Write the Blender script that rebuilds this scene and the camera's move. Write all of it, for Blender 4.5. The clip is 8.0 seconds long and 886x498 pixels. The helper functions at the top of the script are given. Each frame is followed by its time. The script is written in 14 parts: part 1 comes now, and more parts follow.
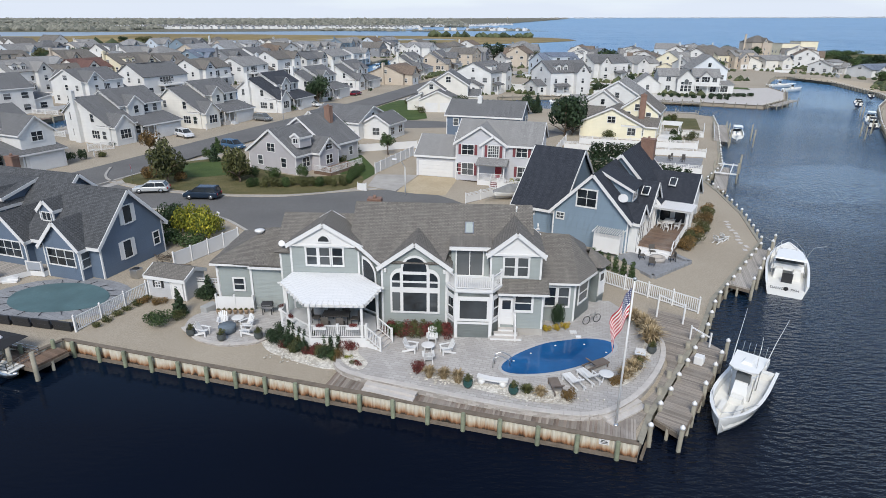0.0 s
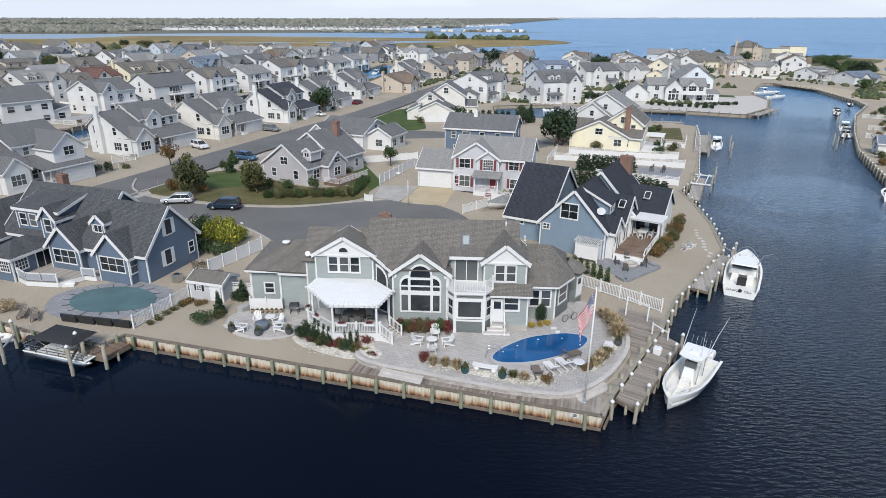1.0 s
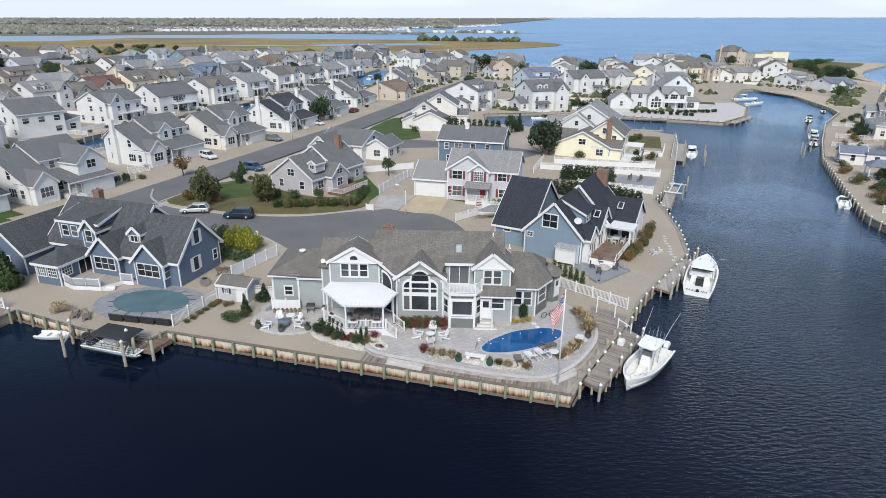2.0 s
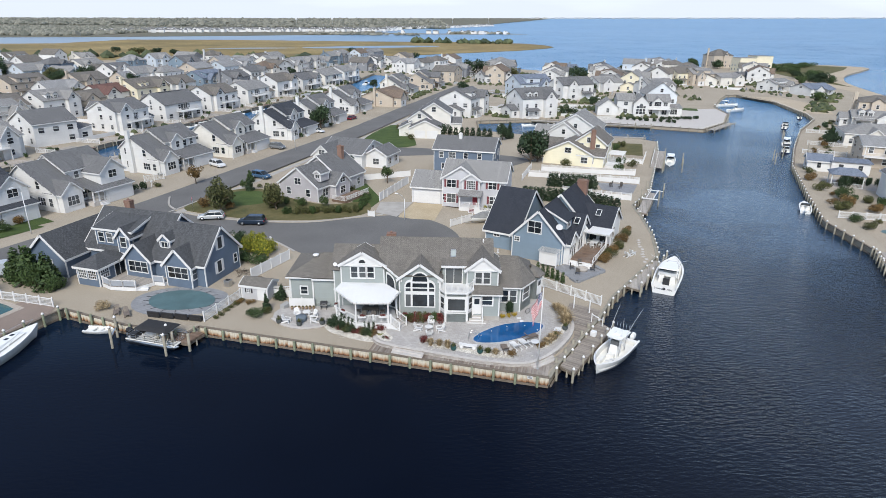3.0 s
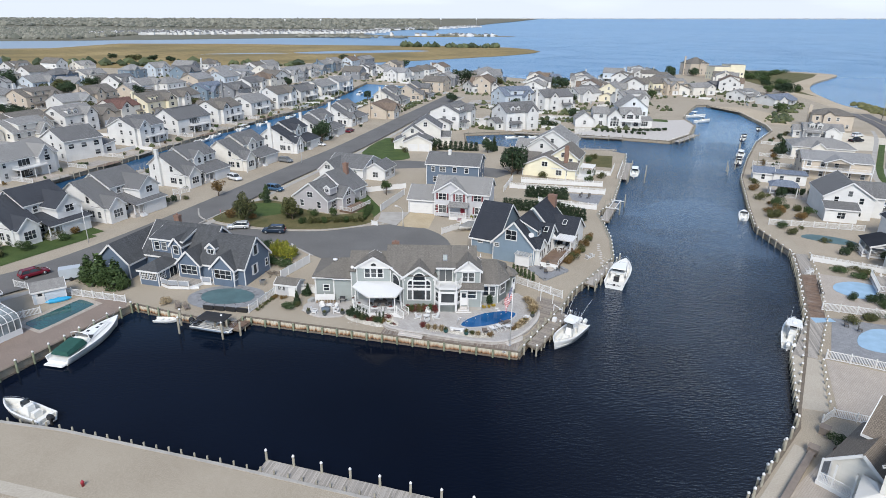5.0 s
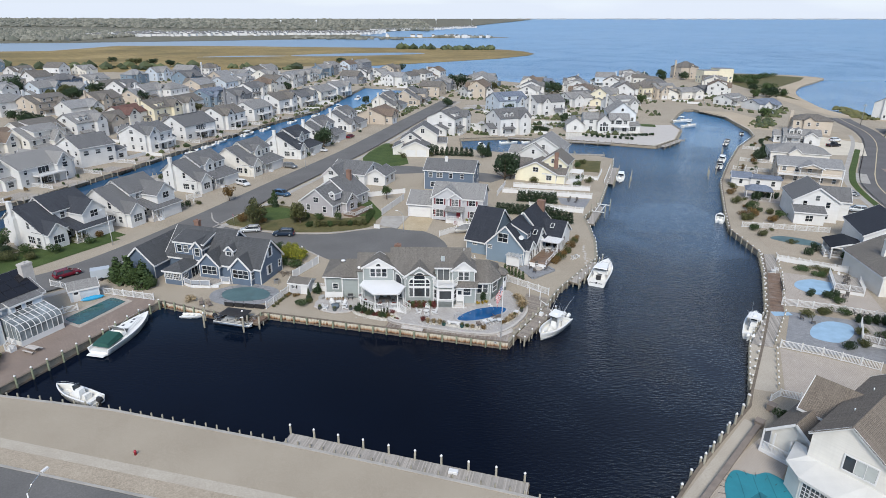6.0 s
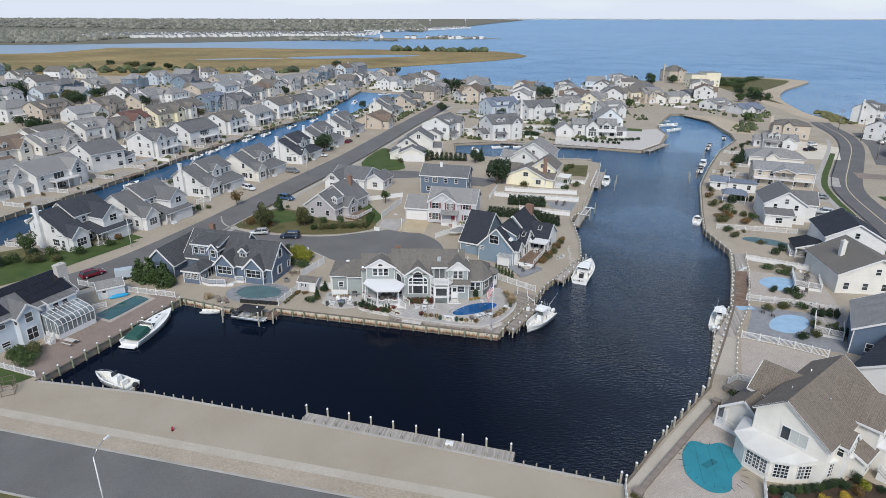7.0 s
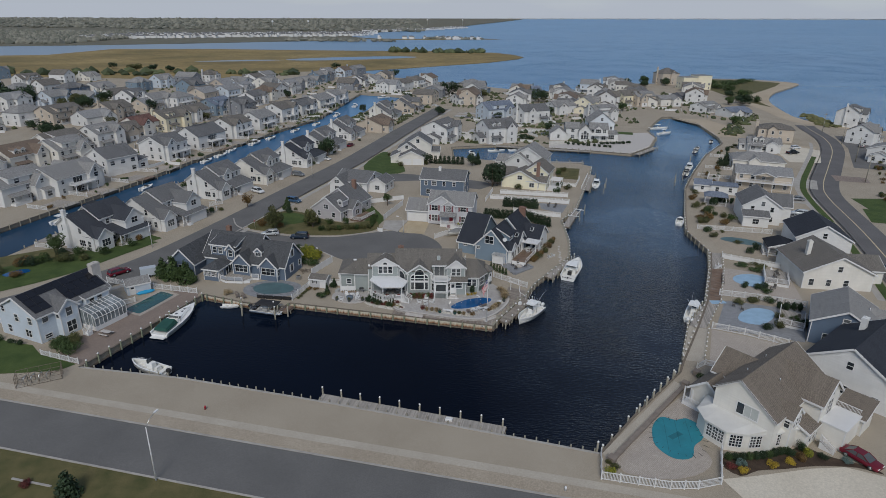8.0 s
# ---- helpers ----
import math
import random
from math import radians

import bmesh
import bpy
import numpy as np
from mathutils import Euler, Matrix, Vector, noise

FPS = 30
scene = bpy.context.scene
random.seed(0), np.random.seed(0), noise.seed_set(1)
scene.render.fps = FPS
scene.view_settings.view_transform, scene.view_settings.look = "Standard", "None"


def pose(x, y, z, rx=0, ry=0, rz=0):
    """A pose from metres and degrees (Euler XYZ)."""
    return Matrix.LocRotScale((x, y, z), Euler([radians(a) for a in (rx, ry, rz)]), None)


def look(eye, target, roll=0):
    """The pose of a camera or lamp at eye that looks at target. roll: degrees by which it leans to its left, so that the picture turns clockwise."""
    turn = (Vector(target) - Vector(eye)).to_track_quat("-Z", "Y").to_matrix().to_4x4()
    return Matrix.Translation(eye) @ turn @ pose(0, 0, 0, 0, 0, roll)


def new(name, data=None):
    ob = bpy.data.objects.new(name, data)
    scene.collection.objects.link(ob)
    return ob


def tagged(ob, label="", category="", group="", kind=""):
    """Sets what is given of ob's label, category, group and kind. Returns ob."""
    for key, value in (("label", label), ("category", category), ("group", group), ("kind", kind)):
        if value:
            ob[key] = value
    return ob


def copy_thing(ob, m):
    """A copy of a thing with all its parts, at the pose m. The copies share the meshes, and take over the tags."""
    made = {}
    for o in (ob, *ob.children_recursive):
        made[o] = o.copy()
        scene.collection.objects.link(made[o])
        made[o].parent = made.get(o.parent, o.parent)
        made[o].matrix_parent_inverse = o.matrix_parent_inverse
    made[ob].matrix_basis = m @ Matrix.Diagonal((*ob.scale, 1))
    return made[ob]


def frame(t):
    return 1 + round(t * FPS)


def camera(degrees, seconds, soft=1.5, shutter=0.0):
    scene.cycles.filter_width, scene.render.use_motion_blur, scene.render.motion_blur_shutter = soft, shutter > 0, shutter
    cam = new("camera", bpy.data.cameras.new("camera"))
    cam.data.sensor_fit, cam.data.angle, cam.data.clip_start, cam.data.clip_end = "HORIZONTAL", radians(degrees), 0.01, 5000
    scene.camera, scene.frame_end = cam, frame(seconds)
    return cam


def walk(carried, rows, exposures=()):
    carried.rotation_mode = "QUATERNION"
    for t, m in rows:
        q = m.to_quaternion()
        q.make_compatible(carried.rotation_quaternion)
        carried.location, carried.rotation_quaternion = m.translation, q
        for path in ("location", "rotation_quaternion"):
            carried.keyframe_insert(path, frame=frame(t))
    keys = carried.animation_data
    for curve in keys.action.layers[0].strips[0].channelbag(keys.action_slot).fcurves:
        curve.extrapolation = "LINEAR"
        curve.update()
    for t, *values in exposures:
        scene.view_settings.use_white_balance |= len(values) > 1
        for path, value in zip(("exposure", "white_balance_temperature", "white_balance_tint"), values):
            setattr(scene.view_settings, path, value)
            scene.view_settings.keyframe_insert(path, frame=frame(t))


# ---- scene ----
cam = camera(72.7, 8.0, soft=0.55)
METRES, EYE, TILT, LEAN, TURN = 77.0, 23.2, -20.8, -0.5, 0.0
ROWS = [
    (0.0, 0.0, 0.0, 0.0, 0.0, 0.0, -0.0),
    (0.5, -0.0022, -0.0529, 0.0051, -0.04, -0.02, 0.01),
    (1.0, -0.0045, -0.1087, 0.0111, -0.28, -0.04, 0.07),
    (1.5, -0.007, -0.1661, 0.017, -0.65, -0.07, 0.2),
    (3.0, -0.0162, -0.3456, 0.0301, -1.58, -0.15, 0.49),
    (3.5, -0.0197, -0.4076, 0.0333, -1.89, -0.17, 0.58),
    (4.0, -0.0236, -0.4702, 0.0365, -2.17, -0.2, 0.67),
    (4.5, -0.0277, -0.534, 0.0398, -2.41, -0.22, 0.74),
    (6.0, -0.0421, -0.7282, 0.0482, -2.98, -0.26, 0.96),
    (6.5, -0.0475, -0.7935, 0.0501, -3.26, -0.28, 1.04),
    (7.0, -0.0532, -0.8595, 0.0526, -3.52, -0.3, 1.11),
    (7.5, -0.0595, -0.9268, 0.0543, -3.68, -0.36, 1.16),
    (8.0, -0.0664, -0.9957, 0.0551, -3.76, -0.39, 1.18),
]
EXPOSURE = 0.25
walk(cam, [(t, pose(0, 0, EYE, TILT, LEAN, TURN) @ pose(METRES * x, METRES * y, METRES * z, 90 + pitch, roll, yaw)) for t, x, y, z, yaw, pitch, roll in ROWS],
     exposures=[(0.0, EXPOSURE + 0.08), (1.0, EXPOSURE + 0.14), (3.0, EXPOSURE + 0.24), (4.5, EXPOSURE + 0.24), (6.0, EXPOSURE + 0.13), (7.0, EXPOSURE + 0.02), (7.2, EXPOSURE - 0.05), (7.6, EXPOSURE - 0.42), (8.0, EXPOSURE - 0.75)])

# ---- light: bright, thinly overcast day, soft sun from behind the camera's left ----
SUN_EL, SUN_AZ = 43.0, 188.0      # degrees; azimuth of the sun clockwise from +y
world = bpy.data.worlds.new("sky")
scene.world = world
world.use_nodes = True
wn, wl = world.node_tree.nodes, world.node_tree.links
wn.clear()
sky = wn.new("ShaderNodeTexSky")
sky.sky_type, sky.sun_disc = "NISHITA", False
sky.sun_elevation, sky.sun_rotation = radians(SUN_EL), radians(SUN_AZ)
sky.air_density, sky.dust_density, sky.ozone_density = 1.0, 0.2, 4.0
bg = wn.new("ShaderNodeBackground")
bg.inputs["Strength"].default_value = 0.138
# thin broken cloud over the blue
co = wn.new("ShaderNodeTexCoord")
mp = wn.new("ShaderNodeMapping")
mp.inputs["Scale"].default_value = (1.2, 1.2, 7.0)
nz = wn.new("ShaderNodeTexNoise")
nz.inputs["Scale"].default_value, nz.inputs["Detail"].default_value = 2.2, 6.0
rp = wn.new("ShaderNodeValToRGB")
rp.color_ramp.elements[0].position, rp.color_ramp.elements[0].color = 0.42, (0.25, 0.25, 0.25, 1)
rp.color_ramp.elements[1].position, rp.color_ramp.elements[1].color = 0.7, (0.5, 0.5, 0.5, 1)
mx = wn.new("ShaderNodeMix")
mx.data_type = "RGBA"
mx.inputs["B"].default_value = (4.3, 4.72, 5.42, 1)
wo = wn.new("ShaderNodeOutputWorld")
wl.new(co.outputs["Generated"], mp.inputs["Vector"])
wl.new(mp.outputs["Vector"], nz.inputs["Vector"])
wl.new(nz.outputs["Fac"], rp.inputs["Fac"])
# pale haze low over the horizon
sx = wn.new("ShaderNodeSeparateXYZ")
wl.new(co.outputs["Generated"], sx.inputs[0])
hz = wn.new("ShaderNodeMapRange")
hz.inputs["From Min"].default_value, hz.inputs["From Max"].default_value = 0.0, 0.13
hz.inputs["To Min"].default_value, hz.inputs["To Max"].default_value = 0.8, 0.0
wl.new(sx.outputs["Z"], hz.inputs["Value"])
ad = wn.new("ShaderNodeMath")
ad.operation, ad.use_clamp = "ADD", True
wl.new(hz.outputs[0], ad.inputs[0])
wl.new(rp.outputs["Color"], ad.inputs[1])
wl.new(ad.outputs[0], mx.inputs["Factor"])
wl.new(sky.outputs["Color"], mx.inputs["A"])
wl.new(mx.outputs["Result"], bg.inputs["Color"])
wl.new(bg.outputs["Background"], wo.inputs["Surface"])
sun = new("sun", bpy.data.lights.new("sun", "SUN"))
sun.data.energy, sun.data.angle, sun.data.color = 2.95, radians(24), (1.0, 0.955, 0.88)
sa, se = radians(SUN_AZ), radians(SUN_EL)
sun.matrix_world = look((math.sin(sa) * math.cos(se) * 100, math.cos(sa) * math.cos(se) * 100, math.sin(se) * 100), (0, 0, 0))

# ---- materials ----
def nodes_of(name):
    m = bpy.data.materials.new(name)
    m.use_nodes = True
    nt = m.node_tree
    return m, nt.nodes, nt.links, nt.nodes["Principled BSDF"]


def mixc(n, l, fac, a, b, blend="MIX"):
    k = n.new("ShaderNodeMix")
    k.data_type, k.blend_type = "RGBA", blend
    for sock, v in ((k.inputs["Factor"], fac), (k.inputs["A"], a), (k.inputs["B"], b)):
        if isinstance(v, bpy.types.NodeSocket):
            l.new(v, sock)
        elif isinstance(v, tuple):
            sock.default_value = (*v, 1)
        else:
            sock.default_value = v
    return k.outputs["Result"]


def ramp(n, l, src, stops):
    r = n.new("ShaderNodeValToRGB")
    e = r.color_ramp.elements
    while len(e) < len(stops):
        e.new(0.5)
    for k, (p, c) in zip(e, stops):
        k.position, k.color = p, (*c, 1) if isinstance(c, tuple) else (c, c, c, 1)
    l.new(src, r.inputs["Fac"])
    return r.outputs["Color"]


def noise_tex(n, l, scale, detail=3.0, vec=None, rough=0.55):
    k = n.new("ShaderNodeTexNoise")
    k.inputs["Scale"].default_value, k.inputs["Detail"].default_value, k.inputs["Roughness"].default_value = scale, detail, rough
    if vec is not None:
        l.new(vec, k.inputs["Vector"])
    return k.outputs["Fac"]


def place(n, local=False):
    if local:
        return n.new("ShaderNodeTexCoord").outputs["Object"]
    return n.new("ShaderNodeNewGeometry").outputs["Position"]


def bump(n, l, b, height, strength=0.4, dist=0.02):
    k = n.new("ShaderNodeBump")
    k.inputs["Strength"].default_value, k.inputs["Distance"].default_value = strength, dist
    l.new(height, k.inputs["Height"])
    l.new(k.outputs["Normal"], b.inputs["Normal"])
    return k


def shade(c, f):
    return tuple(min(1.0, v * f) for v in c)


def plain(name, col, rough=0.7, var=0.18, big=0.6, fine=9.0, bumps=0.15, metal=0.0, local=False, dist=0.01):
    """Painted, moulded or woven stuff: two scales of tone, and a little relief."""
    m, n, l, b = nodes_of(name)
    p = place(n, local)
    a = ramp(n, l, noise_tex(n, l, big, 4, p), [(0.3, shade(col, 1 - var)), (0.7, shade(col, 1 + var * 0.6))])
    c = mixc(n, l, ramp(n, l, noise_tex(n, l, fine, 5, p), [(0.35, 0.0), (0.75, 1.0)]), a, shade(col, 1 - var * 0.9))
    l.new(mixc(n, l, 0.5, a, c), b.inputs["Base Color"])
    b.inputs["Roughness"].default_value, b.inputs["Metallic"].default_value = rough, metal
    if bumps:
        bump(n, l, b, noise_tex(n, l, fine * 3, 4, p), bumps, dist)
    return m


def siding(name, col, lap=0.115, upright=False):
    """Lapped clapboard: each course leans out to a shadowing lower lip."""
    m, n, l, b = nodes_of(name)
    p = place(n)
    s = n.new("ShaderNodeSeparateXYZ")
    l.new(p, s.inputs[0])
    k = n.new("ShaderNodeMath")
    k.operation = "DIVIDE"
    k.inputs[1].default_value = lap
    l.new(s.outputs["Z"], k.inputs[0])
    fr = n.new("ShaderNodeMath")
    fr.operation = "FRACT"
    l.new(k.outputs[0], fr.inputs[0])
    fl = n.new("ShaderNodeMath")
    fl.operation = "FLOOR"
    l.new(k.outputs[0], fl.inputs[0])
    wn_ = n.new("ShaderNodeTexWhiteNoise")
    wn_.noise_dimensions = "1D"
    l.new(fl.outputs[0], wn_.inputs["W"])
    a = ramp(n, l, noise_tex(n, l, 0.35, 4, p), [(0.3, shade(col, 0.88)), (0.7, shade(col, 1.06))])
    c = mixc(n, l, ramp(n, l, wn_.outputs["Value"], [(0.0, 0.0), (1.0, 0.35)]), a, shade(col, 0.85))
    st = n.new("ShaderNodeMapping")
    st.inputs["Scale"].default_value = (3, 3, 0.25)
    l.new(p, st.inputs["Vector"])
    c = mixc(n, l, ramp(n, l, noise_tex(n, l, 1.2, 5, st.outputs[0]), [(0.5, 0.0), (0.8, 0.3)]), c, shade(col, 0.8))
    l.new(c, b.inputs["Base Color"])
    b.inputs["Roughness"].default_value = 0.55
    inv = n.new("ShaderNodeMath")
    inv.operation = "SUBTRACT"
    inv.inputs[0].default_value = 1.0
    l.new(fr.outputs[0], inv.inputs[1])
    bump(n, l, b, inv.outputs[0], 0.55, 0.02)
    return m


def shingles(name, col, col2, w=0.24, h=0.14):
    """Asphalt shingles in courses, tab by tab, with weathering in streaks down the slope."""
    m, n, l, b = nodes_of(name)
    uv = n.new("ShaderNodeUVMap")
    br = n.new("ShaderNodeTexBrick")
    br.inputs["Scale"].default_value = 1.0
    br.inputs["Brick Width"].default_value, br.inputs["Row Height"].default_value = w, h
    br.inputs["Mortar Size"].default_value, br.inputs["Mortar Smooth"].default_value = 0.016, 0.3
    br.inputs["Color1"].default_value, br.inputs["Color2"].default_value = (*col, 1), (*col2, 1)
    br.inputs["Mortar"].default_value = (*shade(col, 0.45), 1)
    br.offset = 0.37
    l.new(uv.outputs[0], br.inputs["Vector"])
    p = place(n)
    c = mixc(n, l, ramp(n, l, noise_tex(n, l, 0.3, 5, p), [(0.35, 0.0), (0.72, 0.45)]), br.outputs["Color"], shade(col2, 0.75))
    mp_ = n.new("ShaderNodeMapping")
    mp_.inputs["Scale"].default_value = (1.6, 0.12, 1)
    l.new(uv.outputs[0], mp_.inputs["Vector"])
    c = mixc(n, l, ramp(n, l, noise_tex(n, l, 1.0, 4, mp_.outputs[0]), [(0.5, 0.0), (0.75, 0.3)]), c, shade(col2, 1.35))
    c = mixc(n, l, ramp(n, l, noise_tex(n, l, 14, 3, p), [(0.3, 0.0), (0.7, 0.35)]), c, shade(col, 0.6))
    l.new(c, b.inputs["Base Color"])
    b.inputs["Roughness"].default_value = 0.9
    b.inputs["Specular IOR Level"].default_value = 0.25
    bump(n, l, b, br.outputs["Fac"], 0.5, -0.012)
    return m


def ground_mix(name, stops, scale, fine, rough=0.95, bumps=0.5, dist=0.02, speck=None):
    m, n, l, b = nodes_of(name)
    p = place(n)
    a = ramp(n, l, noise_tex(n, l, scale, 6, p), stops)
    f = noise_tex(n, l, fine, 4, p, 0.7)
    c = mixc(n, l, ramp(n, l, f, [(0.3, 0.0), (0.7, 0.6)]), a, shade(stops[0][1], 0.6))
    if speck:
        v = n.new("ShaderNodeTexVoronoi")
        v.inputs["Scale"].default_value = speck[0]
        l.new(p, v.inputs["Vector"])
        c = mixc(n, l, ramp(n, l, v.outputs["Color"], [(0.35, 0.0), (0.8, speck[2])]), c, speck[1])
        bump(n, l, b, v.outputs["Distance"], bumps, dist)
    else:
        bump(n, l, b, f, bumps, dist)
    l.new(c, b.inputs["Base Color"])
    b.inputs["Roughness"].default_value = rough
    b.inputs["Specular IOR Level"].default_value = 0.25
    return m


def boards(name, col, width=0.14, ang=0.0, worn=0.35):
    """Weathered deck boards laid at an angle, each with its own tone and dark gaps."""
    m, n, l, b = nodes_of(name)
    p = place(n)
    mp_ = n.new("ShaderNodeMapping")
    mp_.inputs["Rotation"].default_value = (0, 0, radians(-ang))
    l.new(p, mp_.inputs["Vector"])
    s = n.new("ShaderNodeSeparateXYZ")
    l.new(mp_.outputs[0], s.inputs[0])
    k = n.new("ShaderNodeMath")
    k.operation = "DIVIDE"
    k.inputs[1].default_value = width
    l.new(s.outputs["X"], k.inputs[0])
    fl = n.new("ShaderNodeMath")
    fl.operation = "FLOOR"
    l.new(k.outputs[0], fl.inputs[0])
    fr = n.new("ShaderNodeMath")
    fr.operation = "FRACT"
    l.new(k.outputs[0], fr.inputs[0])
    w_ = n.new("ShaderNodeTexWhiteNoise")
    w_.noise_dimensions = "1D"
    l.new(fl.outputs[0], w_.inputs["W"])
    a = ramp(n, l, w_.outputs["Value"], [(0.0, shade(col, 0.7)), (0.5, col), (1.0, shade(col, 1.25))])
    st = n.new("ShaderNodeMapping")
    st.inputs["Scale"].default_value = (9, 0.8, 1)
    l.new(mp_.outputs[0], st.inputs["Vector"])
    a = mixc(n, l, ramp(n, l, noise_tex(n, l, 1.5, 5, st.outputs[0]), [(0.4, 0.0), (0.75, worn)]), a, shade(col, 0.5))
    a = mixc(n, l, ramp(n, l, noise_tex(n, l, 0.5, 4, p), [(0.45, 0.0), (0.7, worn)]), a, (0.33, 0.31, 0.28))
    gap = ramp(n, l, fr.outputs[0], [(0.0, 1.0), (0.05, 0.0), (0.95, 0.0), (1.0, 1.0)])
    l.new(mixc(n, l, gap, a, shade(col, 0.25)), b.inputs["Base Color"])
    b.inputs["Roughness"].default_value = 0.85
    bump(n, l, b, gap, 0.5, -0.02)
    return m


def pavers(name, c1, c2, w=0.42, h=0.24, ang=0.0, joint=0.018):
    m, n, l, b = nodes_of(name)
    p = place(n)
    mp_ = n.new("ShaderNodeMapping")
    mp_.inputs["Rotation"].default_value = (0, 0, radians(-ang))
    l.new(p, mp_.inputs["Vector"])
    br = n.new("ShaderNodeTexBrick")
    br.inputs["Scale"].default_value = 1.0
    br.inputs["Brick Width"].default_value, br.inputs["Row Height"].default_value = w, h
    br.inputs["Mortar Size"].default_value = joint
    br.inputs["Color1"].default_value, br.inputs["Color2"].default_value = (*c1, 1), (*c2, 1)
    br.inputs["Mortar"].default_value = (*shade(c2, 0.6), 1)
    br.offset = 0.5
    l.new(mp_.outputs[0], br.inputs["Vector"])
    c = mixc(n, l, ramp(n, l, noise_tex(n, l, 0.5, 5, p), [(0.4, 0.0), (0.7, 0.4)]), br.outputs["Color"], shade(c1, 0.7))
    c = mixc(n, l, ramp(n, l, noise_tex(n, l, 7, 4, p), [(0.4, 0.0), (0.7, 0.3)]), c, shade(c1, 1.2))
    l.new(c, b.inputs["Base Color"])
    b.inputs["Roughness"].default_value = 0.85
    bump(n, l, b, br.outputs["Fac"], 0.4, -0.01)
    return m


def foliage(name, dark, light, tip=None):
    """Leaves: tone by leaf and by plant."""
    m, n, l, b = nodes_of(name)
    g = n.new("ShaderNodeNewGeometry")
    o = n.new("ShaderNodeObjectInfo")
    a = ramp(n, l, g.outputs["Random Per Island"], [(0.0, dark), (0.7, light), (1.0, tip or shade(light, 1.3))])
    c = mixc(n, l, ramp(n, l, o.outputs["Random"], [(0.0, 0.0), (1.0, 0.45)]), a, shade(dark, 0.8))
    l.new(c, b.inputs["Base Color"])
    b.inputs["Roughness"].default_value = 0.65
    b.inputs["Specular IOR Level"].default_value = 0.3
    return m


def glass_dark(name, col=(0.012, 0.015, 0.018)):
    m, n, l, b = nodes_of(name)
    p = place(n)
    c = ramp(n, l, noise_tex(n, l, 0.45, 3, p), [(0.35, shade(col, 0.6)), (0.7, shade(col, 3.2))])
    # some panes paler: curtains and blinds, and sky reflection put into the colour
    r = n.new("ShaderNodeObjectInfo").outputs["Random"]
    c = mixc(n, l, ramp(n, l, r, [(0.45, 0.0), (0.9, 0.6)]), c, (0.14, 0.148, 0.15))
    l.new(c, b.inputs["Base Color"])
    b.inputs["Roughness"].default_value = 0.06
    b.inputs["IOR"].default_value = 1.5
    bump(n, l, b, noise_tex(n, l, 0.8, 2, p), 0.05, 0.02)
    return m


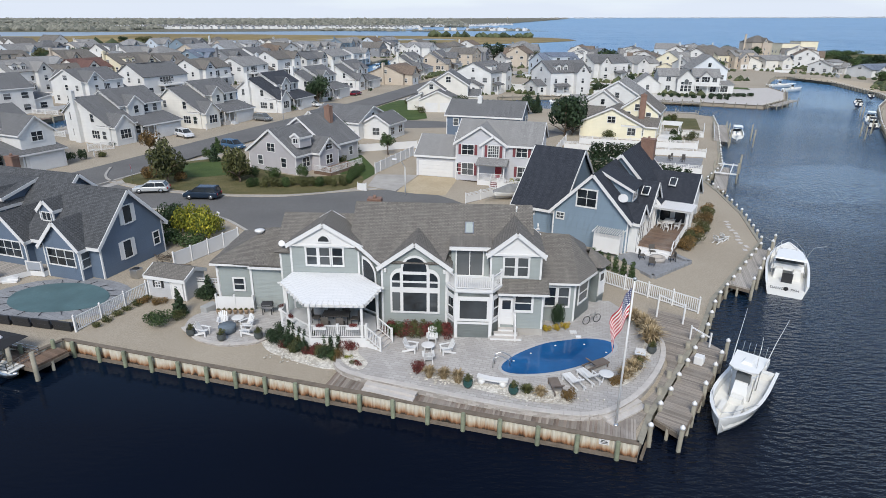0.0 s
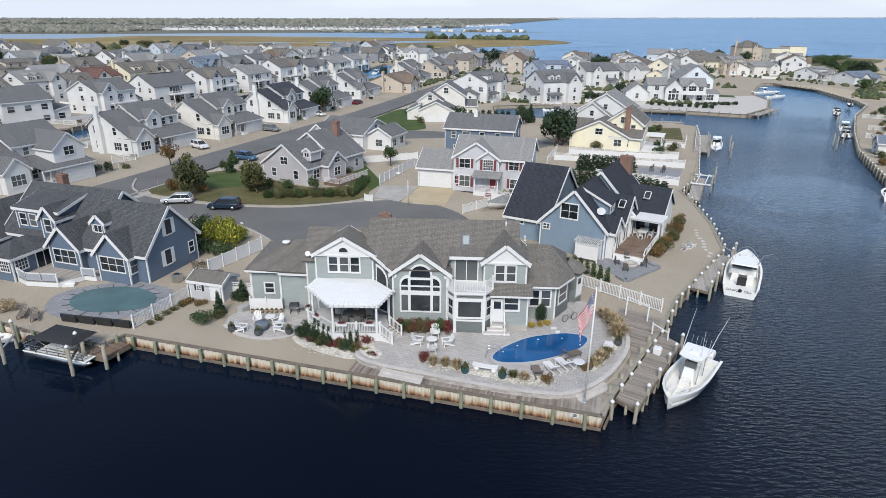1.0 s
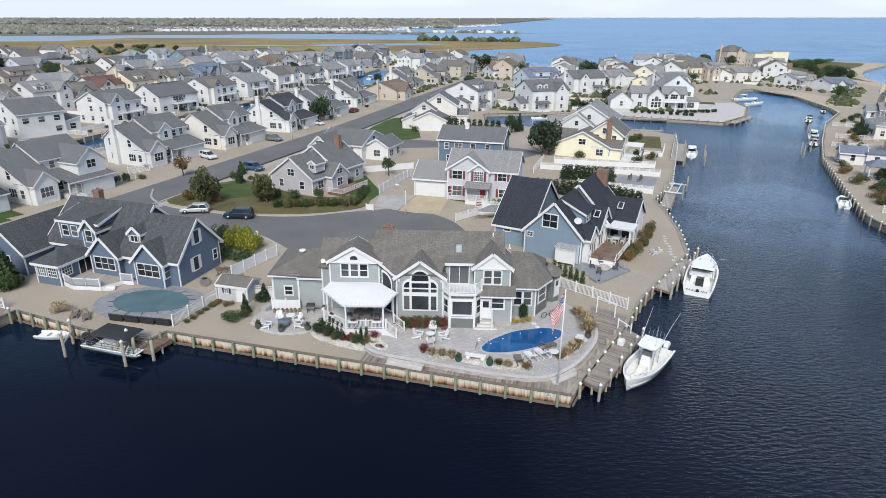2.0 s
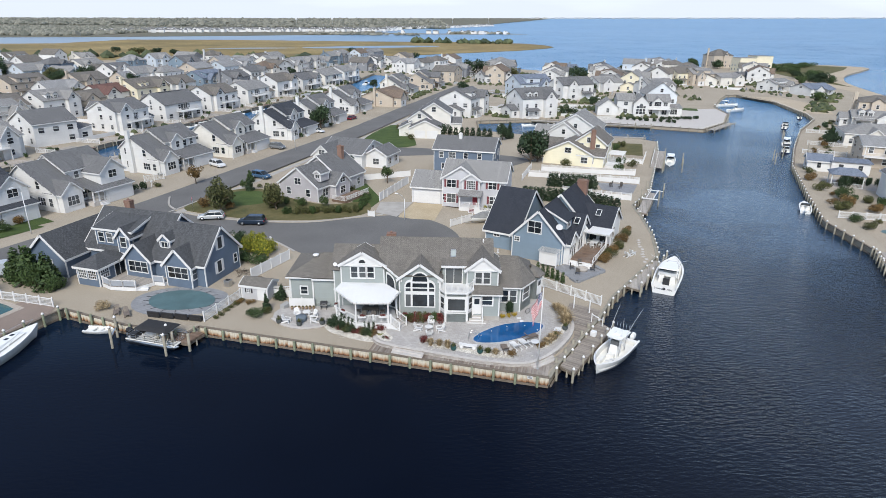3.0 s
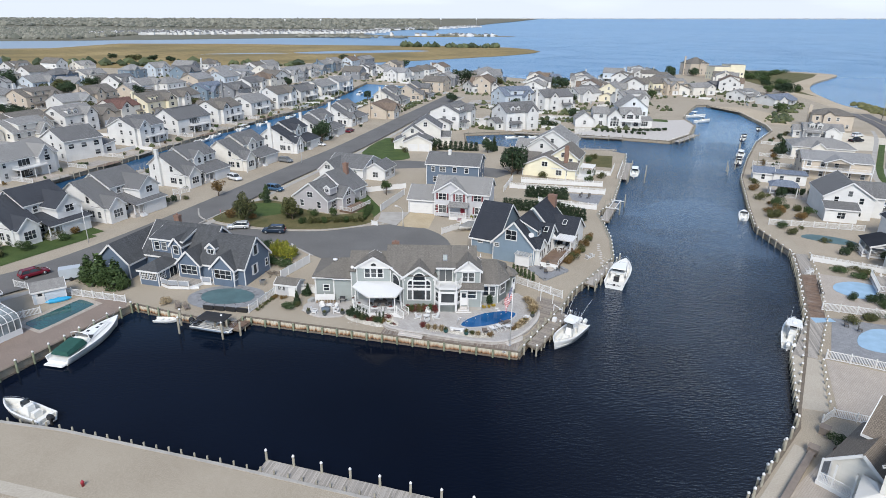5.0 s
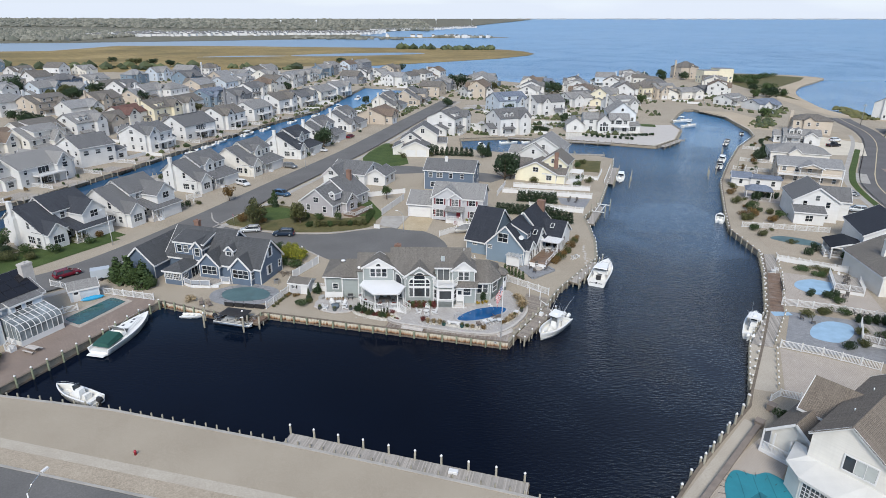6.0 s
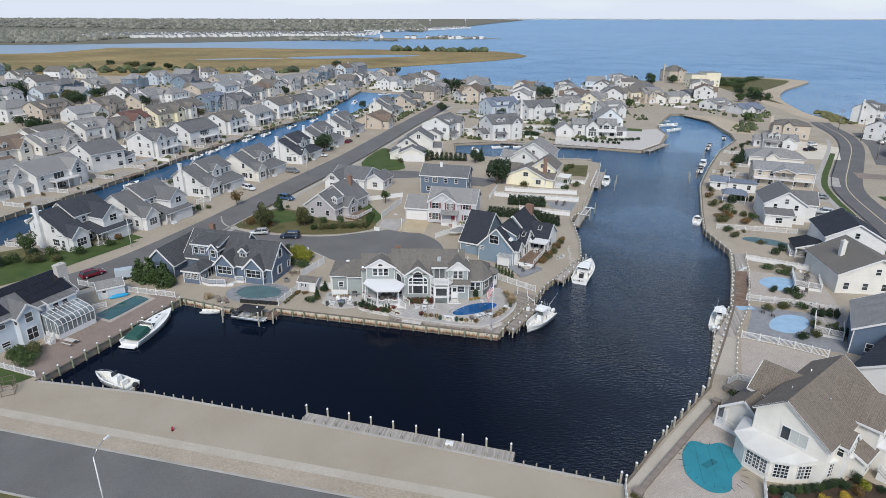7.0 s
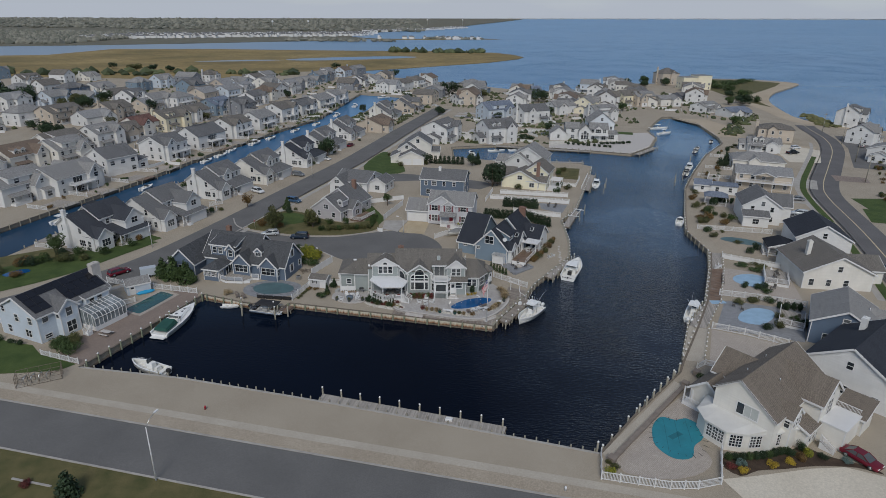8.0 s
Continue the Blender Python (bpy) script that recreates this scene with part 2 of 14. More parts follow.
def water_mat():
    m, n, l, b = nodes_of("canal_water")
    p = place(n)
    b.inputs["IOR"].default_value = 1.33
    # peaty canals; with distance a bluer base, the sky's reflection put into the colour
    sp = n.new("ShaderNodeSeparateXYZ")
    l.new(p, sp.inputs[0])
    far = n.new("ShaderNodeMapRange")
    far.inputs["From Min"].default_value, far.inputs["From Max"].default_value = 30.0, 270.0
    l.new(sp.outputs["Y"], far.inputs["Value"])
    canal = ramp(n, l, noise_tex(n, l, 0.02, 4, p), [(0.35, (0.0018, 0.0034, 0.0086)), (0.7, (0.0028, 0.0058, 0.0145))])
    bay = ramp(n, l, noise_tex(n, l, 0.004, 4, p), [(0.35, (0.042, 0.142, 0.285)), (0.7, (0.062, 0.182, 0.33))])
    # paler grey mixed into the inlet's colour for haze and reflection behind the marsh
    haze_x = n.new("ShaderNodeMapRange")
    haze_x.inputs["From Min"].default_value, haze_x.inputs["From Max"].default_value = 120.0, -420.0
    l.new(sp.outputs["X"], haze_x.inputs["Value"])
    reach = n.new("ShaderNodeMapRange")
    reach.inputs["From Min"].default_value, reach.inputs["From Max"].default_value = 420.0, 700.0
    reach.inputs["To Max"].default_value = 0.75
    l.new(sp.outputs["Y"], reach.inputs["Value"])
    inlet_haze = n.new("ShaderNodeMath")
    inlet_haze.operation = "MULTIPLY"
    l.new(haze_x.outputs[0], inlet_haze.inputs[0])
    l.new(reach.outputs[0], inlet_haze.inputs[1])
    bay = mixc(n, l, inlet_haze.outputs[0], bay, (0.22, 0.255, 0.3))
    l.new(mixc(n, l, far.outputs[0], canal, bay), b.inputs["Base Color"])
    # short chop on the open bay
    chop = n.new("ShaderNodeMapRange")
    chop.inputs["From Min"].default_value, chop.inputs["From Max"].default_value = 70.0, 520.0
    chop.inputs["To Min"].default_value, chop.inputs["To Max"].default_value = 0.08, 0.3
    l.new(sp.outputs["Y"], chop.inputs["Value"])
    l.new(chop.outputs[0], b.inputs["Roughness"])
    mp_ = n.new("ShaderNodeMapping")
    mp_.inputs["Rotation"].default_value = (0, 0, radians(-28))
    mp_.inputs["Scale"].default_value = (0.55, 1.5, 1)
    l.new(p, mp_.inputs["Vector"])
    w1 = noise_tex(n, l, 2.0, 3, mp_.outputs[0], 0.5)
    # cat's-paws: the ripple comes and goes
    paws = ramp(n, l, noise_tex(n, l, 0.018, 4, p), [(0.38, 0.1), (0.62, 0.6)])
    open_side = n.new("ShaderNodeMapRange")
    open_side.inputs["From Min"].default_value, open_side.inputs["From Max"].default_value = -5.0, 28.0
    open_side.inputs["To Min"].default_value, open_side.inputs["To Max"].default_value = 0.15, 3.4
    l.new(sp.outputs["X"], open_side.inputs["Value"])
    wind = n.new("ShaderNodeMath")
    wind.operation = "MULTIPLY"
    l.new(paws, wind.inputs[0])
    l.new(open_side.outputs[0], wind.inputs[1])
    amp = wind.outputs[0]
    # specular lowered over the sheltered basin to dim reflections, full on the open channel
    basin_gloss = n.new("ShaderNodeMapRange")
    basin_gloss.inputs["From Min"].default_value, basin_gloss.inputs["From Max"].default_value = 5.0, 42.0
    basin_gloss.inputs["To Min"].default_value, basin_gloss.inputs["To Max"].default_value = 0.085, 1.0
    l.new(sp.outputs["X"], basin_gloss.inputs["Value"])
    l.new(basin_gloss.outputs[0], b.inputs["Specular IOR Level"])
    k = n.new("ShaderNodeMath")
    k.operation = "MULTIPLY"
    l.new(w1, k.inputs[0])
    l.new(amp, k.inputs[1])
    bump(n, l, b, k.outputs[0], 1.0, 0.24)
    return m


WHITE = plain("white_vinyl", (0.635, 0.63, 0.62), 0.45, 0.05, 0.8, 6, 0.05)
TRIM = plain("white_trim", (0.635, 0.63, 0.62), 0.5, 0.06, 0.7, 5, 0.05)
GLASS = glass_dark("window_glass")


def glass_far():
    """Panes of the farther houses: some dark, some paler, with blinds and sky reflection put into the colour."""
    m, n, l, b = nodes_of("blind_backed_glass")
    g = n.new("ShaderNodeNewGeometry")
    l.new(ramp(n, l, g.outputs["Random Per Island"], [(0.3, (0.02, 0.024, 0.03)), (0.6, (0.07, 0.075, 0.08)), (0.95, (0.2, 0.205, 0.21))]), b.inputs["Base Color"])
    b.inputs["Roughness"].default_value = 0.08
    return m


GLASS_FAR = glass_far()
SIDE = {k: siding("siding_" + k, c) for k, c in dict(
    sage=(0.29, 0.32, 0.31), white=(0.645, 0.64, 0.625), blue=(0.108, 0.145, 0.2), slate=(0.178, 0.24, 0.298), cream=(0.72, 0.66, 0.5),
    grey=(0.46, 0.46, 0.47), tan=(0.5, 0.43, 0.35), yellow=(0.77, 0.72, 0.54), mauve=(0.42, 0.4, 0.41), mauve_light=(0.5, 0.5, 0.52), pale=(0.6, 0.598, 0.585),
    paleblue=(0.5, 0.555, 0.61), paleblue_white=(0.62, 0.65, 0.675), darkgrey=(0.22, 0.23, 0.25), offwhite=(0.67, 0.645, 0.59), navy=(0.1, 0.14, 0.2)).items()}
ROOF = {k: shingles("shingles_" + k, a, c) for k, a, c in (
    ("brown", (0.142, 0.13, 0.116), (0.212, 0.196, 0.176)), ("grey", (0.225, 0.221, 0.215), (0.32, 0.315, 0.306)),
    ("slate", (0.06, 0.063, 0.068), (0.112, 0.116, 0.122)), ("ink", (0.038, 0.042, 0.052), (0.074, 0.08, 0.092)), ("dark", (0.025, 0.029, 0.039), (0.05, 0.056, 0.07)), ("charcoal", (0.125, 0.125, 0.127), (0.2, 0.2, 0.202)),
    ("umber", (0.165, 0.138, 0.112), (0.235, 0.2, 0.165)), ("light", (0.25, 0.25, 0.25), (0.33, 0.33, 0.33)), ("red", (0.13, 0.07, 0.06), (0.19, 0.11, 0.095)),
    ("tan", (0.16, 0.12, 0.095), (0.23, 0.18, 0.14)), ("blue", (0.15, 0.18, 0.23), (0.21, 0.24, 0.3)))}
BRICK = pavers("brick_work", (0.2, 0.115, 0.085), (0.27, 0.165, 0.125), 0.22, 0.075, 0, 0.012)
CONCRETE = plain("concrete", (0.36, 0.34, 0.31), 0.9, 0.2, 0.5, 8, 0.3)
ASPHALT = ground_mix("asphalt", [(0.3, (0.13, 0.127, 0.124)), (0.7, (0.175, 0.171, 0.166))], 0.12, 6, 0.9, 0.15, 0.01)
ASPHALT_NEW = ground_mix("asphalt_new", [(0.3, (0.12, 0.115, 0.115)), (0.7, (0.16, 0.154, 0.153))], 0.12, 6, 0.9, 0.2, 0.01)
GRAVEL = ground_mix("gravel", [(0.3, (0.295, 0.25, 0.19)), (0.7, (0.385, 0.335, 0.262))], 0.1, 9, 0.95, 0.2, 0.02, (16.0, (0.46, 0.41, 0.335), 0.4))
DRIVE_PALE = ground_mix("pale_drive", [(0.3, (0.58, 0.525, 0.43)), (0.7, (0.66, 0.605, 0.505))], 0.2, 4, 0.9, 0.1)
QUAY_PALE = ground_mix("pale_concrete", [(0.3, (0.41, 0.365, 0.3)), (0.7, (0.48, 0.435, 0.365))], 0.3, 6, 0.9, 0.15)
GRAVEL_TAN = ground_mix("gravel_tan", [(0.3, (0.3, 0.25, 0.19)), (0.7, (0.4, 0.345, 0.27))], 0.12, 5, 0.95, 0.5, 0.03, (9.0, (0.46, 0.4, 0.32), 0.5))
PEBBLE = ground_mix("white_pebbles", [(0.3, (0.4, 0.37, 0.32)), (0.7, (0.6, 0.57, 0.5))], 0.6, 8, 0.9, 0.8, 0.05, (7.0, (0.75, 0.72, 0.66), 0.7))
SAND = ground_mix("sand", [(0.3, (0.4, 0.33, 0.24)), (0.7, (0.5, 0.42, 0.32))], 0.05, 2, 0.95, 0.2)
GRASS = ground_mix("grass", [(0.3, (0.045, 0.075, 0.02)), (0.7, (0.085, 0.12, 0.035))], 0.35, 9, 0.95, 0.7, 0.06)
GRASS_DRY = ground_mix("dry_grass", [(0.3, (0.075, 0.08, 0.03)), (0.7, (0.17, 0.14, 0.065))], 0.4, 9, 0.95, 0.7, 0.06)
MULCH = ground_mix("mulch", [(0.3, (0.05, 0.035, 0.025)), (0.7, (0.1, 0.07, 0.05))], 1.0, 12, 0.95, 0.8, 0.05)
MARSH = ground_mix("marsh_grass", [(0.3, (0.16, 0.128, 0.055)), (0.5, (0.28, 0.205, 0.085)), (0.72, (0.38, 0.285, 0.13))], 0.012, 0.12, 0.95, 0.3, 0.3)
WOODS = ground_mix("woods_floor", [(0.3, (0.12, 0.12, 0.09)), (0.7, (0.2, 0.18, 0.13))], 0.03, 0.3, 0.95, 0.3)
PAVE = pavers("grey_pavers", (0.35, 0.33, 0.31), (0.44, 0.42, 0.4), 0.46, 0.26, -15)
PAVE_RED = pavers("red_pavers", (0.215, 0.165, 0.135), (0.27, 0.215, 0.18), 0.24, 0.13, 66)
PAVE_SLATE = pavers("slate_pavers", (0.2, 0.205, 0.215), (0.26, 0.265, 0.275), 0.6, 0.4, -28)
PAVE_TAN = pavers("tan_pavers", (0.36, 0.315, 0.268), (0.43, 0.38, 0.33), 0.3, 0.2, 40)
DRIVE_TAN = ground_mix("tan_concrete", [(0.3, (0.42, 0.34, 0.22)), (0.7, (0.52, 0.43, 0.3))], 0.3, 5, 0.9, 0.2)
DECK_SIDE = boards("weathered_deck_side", (0.25, 0.215, 0.18), 0.15, 55)
DECK_GREY = boards("grey_deck", (0.33, 0.3, 0.265), 0.15, -17)
DECK_BROWN = boards("brown_deck", (0.17, 0.11, 0.075), 0.14, 62)
PILE = plain("piling_wood", (0.27, 0.25, 0.2), 0.9, 0.3, 1.5, 10, 0.5)
PILE_GREEN = plain("algae_piling", (0.2, 0.22, 0.15), 0.9, 0.35, 1.5, 9, 0.5)
TIMBER = plain("dark_timber", (0.16, 0.13, 0.1), 0.9, 0.3, 2, 12, 0.5)
STONE_CAP = plain("stone_cap", (0.47, 0.44, 0.41), 0.85, 0.15, 1.5, 9, 0.25)
WATER = water_mat()
METAL = plain("brushed_metal", (0.6, 0.6, 0.6), 0.3, 0.06, 3, 20, 0.02, 1.0)
BLACK = plain("black_plastic", (0.02, 0.02, 0.022), 0.5, 0.2, 3, 12, 0.05)
GELCOAT = plain("white_gelcoat", (0.74, 0.74, 0.72), 0.18, 0.04, 1.5, 6, 0.0, 0, True)
CREAM = plain("cream_deck", (0.68, 0.67, 0.63), 0.6, 0.08, 2, 12, 0.1, 0, True)
NAVYHULL = plain("navy_hull", (0.02, 0.03, 0.06), 0.2, 0.1, 2, 6, 0, 0, True)
CANVAS_GREEN = plain("green_canvas", (0.012, 0.07, 0.055), 0.8, 0.2, 2, 14, 0.2)
CANVAS_BLACK = plain("black_canvas", (0.018, 0.018, 0.02), 0.8, 0.2, 2, 14, 0.2)
TERRACOTTA = plain("terracotta", (0.36, 0.26, 0.17), 0.8, 0.2, 4, 12, 0.2)
GLAZE = plain("green_glaze", (0.02, 0.07, 0.065), 0.25, 0.3, 4, 12, 0.05)
SAGE_POT = plain("grey_pot", (0.07, 0.08, 0.08), 0.5, 0.3, 4, 12, 0.05)
RED = plain("red_paint", (0.32, 0.02, 0.035), 0.4, 0.12, 2, 9, 0.02)
BURGUNDY = plain("burgundy_shutter", (0.16, 0.042, 0.05), 0.5, 0.12, 2, 9, 0.05)
WICKER = plain("wicker", (0.1, 0.09, 0.08), 0.8, 0.3, 5, 40, 0.5)
BROWN_SLING = plain("brown_sling", (0.16, 0.13, 0.11), 0.8, 0.15, 4, 30, 0.3)
COVER_GREEN = plain("pool_cover_green", (0.075, 0.135, 0.145), 0.6, 0.25, 0.6, 5, 0.15)
COVER_SEAM = plain("pool_cover_seam", (0.012, 0.13, 0.165), 0.6)
COVER_TEAL = plain("pool_cover_teal", (0.02, 0.2, 0.25), 0.6, 0.15, 0.6, 5, 0.15)
BARK = plain("bark", (0.12, 0.09, 0.065), 0.95, 0.3, 3, 14, 0.6)
LEAF = {k: foliage("leaves_" + k, a, c, t) for k, a, c, t in (
    ("green", (0.02, 0.04, 0.012), (0.06, 0.095, 0.028), None), ("dark", (0.012, 0.026, 0.012), (0.035, 0.06, 0.025), None),
    ("lime", (0.06, 0.085, 0.012), (0.26, 0.27, 0.03), (0.55, 0.47, 0.05)), ("red", (0.05, 0.015, 0.012), (0.15, 0.04, 0.03), (0.3, 0.06, 0.07)),
    ("autumn", (0.06, 0.04, 0.015), (0.2, 0.12, 0.04), None), ("straw", (0.18, 0.13, 0.07), (0.4, 0.31, 0.18), (0.6, 0.5, 0.34)),
    ("olive", (0.035, 0.045, 0.015), (0.11, 0.11, 0.04), None), ("yellow", (0.2, 0.14, 0.02), (0.5, 0.36, 0.04), None),
    ("blue", (0.05, 0.09, 0.08), (0.14, 0.2, 0.18), None))}
LINE_YELLOW = plain("yellow_line", (0.5, 0.42, 0.27), 0.8, 0.2, 0.5, 5, 0.1)


def sheet_pile():
    """Cream vinyl sheeting, stained with rust that rises in streaks from the wale and green-black algae at the water."""
    m, n, l, b = nodes_of("stained_sheeting")
    p = place(n)
    s = n.new("ShaderNodeSeparateXYZ")
    l.new(p, s.inputs[0])
    st = n.new("ShaderNodeMapping")
    st.inputs["Scale"].default_value = (2.2, 2.2, 0.35)
    l.new(p, st.inputs["Vector"])
    f = noise_tex(n, l, 1.0, 5, st.outputs[0], 0.65)
    k = n.new("ShaderNodeMath")
    k.operation = "MULTIPLY_ADD"
    k.inputs[1].default_value, k.inputs[2].default_value = 1.1, -0.55
    l.new(f, k.inputs[0])
    a = n.new("ShaderNodeMath")
    a.operation = "SUBTRACT"
    l.new(s.outputs["Z"], a.inputs[0])
    l.new(k.outputs[0], a.inputs[1])
    c = ramp(n, l, a.outputs[0], [(0.0, (0.02, 0.02, 0.014)), (0.2, (0.035, 0.025, 0.018)), (0.34, (0.24, 0.11, 0.05)), (0.55, (0.42, 0.32, 0.22)), (0.8, (0.54, 0.5, 0.41))])
    l.new(c, b.inputs["Base Color"])
    b.inputs["Roughness"].default_value = 0.65
    return m


SHEET_MAT = sheet_pile()


def canopy_mat():
    """White slatted sheet: fine ribs along the slope and cross laps."""
    m, n, l, b = nodes_of("white_canopy")
    uv = n.new("ShaderNodeUVMap")
    br = n.new("ShaderNodeTexBrick")
    br.inputs["Scale"].default_value = 1.0
    br.inputs["Brick Width"].default_value, br.inputs["Row Height"].default_value, br.inputs["Mortar Size"].default_value = 0.6, 0.2, 0.02
    br.inputs["Color1"].default_value, br.inputs["Color2"].default_value, br.inputs["Mortar"].default_value = (0.82, 0.82, 0.82, 1), (0.78, 0.785, 0.79, 1), (0.68, 0.685, 0.69, 1)
    l.new(uv.outputs[0], br.inputs["Vector"])
    l.new(br.outputs["Color"], b.inputs["Base Color"])
    b.inputs["Roughness"].default_value = 0.6
    bump(n, l, b, br.outputs["Fac"], 0.4, -0.015)
    # daylight comes through the slats
    tr = n.new("ShaderNodeBsdfTranslucent")
    tr.inputs["Color"].default_value = (0.8, 0.8, 0.8, 1)
    ms = n.new("ShaderNodeMixShader")
    ms.inputs["Fac"].default_value = 0.2
    l.new(b.outputs[0], ms.inputs[1])
    l.new(tr.outputs[0], ms.inputs[2])
    l.new(ms.outputs[0], n["Material Output"].inputs["Surface"])
    return m


CANOPY = canopy_mat()


def plank_mat(name, col):
    m, n, l, b = nodes_of(name)
    p = n.new("ShaderNodeTexCoord").outputs["Object"]
    o = n.new("ShaderNodeObjectInfo")
    a = ramp(n, l, o.outputs["Random"], [(0.0, shade(col, 0.72)), (0.6, col), (1.0, shade(col, 1.3))])
    st = n.new("ShaderNodeMapping")
    st.inputs["Scale"].default_value = (14, 1.2, 14)
    l.new(p, st.inputs["Vector"])
    a = mixc(n, l, ramp(n, l, noise_tex(n, l, 1.4, 5, st.outputs[0]), [(0.4, 0.0), (0.75, 0.5)]), a, shade(col, 0.5))
    w = noise_tex(n, l, 0.5, 4, place(n))
    a = mixc(n, l, ramp(n, l, w, [(0.45, 0.0), (0.65, 0.55)]), a, (0.36, 0.33, 0.3))
    l.new(a, b.inputs["Base Color"])
    b.inputs["Roughness"].default_value = 0.85
    return m


def block_mat():
    m, n, l, b = nodes_of("retaining_block")
    o = n.new("ShaderNodeObjectInfo")
    p = place(n)
    a = ramp(n, l, o.outputs["Random"], [(0.0, (0.27, 0.245, 0.22)), (0.5, (0.36, 0.33, 0.3)), (1.0, (0.44, 0.41, 0.38))])
    a = mixc(n, l, ramp(n, l, noise_tex(n, l, 5, 5, p), [(0.4, 0.0), (0.7, 0.4)]), a, (0.24, 0.22, 0.2))
    l.new(a, b.inputs["Base Color"])
    b.inputs["Roughness"].default_value = 0.9
    bump(n, l, b, noise_tex(n, l, 18, 4, p), 0.5, 0.02)
    return m


BLOCK = block_mat()


def pool_water():
    """Blue vinyl liner under rippled clear water, seen as one glossy surface."""
    m, n, l, b = nodes_of("pool_water")
    p = place(n)
    l.new(ramp(n, l, noise_tex(n, l, 0.4, 4, p), [(0.3, (0.008, 0.06, 0.17)), (0.7, (0.014, 0.1, 0.26))]), b.inputs["Base Color"])
    b.inputs["Roughness"].default_value = 0.08
    b.inputs["IOR"].default_value = 1.33
    bump(n, l, b, noise_tex(n, l, 2.5, 3, p), 0.12, 0.05)
    return m


POOLWATER = pool_water()


def flag_mat():
    """Thirteen stripes and a blue canton with rows of white dots, by UV."""
    m, n, l, b = nodes_of("flag_cloth")
    uv = n.new("ShaderNodeUVMap")
    s = n.new("ShaderNodeSeparateXYZ")
    l.new(uv.outputs[0], s.inputs[0])
    def math_(op, a, v=None):
        k = n.new("ShaderNodeMath")
        k.operation = op
        for i, q in enumerate((a, v)):
            if q is None:
                continue
            if isinstance(q, bpy.types.NodeSocket):
                l.new(q, k.inputs[i])
            else:
                k.inputs[i].default_value = q
        return k.outputs[0]
    st = math_("GREATER_THAN", math_("FRACT", math_("MULTIPLY", s.outputs["Y"], 6.5)), 0.5)
    stripes = mixc(n, l, st, (0.42, 0.02, 0.04), (0.75, 0.74, 0.72))
    canton = math_("MULTIPLY", math_("LESS_THAN", s.outputs["X"], 0.4), math_("GREATER_THAN", s.outputs["Y"], 0.4615))
    fx = math_("SUBTRACT", math_("FRACT", math_("MULTIPLY", s.outputs["X"], 15.0)), 0.5)
    fy = math_("SUBTRACT", math_("FRACT", math_("MULTIPLY", s.outputs["Y"], 14.0)), 0.5)
    r2 = math_("ADD", math_("MULTIPLY", fx, fx), math_("MULTIPLY", fy, fy))
    blue = mixc(n, l, math_("LESS_THAN", r2, 0.07), (0.015, 0.025, 0.1), (0.75, 0.75, 0.75))
    l.new(mixc(n, l, canton, stripes, blue), b.inputs["Base Color"])
    b.inputs["Roughness"].default_value = 0.8
    return m


FLAGMAT = flag_mat()
COVER_PALE = plain("pool_cover_pale", (0.28, 0.42, 0.55), 0.6, 0.15, 0.7, 5, 0.15)
POOLDARK = plain("dark_teal_water", (0.012, 0.075, 0.075), 0.1, 0.3, 0.4, 2, 0.02)

# ---- mesh helpers ----
GROUND, SEA = 1.1, 0.0


def mesh_of(name, bm, mats):
    me = bpy.data.meshes.new(name)
    bm.to_mesh(me)
    bm.free()
    for m in mats if isinstance(mats, (list, tuple)) else [mats]:
        me.materials.append(m)
    return me


def part(name, bm, material, parent, label="", m=None):
    """One mesh object under a thing or a part; bm may be a bmesh or a ready mesh."""
    me = bm if isinstance(bm, bpy.types.Mesh) else mesh_of(name, bm, material)
    ob = new(name, me)
    ob.parent = parent
    if m is not None:
        ob.matrix_basis = m
    return tagged(ob, label)


def thing(name, label, category, m=None, group="", kind=""):
    ob = new(name)
    ob.empty_display_size = 0.2
    if m is not None:
        ob.matrix_basis = m
    return tagged(ob, label, category, group, kind)


def solo(name, bm, mats, label, category, m=None, group="", kind=""):
    ob = new(name, bm if isinstance(bm, bpy.types.Mesh) else mesh_of(name, bm, mats))
    if m is not None:
        ob.matrix_basis = m
    return tagged(ob, label, category, group, kind)


def box(bm, x0, x1, y0, y1, z0, z1, mi=0, m=None, bevel=0.0):
    vs = [Vector((x, y, z)) for z in (z0, z1) for x, y in ((x0, y0), (x1, y0), (x1, y1), (x0, y1))]
    if m is not None:
        vs = [m @ v for v in vs]
    v = [bm.verts.new(p) for p in vs]
    fs = [bm.faces.new([v[i] for i in f]) for f in ((3, 2, 1, 0), (4, 5, 6, 7), (0, 1, 5, 4), (1, 2, 6, 5), (2, 3, 7, 6), (3, 0, 4, 7))]
    for f in fs:
        f.material_index = mi
    if bevel:
        es = {e for f in fs for e in f.edges}
        r = bmesh.ops.bevel(bm, geom=list(es), offset=bevel, segments=1, affect="EDGES")
        for f in r["faces"]:
            f.material_index = mi
    return fs


def bar(bm, a, b, w, h=None, mi=0):
    """A square bar from a to b."""
    a, b = Vector(a), Vector(b)
    d = b - a
    q = d.to_track_quat("X", "Z").to_matrix().to_4x4()
    h = h or w
    return box(bm, 0, d.length, -w / 2, w / 2, -h / 2, h / 2, mi, Matrix.Translation(a) @ q)


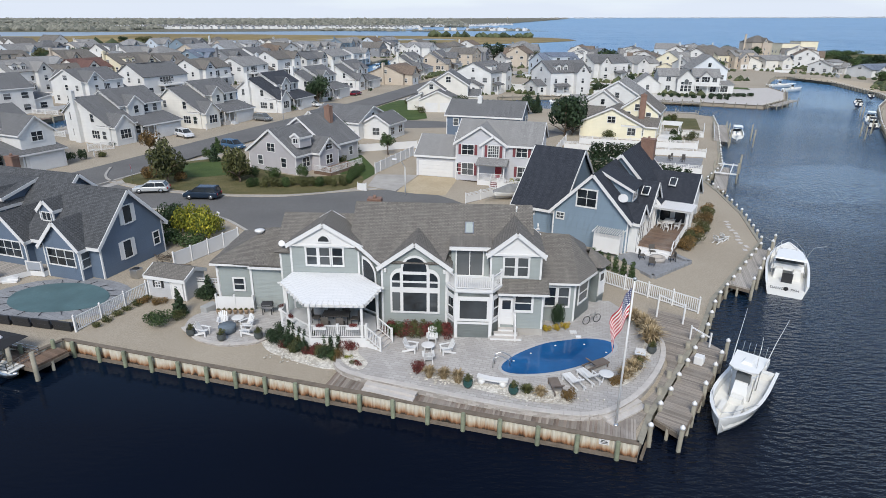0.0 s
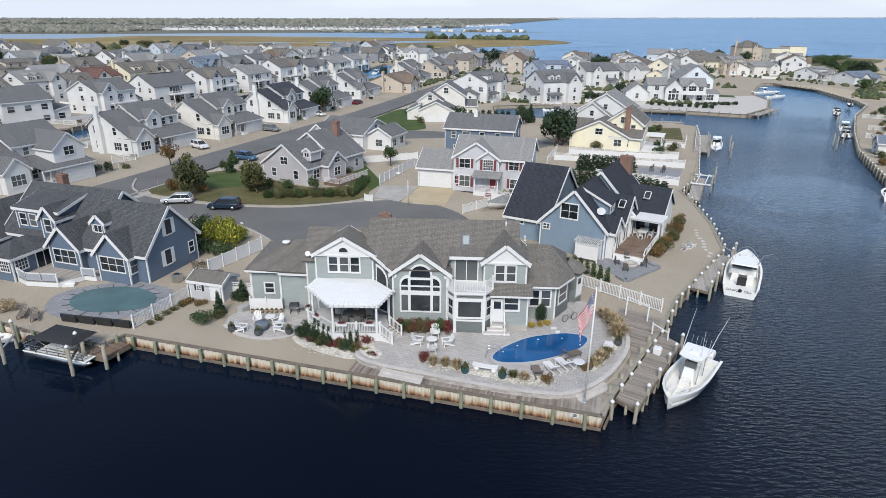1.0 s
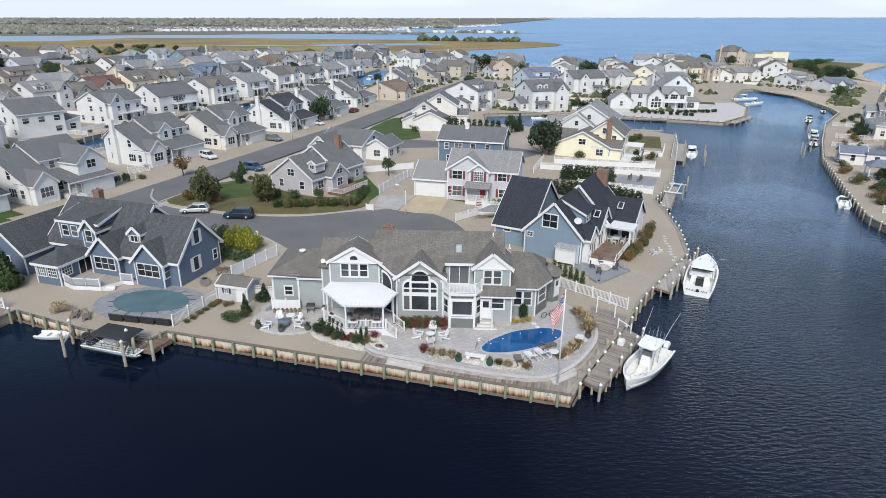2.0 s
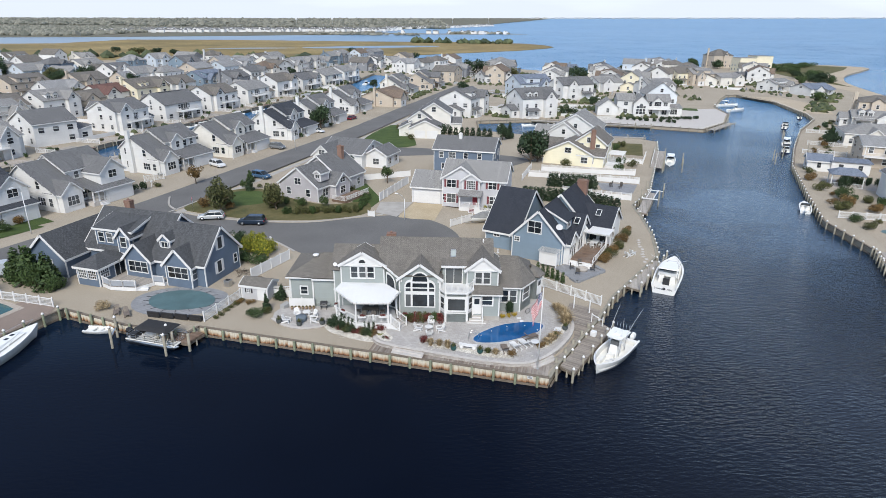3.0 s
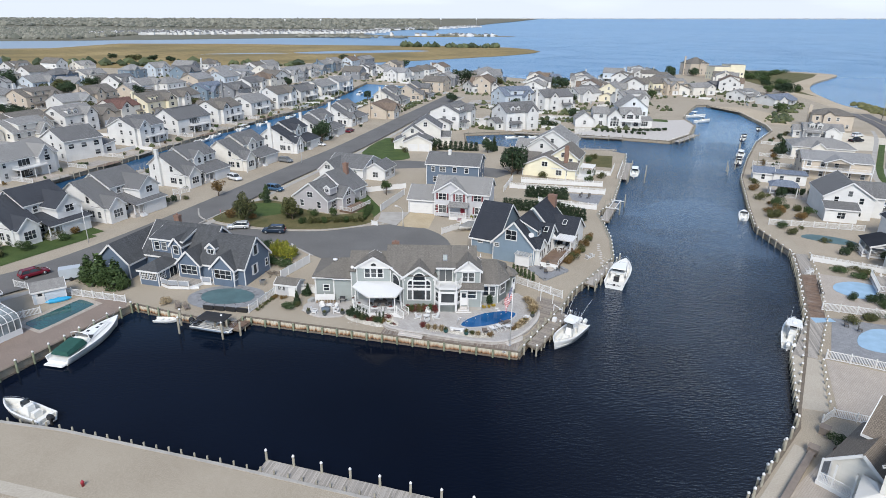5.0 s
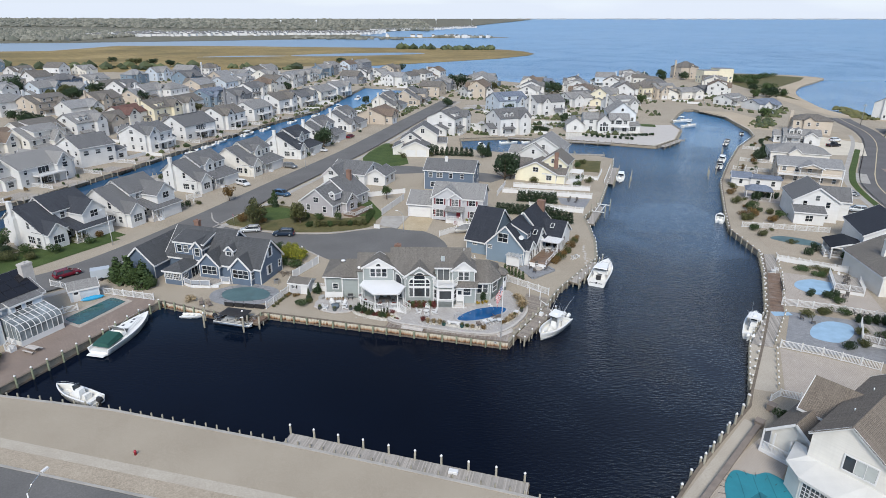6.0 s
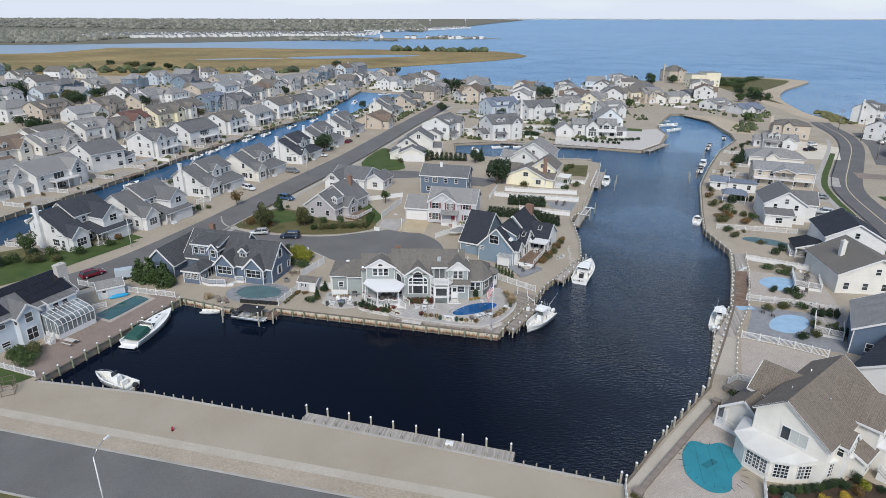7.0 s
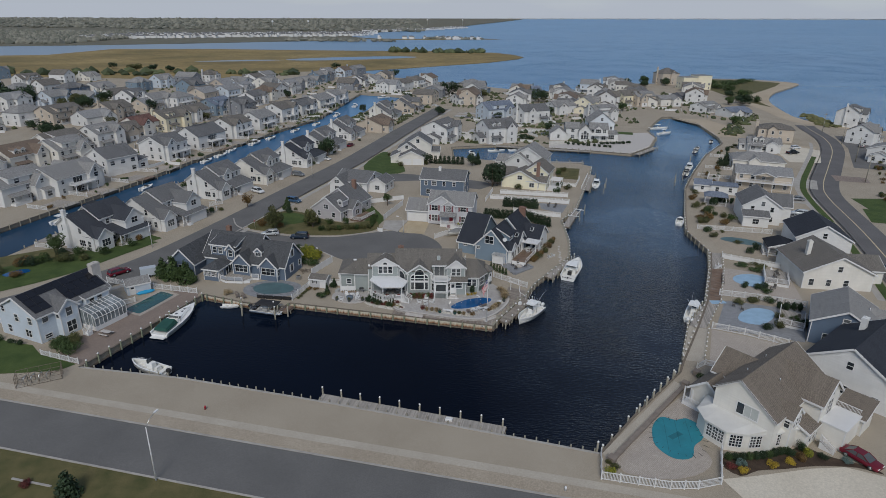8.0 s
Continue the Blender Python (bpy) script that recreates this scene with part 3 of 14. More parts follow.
def tube(bm, pts, r, seg=6, mi=0, closed=False, cap=True):
    """A round tube through points; r is a number or one per point."""
    pts = [Vector(p) for p in pts]
    rings = []
    for i, p in enumerate(pts):
        d = (pts[min(i + 1, len(pts) - 1)] - pts[max(i - 1, 0)])
        if d.length < 1e-6:
            d = Vector((0, 0, 1))
        q = d.to_track_quat("Z", "X").to_matrix()
        rr = r[i] if isinstance(r, (list, tuple)) else r
        rings.append([bm.verts.new(p + q @ Vector((math.cos(2 * math.pi * k / seg) * rr, math.sin(2 * math.pi * k / seg) * rr, 0))) for k in range(seg)])
    for a, b in zip(rings, rings[1:]):
        for k in range(seg):
            f = bm.faces.new((a[k], a[(k + 1) % seg], b[(k + 1) % seg], b[k]))
            f.material_index, f.smooth = mi, True
    if cap:
        bm.faces.new(rings[0][::-1]).material_index = mi
        bm.faces.new(rings[-1]).material_index = mi


def lathe(bm, profile, seg=12, mi=0, m=None, sx=1.0, sy=1.0):
    """Turned shape: profile of (radius, height) from the bottom up."""
    rings = []
    for r, z in profile:
        ring = []
        for k in range(seg):
            p = Vector((math.cos(2 * math.pi * k / seg) * r * sx, math.sin(2 * math.pi * k / seg) * r * sy, z))
            ring.append(bm.verts.new(m @ p if m is not None else p))
        rings.append(ring)
    for a, b in zip(rings, rings[1:]):
        for k in range(seg):
            f = bm.faces.new((a[k], a[(k + 1) % seg], b[(k + 1) % seg], b[k]))
            f.material_index, f.smooth = mi, True
    bm.faces.new(rings[0][::-1]).material_index = mi
    bm.faces.new(rings[-1]).material_index = mi


def prism(bm, poly, z0, z1, mi=0, top_mi=None, m=None):
    """An upright prism over a plan polygon (counter-clockwise)."""
    def mk(p, z):
        v = Vector((p[0], p[1], z))
        return bm.verts.new(m @ v if m is not None else v)
    lo, hi = [mk(p, z0) for p in poly], [mk(p, z1) for p in poly]
    n = len(poly)
    for i in range(n):
        bm.faces.new((lo[i], lo[(i + 1) % n], hi[(i + 1) % n], hi[i])).material_index = mi
    bm.faces.new(hi).material_index = mi if top_mi is None else top_mi
    bm.faces.new(lo[::-1]).material_index = mi


def slab(bm, pts, thick, mi=0, up=None):
    """A flat plate of given thickness below the polygon pts (any plane); gives the top face."""
    pts = [Vector(p) for p in pts]
    nrm = (pts[1] - pts[0]).cross(pts[2] - pts[0]).normalized()
    if nrm.z < 0:
        pts.reverse()
        nrm = -nrm
    hi = [bm.verts.new(p) for p in pts]
    lo = [bm.verts.new(p - nrm * thick) for p in pts]
    n = len(pts)
    top = bm.faces.new(hi)
    top.material_index = mi
    bm.faces.new(lo[::-1]).material_index = mi
    for i in range(n):
        bm.faces.new((lo[i], lo[(i + 1) % n], hi[(i + 1) % n], hi[i])).material_index = mi
    return top


def roof_uv(bm):
    """UV in metres: u along the eave, v up the slope."""
    uv = bm.loops.layers.uv.verify()
    for f in bm.faces:
        nr = f.normal
        side = Vector((0, 0, 1)).cross(nr)
        side = side.normalized() if side.length > 1e-4 else Vector((1, 0, 0))
        upv = nr.cross(side)
        for lp in f.loops:
            lp[uv].uv = (lp.vert.co.dot(side), lp.vert.co.dot(upv))


def sheet(name, poly, z, mat, label, category, kind="structure", thick=0.0):
    """A flat patch of ground of any outline."""
    from mathutils.geometry import tessellate_polygon
    vs = [Vector((x, y, z)) for x, y in poly]
    bm = bmesh.new()
    v = [bm.verts.new(p) for p in vs]
    for t in tessellate_polygon([vs]):
        try:
            f = bm.faces.new([v[i] for i in t])
        except ValueError:
            continue
        if f.normal.z < 0 or (v[t[1]].co - v[t[0]].co).cross(v[t[2]].co - v[t[0]].co).z < 0:
            f.normal_flip()
    if thick:
        lo = [bm.verts.new(p - Vector((0, 0, thick))) for p in vs]
        n = len(vs)
        for i in range(n):
            bm.faces.new((lo[i], lo[(i + 1) % n], v[(i + 1) % n], v[i]))
        bmesh.ops.recalc_face_normals(bm, faces=bm.faces)
    return solo(name, bm, mat, label, category, kind=kind)


def ribbon(pts, w):
    """Outline of a band of width w along a line."""
    P = [Vector((*p, 0)) for p in pts]
    a, b = [], []
    for i, p in enumerate(P):
        d = (P[min(i + 1, len(P) - 1)] - P[max(i - 1, 0)]).normalized()
        nn = Vector((-d.y, d.x, 0)) * w / 2
        a.append((p.x - nn.x, p.y - nn.y))
        b.append((p.x + nn.x, p.y + nn.y))
    return a + b[::-1]


def smooth_line(pts, k=6):
    """A rounded line through points."""
    P = [Vector((*p, 0)) for p in pts]
    out = []
    for i in range(len(P) - 1):
        p0, p1, p2, p3 = P[max(i - 1, 0)], P[i], P[i + 1], P[min(i + 2, len(P) - 1)]
        for s in range(k):
            t = s / k
            q = 0.5 * (2 * p1 + (p2 - p0) * t + (2 * p0 - 5 * p1 + 4 * p2 - p3) * t * t + (3 * p1 - p0 - 3 * p2 + p3) * t ** 3)
            out.append((q.x, q.y))
    out.append((P[-1].x, P[-1].y))
    return out


def smooth_ring(pts, k=5):
    ext = [pts[-1], *pts, pts[0], pts[1]]
    full = smooth_line(ext, k)
    return full[k:k * (len(pts) + 1)]


# ---- windows, shared by size ----
WIN = {}


def window_mesh(w, h, cols, rows, merged, border=0.1):
    """Window seen from -y: white casing and bars in one lattice, dark panes set back. Its origin is at the bottom centre."""
    key = (round(w, 2), round(h, 2), cols, rows, merged, border)
    if key in WIN:
        return WIN[key]
    bm = bmesh.new()
    b = 0.05 if cols * rows > 2 else 0.06
    xs, zs = [-w / 2 - border, -w / 2], [-border - 0.02, 0]
    for i in range(1, cols):
        xs += [-w / 2 + w * i / cols - b / 2, -w / 2 + w * i / cols + b / 2]
    for i in range(1, rows):
        zs += [h * i / rows - b / 2, h * i / rows + b / 2]
    xs, zs = xs + [w / 2, w / 2 + border], zs + [h, h + border]
    lattice(bm, xs, zs, 1 if merged else None)
    if merged:
        out = (mesh_of("window", bm, [WHITE, GLASS]), None)
    else:
        gm = bmesh.new()
        box(gm, -w / 2 - 0.01, w / 2 + 0.01, -0.018, -0.004, -0.01, h + 0.01)
        out = (mesh_of("window", bm, WHITE), mesh_of("pane", gm, GLASS))
    WIN[key] = out
    return out


def lattice(bm, xs, zs, pane_mi=None, front=-0.07, back=-0.02):
    """A frame of bars in one piece: odd cells are openings."""
    grid = [[bm.verts.new((x, front, z)) for z in zs] for x in xs]
    n, m = len(xs) - 1, len(zs) - 1
    for i in range(n):
        for j in range(m):
            q = [grid[i][j], grid[i + 1][j], grid[i + 1][j + 1], grid[i][j + 1]]
            if i % 2 and j % 2:
                lo = [bm.verts.new((p.co.x, back, p.co.z)) for p in q]
                for k in range(4):
                    bm.faces.new((q[k], q[(k + 1) % 4], lo[(k + 1) % 4], lo[k]))
                if pane_mi is not None:
                    bm.faces.new(lo).material_index = pane_mi
            else:
                bm.faces.new(q)
    rim = [grid[i][0] for i in range(n + 1)] + [grid[n][j] for j in range(1, m + 1)] + [grid[i][m] for i in range(n - 1, -1, -1)] + [grid[0][j] for j in range(m - 1, 0, -1)]
    lo = [bm.verts.new((p.co.x, 0.0, p.co.z)) for p in rim]
    for k in range(len(rim)):
        bm.faces.new((rim[k], lo[k], lo[(k + 1) % len(rim)], rim[(k + 1) % len(rim)]))


def window(parent, x, y, z, ang, w=0.9, h=1.3, cols=1, rows=2, near=True, border=0.1):
    fr, pn = window_mesh(w, h, cols, rows, not near, border)
    ob = part("window", fr, None, parent, "", pose(x, y, z, 0, 0, ang))
    if pn:
        part("pane", pn, None, ob)
    return ob


def plank_door(parent, x, y, z, ang, w=0.95, h=2.05, mat=None, label="white panelled door", lite=True):
    bm = bmesh.new()
    for a in ((-w / 2 - 0.1, -w / 2, 0, h + 0.1), (w / 2, w / 2 + 0.1, 0, h + 0.1), (-w / 2, w / 2, h, h + 0.1)):
        box(bm, a[0], a[1], -0.07, 0, a[2], a[3])
    ob = part("door", bm, WHITE, parent, label, pose(x, y, z, 0, 0, ang))
    bm = bmesh.new()
    box(bm, -w / 2, w / 2, -0.03, -0.005, 0, h)
    for zz in (0.15, 0.75):
        box(bm, -w * 0.35, w * 0.35, -0.045, -0.03, zz, zz + 0.45)
    box(bm, w * 0.36, w * 0.42, -0.09, -0.03, 0.95, 1.05)
    part("door_leaf", bm, mat or WHITE, ob)
    if lite:
        bm = bmesh.new()
        box(bm, -w * 0.32, w * 0.32, -0.04, -0.03, 1.25, h - 0.15)
        part("pane", bm, GLASS, ob)
    return ob


def garage_door(parent, x, y, z, ang, w=4.8, h=2.2):
    bm = bmesh.new()
    for a in ((-w / 2 - 0.14, -w / 2, 0, h + 0.14), (w / 2, w / 2 + 0.14, 0, h + 0.14), (-w / 2, w / 2, h, h + 0.14)):
        box(bm, a[0], a[1], -0.06, 0, a[2], a[3])
    ob = part("garage_door", bm, WHITE, parent, "white sectional garage door", pose(x, y, z, 0, 0, ang))
    n = 4 if parent.matrix_basis.translation.y < 190 else 1
    for i in range(n):
        bm = bmesh.new()
        z0, z1 = h * i / n + 0.01, h * (i + 1) / n - 0.01
        box(bm, -w / 2, w / 2, -0.03, -0.004, z0, z1)
        k = 8 if w > 3.5 else 4
        for j in range(k if parent.matrix_basis.translation.y < 190 else 0):
            xa = -w / 2 + w * (j + 0.12) / k
            box(bm, xa, xa + w / k * 0.76, -0.04, -0.03, z0 + 0.1, z1 - 0.1)
        part("panel", bm, WHITE, ob)


# ---- houses ----
class Vol:
    """One block of a house in plan: x0..x1, y0..y1 (front is -y), eave height h over z0, roof rise.
    axis: ridge along x or y; hx / hy hipped; f flat; sx/sy: single slope rising to +."""
    def __init__(s, x0, x1, y0, y1, h, rise, axis="x", z0=0.0, over=0.35, side=None, roof=None, eave_trim=True):
        s.x0, s.x1, s.y0, s.y1, s.h, s.rise, s.axis, s.z0, s.over, s.side, s.roof, s.eave_trim = x0, x1, y0, y1, h, rise, axis, z0, over, side, roof, eave_trim

    def holds(s, x, y, z):
        return s.x0 < x < s.x1 and s.y0 < y < s.y1 and s.z0 < z < s.h


def build_vol(parent, v, side, roofm, near=True):
    x0, x1, y0, y1, h, r, o = v.x0, v.x1, v.y0, v.y1, v.h, v.rise, v.over
    side, roofm = v.side or side, v.roof or roofm
    bm = bmesh.new()
    c = [(x0, y0), (x1, y0), (x1, y1), (x0, y1)]
    lo = [bm.verts.new((x, y, v.z0)) for x, y in c]
    hi = [bm.verts.new((x, y, h)) for x, y in c]
    xm, ym = (x0 + x1) / 2, (y0 + y1) / 2
    apex = {}
    if v.axis == "x":
        apex = {1: bm.verts.new((x1, ym, h + r - 0.02)), 3: bm.verts.new((x0, ym, h + r - 0.02))}
    elif v.axis == "y":
        apex = {0: bm.verts.new((xm, y0, h + r - 0.02)), 2: bm.verts.new((xm, y1, h + r - 0.02))}
    for i in range(4):
        j = (i + 1) % 4
        vs = [lo[i], lo[j], hi[j]] + ([apex[i]] if i in apex else []) + [hi[i]]
        bm.faces.new(vs)
    if v.axis in ("sx", "sy"):
        up = [hi[1], hi[2]] if v.axis == "sx" else [hi[2], hi[3]]
        for q in up:
            q.co.z += r
    part("wall", bm, side, parent)
    bm, tr = bmesh.new(), bmesh.new()
    t = 0.14
    def rake(a, b):
        """Barge board under a sloping or level roof edge."""
        a, b = Vector(a), Vector(b)
        q = bmesh.new() if near else tr
        bar(q, a - Vector((0, 0, 0.16)), b - Vector((0, 0, 0.16)), 0.08, 0.3 if near else 0.24)
        if near:
            part("barge_board", q, TRIM, parent)
    if v.axis in ("x", "y"):
        flip = v.axis == "y"
        w = (y1 - y0) if not flip else (x1 - x0)
        k = r / (w / 2)
        dz = o * k
        a0, a1 = ((x0 - o, x1 + o) if not flip else (y0 - o, y1 + o))
        lowa, lowb, mid = ((y0 - o, y1 + o, ym) if not flip else (x0 - o, x1 + o, xm))
        def P(al, ac, z):
            return (al, ac, z) if not flip else (ac, al, z)
        zr, ze = h + r + t, h - dz + t
        slab(bm, [P(a0, lowa, ze), P(a1, lowa, ze), P(a1, mid, zr), P(a0, mid, zr)], t)
        slab(bm, [P(a0, lowb, ze), P(a1, lowb, ze), P(a1, mid, zr), P(a0, mid, zr)], t)
        if v.eave_trim:
            for al in (a0, a1)[v.eave_trim == "far":]:
                s = 0.03 if al == a0 else -0.03
                rake(P(al + s, lowa, ze), P(al + s, mid, zr))
                rake(P(al + s, lowb, ze), P(al + s, mid, zr))
            for lw, s in ((lowa, 0.03), (lowb, -0.03)):
                rake(P(a0, lw + s, ze - 0.02), P(a1, lw + s, ze - 0.02))
    elif v.axis in ("hx", "hy"):
        flip = v.axis == "hy"
        w = min((x1 - x0), (y1 - y0)) / 2
        k = r / w
        dz = o * k
        X0, X1, Y0, Y1 = x0 - o, x1 + o, y0 - o, y1 + o
        ze, zr = h - dz + t, h + r + t
        e = [(X0, Y0, ze), (X1, Y0, ze), (X1, Y1, ze), (X0, Y1, ze)]
        if not flip:
            ra, rb = (x0 + w, ym, zr), (x1 - w, ym, zr)
            fs = ([e[0], e[1], rb, ra], [e[1], e[2], rb], [e[2], e[3], ra, rb], [e[3], e[0], ra])
        else:
            ra, rb = (xm, y0 + w, zr), (xm, y1 - w, zr)
            fs = ([e[0], e[1], ra], [e[1], e[2], rb, ra], [e[2], e[3], rb], [e[3], e[0], ra, rb])
        for f in fs:
            slab(bm, f, t)
        for i in range(4):
            rake(Vector(e[i]) - Vector((0, 0, 0.02)), Vector(e[(i + 1) % 4]) - Vector((0, 0, 0.02)))
    elif v.axis in ("sx", "sy"):
        X0, X1, Y0, Y1 = x0 - o, x1 + o, y0 - o, y1 + o
        if v.axis == "sy":
            k = r / (y1 - y0)
            za, zb = h - o * k + t, h + r + o * k + t
            q = [(X0, Y0, za), (X1, Y0, za), (X1, Y1, zb), (X0, Y1, zb)]
        else:
            k = r / (x1 - x0)
            za, zb = h - o * k + t, h + r + o * k + t
            q = [(X0, Y0, za), (X1, Y0, zb), (X1, Y1, zb), (X0, Y1, za)]
        slab(bm, q, t)
        for i in range(4):
            rake(q[i], q[(i + 1) % 4])
    else:
        box(bm, x0 - o, x1 + o, y0 - o, y1 + o, h, h + 0.18)
    bm.normal_update()
    roof_uv(bm)
    part("roof", bm, roofm, parent)
    if near:
        for x, y in c:
            sx, sy = (1 if x == x0 else -1), (1 if y == y0 else -1)
            xa, ya = x - sx * 0.025, y - sy * 0.025
            tr2 = bmesh.new()
            box(tr2, min(xa, xa + sx * 0.14), max(xa, xa + sx * 0.14), min(ya, ya + sy * 0.14), max(ya, ya + sy * 0.14), v.z0, h - 0.05)
            part("corner_board", tr2, TRIM, parent)
    if len(tr.verts) and parent.matrix_basis.translation.y < 190:
        tagged(part("trim", tr, TRIM, parent), kind="stuff")
    else:
        tr.free()


def auto_windows(parent, vols, rng, near, sides="0123", sill=(0.9, 3.7), gable=True):
    """Rows of windows storey by storey on the walls that stand free and look towards the water side."""
    o = parent.matrix_basis.translation
    turn = math.degrees(parent.matrix_basis.to_euler().z)
    away = math.hypot(o.x, o.y + 30)
    joined = bmesh.new() if away > 185 else None
    for v in vols:
        if v.axis == "skip":
            continue
        for s in range(4):
            if str(s) not in sides:
                continue
            if s in (0, 2):
                L, ang = v.x1 - v.x0, 0 if s == 0 else 180
            else:
                L, ang = v.y1 - v.y0, 90 if s == 1 else -90
            face = radians(turn + ang - 90)
            if math.cos(face) * (0 - o.x) + math.sin(face) * (-30 - o.y) < -0.35 * away:
                continue
            n = max(1, int(L / rng.uniform(3.1, 4.4)))
            floors = [z + v.z0 for z in sill if z + v.z0 + 1.6 < v.h + 0.15]
            spots = [(z, [(i + 0.5) / n for i in range(n)]) for z in floors]
            if gable and v.rise > 1.8 and v.axis == ("y" if s in (0, 2) else "x"):
                spots.append((v.h + 0.1, [0.5]))
            for z, fr in spots:
                w = rng.choice((0.85, 0.95, 1.5, 0.9))
                hh = 1.35 if z < v.h else min(1.2, v.rise * 0.45)
                cols = 2 if w > 1.2 else 1
                for f in fr:
                    if len(fr) > 2 and rng.random() < 0.2:
                        continue
                    q = f * L
                    px, py = {0: (v.x0 + q, v.y0), 1: (v.x1, v.y0 + q), 2: (v.x1 - q, v.y1), 3: (v.x0, v.y1 - q)}[s]
                    ox, oy = {0: (0, -0.3), 1: (0.3, 0), 2: (0, 0.3), 3: (-0.3, 0)}[s]
                    if any(u is not v and u.holds(px + ox, py + oy, z + 0.6) for u in vols):
                        continue
                    if joined is not None:
                        joined.from_mesh(flat_window(w, hh))
                        bmesh.ops.transform(joined, matrix=pose(px, py, z, 0, 0, ang), verts=joined.verts[-12:])
                    else:
                        window(parent, px, py, z, ang, w, hh, cols, 2, near)
    if joined is not None:
        tagged(part("glazing", joined, [WHITE, GLASS_FAR], parent), "white-framed windows", kind="stuff")


FLAT = {}


def flat_window(w, h):
    key = (w, round(h, 2))
    if key not in FLAT:
        bm = bmesh.new()
        for mi, y, g, z0, z1 in ((0, -0.05, 0.12, 0, h), (1, -0.07, 0.0, 0.0, h / 2 - 0.05), (1, -0.07, 0.0, h / 2 + 0.05, h)):
            v = [bm.verts.new((x, y, z)) for x, z in ((-w / 2 - g, z0 - g), (w / 2 + g, z0 - g), (w / 2 + g, z1 + g), (-w / 2 - g, z1 + g))]
            bm.faces.new(v).material_index = mi
        FLAT[key] = mesh_of("far_window", bm, [WHITE, GLASS_FAR])
    return FLAT[key]


def chimney(parent, x, y, z0, z1, w=0.9, d=0.7, mat=None):
    bm = bmesh.new()
    box(bm, x - w / 2, x + w / 2, y - d / 2, y + d / 2, z0, z1)
    box(bm, x - w / 2 - 0.06, x + w / 2 + 0.06, y - d / 2 - 0.06, y + d / 2 + 0.06, z1 - 0.25, z1 - 0.1)
    box(bm, x - w / 2 - 0.03, x + w / 2 + 0.03, y - d / 2 - 0.03, y + d / 2 + 0.03, z1, z1 + 0.06)
    tube(bm, [(x, y, z1), (x, y, z1 + 0.3)], 0.14, 8)
    part("chimney", bm, mat or BRICK, parent)


def porch(parent, x0, x1, y0, y1, z, h, roofm, rise=0.7, rail=True, steps=None):
    """Roofed porch on posts along a front: floor, posts, rails and a lean-to roof rising towards y1."""
    bm = bmesh.new()
    box(bm, x0, x1, y0, y1, 0, z)
    part("porch_floor", bm, WHITE, parent)
    n = max(2, int((x1 - x0) / 2.2) + 1)
    far = parent.matrix_basis.translation.y > 190
    frame_bm = bmesh.new()
    for i in range(n):
        x = x0 + 0.12 + (x1 - x0 - 0.24) * i / (n - 1)
        bm = frame_bm if far else bmesh.new()
        box(bm, x - 0.09, x + 0.09, y0 + 0.05, y0 + 0.23, z, h)
        if not far:
            part("post", bm, WHITE, parent)
    if far:
        rail_run(frame_bm, (x0 + 0.12, y0 + 0.14, z), (x1 - 0.12, y0 + 0.14, z), gap=0.3)
        tagged(part("porch_front", frame_bm, WHITE, parent), kind="stuff")
    elif rail:
        bm = bmesh.new()
        rail_run(bm, (x0 + 0.12, y0 + 0.14, z), (x1 - 0.12, y0 + 0.14, z))
        part("railing", bm, WHITE, parent)
    bm = bmesh.new()
    slab(bm, [(x0 - 0.3, y0 - 0.3, h), (x1 + 0.3, y0 - 0.3, h), (x1 + 0.3, y1, h + rise), (x0 - 0.3, y1, h + rise)], 0.16)
    bm.normal_update()
    roof_uv(bm)
    part("porch_roof", bm, roofm, parent)


def rail_run(bm, a, b, h=0.95, gap=0.13, thick=0.05, picket=0.035):
    a, b = Vector(a), Vector(b)
    up = Vector((0, 0, 1))
    bar(bm, a + up * h, b + up * h, 0.09, 0.06)
    bar(bm, a + up * 0.1, b + up * 0.1, thick, thick)
    n = max(1, int((b - a).length / gap))
    for i in range(1, n):
        p = a.lerp(b, i / n)
        bar(bm, p + up * 0.1, p + up * h, picket)


def join_shells(ob):
    """The walls of one far house become one mesh a material, and so do its roof slopes."""
    kept = {}
    for o in list(ob.children):
        kind = o.name.split(".")[0]
        if kind not in ("wall", "roof"):
            continue
        key = (kind, o.data.materials[0].name)
        if key not in kept:
            kept[key] = tagged(o, kind="stuff")
            continue
        bm = bmesh.new()
        bm.from_mesh(kept[key].data)
        bm.from_mesh(o.data)
        bm.to_mesh(kept[key].data)
        bm.free()
        bpy.data.objects.remove(o)


def house(x, y, ang, vols, side, roofm, label, near=False, seed=0, sides="0123", auto=True, z=GROUND, group="", sill=(0.9, 3.7), category="house", gable=True):
    ob = thing("house", label, category, pose(x, y, z, 0, 0, ang), group)
    for v in vols:
        build_vol(ob, v, side, roofm, near)
    if y > 225 and not near:
        join_shells(ob)
    if auto:
        auto_windows(ob, vols, random.Random(seed), near, sides, sill, gable)
    return ob


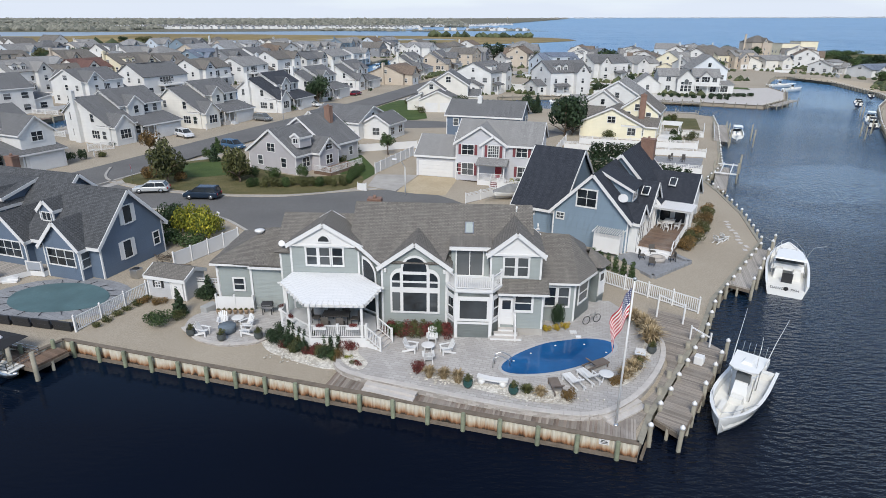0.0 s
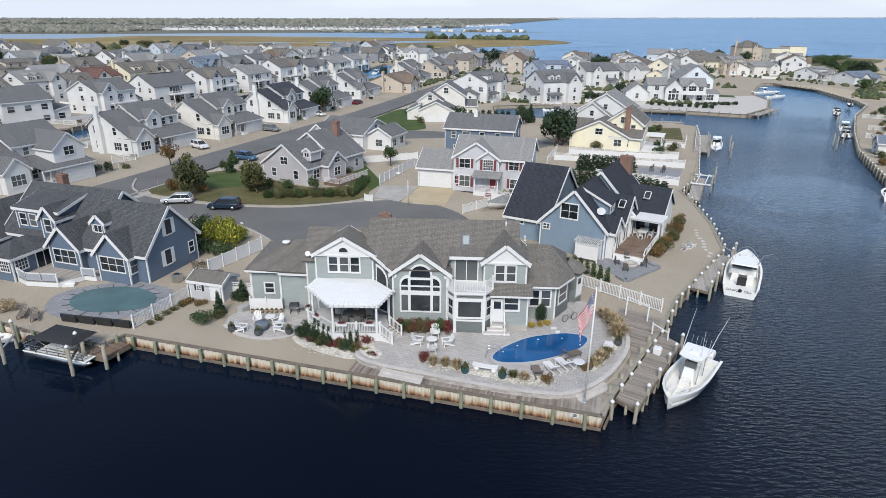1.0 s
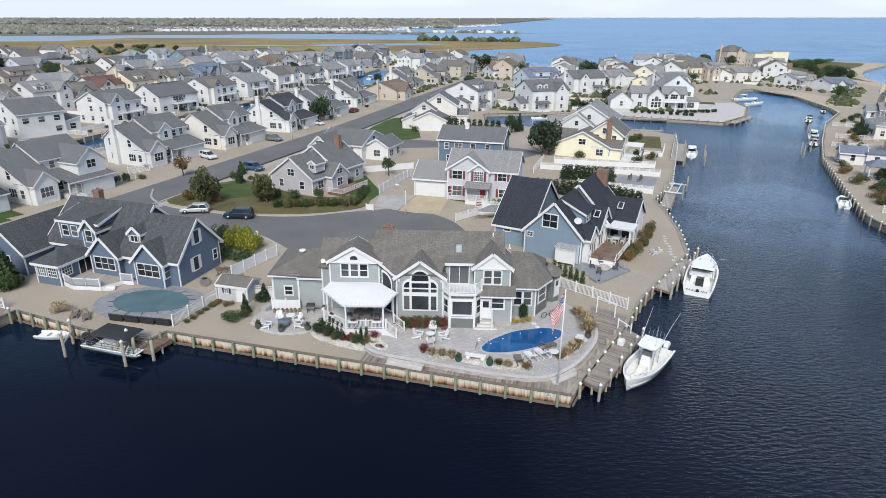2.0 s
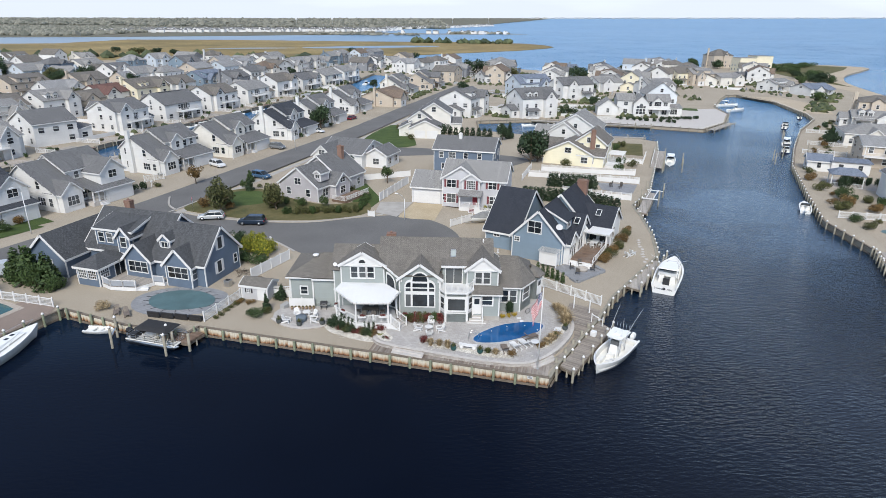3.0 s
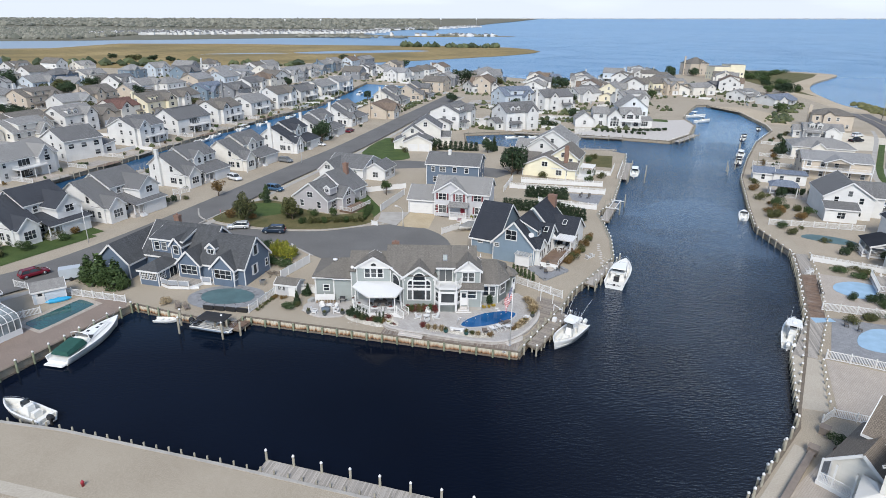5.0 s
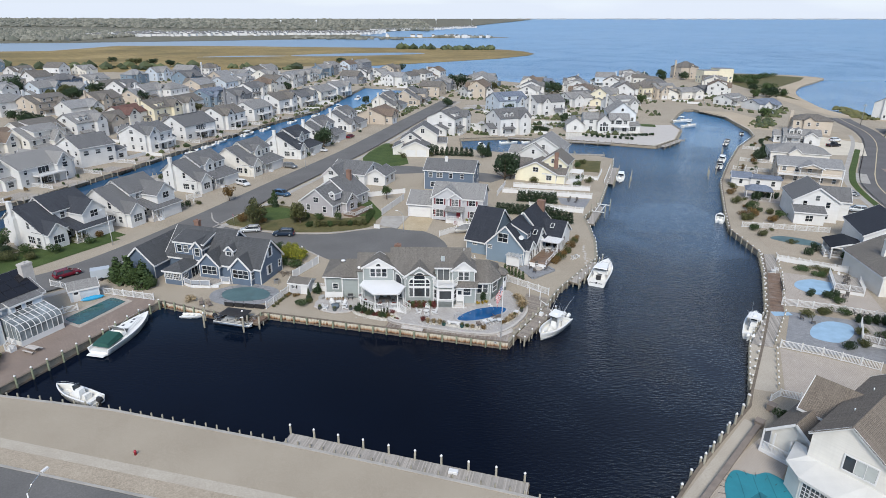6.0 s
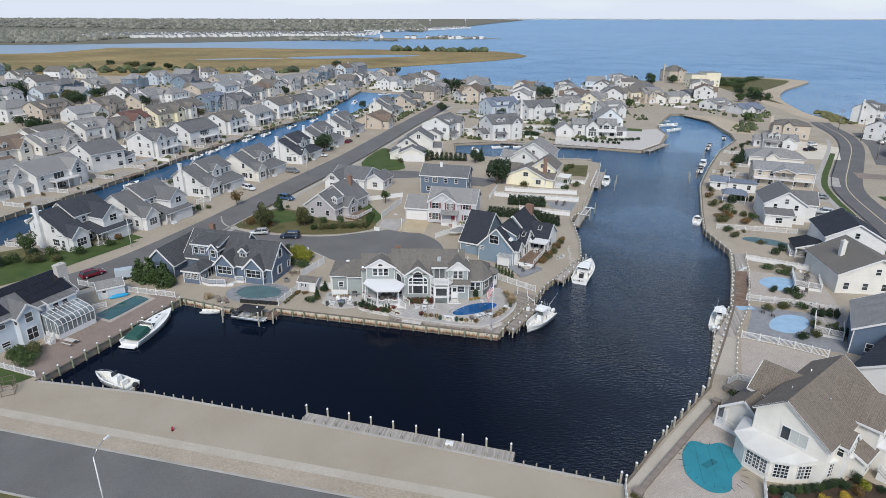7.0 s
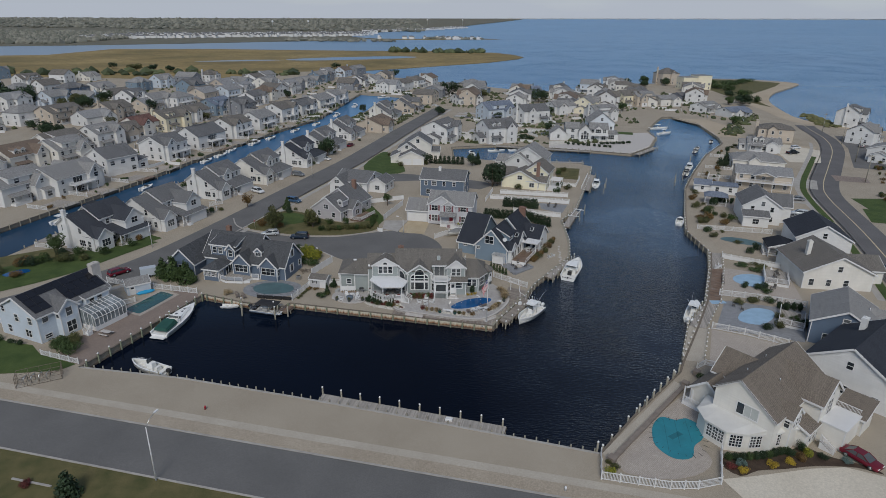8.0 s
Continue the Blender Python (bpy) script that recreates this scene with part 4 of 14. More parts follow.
def split_block(parent, x0, x1, prof, side, roofm, z0=0.0, over=0.35, trim=None):
    """A block of unequal slopes: prof gives (y, z) of the back eave, the ridge and the front eave; gable walls at x0 and x1."""
    (yb, zb), (yr, zr), (yf, zf) = prof
    bm = bmesh.new()
    ring = [(yf, z0), (yb, z0), (yb, zb), (yr, zr - 0.03), (yf, zf)]
    a, b = [bm.verts.new((x0, *p)) for p in ring], [bm.verts.new((x1, *p)) for p in ring]
    bm.faces.new(a)
    bm.faces.new(b[::-1])
    for i in range(5):
        if i not in (2, 3):
            bm.faces.new((a[i], b[i], b[(i + 1) % 5], a[(i + 1) % 5]))
    part("wall", bm, side, parent)
    bm, t = bmesh.new(), 0.14
    for ye, ze in ((yb, zb), (yf, zf)):
        d = 1 if ye > yr else -1
        k = (zr - ze) / abs(ye - yr)
        e, ez = ye + d * over, ze - over * k
        slab(bm, [(x0 - over, e, ez + t), (x1 + over, e, ez + t), (x1 + over, yr, zr + t), (x0 - over, yr, zr + t)], t)
        if trim is not None:
            for x in (x0 - over + 0.035, x1 + over - 0.035):
                bar(trim, (x, e, ez + t - 0.15), (x, yr, zr + t - 0.15), 0.07, 0.26)
            bar(trim, (x0 - over, e - d * 0.03, ez + t - 0.17), (x1 + over, e - d * 0.03, ez + t - 0.17), 0.07, 0.22)
    bm.normal_update()
    roof_uv(bm)
    part("roof", bm, roofm, parent)


def dormer(parent, x, y, z, w, h, d, side, roof, near=True, rise=0.6, rows=2, cols=2):
    """A small gabled dormer looking to -y."""
    v = Vol(x - w / 2 - 0.2, x + w / 2 + 0.2, y, y + d, z + h + 0.25, rise, "y", z0=z - 0.6, over=0.2)
    build_vol(parent, v, side, roof, near)
    window(parent, x, y, z + 0.1, 0, w * 0.8, h * 0.8, cols, rows, near, 0.08)

# ---- water and land ----
bm = bmesh.new()
HORIZON = 36.0      # the last kilometres rise to the eye's level, as an endless sea would
def lift(x, y):
    return max(0.0, (y - 2500.0) / 2350.0) * max(0.0, HORIZON + 0.0113 * x)


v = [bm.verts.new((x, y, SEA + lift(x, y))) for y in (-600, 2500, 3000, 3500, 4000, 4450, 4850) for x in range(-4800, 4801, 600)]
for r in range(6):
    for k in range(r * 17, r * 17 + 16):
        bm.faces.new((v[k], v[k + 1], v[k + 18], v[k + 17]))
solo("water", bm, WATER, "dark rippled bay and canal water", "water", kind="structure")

BASIN = [(-27.6, 38.9), (11.2, 27.7), (12.6, 30.3), (19.8, 40.6), (23.2, 46.6), (34.3, 60.9), (37.0, 71.0), (38.6, 81.5), (39.2, 88.0), (46.0, 98.0), (62.0, 137.0),
         (68.0, 154.0), (62.0, 161.0), (45.0, 163.0), (30.0, 165.0), (16.0, 172.0), (17.0, 191.0), (36.0, 195.0), (60.0, 189.0), (76.0, 183.0), (92.0, 176.0), (106.0, 190.0), (117.5, 211.5),
         (121.0, 232.0), (138.0, 262.0), (147.0, 276.0), (153.0, 277.0), (158.0, 253.0), (149.0, 211.5), (143.6, 197.7), (124.0, 173.7), (105.0, 144.6), (91.0, 121.4),
         (77.5, 92.0), (71.5, 78.0), (70.3, 62.2), (65.5, 52.4), (56.8, 36.4), (49.7, 25.8), (41.4, 13.8), (39.5, 10.8), (27.7, -0.2), (20.3, -7.8),
         (-5.8, 1.6), (-21.4, 6.9), (-40.0, 12.9), (-57.3, 16.9), (-46.4, 42.2), (-45.6, 43.6), (-36.3, 39.4), (-28.5, 37.2)]
CANAL = [(-108.0, 30.0), (-96.0, 70.0), (-79.0, 133.0), (-68.0, 152.0), (-58.0, 177.0), (-50.0, 202.0), (-43.0, 230.0), (-27.0, 290.0), (-14.0, 340.0), (5.0, 350.0), (8.0, 362.0), (-10.0, 372.0), (-34.0, 385.0), (-42.0, 330.0),
         (-50.3, 269.0), (-66.3, 228.4), (-84.0, 172.0), (-93.6, 135.0), (-106.0, 99.0), (-128.0, 30.0)]
SHORE = smooth_line([(262, 222), (234, 246), (229, 272), (238, 304), (258, 352), (292, 402), (338, 450), (360, 480), (338, 510), (292, 522)], 5)
COAST = [(-1500, -500), (900, -500), (900, 60), (420, 120), (330, 190), *SHORE, (245, 470), (188, 468), (150, 420), (118, 402), (90, 410),
         (60, 440), (30, 470), (-10, 510), (-38, 556), (-75, 575), (-112, 560), (-134, 490), (-200, 478), (-400, 505), (-900, 560), (-1500, 600)]


def land_mesh():
    from mathutils.geometry import tessellate_polygon
    loops = [[Vector((x, y, GROUND)) for x, y in r] for r in (COAST, BASIN, CANAL)]
    flat = [p for lp in loops for p in lp]
    bm = bmesh.new()
    v = [bm.verts.new(p) for p in flat]
    for t in tessellate_polygon(loops):
        a, b, c = (flat[i] for i in t)
        q = t if (b - a).cross(c - a).z > 0 else t[::-1]
        bm.faces.new([v[i] for i in q])
    base = 0
    for lp in loops:
        n = len(lp)
        lo = [bm.verts.new((p.x, p.y, -1.5)) for p in lp]
        for i in range(n):
            bm.faces.new((v[base + i], v[base + (i + 1) % n], lo[(i + 1) % n], lo[i]))
        base += n
    return bm


solo("ground", land_mesh(), GRAVEL, "flat ground of pale grey-tan gravel yards", "ground", kind="structure")
Z = GROUND
sheet("marsh", [(-1500, 600), (-900, 566), (-400, 512), (-200, 485), (-134, 500), (-115, 533), (0, 625), (110, 728), (160, 800), (176, 840), (172, 900), (150, 952), (60, 985), (-120, 975), (-300, 985), (-452, 956), (-470, 800), (-640, 720), (-1500, 720)],
      0.45, MARSH, "golden salt marsh of cordgrass", "marsh", thick=0.6)
for k, pool in enumerate(([(-120, 735), (-40, 770), (20, 820), (-20, 835), (-110, 790), (-150, 750)], [(-250, 700), (-190, 715), (-150, 740), (-200, 735)])):
    sheet("pond", smooth_ring(pool, 4), 0.47, WATER, "still salt pond in the marsh", "pond")
# far shores: woods to the left, a low town, islets, the thin barrier on the horizon
sheet("far_shore", [(-4500, 820), (-1500, 900), (-700, 985), (-560, 1060), (-400, 1180), (-280, 1290), (-170, 1380), (-110, 1420), (-60, 1560), (-130, 1650), (-150, 1900), (-60, 2200), (40, 2500), (-4700, 2500)], 0.5, WOODS, "low wooded far shore", "shore", thick=0.8)
def far_land(name, rows, mat, label):
    """A sheet of low land over the rising distance, from rows of (y, x from, x to)."""
    bm = bmesh.new()
    g = [[bm.verts.new((a + (b - a) * k / 14, y, 1.5 + lift(a + (b - a) * k / 14, y))) for k in range(15)] for y, a, b in rows]
    for r0, r1 in zip(g, g[1:]):
        for k in range(14):
            bm.faces.new((r0[k], r0[k + 1], r1[k + 1], r1[k]))
    return solo(name, bm, mat, label, "shore", kind="structure")


far_land("far_shore_back", [(2490, -4700, 40), (2900, -4700, 260), (3300, -4700, 390), (3600, -4700, 500), (4100, -4700, 700), (4600, -4700, 900), (4840, -4700, 900)], WOODS, "low wooded shore on the horizon")
sheet("islet", smooth_ring([(-60, 1490), (60, 1500), (180, 1560), (262, 1600), (190, 1630), (40, 1560), (-70, 1540)], 3), 0.45, MARSH, "low marsh islet", "shore", thick=0.6)
far_land("far_barrier", [(4760, 900, 4700), (4840, 900, 4700)], SAND, "thin sandy barrier island on the horizon")

# roads, kerbs, drives
STREET = smooth_line([(-110, 8), (-90, 31), (-71.7, 49.5), (-65.3, 56.8), (-58.7, 69.6), (-49.8, 92.5), (-39.5, 122), (-24.8, 162.2), (-15.3, 193), (-4.4, 229.4), (7, 266), (20, 308)], 4)
sheet("road", ribbon(STREET, 9.6), Z + 0.02, ASPHALT, "worn grey asphalt street", "road")
COURT = smooth_ring([(-57, 86), (-49, 84.5), (-42, 80.5), (-32, 77.6), (-22, 77), (-14, 79.6), (-8, 81.2), (-3, 80.5), (2.5, 75), (4.5, 67), (0, 60), (-8, 57), (-16, 59), (-21, 63), (-26, 68), (-32, 71), (-42, 71.5), (-52, 72), (-60, 73)], 4)
sheet("road_court", COURT, Z + 0.026, ASPHALT, "asphalt turning circle at the street's end", "road")


def kerb(pts, label="pale concrete kerb", w=0.35, h=0.13):
    bm = bmesh.new()
    for a, b in zip(pts, pts[1:]):
        bar(bm, (*a, Z + h / 2), (*b, Z + h / 2), w, h)
    return solo("kerb", bm, CONCRETE, label, "kerb", kind="structure")


def offset_line(pts, w):
    r = ribbon(pts, w * 2)
    n = len(pts)
    return r[:n] if w > 0 else r[n:][::-1]


kerb(offset_line(STREET, -4.9))
right = offset_line(STREET, 4.9)
kerb([p for p in right if p[1] > 92])
kerb([p for p in right if p[1] < 68])
kerb(smooth_line([(-52, 93), (-49, 86), (-42, 81), (-32, 78), (-22, 77.4), (-14, 80), (-9, 81.6)], 5))
kerb(smooth_line([(-21.4, 63), (-26, 67.8), (-32, 70.7), (-42, 71.2)], 5))
sheet("pavement", ribbon([p for p in offset_line(STREET, -6.5) if p[1] > 30], 1.4), Z + 0.03, CONCRETE, "pale concrete pavement beside the street", "pavement")
FG = [(x, -3.4 - 0.304 * (x + 40)) for x in (-130, -58, -40, -15, 10, 60)]
sheet("road_front", ribbon(FG, 8.6), Z + 0.02, ASPHALT, "asphalt road behind the gravel strip", "road")
FAR_SIDE = [(x + 1.25, y + 4.12) for x, y in FG]       # the road's edge towards the water
sheet("verge_front", ribbon([(x + 0.35, y + 1.15) for x, y in FAR_SIDE], 2.2), Z + 0.008, GRAVEL_TAN, "sandy tan verge between road and pavement", "verge")
sheet("pavement_front", ribbon([(x + 0.88, y + 2.9) for x, y in FAR_SIDE], 1.35), Z + 0.016, QUAY_PALE, "pale concrete pavement along the gravel strip", "pavement")
kerb(FAR_SIDE, w=0.28, h=0.1)
NEAR_SIDE = [(x - 1.25, y - 4.12) for x, y in FG]
kerb(NEAR_SIDE, w=0.25, h=0.1)
sheet("lawn_front", [(x - 0.05, y - 0.15) for x, y in NEAR_SIDE] + [(60, -220), (-140, -220)], Z + 0.03, GRASS_DRY, "patchy green and brown lawn", "lawn")
ROAD_R = smooth_line([(216, 248), (211, 236), (201, 209), (186, 182.5), (161.4, 150), (143, 126), (133, 109), (120, 76), (104, 40), (88, 6), (72, -28)], 4)
sheet("road_bay", ribbon(ROAD_R, 9.5), Z + 0.02, ASPHALT_NEW, "dark asphalt bay road with painted lines", "road")
for nm, off, w, mat, lab in (("road_line", 4.2, 0.2, WHITE, "white edge line"), ("road_line", -4.2, 0.2, WHITE, "white edge line"), ("road_line", 0.0, 0.3, LINE_YELLOW, "faded yellow centre line")):
    sheet(nm, ribbon(offset_line(ROAD_R, off) if off else ROAD_R, w), Z + 0.03, mat, lab + " on dark asphalt", "road marking")
sheet("beach", SHORE[:40] + [(x - 13 + 4 * math.sin(y * 0.05), y + 5) for x, y in SHORE[39::-1]], Z + 0.02, SAND, "pale sandy beach along the bay", "beach")
sheet("dune", [(240, 318), (256, 380), (322, 450), (345, 480), (325, 506), (295, 512), (270, 480), (248, 420), (238, 360)], Z + 0.03, GRASS_DRY, "grassy dune behind the beach", "dune")


def bulkhead(name, pts, label, sheeting=True, pile_gap=2.25, pile_top=0.25, pile_mat=None, cap_mat=None, white_caps=False, cap_w=0.35, pile_r=0.15, pile_stand=0.16):
    """Canal wall: corrugated sheeting, timber wale, cap board and round piles in front. Water lies to the right of the line."""
    ob = thing(name, label, "bulkhead", kind="structure")
    P = [Vector((*p, 0)) for p in pts]
    bm, cp, wl_ = bmesh.new(), bmesh.new(), bmesh.new()
    piles = []
    for a, b in zip(P, P[1:]):
        d = (b - a).normalized()
        out = Vector((d.y, -d.x, 0))
        L = (b - a).length
        if sheeting:
            n = max(2, int(L / 0.14))
            row = []
            for i in range(n + 1):
                p = a + d * (L * i / n) + out * (0.06 + 0.11 * (1 if (i // 2) % 2 else 0))
                row.append((bm.verts.new((p.x, p.y, -0.6)), bm.verts.new((p.x, p.y, Z - 0.03))))
            for q, r in zip(row, row[1:]):
                bm.faces.new((q[0], r[0], r[1], q[1]))
        bar(cp, a + out * 0.02 + Vector((0, 0, Z + 0.03)), b + out * 0.02 + Vector((0, 0, Z + 0.03)), cap_w, 0.08)
        bar(wl_, a + out * 0.22 + Vector((0, 0, 0.12)), b + out * 0.22 + Vector((0, 0, 0.12)), 0.16, 0.2)
        n = max(1, round(L / pile_gap))
        for i in range(n):
            piles.append(a + d * (L * (i + 0.5) / n) + out * (0.2 + pile_stand))
    if sheeting:
        part("sheeting", bm, SHEET_MAT, ob)
    else:
        bm.free()
    part("cap", cp, cap_mat or TIMBER, ob)
    part("wale", wl_, TIMBER, ob)
    me = None
    for p in piles:
        if me is None:
            b2 = bmesh.new()
            lathe(b2, [(pile_r, -2.0), (pile_r, 0.0), (pile_r * 0.96, Z + pile_top - 0.04), (pile_r * 0.8, Z + pile_top)], 8)
            me = mesh_of("pile", b2, pile_mat or PILE_GREEN)
            if white_caps:
                b2 = bmesh.new()
                lathe(b2, [(pile_r * 1.12, Z + pile_top - 0.05), (pile_r * 1.12, Z + pile_top + 0.05), (0.02, Z + pile_top + 0.2)], 8)
                ce = mesh_of("pile_cap", b2, WHITE)
        q = part("pile", me, None, ob, "", pose(p.x, p.y, random.uniform(-0.08, 0.05), random.uniform(-1, 1), random.uniform(-1, 1)))
        if white_caps:
            part("pile_cap", ce, None, q)
    return ob


bulkhead("bulkhead_south", [(11.2, 27.7), (-27.6, 38.9)][::-1], "cream corrugated sheet bulkhead with rust streaks and green piles", pile_top=0.14)
bulkhead("bulkhead_blue", [(-45.6, 43.6), (-36.3, 39.4), (-28.5, 37.2), (-27.6, 38.9)], "weathered bulkhead below the blue house", pile_top=0.5)
bulkhead("bulkhead_left", [(-57.3, 16.9), (-46.4, 42.2), (-45.6, 43.6)], "timber bulkhead with white-capped piles", pile_top=0.7, white_caps=True, sheeting=False)
bulkhead("bulkhead_east", [(11.2, 27.7), (12.6, 30.3), (19.8, 40.6), (23.2, 46.6), (34.3, 60.9), (37, 71), (38.6, 81.5), (39.2, 88), (46, 98), (62, 137), (68, 154)], "timber bulkhead with capped piles along the channel", sheeting=False, pile_top=0.35, white_caps=True, pile_mat=PILE, cap_mat=PILE)
bulkhead("bulkhead_front", [(20.3, -7.8), (-5.8, 1.6), (-21.4, 6.9), (-40, 12.9), (-57.3, 16.9)], "low front bulkhead with slim capped piles", sheeting=False, pile_gap=1.55, pile_top=0.45, pile_mat=PILE, pile_r=0.11, cap_mat=CONCRETE)
bulkhead("bulkhead_west", [(158, 253), (149, 211.5), (143.6, 197.7), (124, 173.7), (105, 144.6), (91, 121.4), (77.5, 92), (71.5, 78), (70.3, 62.2), (65.5, 52.4), (56.8, 36.4), (49.7, 25.8), (41.4, 13.8), (39.5, 10.8), (27.7, -0.2), (20.3, -7.8)], "timber bulkhead on the far bank", sheeting=False, pile_top=0.5, white_caps=True, pile_mat=PILE, pile_gap=2.6)
bulkhead("bulkhead_cove", [(16, 172), (17, 191), (36, 195), (60, 189), (76, 183), (92, 176), (106, 190), (117.5, 211.5), (121, 232), (138, 262), (147, 276), (153, 277), (158, 253)], "timber bulkhead round the cove", sheeting=False, pile_top=0.6, pile_mat=PILE, pile_gap=3)
bulkhead("bulkhead_canal", [(-34, 385), (-42, 330), (-50.3, 269), (-66.3, 228.4), (-84, 172), (-93.6, 135), (-106, 99), (-128, 30)][::-1], "timber bulkhead along the narrow canal", sheeting=False, pile_top=0.6, pile_mat=PILE, pile_gap=3.2)
bulkhead("bulkhead_canal_near", [(-96, 70), (-79, 133), (-68, 152), (-58, 177), (-50, 202), (-43, 230), (-27, 290), (-14, 340)][::-1], "timber bulkhead behind the street houses", sheeting=False, pile_top=0.6, pile_mat=PILE, pile_gap=3.2)

# ---- the grey house on the point: local x along its front, y to the street, z from the ground ----
HX, HY, HA = -2.0, 41.0, -3.0
HP = pose(HX, HY, GROUND, 0, 0, HA)


def arch_window(parent, x, y, z, ang, w, h, bars=2, half=False):
    """Round-headed window: white casing, pane proud of it by a hair, radial bars."""
    ob_bm, pn = bmesh.new(), bmesh.new()
    def outline(r, z0, z1):
        pts = [(-r, z0), (r, z0)]
        a1 = 90 if half else 180
        n = 10
        pts += [(r * math.cos(radians(a1 * i / n)), z1 + r * math.sin(radians(a1 * i / n))) for i in range(n + 1)]
        if half:
            pts = [(-r, z0), (r, z0)] + [(-r + 2 * r * math.cos(radians(90 * i / n)), z1 + 2 * r * math.sin(radians(90 * i / n))) for i in range(n + 1)]
        return pts
    for bm_, r, y0, y1, z0 in ((ob_bm, w / 2 + 0.12, 0.0, -0.07, -0.12), (pn, w / 2, -0.07, -0.078, 0.0)):
        o = outline(r, z0, h - w / 2 if not half else h - w)
        a, b = [bm_.verts.new((px, y0, pz)) for px, pz in o], [bm_.verts.new((px, y1, pz)) for px, pz in o]
        bm_.faces.new(b)
        for i in range(len(o)):
            bm_.faces.new((a[i], a[(i + 1) % len(o)], b[(i + 1) % len(o)], b[i]))
    m = pose(x, y, z, 0, 0, ang)
    ob = part("arched_window", ob_bm, WHITE, parent, "white round-headed window", m)
    part("pane", pn, GLASS, ob)
    return ob


def pane_on(parent, x, y, z, w, h):
    bm = bmesh.new()
    box(bm, x - w / 2, x + w / 2, y - 0.012, y, z, z + h)
    part("pane", bm, GLASS, parent)


def poly_roof(parent, faces, mat, name="roof_slope", thick=0.14):
    for f in faces:
        bm = bmesh.new()
        slab(bm, f, thick)
        bm.normal_update()
        roof_uv(bm)
        part(name, bm, mat, parent)


def poly_wall(parent, line, z0, z1, mat, name="wall"):
    """Upright wall along a line of plan points; z1 may be one height per point."""
    bm = bmesh.new()
    zs = z1 if isinstance(z1, (list, tuple)) else [z1] * len(line)
    for i in range(len(line) - 1):
        (ax, ay), (bx, by) = line[i], line[i + 1]
        v = [bm.verts.new(p) for p in ((ax, ay, z0), (bx, by, z0), (bx, by, zs[i + 1]), (ax, ay, zs[i]))]
        bm.faces.new(v)
    bmesh.ops.solidify(bm, geom=bm.faces[:], thickness=0.12)
    return part(name, bm, mat, parent)


def board(parent, a, b, w=0.14, h=0.16, name="trim"):
    bm = bmesh.new()
    bar(bm, a, b, w, h)
    return part(name, bm, TRIM, parent)


hero = thing("house", "sage grey waterfront house with white gables and brown shingles", "house", HP)
S, RF = SIDE["sage"], ROOF["brown"]
hero_vols = [
    Vol(-4.6, 8.5, 0.9, 7.9, 6.35, 2.25, "x", eave_trim=False),                    # main block
    Vol(-10.3, -4.3, 1.0, 7.0, 5.75, 1.95, "x", over=0.3, eave_trim=False),        # block behind the deck gable
    Vol(-9.35, -4.15, 0.6, 3.4, 6.5, 1.55, "y", over=0.24),        # gable over the deck
    Vol(-2.3, 2.6, -0.8, 3.2, 5.5, 1.75, "y", over=0.28),          # gable with the great window
    Vol(5.6, 9.3, -0.4, 4.0, 6.55, 1.5, "y", over=0.26),           # upper right gable
    Vol(6.35, 9.5, -1.2, 1.0, 3.85, 0.01, "f", over=0.0),         # room under it
    Vol(-16.2, -13.1, 2.9, 10.0, 3.75, 1.2, "f", over=0.0),
    Vol(-13.3, -9.3, 2.3, 10.0, 3.75, 1.2, "f", over=0.0),
    Vol(9.3, 12.2, 1.2, 9.0, 3.7, 0.01, "f", over=0.0),
]
for vv in hero_vols:
    build_vol(hero, vv, S, RF, True)
# white gable fields, hipped side roofs, skirt roof
for x0, x1, y, h, r in ((-9.35, -4.15, 0.6, 6.5, 1.55), (5.6, 9.3, -0.4, 6.55, 1.5)):
    bm = bmesh.new()
    xm = (x0 + x1) / 2
    a = [(x0 - 0.2, y - 0.05, h - 0.12), (x1 + 0.2, y - 0.05, h - 0.12), (x1 + 0.2, y - 0.05, h + 0.02), (xm, y - 0.05, h + r - 0.06), (x0 - 0.2, y - 0.05, h + 0.02)]
    lo, hi = [bm.verts.new(p) for p in a], [bm.verts.new((p[0], p[1] + 0.045, p[2])) for p in a]
    bm.faces.new(lo)
    bm.faces.new(hi[::-1])
    for i in range(5):
        bm.faces.new((lo[i], hi[i], hi[(i + 1) % 5], lo[(i + 1) % 5]))
    part("gable_panel", bm, WHITE, hero, "white gable panel")
    board(hero, (x0 - 0.35, y - 0.1, h - 0.12), (x1 + 0.35, y - 0.1, h - 0.12), 0.16, 0.14)
W_E = 3.95
poly_roof(hero, [[(-4.4, 0.35, 6.34), (-2.35, -0.95, 5.8), (2.3, -0.95, 5.8), (2.75, 1.4, 6.78), (-4.6, 1.4, 6.78)]], RF)
poly_roof(hero, [[(-16.6, 2.5, W_E), (-9.0, 1.95, W_E), (-9.0, 6.2, 5.75), (-12.6, 6.2, 5.75)], [(-16.6, 2.5, W_E), (-12.6, 6.2, 5.75), (-16.6, 10.3, W_E)], [(-16.6, 10.3, W_E), (-9.0, 10.3, W_E), (-9.0, 6.2, 5.75), (-12.6, 6.2, 5.75)]], RF)
board(hero, (-16.6, 2.47, 3.78), (-13.2, 2.47, 3.78))
board(hero, (-13.3, 2.0, 3.78), (-9.4, 1.9, 3.78))
poly_roof(hero, [[(6.1, -1.6, 3.95), (9.85, -1.6, 3.95), (9.85, -0.38, 4.55), (6.1, -0.38, 4.55)]], RF, "skirt_roof")
board(hero, (6.2, -1.57, 3.8), (9.85, -1.57, 3.8))
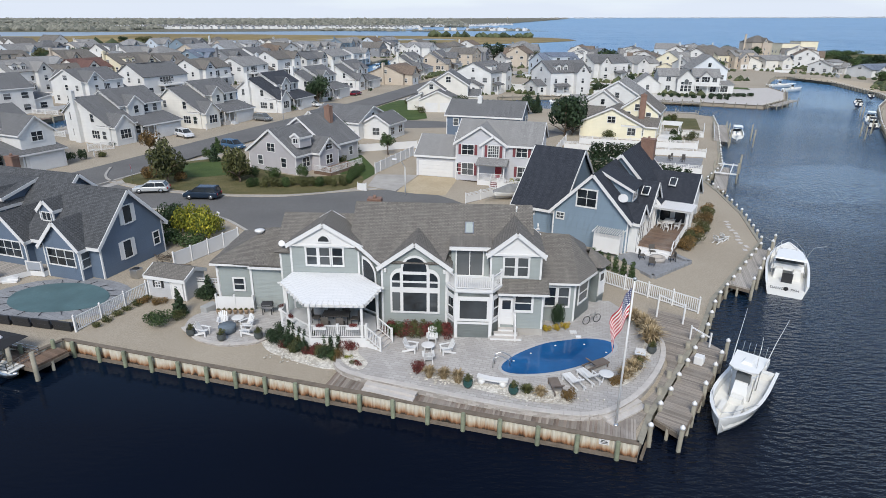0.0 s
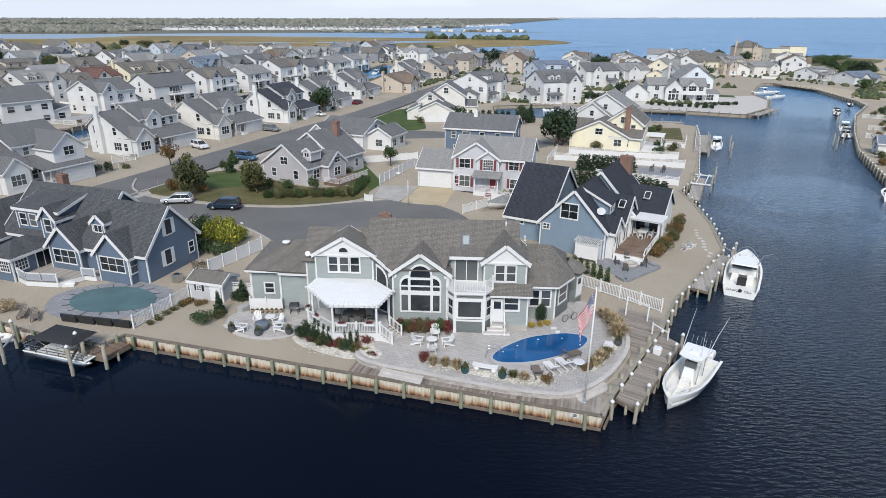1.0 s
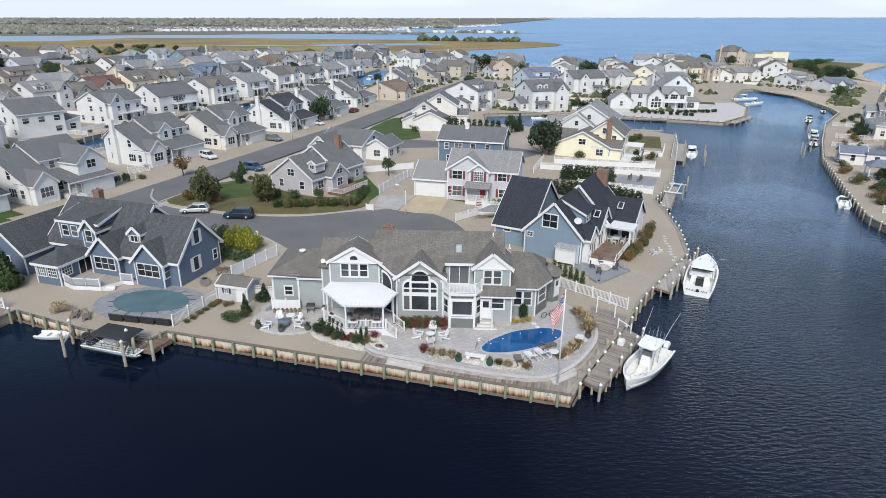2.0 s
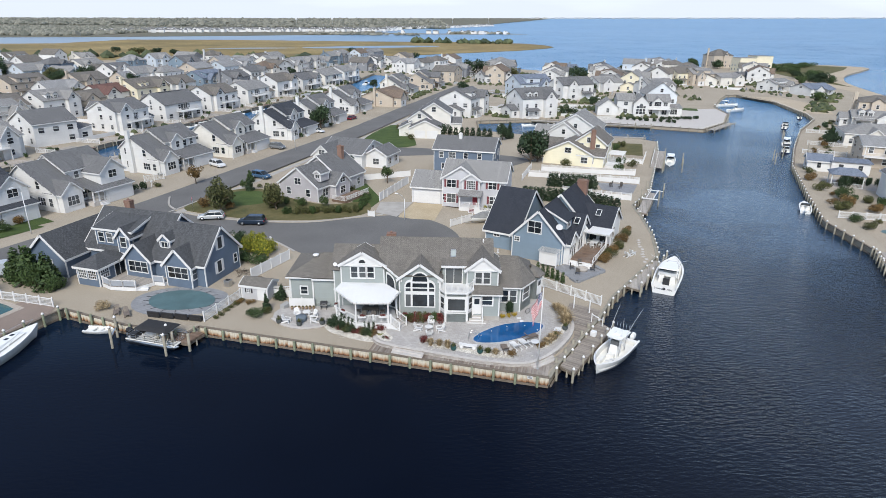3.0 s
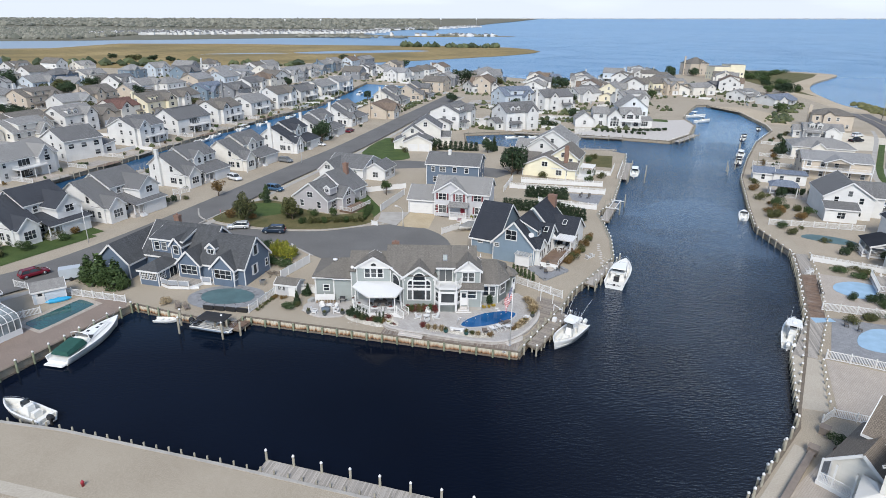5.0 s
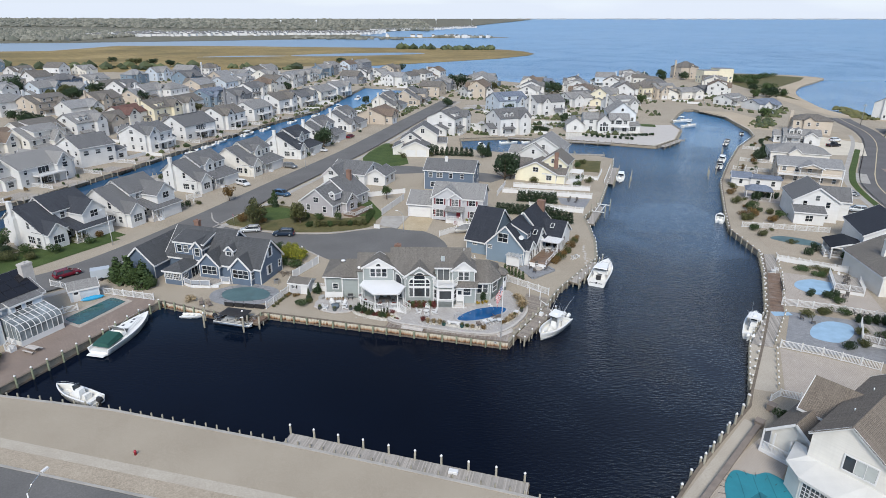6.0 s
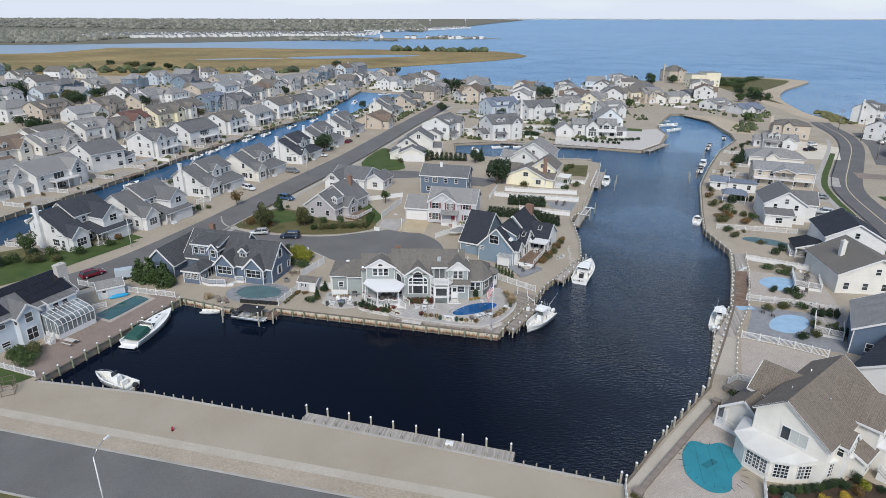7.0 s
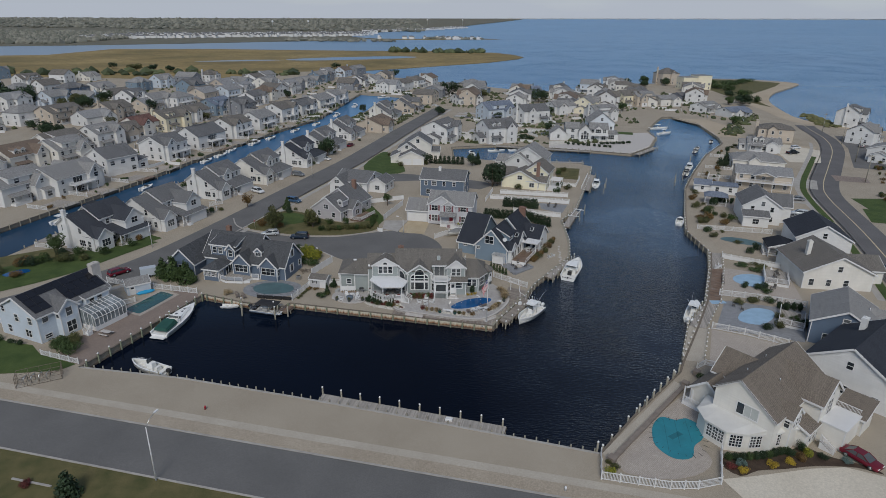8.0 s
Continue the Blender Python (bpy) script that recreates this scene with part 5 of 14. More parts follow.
# right wing: hipped roof with a cut corner and a bow at its end
poly_wall(hero, [(12.2, 1.2), (13.7, 3.4), (13.7, 9.0)], 0, 3.7, S)
poly_roof(hero, [[(9.2, 0.75, 3.85), (12.35, 0.75, 3.85), (11.9, 5.6, 6.0), (9.2, 5.6, 6.15)], [(12.35, 0.75, 3.85), (14.15, 3.3, 3.85), (12.1, 5.6, 6.0), (11.9, 5.6, 6.0)], [(14.15, 3.3, 3.85), (14.15, 9.4, 3.85), (12.1, 5.6, 6.0)], [(14.15, 9.4, 3.85), (9.2, 9.4, 3.85), (9.2, 5.6, 6.15), (12.1, 5.6, 6.0)]], RF)
board(hero, (9.6, 0.78, 3.7), (12.35, 0.78, 3.7))
board(hero, (12.35, 0.78, 3.7), (14.1, 3.3, 3.7))
poly_wall(hero, [(13.7, 5.0), (14.6, 4.7), (15.3, 5.6), (15.0, 7.0), (13.7, 7.4)], 0, 3.5, S)
poly_roof(hero, [[(13.4, 4.6, 3.65), (14.8, 4.3, 3.65), (14.0, 6.1, 4.7)], [(14.8, 4.3, 3.65), (15.7, 5.5, 3.65), (14.0, 6.1, 4.7)], [(15.7, 5.5, 3.65), (15.3, 7.3, 3.65), (14.0, 6.1, 4.7)], [(15.3, 7.3, 3.65), (13.4, 7.8, 3.65), (14.0, 6.1, 4.7)]], RF)
# chamfer wall between the deck gable and the great gable, with half-arched lights
poly_wall(hero, [(-4.2, 0.62), (-2.3, -0.75)], 0, [6.45, 5.35], S)
board(hero, (-4.3, 0.4, 6.55), (-2.2, -1.05, 5.45), 0.12, 0.24)
ang_c = math.degrees(math.atan2(-1.37, 1.9))
arch_window(hero, -3.28, -0.12, 3.55, ang_c, 1.15, 2.0, half=True)
window(hero, -3.28, -0.12, 1.5, ang_c, 1.15, 1.6, 1, 1)
# bay with a balcony on top
BAY = [(2.5, -0.8), (3.2, -1.85), (5.7, -1.85), (6.4, -0.85)]
poly_wall(hero, BAY, 0.15, 4.15, S, "bay_wall")
bm = bmesh.new()
prism(bm, [(2.35, -0.4), (2.4, -0.95), (3.1, -2.05), (5.8, -2.05), (6.5, -1.0), (6.5, 1.0), (2.65, 1.0)], 4.1, 4.32)
part("balcony_floor", bm, WHITE, hero)
for a, b in zip(BAY, BAY[1:]):
    L = math.hypot(b[0] - a[0], b[1] - a[1])
    an = math.degrees(math.atan2(b[1] - a[1], b[0] - a[0]))
    mx_, my_ = (a[0] + b[0]) / 2, (a[1] + b[1]) / 2
    nx, ny = math.sin(radians(an)) * 0.01, -math.cos(radians(an)) * 0.01
    window(hero, mx_ + nx, my_ + ny, 1.95, an, L - 0.55, 1.45, 1, 1 if L > 2 else 2, border=0.16)
    for z in (1.6, 3.62, 4.05):
        board(hero, (a[0] + nx * 3, a[1] + ny * 3, z), (b[0] + nx * 3, b[1] + ny * 3, z), 0.06, 0.16)
for p in BAY:
    bm = bmesh.new()
    box(bm, p[0] - 0.12, p[0] + 0.12, p[1] - 0.1, p[1] + 0.1, 0.2, 4.1)
    part("corner_board", bm, TRIM, hero)
RAILS = [(2.45, -0.75), (3.15, -1.95), (5.75, -1.95), (6.4, -0.85)]
for a, b in zip(RAILS, RAILS[1:]):
    bm = bmesh.new()
    rail_run(bm, (*a, 4.32), (*b, 4.32))
    part("railing", bm, WHITE, hero)
for p in RAILS:
    bm = bmesh.new()
    box(bm, p[0] - 0.07, p[0] + 0.07, p[1] - 0.07, p[1] + 0.07, 4.3, 5.45)
    box(bm, p[0] - 0.09, p[0] + 0.09, p[1] - 0.09, p[1] + 0.09, 5.4, 5.47)
    part("post", bm, WHITE, hero)
# sliding door under a short shed roof
bm = bmesh.new()
box(bm, 2.75, 5.55, 0.45, 1.2, 4.3, 6.6)
part("wall", bm, S, hero)
poly_roof(hero, [[(2.6, 0.1, 6.68), (5.7, 0.1, 6.68), (5.7, 2.6, 7.2), (2.6, 2.6, 7.2)]], RF)
board(hero, (2.6, 0.12, 6.58), (5.7, 0.12, 6.58), 0.14, 0.24)
window(hero, 4.1, 0.44, 4.4, 0, 1.9, 1.95, 2, 1)
# great arched window
gw = bmesh.new()
def arc_pts(r, cx, cz, a0, a1, n=10):
    return [(cx + r * math.cos(radians(a0 + (a1 - a0) * i / n)), cz + r * math.sin(radians(a0 + (a1 - a0) * i / n))) for i in range(n + 1)]
gx = 0.15
outl = [(gx - 1.82, 1.75), (gx + 1.82, 1.75)] + arc_pts(0.8, gx + 1.02, 4.5, 0, 70, 6) + arc_pts(1.02, gx, 5.3, 0, 180, 12) + arc_pts(0.8, gx - 1.02, 4.5, 110, 180, 6)
a = [gw.verts.new((x, -0.81, z)) for x, z in outl]
b = [gw.verts.new((x, -0.89, z)) for x, z in outl]
gw.faces.new(b)
for i in range(len(outl)):
    gw.faces.new((a[i], a[(i + 1) % len(outl)], b[(i + 1) % len(outl)], b[i]))
gwin = part("great_window", gw, WHITE, hero, "tall white arched window with many lights")
for cx, w in ((gx - 1.38, 0.58), (gx, 1.72), (gx + 1.38, 0.58)):
    for z, h in ((1.92, 1.5), (3.86, 0.34)):
        pane_on(gwin, cx, -0.89, z, w, h)
pane_on(gwin, gx, -0.89, 4.36, 1.72, 0.5)
def pane_shape(parent, pts, y):
    bm = bmesh.new()
    a = [bm.verts.new((x, y, z)) for x, z in pts]
    b = [bm.verts.new((x, y - 0.012, z)) for x, z in pts]
    bm.faces.new(b)
    for i in range(len(pts)):
        bm.faces.new((a[i], a[(i + 1) % len(pts)], b[(i + 1) % len(pts)], b[i]))
    part("pane", bm, GLASS, parent)
pane_shape(gwin, [(gx - 0.86, 5.1), (gx + 0.86, 5.1)] + arc_pts(0.86, gx, 5.3, 0, 180), -0.89)
pane_shape(gwin, [(gx + 1.09, 4.36), (gx + 1.67, 4.36)] + arc_pts(0.58, gx + 1.09, 4.42, 0, 90, 6), -0.89)
pane_shape(gwin, [(gx - 1.67, 4.36), (gx - 1.09, 4.36)] + arc_pts(0.58, gx - 1.09, 4.42, 90, 180, 6), -0.89)
for x in (-2.0, 2.3):
    bm = bmesh.new()
    box(bm, x - 0.09, x + 0.09, -0.95, -0.8, 5.0, 5.3, bevel=0.02)
    part("wall_lamp", bm, WHITE, hero)
# other windows and doors
for x in (-7.72, -6.75, -5.78):
    window(hero, x, 0.58, 4.85, 0, 0.74, 1.35, 1, 2, border=0.14)
arch_window(hero, -6.75, 0.54, 6.72, 0, 0.8, 0.42)
for x in (7.0, 7.95):
    window(hero, x, -0.42, 4.8, 0, 0.72, 1.4, 1, 2, border=0.14)
window(hero, 8.05, -1.22, 2.45, 0, 1.15, 1.15, 1, 2, border=0.17)
plank_door(hero, 6.85, -1.22, 1.25, 0, 0.95, 2.1)
window(hero, -14.5, 2.88, 1.5, 0, 0.8, 0.95, 1, 2, border=0.13)
for x in (10.3, 11.3):
    window(hero, x, 1.18, 1.75, 0, 0.76, 1.5, 1, 2, border=0.13)
window(hero, 12.95, 2.28, 1.75, math.degrees(math.atan2(2.2, 1.5)), 1.5, 1.5, 1, 2, border=0.12)
plank_door(hero, 14.95, 5.14, 1.0, 52, 0.85, 2.0)
bm = bmesh.new()
box(bm, 6.32, 9.55, -1.23, -0.5, 0, 0.95)
part("foundation", bm, CONCRETE, hero, "grey block foundation")
# corner boards and gutters at the left wing
for x, y in ((-16.2, 2.86), (-13.2, 2.26), (-10.0, 2.26)):
    bm = bmesh.new()
    box(bm, x - 0.08, x + 0.08, y - 0.06, y + 0.06, 0, 3.7)
    part("corner_board", bm, TRIM, hero)
# roof fittings
chimney(hero, -3.9, 6.9, 6.3, 8.25, 1.1, 0.8)
for x, y, z in ((4.0, 2.35, 7.38), ):
    bm = bmesh.new()
    box(bm, -0.33, 0.33, -0.55, 0.55, 0, 0.14, 0, pose(x, y, z, 32.7, 0, 0))
    sk = part("skylight", bm, METAL, hero)
    bm = bmesh.new()
    box(bm, -0.27, 0.27, -0.48, 0.48, 0.14, 0.15, 0, pose(x, y, z, 32.7, 0, 0))
    part("pane", bm, plain("skylight_glass", (0.33, 0.36, 0.34), 0.1, 0.05, 2, 8, 0), sk)
bm = bmesh.new()
lathe(bm, [(0.3, 0.0), (0.33, 0.1), (0.42, 0.18), (0.4, 0.26), (0.1, 0.34)], 14, 0, pose(-13.4, 5.6, 5.45))
part("roof_vent", bm, WHITE, hero)
for x, y, z in ((7.6, 3.9, 8.3), (9.6, 6.2, 6.2)):
    bm = bmesh.new()
    tube(bm, [(x, y, z), (x, y, z + 0.45)], 0.07, 8)
    lathe(bm, [(0.2, z - 0.05), (0.09, z + 0.08)], 8, 0, Matrix.Translation((x, y, 0)))
    part("vent_pipe", bm, WHITE, hero)
bm = bmesh.new()
tube(bm, [(-10.2, 1.3, 5.75), (-10.2, 1.3, 6.2), (-10.05, 0.9, 6.35)], 0.04, 6)
lathe(bm, [(0.02, 0), (0.12, 0.05), (0.24, 0.16)], 10, 0, pose(-10.05, 0.9, 6.3, 60, 0, 20))
part("antenna_dish", bm, WHITE, hero)

# deck with its canopy
DK = 1.15
DECKP = [(-9.7, -1.9), (-7.0, -4.05), (-2.95, -3.75), (-2.5, -2.4), (-2.9, -0.5), (-4.2, 0.55), (-9.3, 0.55), (-9.75, -0.2)]
bm = bmesh.new()
prism(bm, DECKP, 0.12, DK)
part("deck", bm, plain("grey_decking", (0.42, 0.42, 0.42), 0.8, 0.1, 1.5, 12, 0.2), hero, "grey deck with a white skirt")
bm = bmesh.new()
prism(bm, [(x * 1.0, y - 0.03) for x, y in DECKP[:4]] + [(-3.1, -0.9), (-9.0, -0.9)], 0.1, DK - 0.02)
part("deck_skirt", bm, WHITE, hero)
def slope_pt(x, y):
    """Height of the canopy's sheet over a plan point."""
    return 4.25 - 0.09 * (0.6 - y) - 0.02 * abs(x + 6.2)
CAN = [(-9.3, 0.55), (-9.75, -1.0), (-7.2, -4.05), (-3.1, -3.85), (-2.25, -1.3), (-4.2, 0.55)]
mid = (-6.0, -0.6)
bm = bmesh.new()
for i in range(len(CAN) - 1):
    a, b = CAN[i], CAN[i + 1]
    slab(bm, [(*mid, slope_pt(*mid) + 0.12), (*a, slope_pt(*a)), (*b, slope_pt(*b))], 0.05)
slab(bm, [(*mid, slope_pt(*mid) + 0.12), (*CAN[-1], slope_pt(*CAN[-1])), (*CAN[0], slope_pt(*CAN[0]))], 0.05)
bm.normal_update()
roof_uv(bm)
part("canopy_sheet", bm, CANOPY, hero, "white translucent slatted canopy")
for i in range(1, 4):
    a, b = CAN[i], CAN[i + 1]
    bm = bmesh.new()
    bar(bm, (*a, slope_pt(*a) - 0.14), (*b, slope_pt(*b) - 0.14), 0.09, 0.2)
    part("beam", bm, WHITE, hero)
    L = math.hypot(b[0] - a[0], b[1] - a[1])
    n = int(L / 0.4)
    for k in range(n + 1):
        x, y = a[0] + (b[0] - a[0]) * k / n, a[1] + (b[1] - a[1]) * k / n
        dx, dy = x - mid[0], y - mid[1]
        d = math.hypot(dx, dy)
        bm = bmesh.new()
        bar(bm, (x - dx / d * 0.5, y - dy / d * 0.5, slope_pt(x, y) - 0.02), (x + dx / d * 0.22, y + dy / d * 0.22, slope_pt(x, y) - 0.08), 0.05, 0.13)
        part("rafter_tail", bm, WHITE, hero)
for x, y in ((-9.4, -1.0), (-6.95, -3.9), (-3.3, -3.7), (-2.55, -1.5)):
    bm = bmesh.new()
    box(bm, x - 0.08, x + 0.08, y - 0.08, y + 0.08, DK, slope_pt(x, y) - 0.1)
    part("post", bm, WHITE, hero)
for a, b in (((-9.65, -0.3), (-9.6, -1.85)), ((-9.6, -1.85), (-6.95, -4.0)), ((-6.95, -4.0), (-5.0, -3.88)), ((-5.0, -3.88), (-3.0, -3.72))):
    bm = bmesh.new()
    rail_run(bm, (*a, DK), (*b, DK), 0.95)
    part("railing", bm, WHITE, hero)
for x, y in ((-9.65, -0.3), (-9.6, -1.85), (-6.95, -4.0), (-5.0, -3.88), (-3.0, -3.72)):
    bm = bmesh.new()
    box(bm, x - 0.07, x + 0.07, y - 0.07, y + 0.07, DK, DK + 1.1)
    part("post", bm, WHITE, hero)


def stairs(parent, x, y, z_top, z_bot, ang, w, n=4, run=0.28, mat=None, rails=True, spread=0.0):
    """Steps down from (x, y) towards local -y of ang, with side rails."""
    m = pose(x, y, 0, 0, 0, ang)
    st = (z_top - z_bot) / (n + 1)
    for i in range(n):
        bm = bmesh.new()
        z = z_top - st * (i + 1)
        box(bm, -w / 2 - spread * i, w / 2 + spread * i, -run * (i + 1), -run * i + 0.02 * (i > 0), z_bot, z - 0.04, 0, m)
        box(bm, -w / 2 - spread * i - 0.02, w / 2 + spread * i + 0.02, -run * (i + 1) - 0.03, -run * i, z - 0.04, z, 1, m)
        part("step", bm, [WHITE, mat or STONE_CAP], parent)
    if rails:
        for s in (-1, 1):
            bm = bmesh.new()
            a, b = m @ Vector((s * w / 2, 0, z_top)), m @ Vector((s * w / 2, -run * n, z_bot + st * 0.6))
            rail_run(bm, a, b, 0.92, 0.14)
            bar(bm, b - Vector((0, 0, st)), b + Vector((0, 0, 1.05)), 0.12)
            bar(bm, a, a + Vector((0, 0, 1.05)), 0.12)
            tagged(part("stair_rail", bm, WHITE, parent), kind="stuff")


stairs(hero, -2.72, -3.1, DK, 0.42, 65, 1.5, 4, 0.3)
stairs(hero, 6.85, -1.25, 1.25, 0.42, 0, 1.1, 3, 0.3, rails=False, spread=0.3)
for a, b in (((7.5, -1.3), (7.5, -2.2)), ):
    bm = bmesh.new()
    rail_run(bm, (*a, 1.2), (*b, 0.55), 0.92)
    bar(bm, (*b, 0.42), (*b, 1.6), 0.12)
    bar(bm, (*a, 0.9), (*a, 2.2), 0.12)
    part("stair_rail", bm, WHITE, hero)

# ---- slate-blue house with black shingles on the channel ----
BX, BY, BA = 11.9, 61.2, -30.0
bh = thing("house", "slate blue gabled house with black shingles and white trim", "house", pose(BX, BY, GROUND, 0, 0, BA))
SB, RD, SW = SIDE["slate"], ROOF["dark"], SIDE["white"]
for vv in (Vol(0, 7.9, 0, 9, 3.65, 4.1, "y", over=0.4), Vol(-5.3, 0.1, 2.0, 14.5, 3.0, 5.3, "x", over=0.4), Vol(0.0, 9.0, 8.6, 16.8, 3.6, 4.7, "y", over=0.4),
           Vol(3.0, 8.8, 4.6, 10.4, 3.4, 2.5, "x", side=SW), Vol(4.0, 8.7, 0.7, 4.0, 3.35, 1.3, "x", side=SW, over=0.3), Vol(6.5, 12.1, 10.6, 17.6, 3.2, 2.6, "x", side=SW)):
    build_vol(bh, vv, SB, RD, True)
bm = bmesh.new()
for p in (((4.2, 2.4), (7.3, 2.4)), ((4.2, 5.8), (7.3, 5.8))):
    (ax, ay), (bx_, by_) = p
    v = [bm.verts.new(q) for q in ((ax, ay, 4.0), (bx_, by_, 4.0), (bx_, by_, 6.1), (ax, ay, 7.6))]
    bm.faces.new(v)
v = [bm.verts.new(q) for q in ((7.3, 2.4, 4.0), (7.3, 5.8, 4.0), (7.3, 5.8, 6.1), (7.3, 2.4, 6.1))]
bm.faces.new(v)
part("dormer_wall", bm, SB, bh)
poly_roof(bh, [[(3.9, 2.1, 7.85), (7.7, 2.1, 6.05), (7.7, 6.1, 6.05), (3.9, 6.1, 7.85)]], RD, "dormer_roof")
board(bh, (3.9, 2.1, 7.68), (7.7, 2.1, 5.9), 0.08, 0.26)
window(bh, 7.32, 4.1, 4.75, 90, 1.6, 1.0, 2, 2)
window(bh, 3.45, -0.02, 4.35, 0, 1.95, 1.7, 2, 2, border=0.14)
window(bh, 0.78, -0.02, 2.65, 0, 0.75, 0.6, 2, 2)
window(bh, -3.4, 1.98, 2.0, 0, 0.9, 0.65, 2, 2)
for y in (1.4, 2.4, 3.4):
    window(bh, 8.72, y, 0.6, 90, 0.7, 2.0, 1, 1)
for y in (5.4, 6.6, 7.8, 9.0):
    window(bh, 8.82, y, 0.9, 90, 0.85, 1.9, 1, 1)
for x in (7.5, 9.0, 10.6):
    window(bh, x + 0.6, 10.58, 0.95, 0, 1.1, 2.0, 1, 1)
window(bh, 12.12, 13.0, 0.9, 90, 1.6, 1.9, 2, 1)
for x, y, z, rx in ((9.7, 12.4, 5.0, 35), (8.0, 6.2, 5.15, 35)):
    bm = bmesh.new()
    box(bm, -0.4, 0.4, -0.6, 0.6, 0, 0.16, 0, pose(x, y, z, rx, 0, 0))
    sk = part("skylight", bm, WHITE, bh)
    bm = bmesh.new()
    box(bm, -0.32, 0.32, -0.52, 0.52, 0.16, 0.17, 0, pose(x, y, z, rx, 0, 0))
    part("pane", bm, GLASS, sk)
bm = bmesh.new()
tube(bm, [(6.6, 1.6, 4.5), (6.6, 1.6, 5.1), (6.8, 1.3, 5.3)], 0.035, 6)
lathe(bm, [(0.05, 0), (0.3, 0.06), (0.5, 0.22)], 14, 0, pose(6.8, 1.2, 5.3, 45, 0, 20))
part("antenna_dish", bm, plain("dish_grey", (0.5, 0.5, 0.5), 0.5), bh)
chimney(bh, 5.6, 16.6, 3, 8.9, 1.6, 1.1)
# deck, pergola, steps, outdoor shower
bm = bmesh.new()
box(bm, 8.75, 12.2, 1.5, 10.6, 0.1, 0.75)
part("deck", bm, DECK_BROWN, bh, "brown plank deck")
for i in range(3):
    bm = bmesh.new()
    box(bm, 8.8, 12.1, 1.5 - 0.32 * (i + 1), 1.5 - 0.32 * i, 0, 0.75 - 0.19 * (i + 1), bevel=0.01)
    part("step", bm, WHITE, bh)
for x, y in ((8.9, 7.6), (12.4, 7.6), (12.4, 10.3)):
    bm = bmesh.new()
    box(bm, x - 0.12, x + 0.12, y - 0.12, y + 0.12, 0.7, 3.05)
    part("post", bm, WHITE, bh)
bm = bmesh.new()
box(bm, 8.5, 12.8, 7.3, 10.5, 3.25, 3.29)
bm.normal_update()
roof_uv(bm)
part("pergola_sheet", bm, CANOPY, bh)
for x0, x1, y in ((8.4, 12.9, 7.45), (8.4, 12.9, 10.2)):
    bm = bmesh.new()
    box(bm, x0, x1, y - 0.05, y + 0.05, 3.02, 3.25)
    part("beam", bm, WHITE, bh)
for i in range(18):
    x = 8.5 + i * 0.25
    bm = bmesh.new()
    box(bm, x - 0.025, x + 0.025, 7.0, 10.7, 3.2, 3.32)
    part("rafter", bm, WHITE, bh)
for a, b in (((12.3, 1.6, 0.8), (12.3, 4.5, 0.8)), ((12.3, 4.5, 0.8), (12.3, 7.5, 0.8)), ((8.8, 1.6, 0.8), (8.8, 1.0, 0.2)), ((12.2, 1.6, 0.8), (12.2, 0.6, 0.2))):
    bm = bmesh.new()
    rail_run(bm, a, b, 0.9, 0.3)
    part("railing", bm, WHITE, bh)
shower = thing("outdoor_shower", "white louvred outdoor shower stall with slatted roof", "shower", pose(BX, BY, GROUND, 0, 0, BA) @ pose(6.3, -0.85, 0))
bm = bmesh.new()
for a in ((-1.3, 1.3, -0.75, -0.68), (-1.3, -1.23, -0.68, 0.7), (1.23, 1.3, -0.68, 0.7)):
    box(bm, *a, 0.35, 1.95)
part("panel", bm, WHITE, shower)
for i in range(5):
    bm = bmesh.new()
    box(bm, -1.2, 1.2, -0.75, -0.7, 1.98 + i * 0.06, 2.02 + i * 0.06)
    part("slat", bm, WHITE, shower)
for x, y in ((-1.27, -0.7), (1.27, -0.7), (-1.27, 0.7), (1.27, 0.7)):
    bm = bmesh.new()
    box(bm, x - 0.07, x + 0.07, y - 0.07, y + 0.07, 0, 2.4)
    part("post", bm, WHITE, shower)
for i in range(14):
    bm = bmesh.new()
    x = -1.45 + i * 0.22
    box(bm, x - 0.03, x + 0.03, -1.0, 0.85, 2.38, 2.5)
    part("rafter", bm, WHITE, shower)

# ---- blue house with many gables ----
LX, LY, LA = -30.9, 50.0, -18.0
lh = thing("house", "deep blue gabled house with grey shingles and white trim", "house", pose(LX, LY, GROUND, 0, 0, LA))
BL, RG = SIDE["blue"], ROOF["slate"]
for vv in (Vol(-7.4, 0.7, 0, 7.6, 3.4, 3.9, "x", over=0.4, eave_trim="far"), Vol(-4.7, -0.7, -1.0, 4, 3.25, 2.1, "y", over=0.35), Vol(-11.3, -7.2, -0.8, 5, 3.25, 2.1, "y", over=0.35),
           Vol(-19.5, -7.0, 1.0, 10.4, 3.4, 4.3, "x", over=0.4), Vol(-25.4, -19.2, -3.0, 8.0, 3.0, 2.9, "y", over=0.4), Vol(-17.6, -11.4, 1.2, 5.0, 6.1, 1.0, "sy", z0=3.2, over=0.25),
           Vol(-13.4, -11.4, 0.6, 5, 5.6, 1.2, "y", z0=3.0, over=0.3), Vol(-16.2, -12.6, -4.2, 1.2, 2.7, 1.0, "hy", over=0.3)):
    build_vol(lh, vv, BL, RG, True)
dormer(lh, -5.95, 1.0, 4.5, 1.2, 0.9, 3.0, BL, RG, True, 0.75, 1, 2)
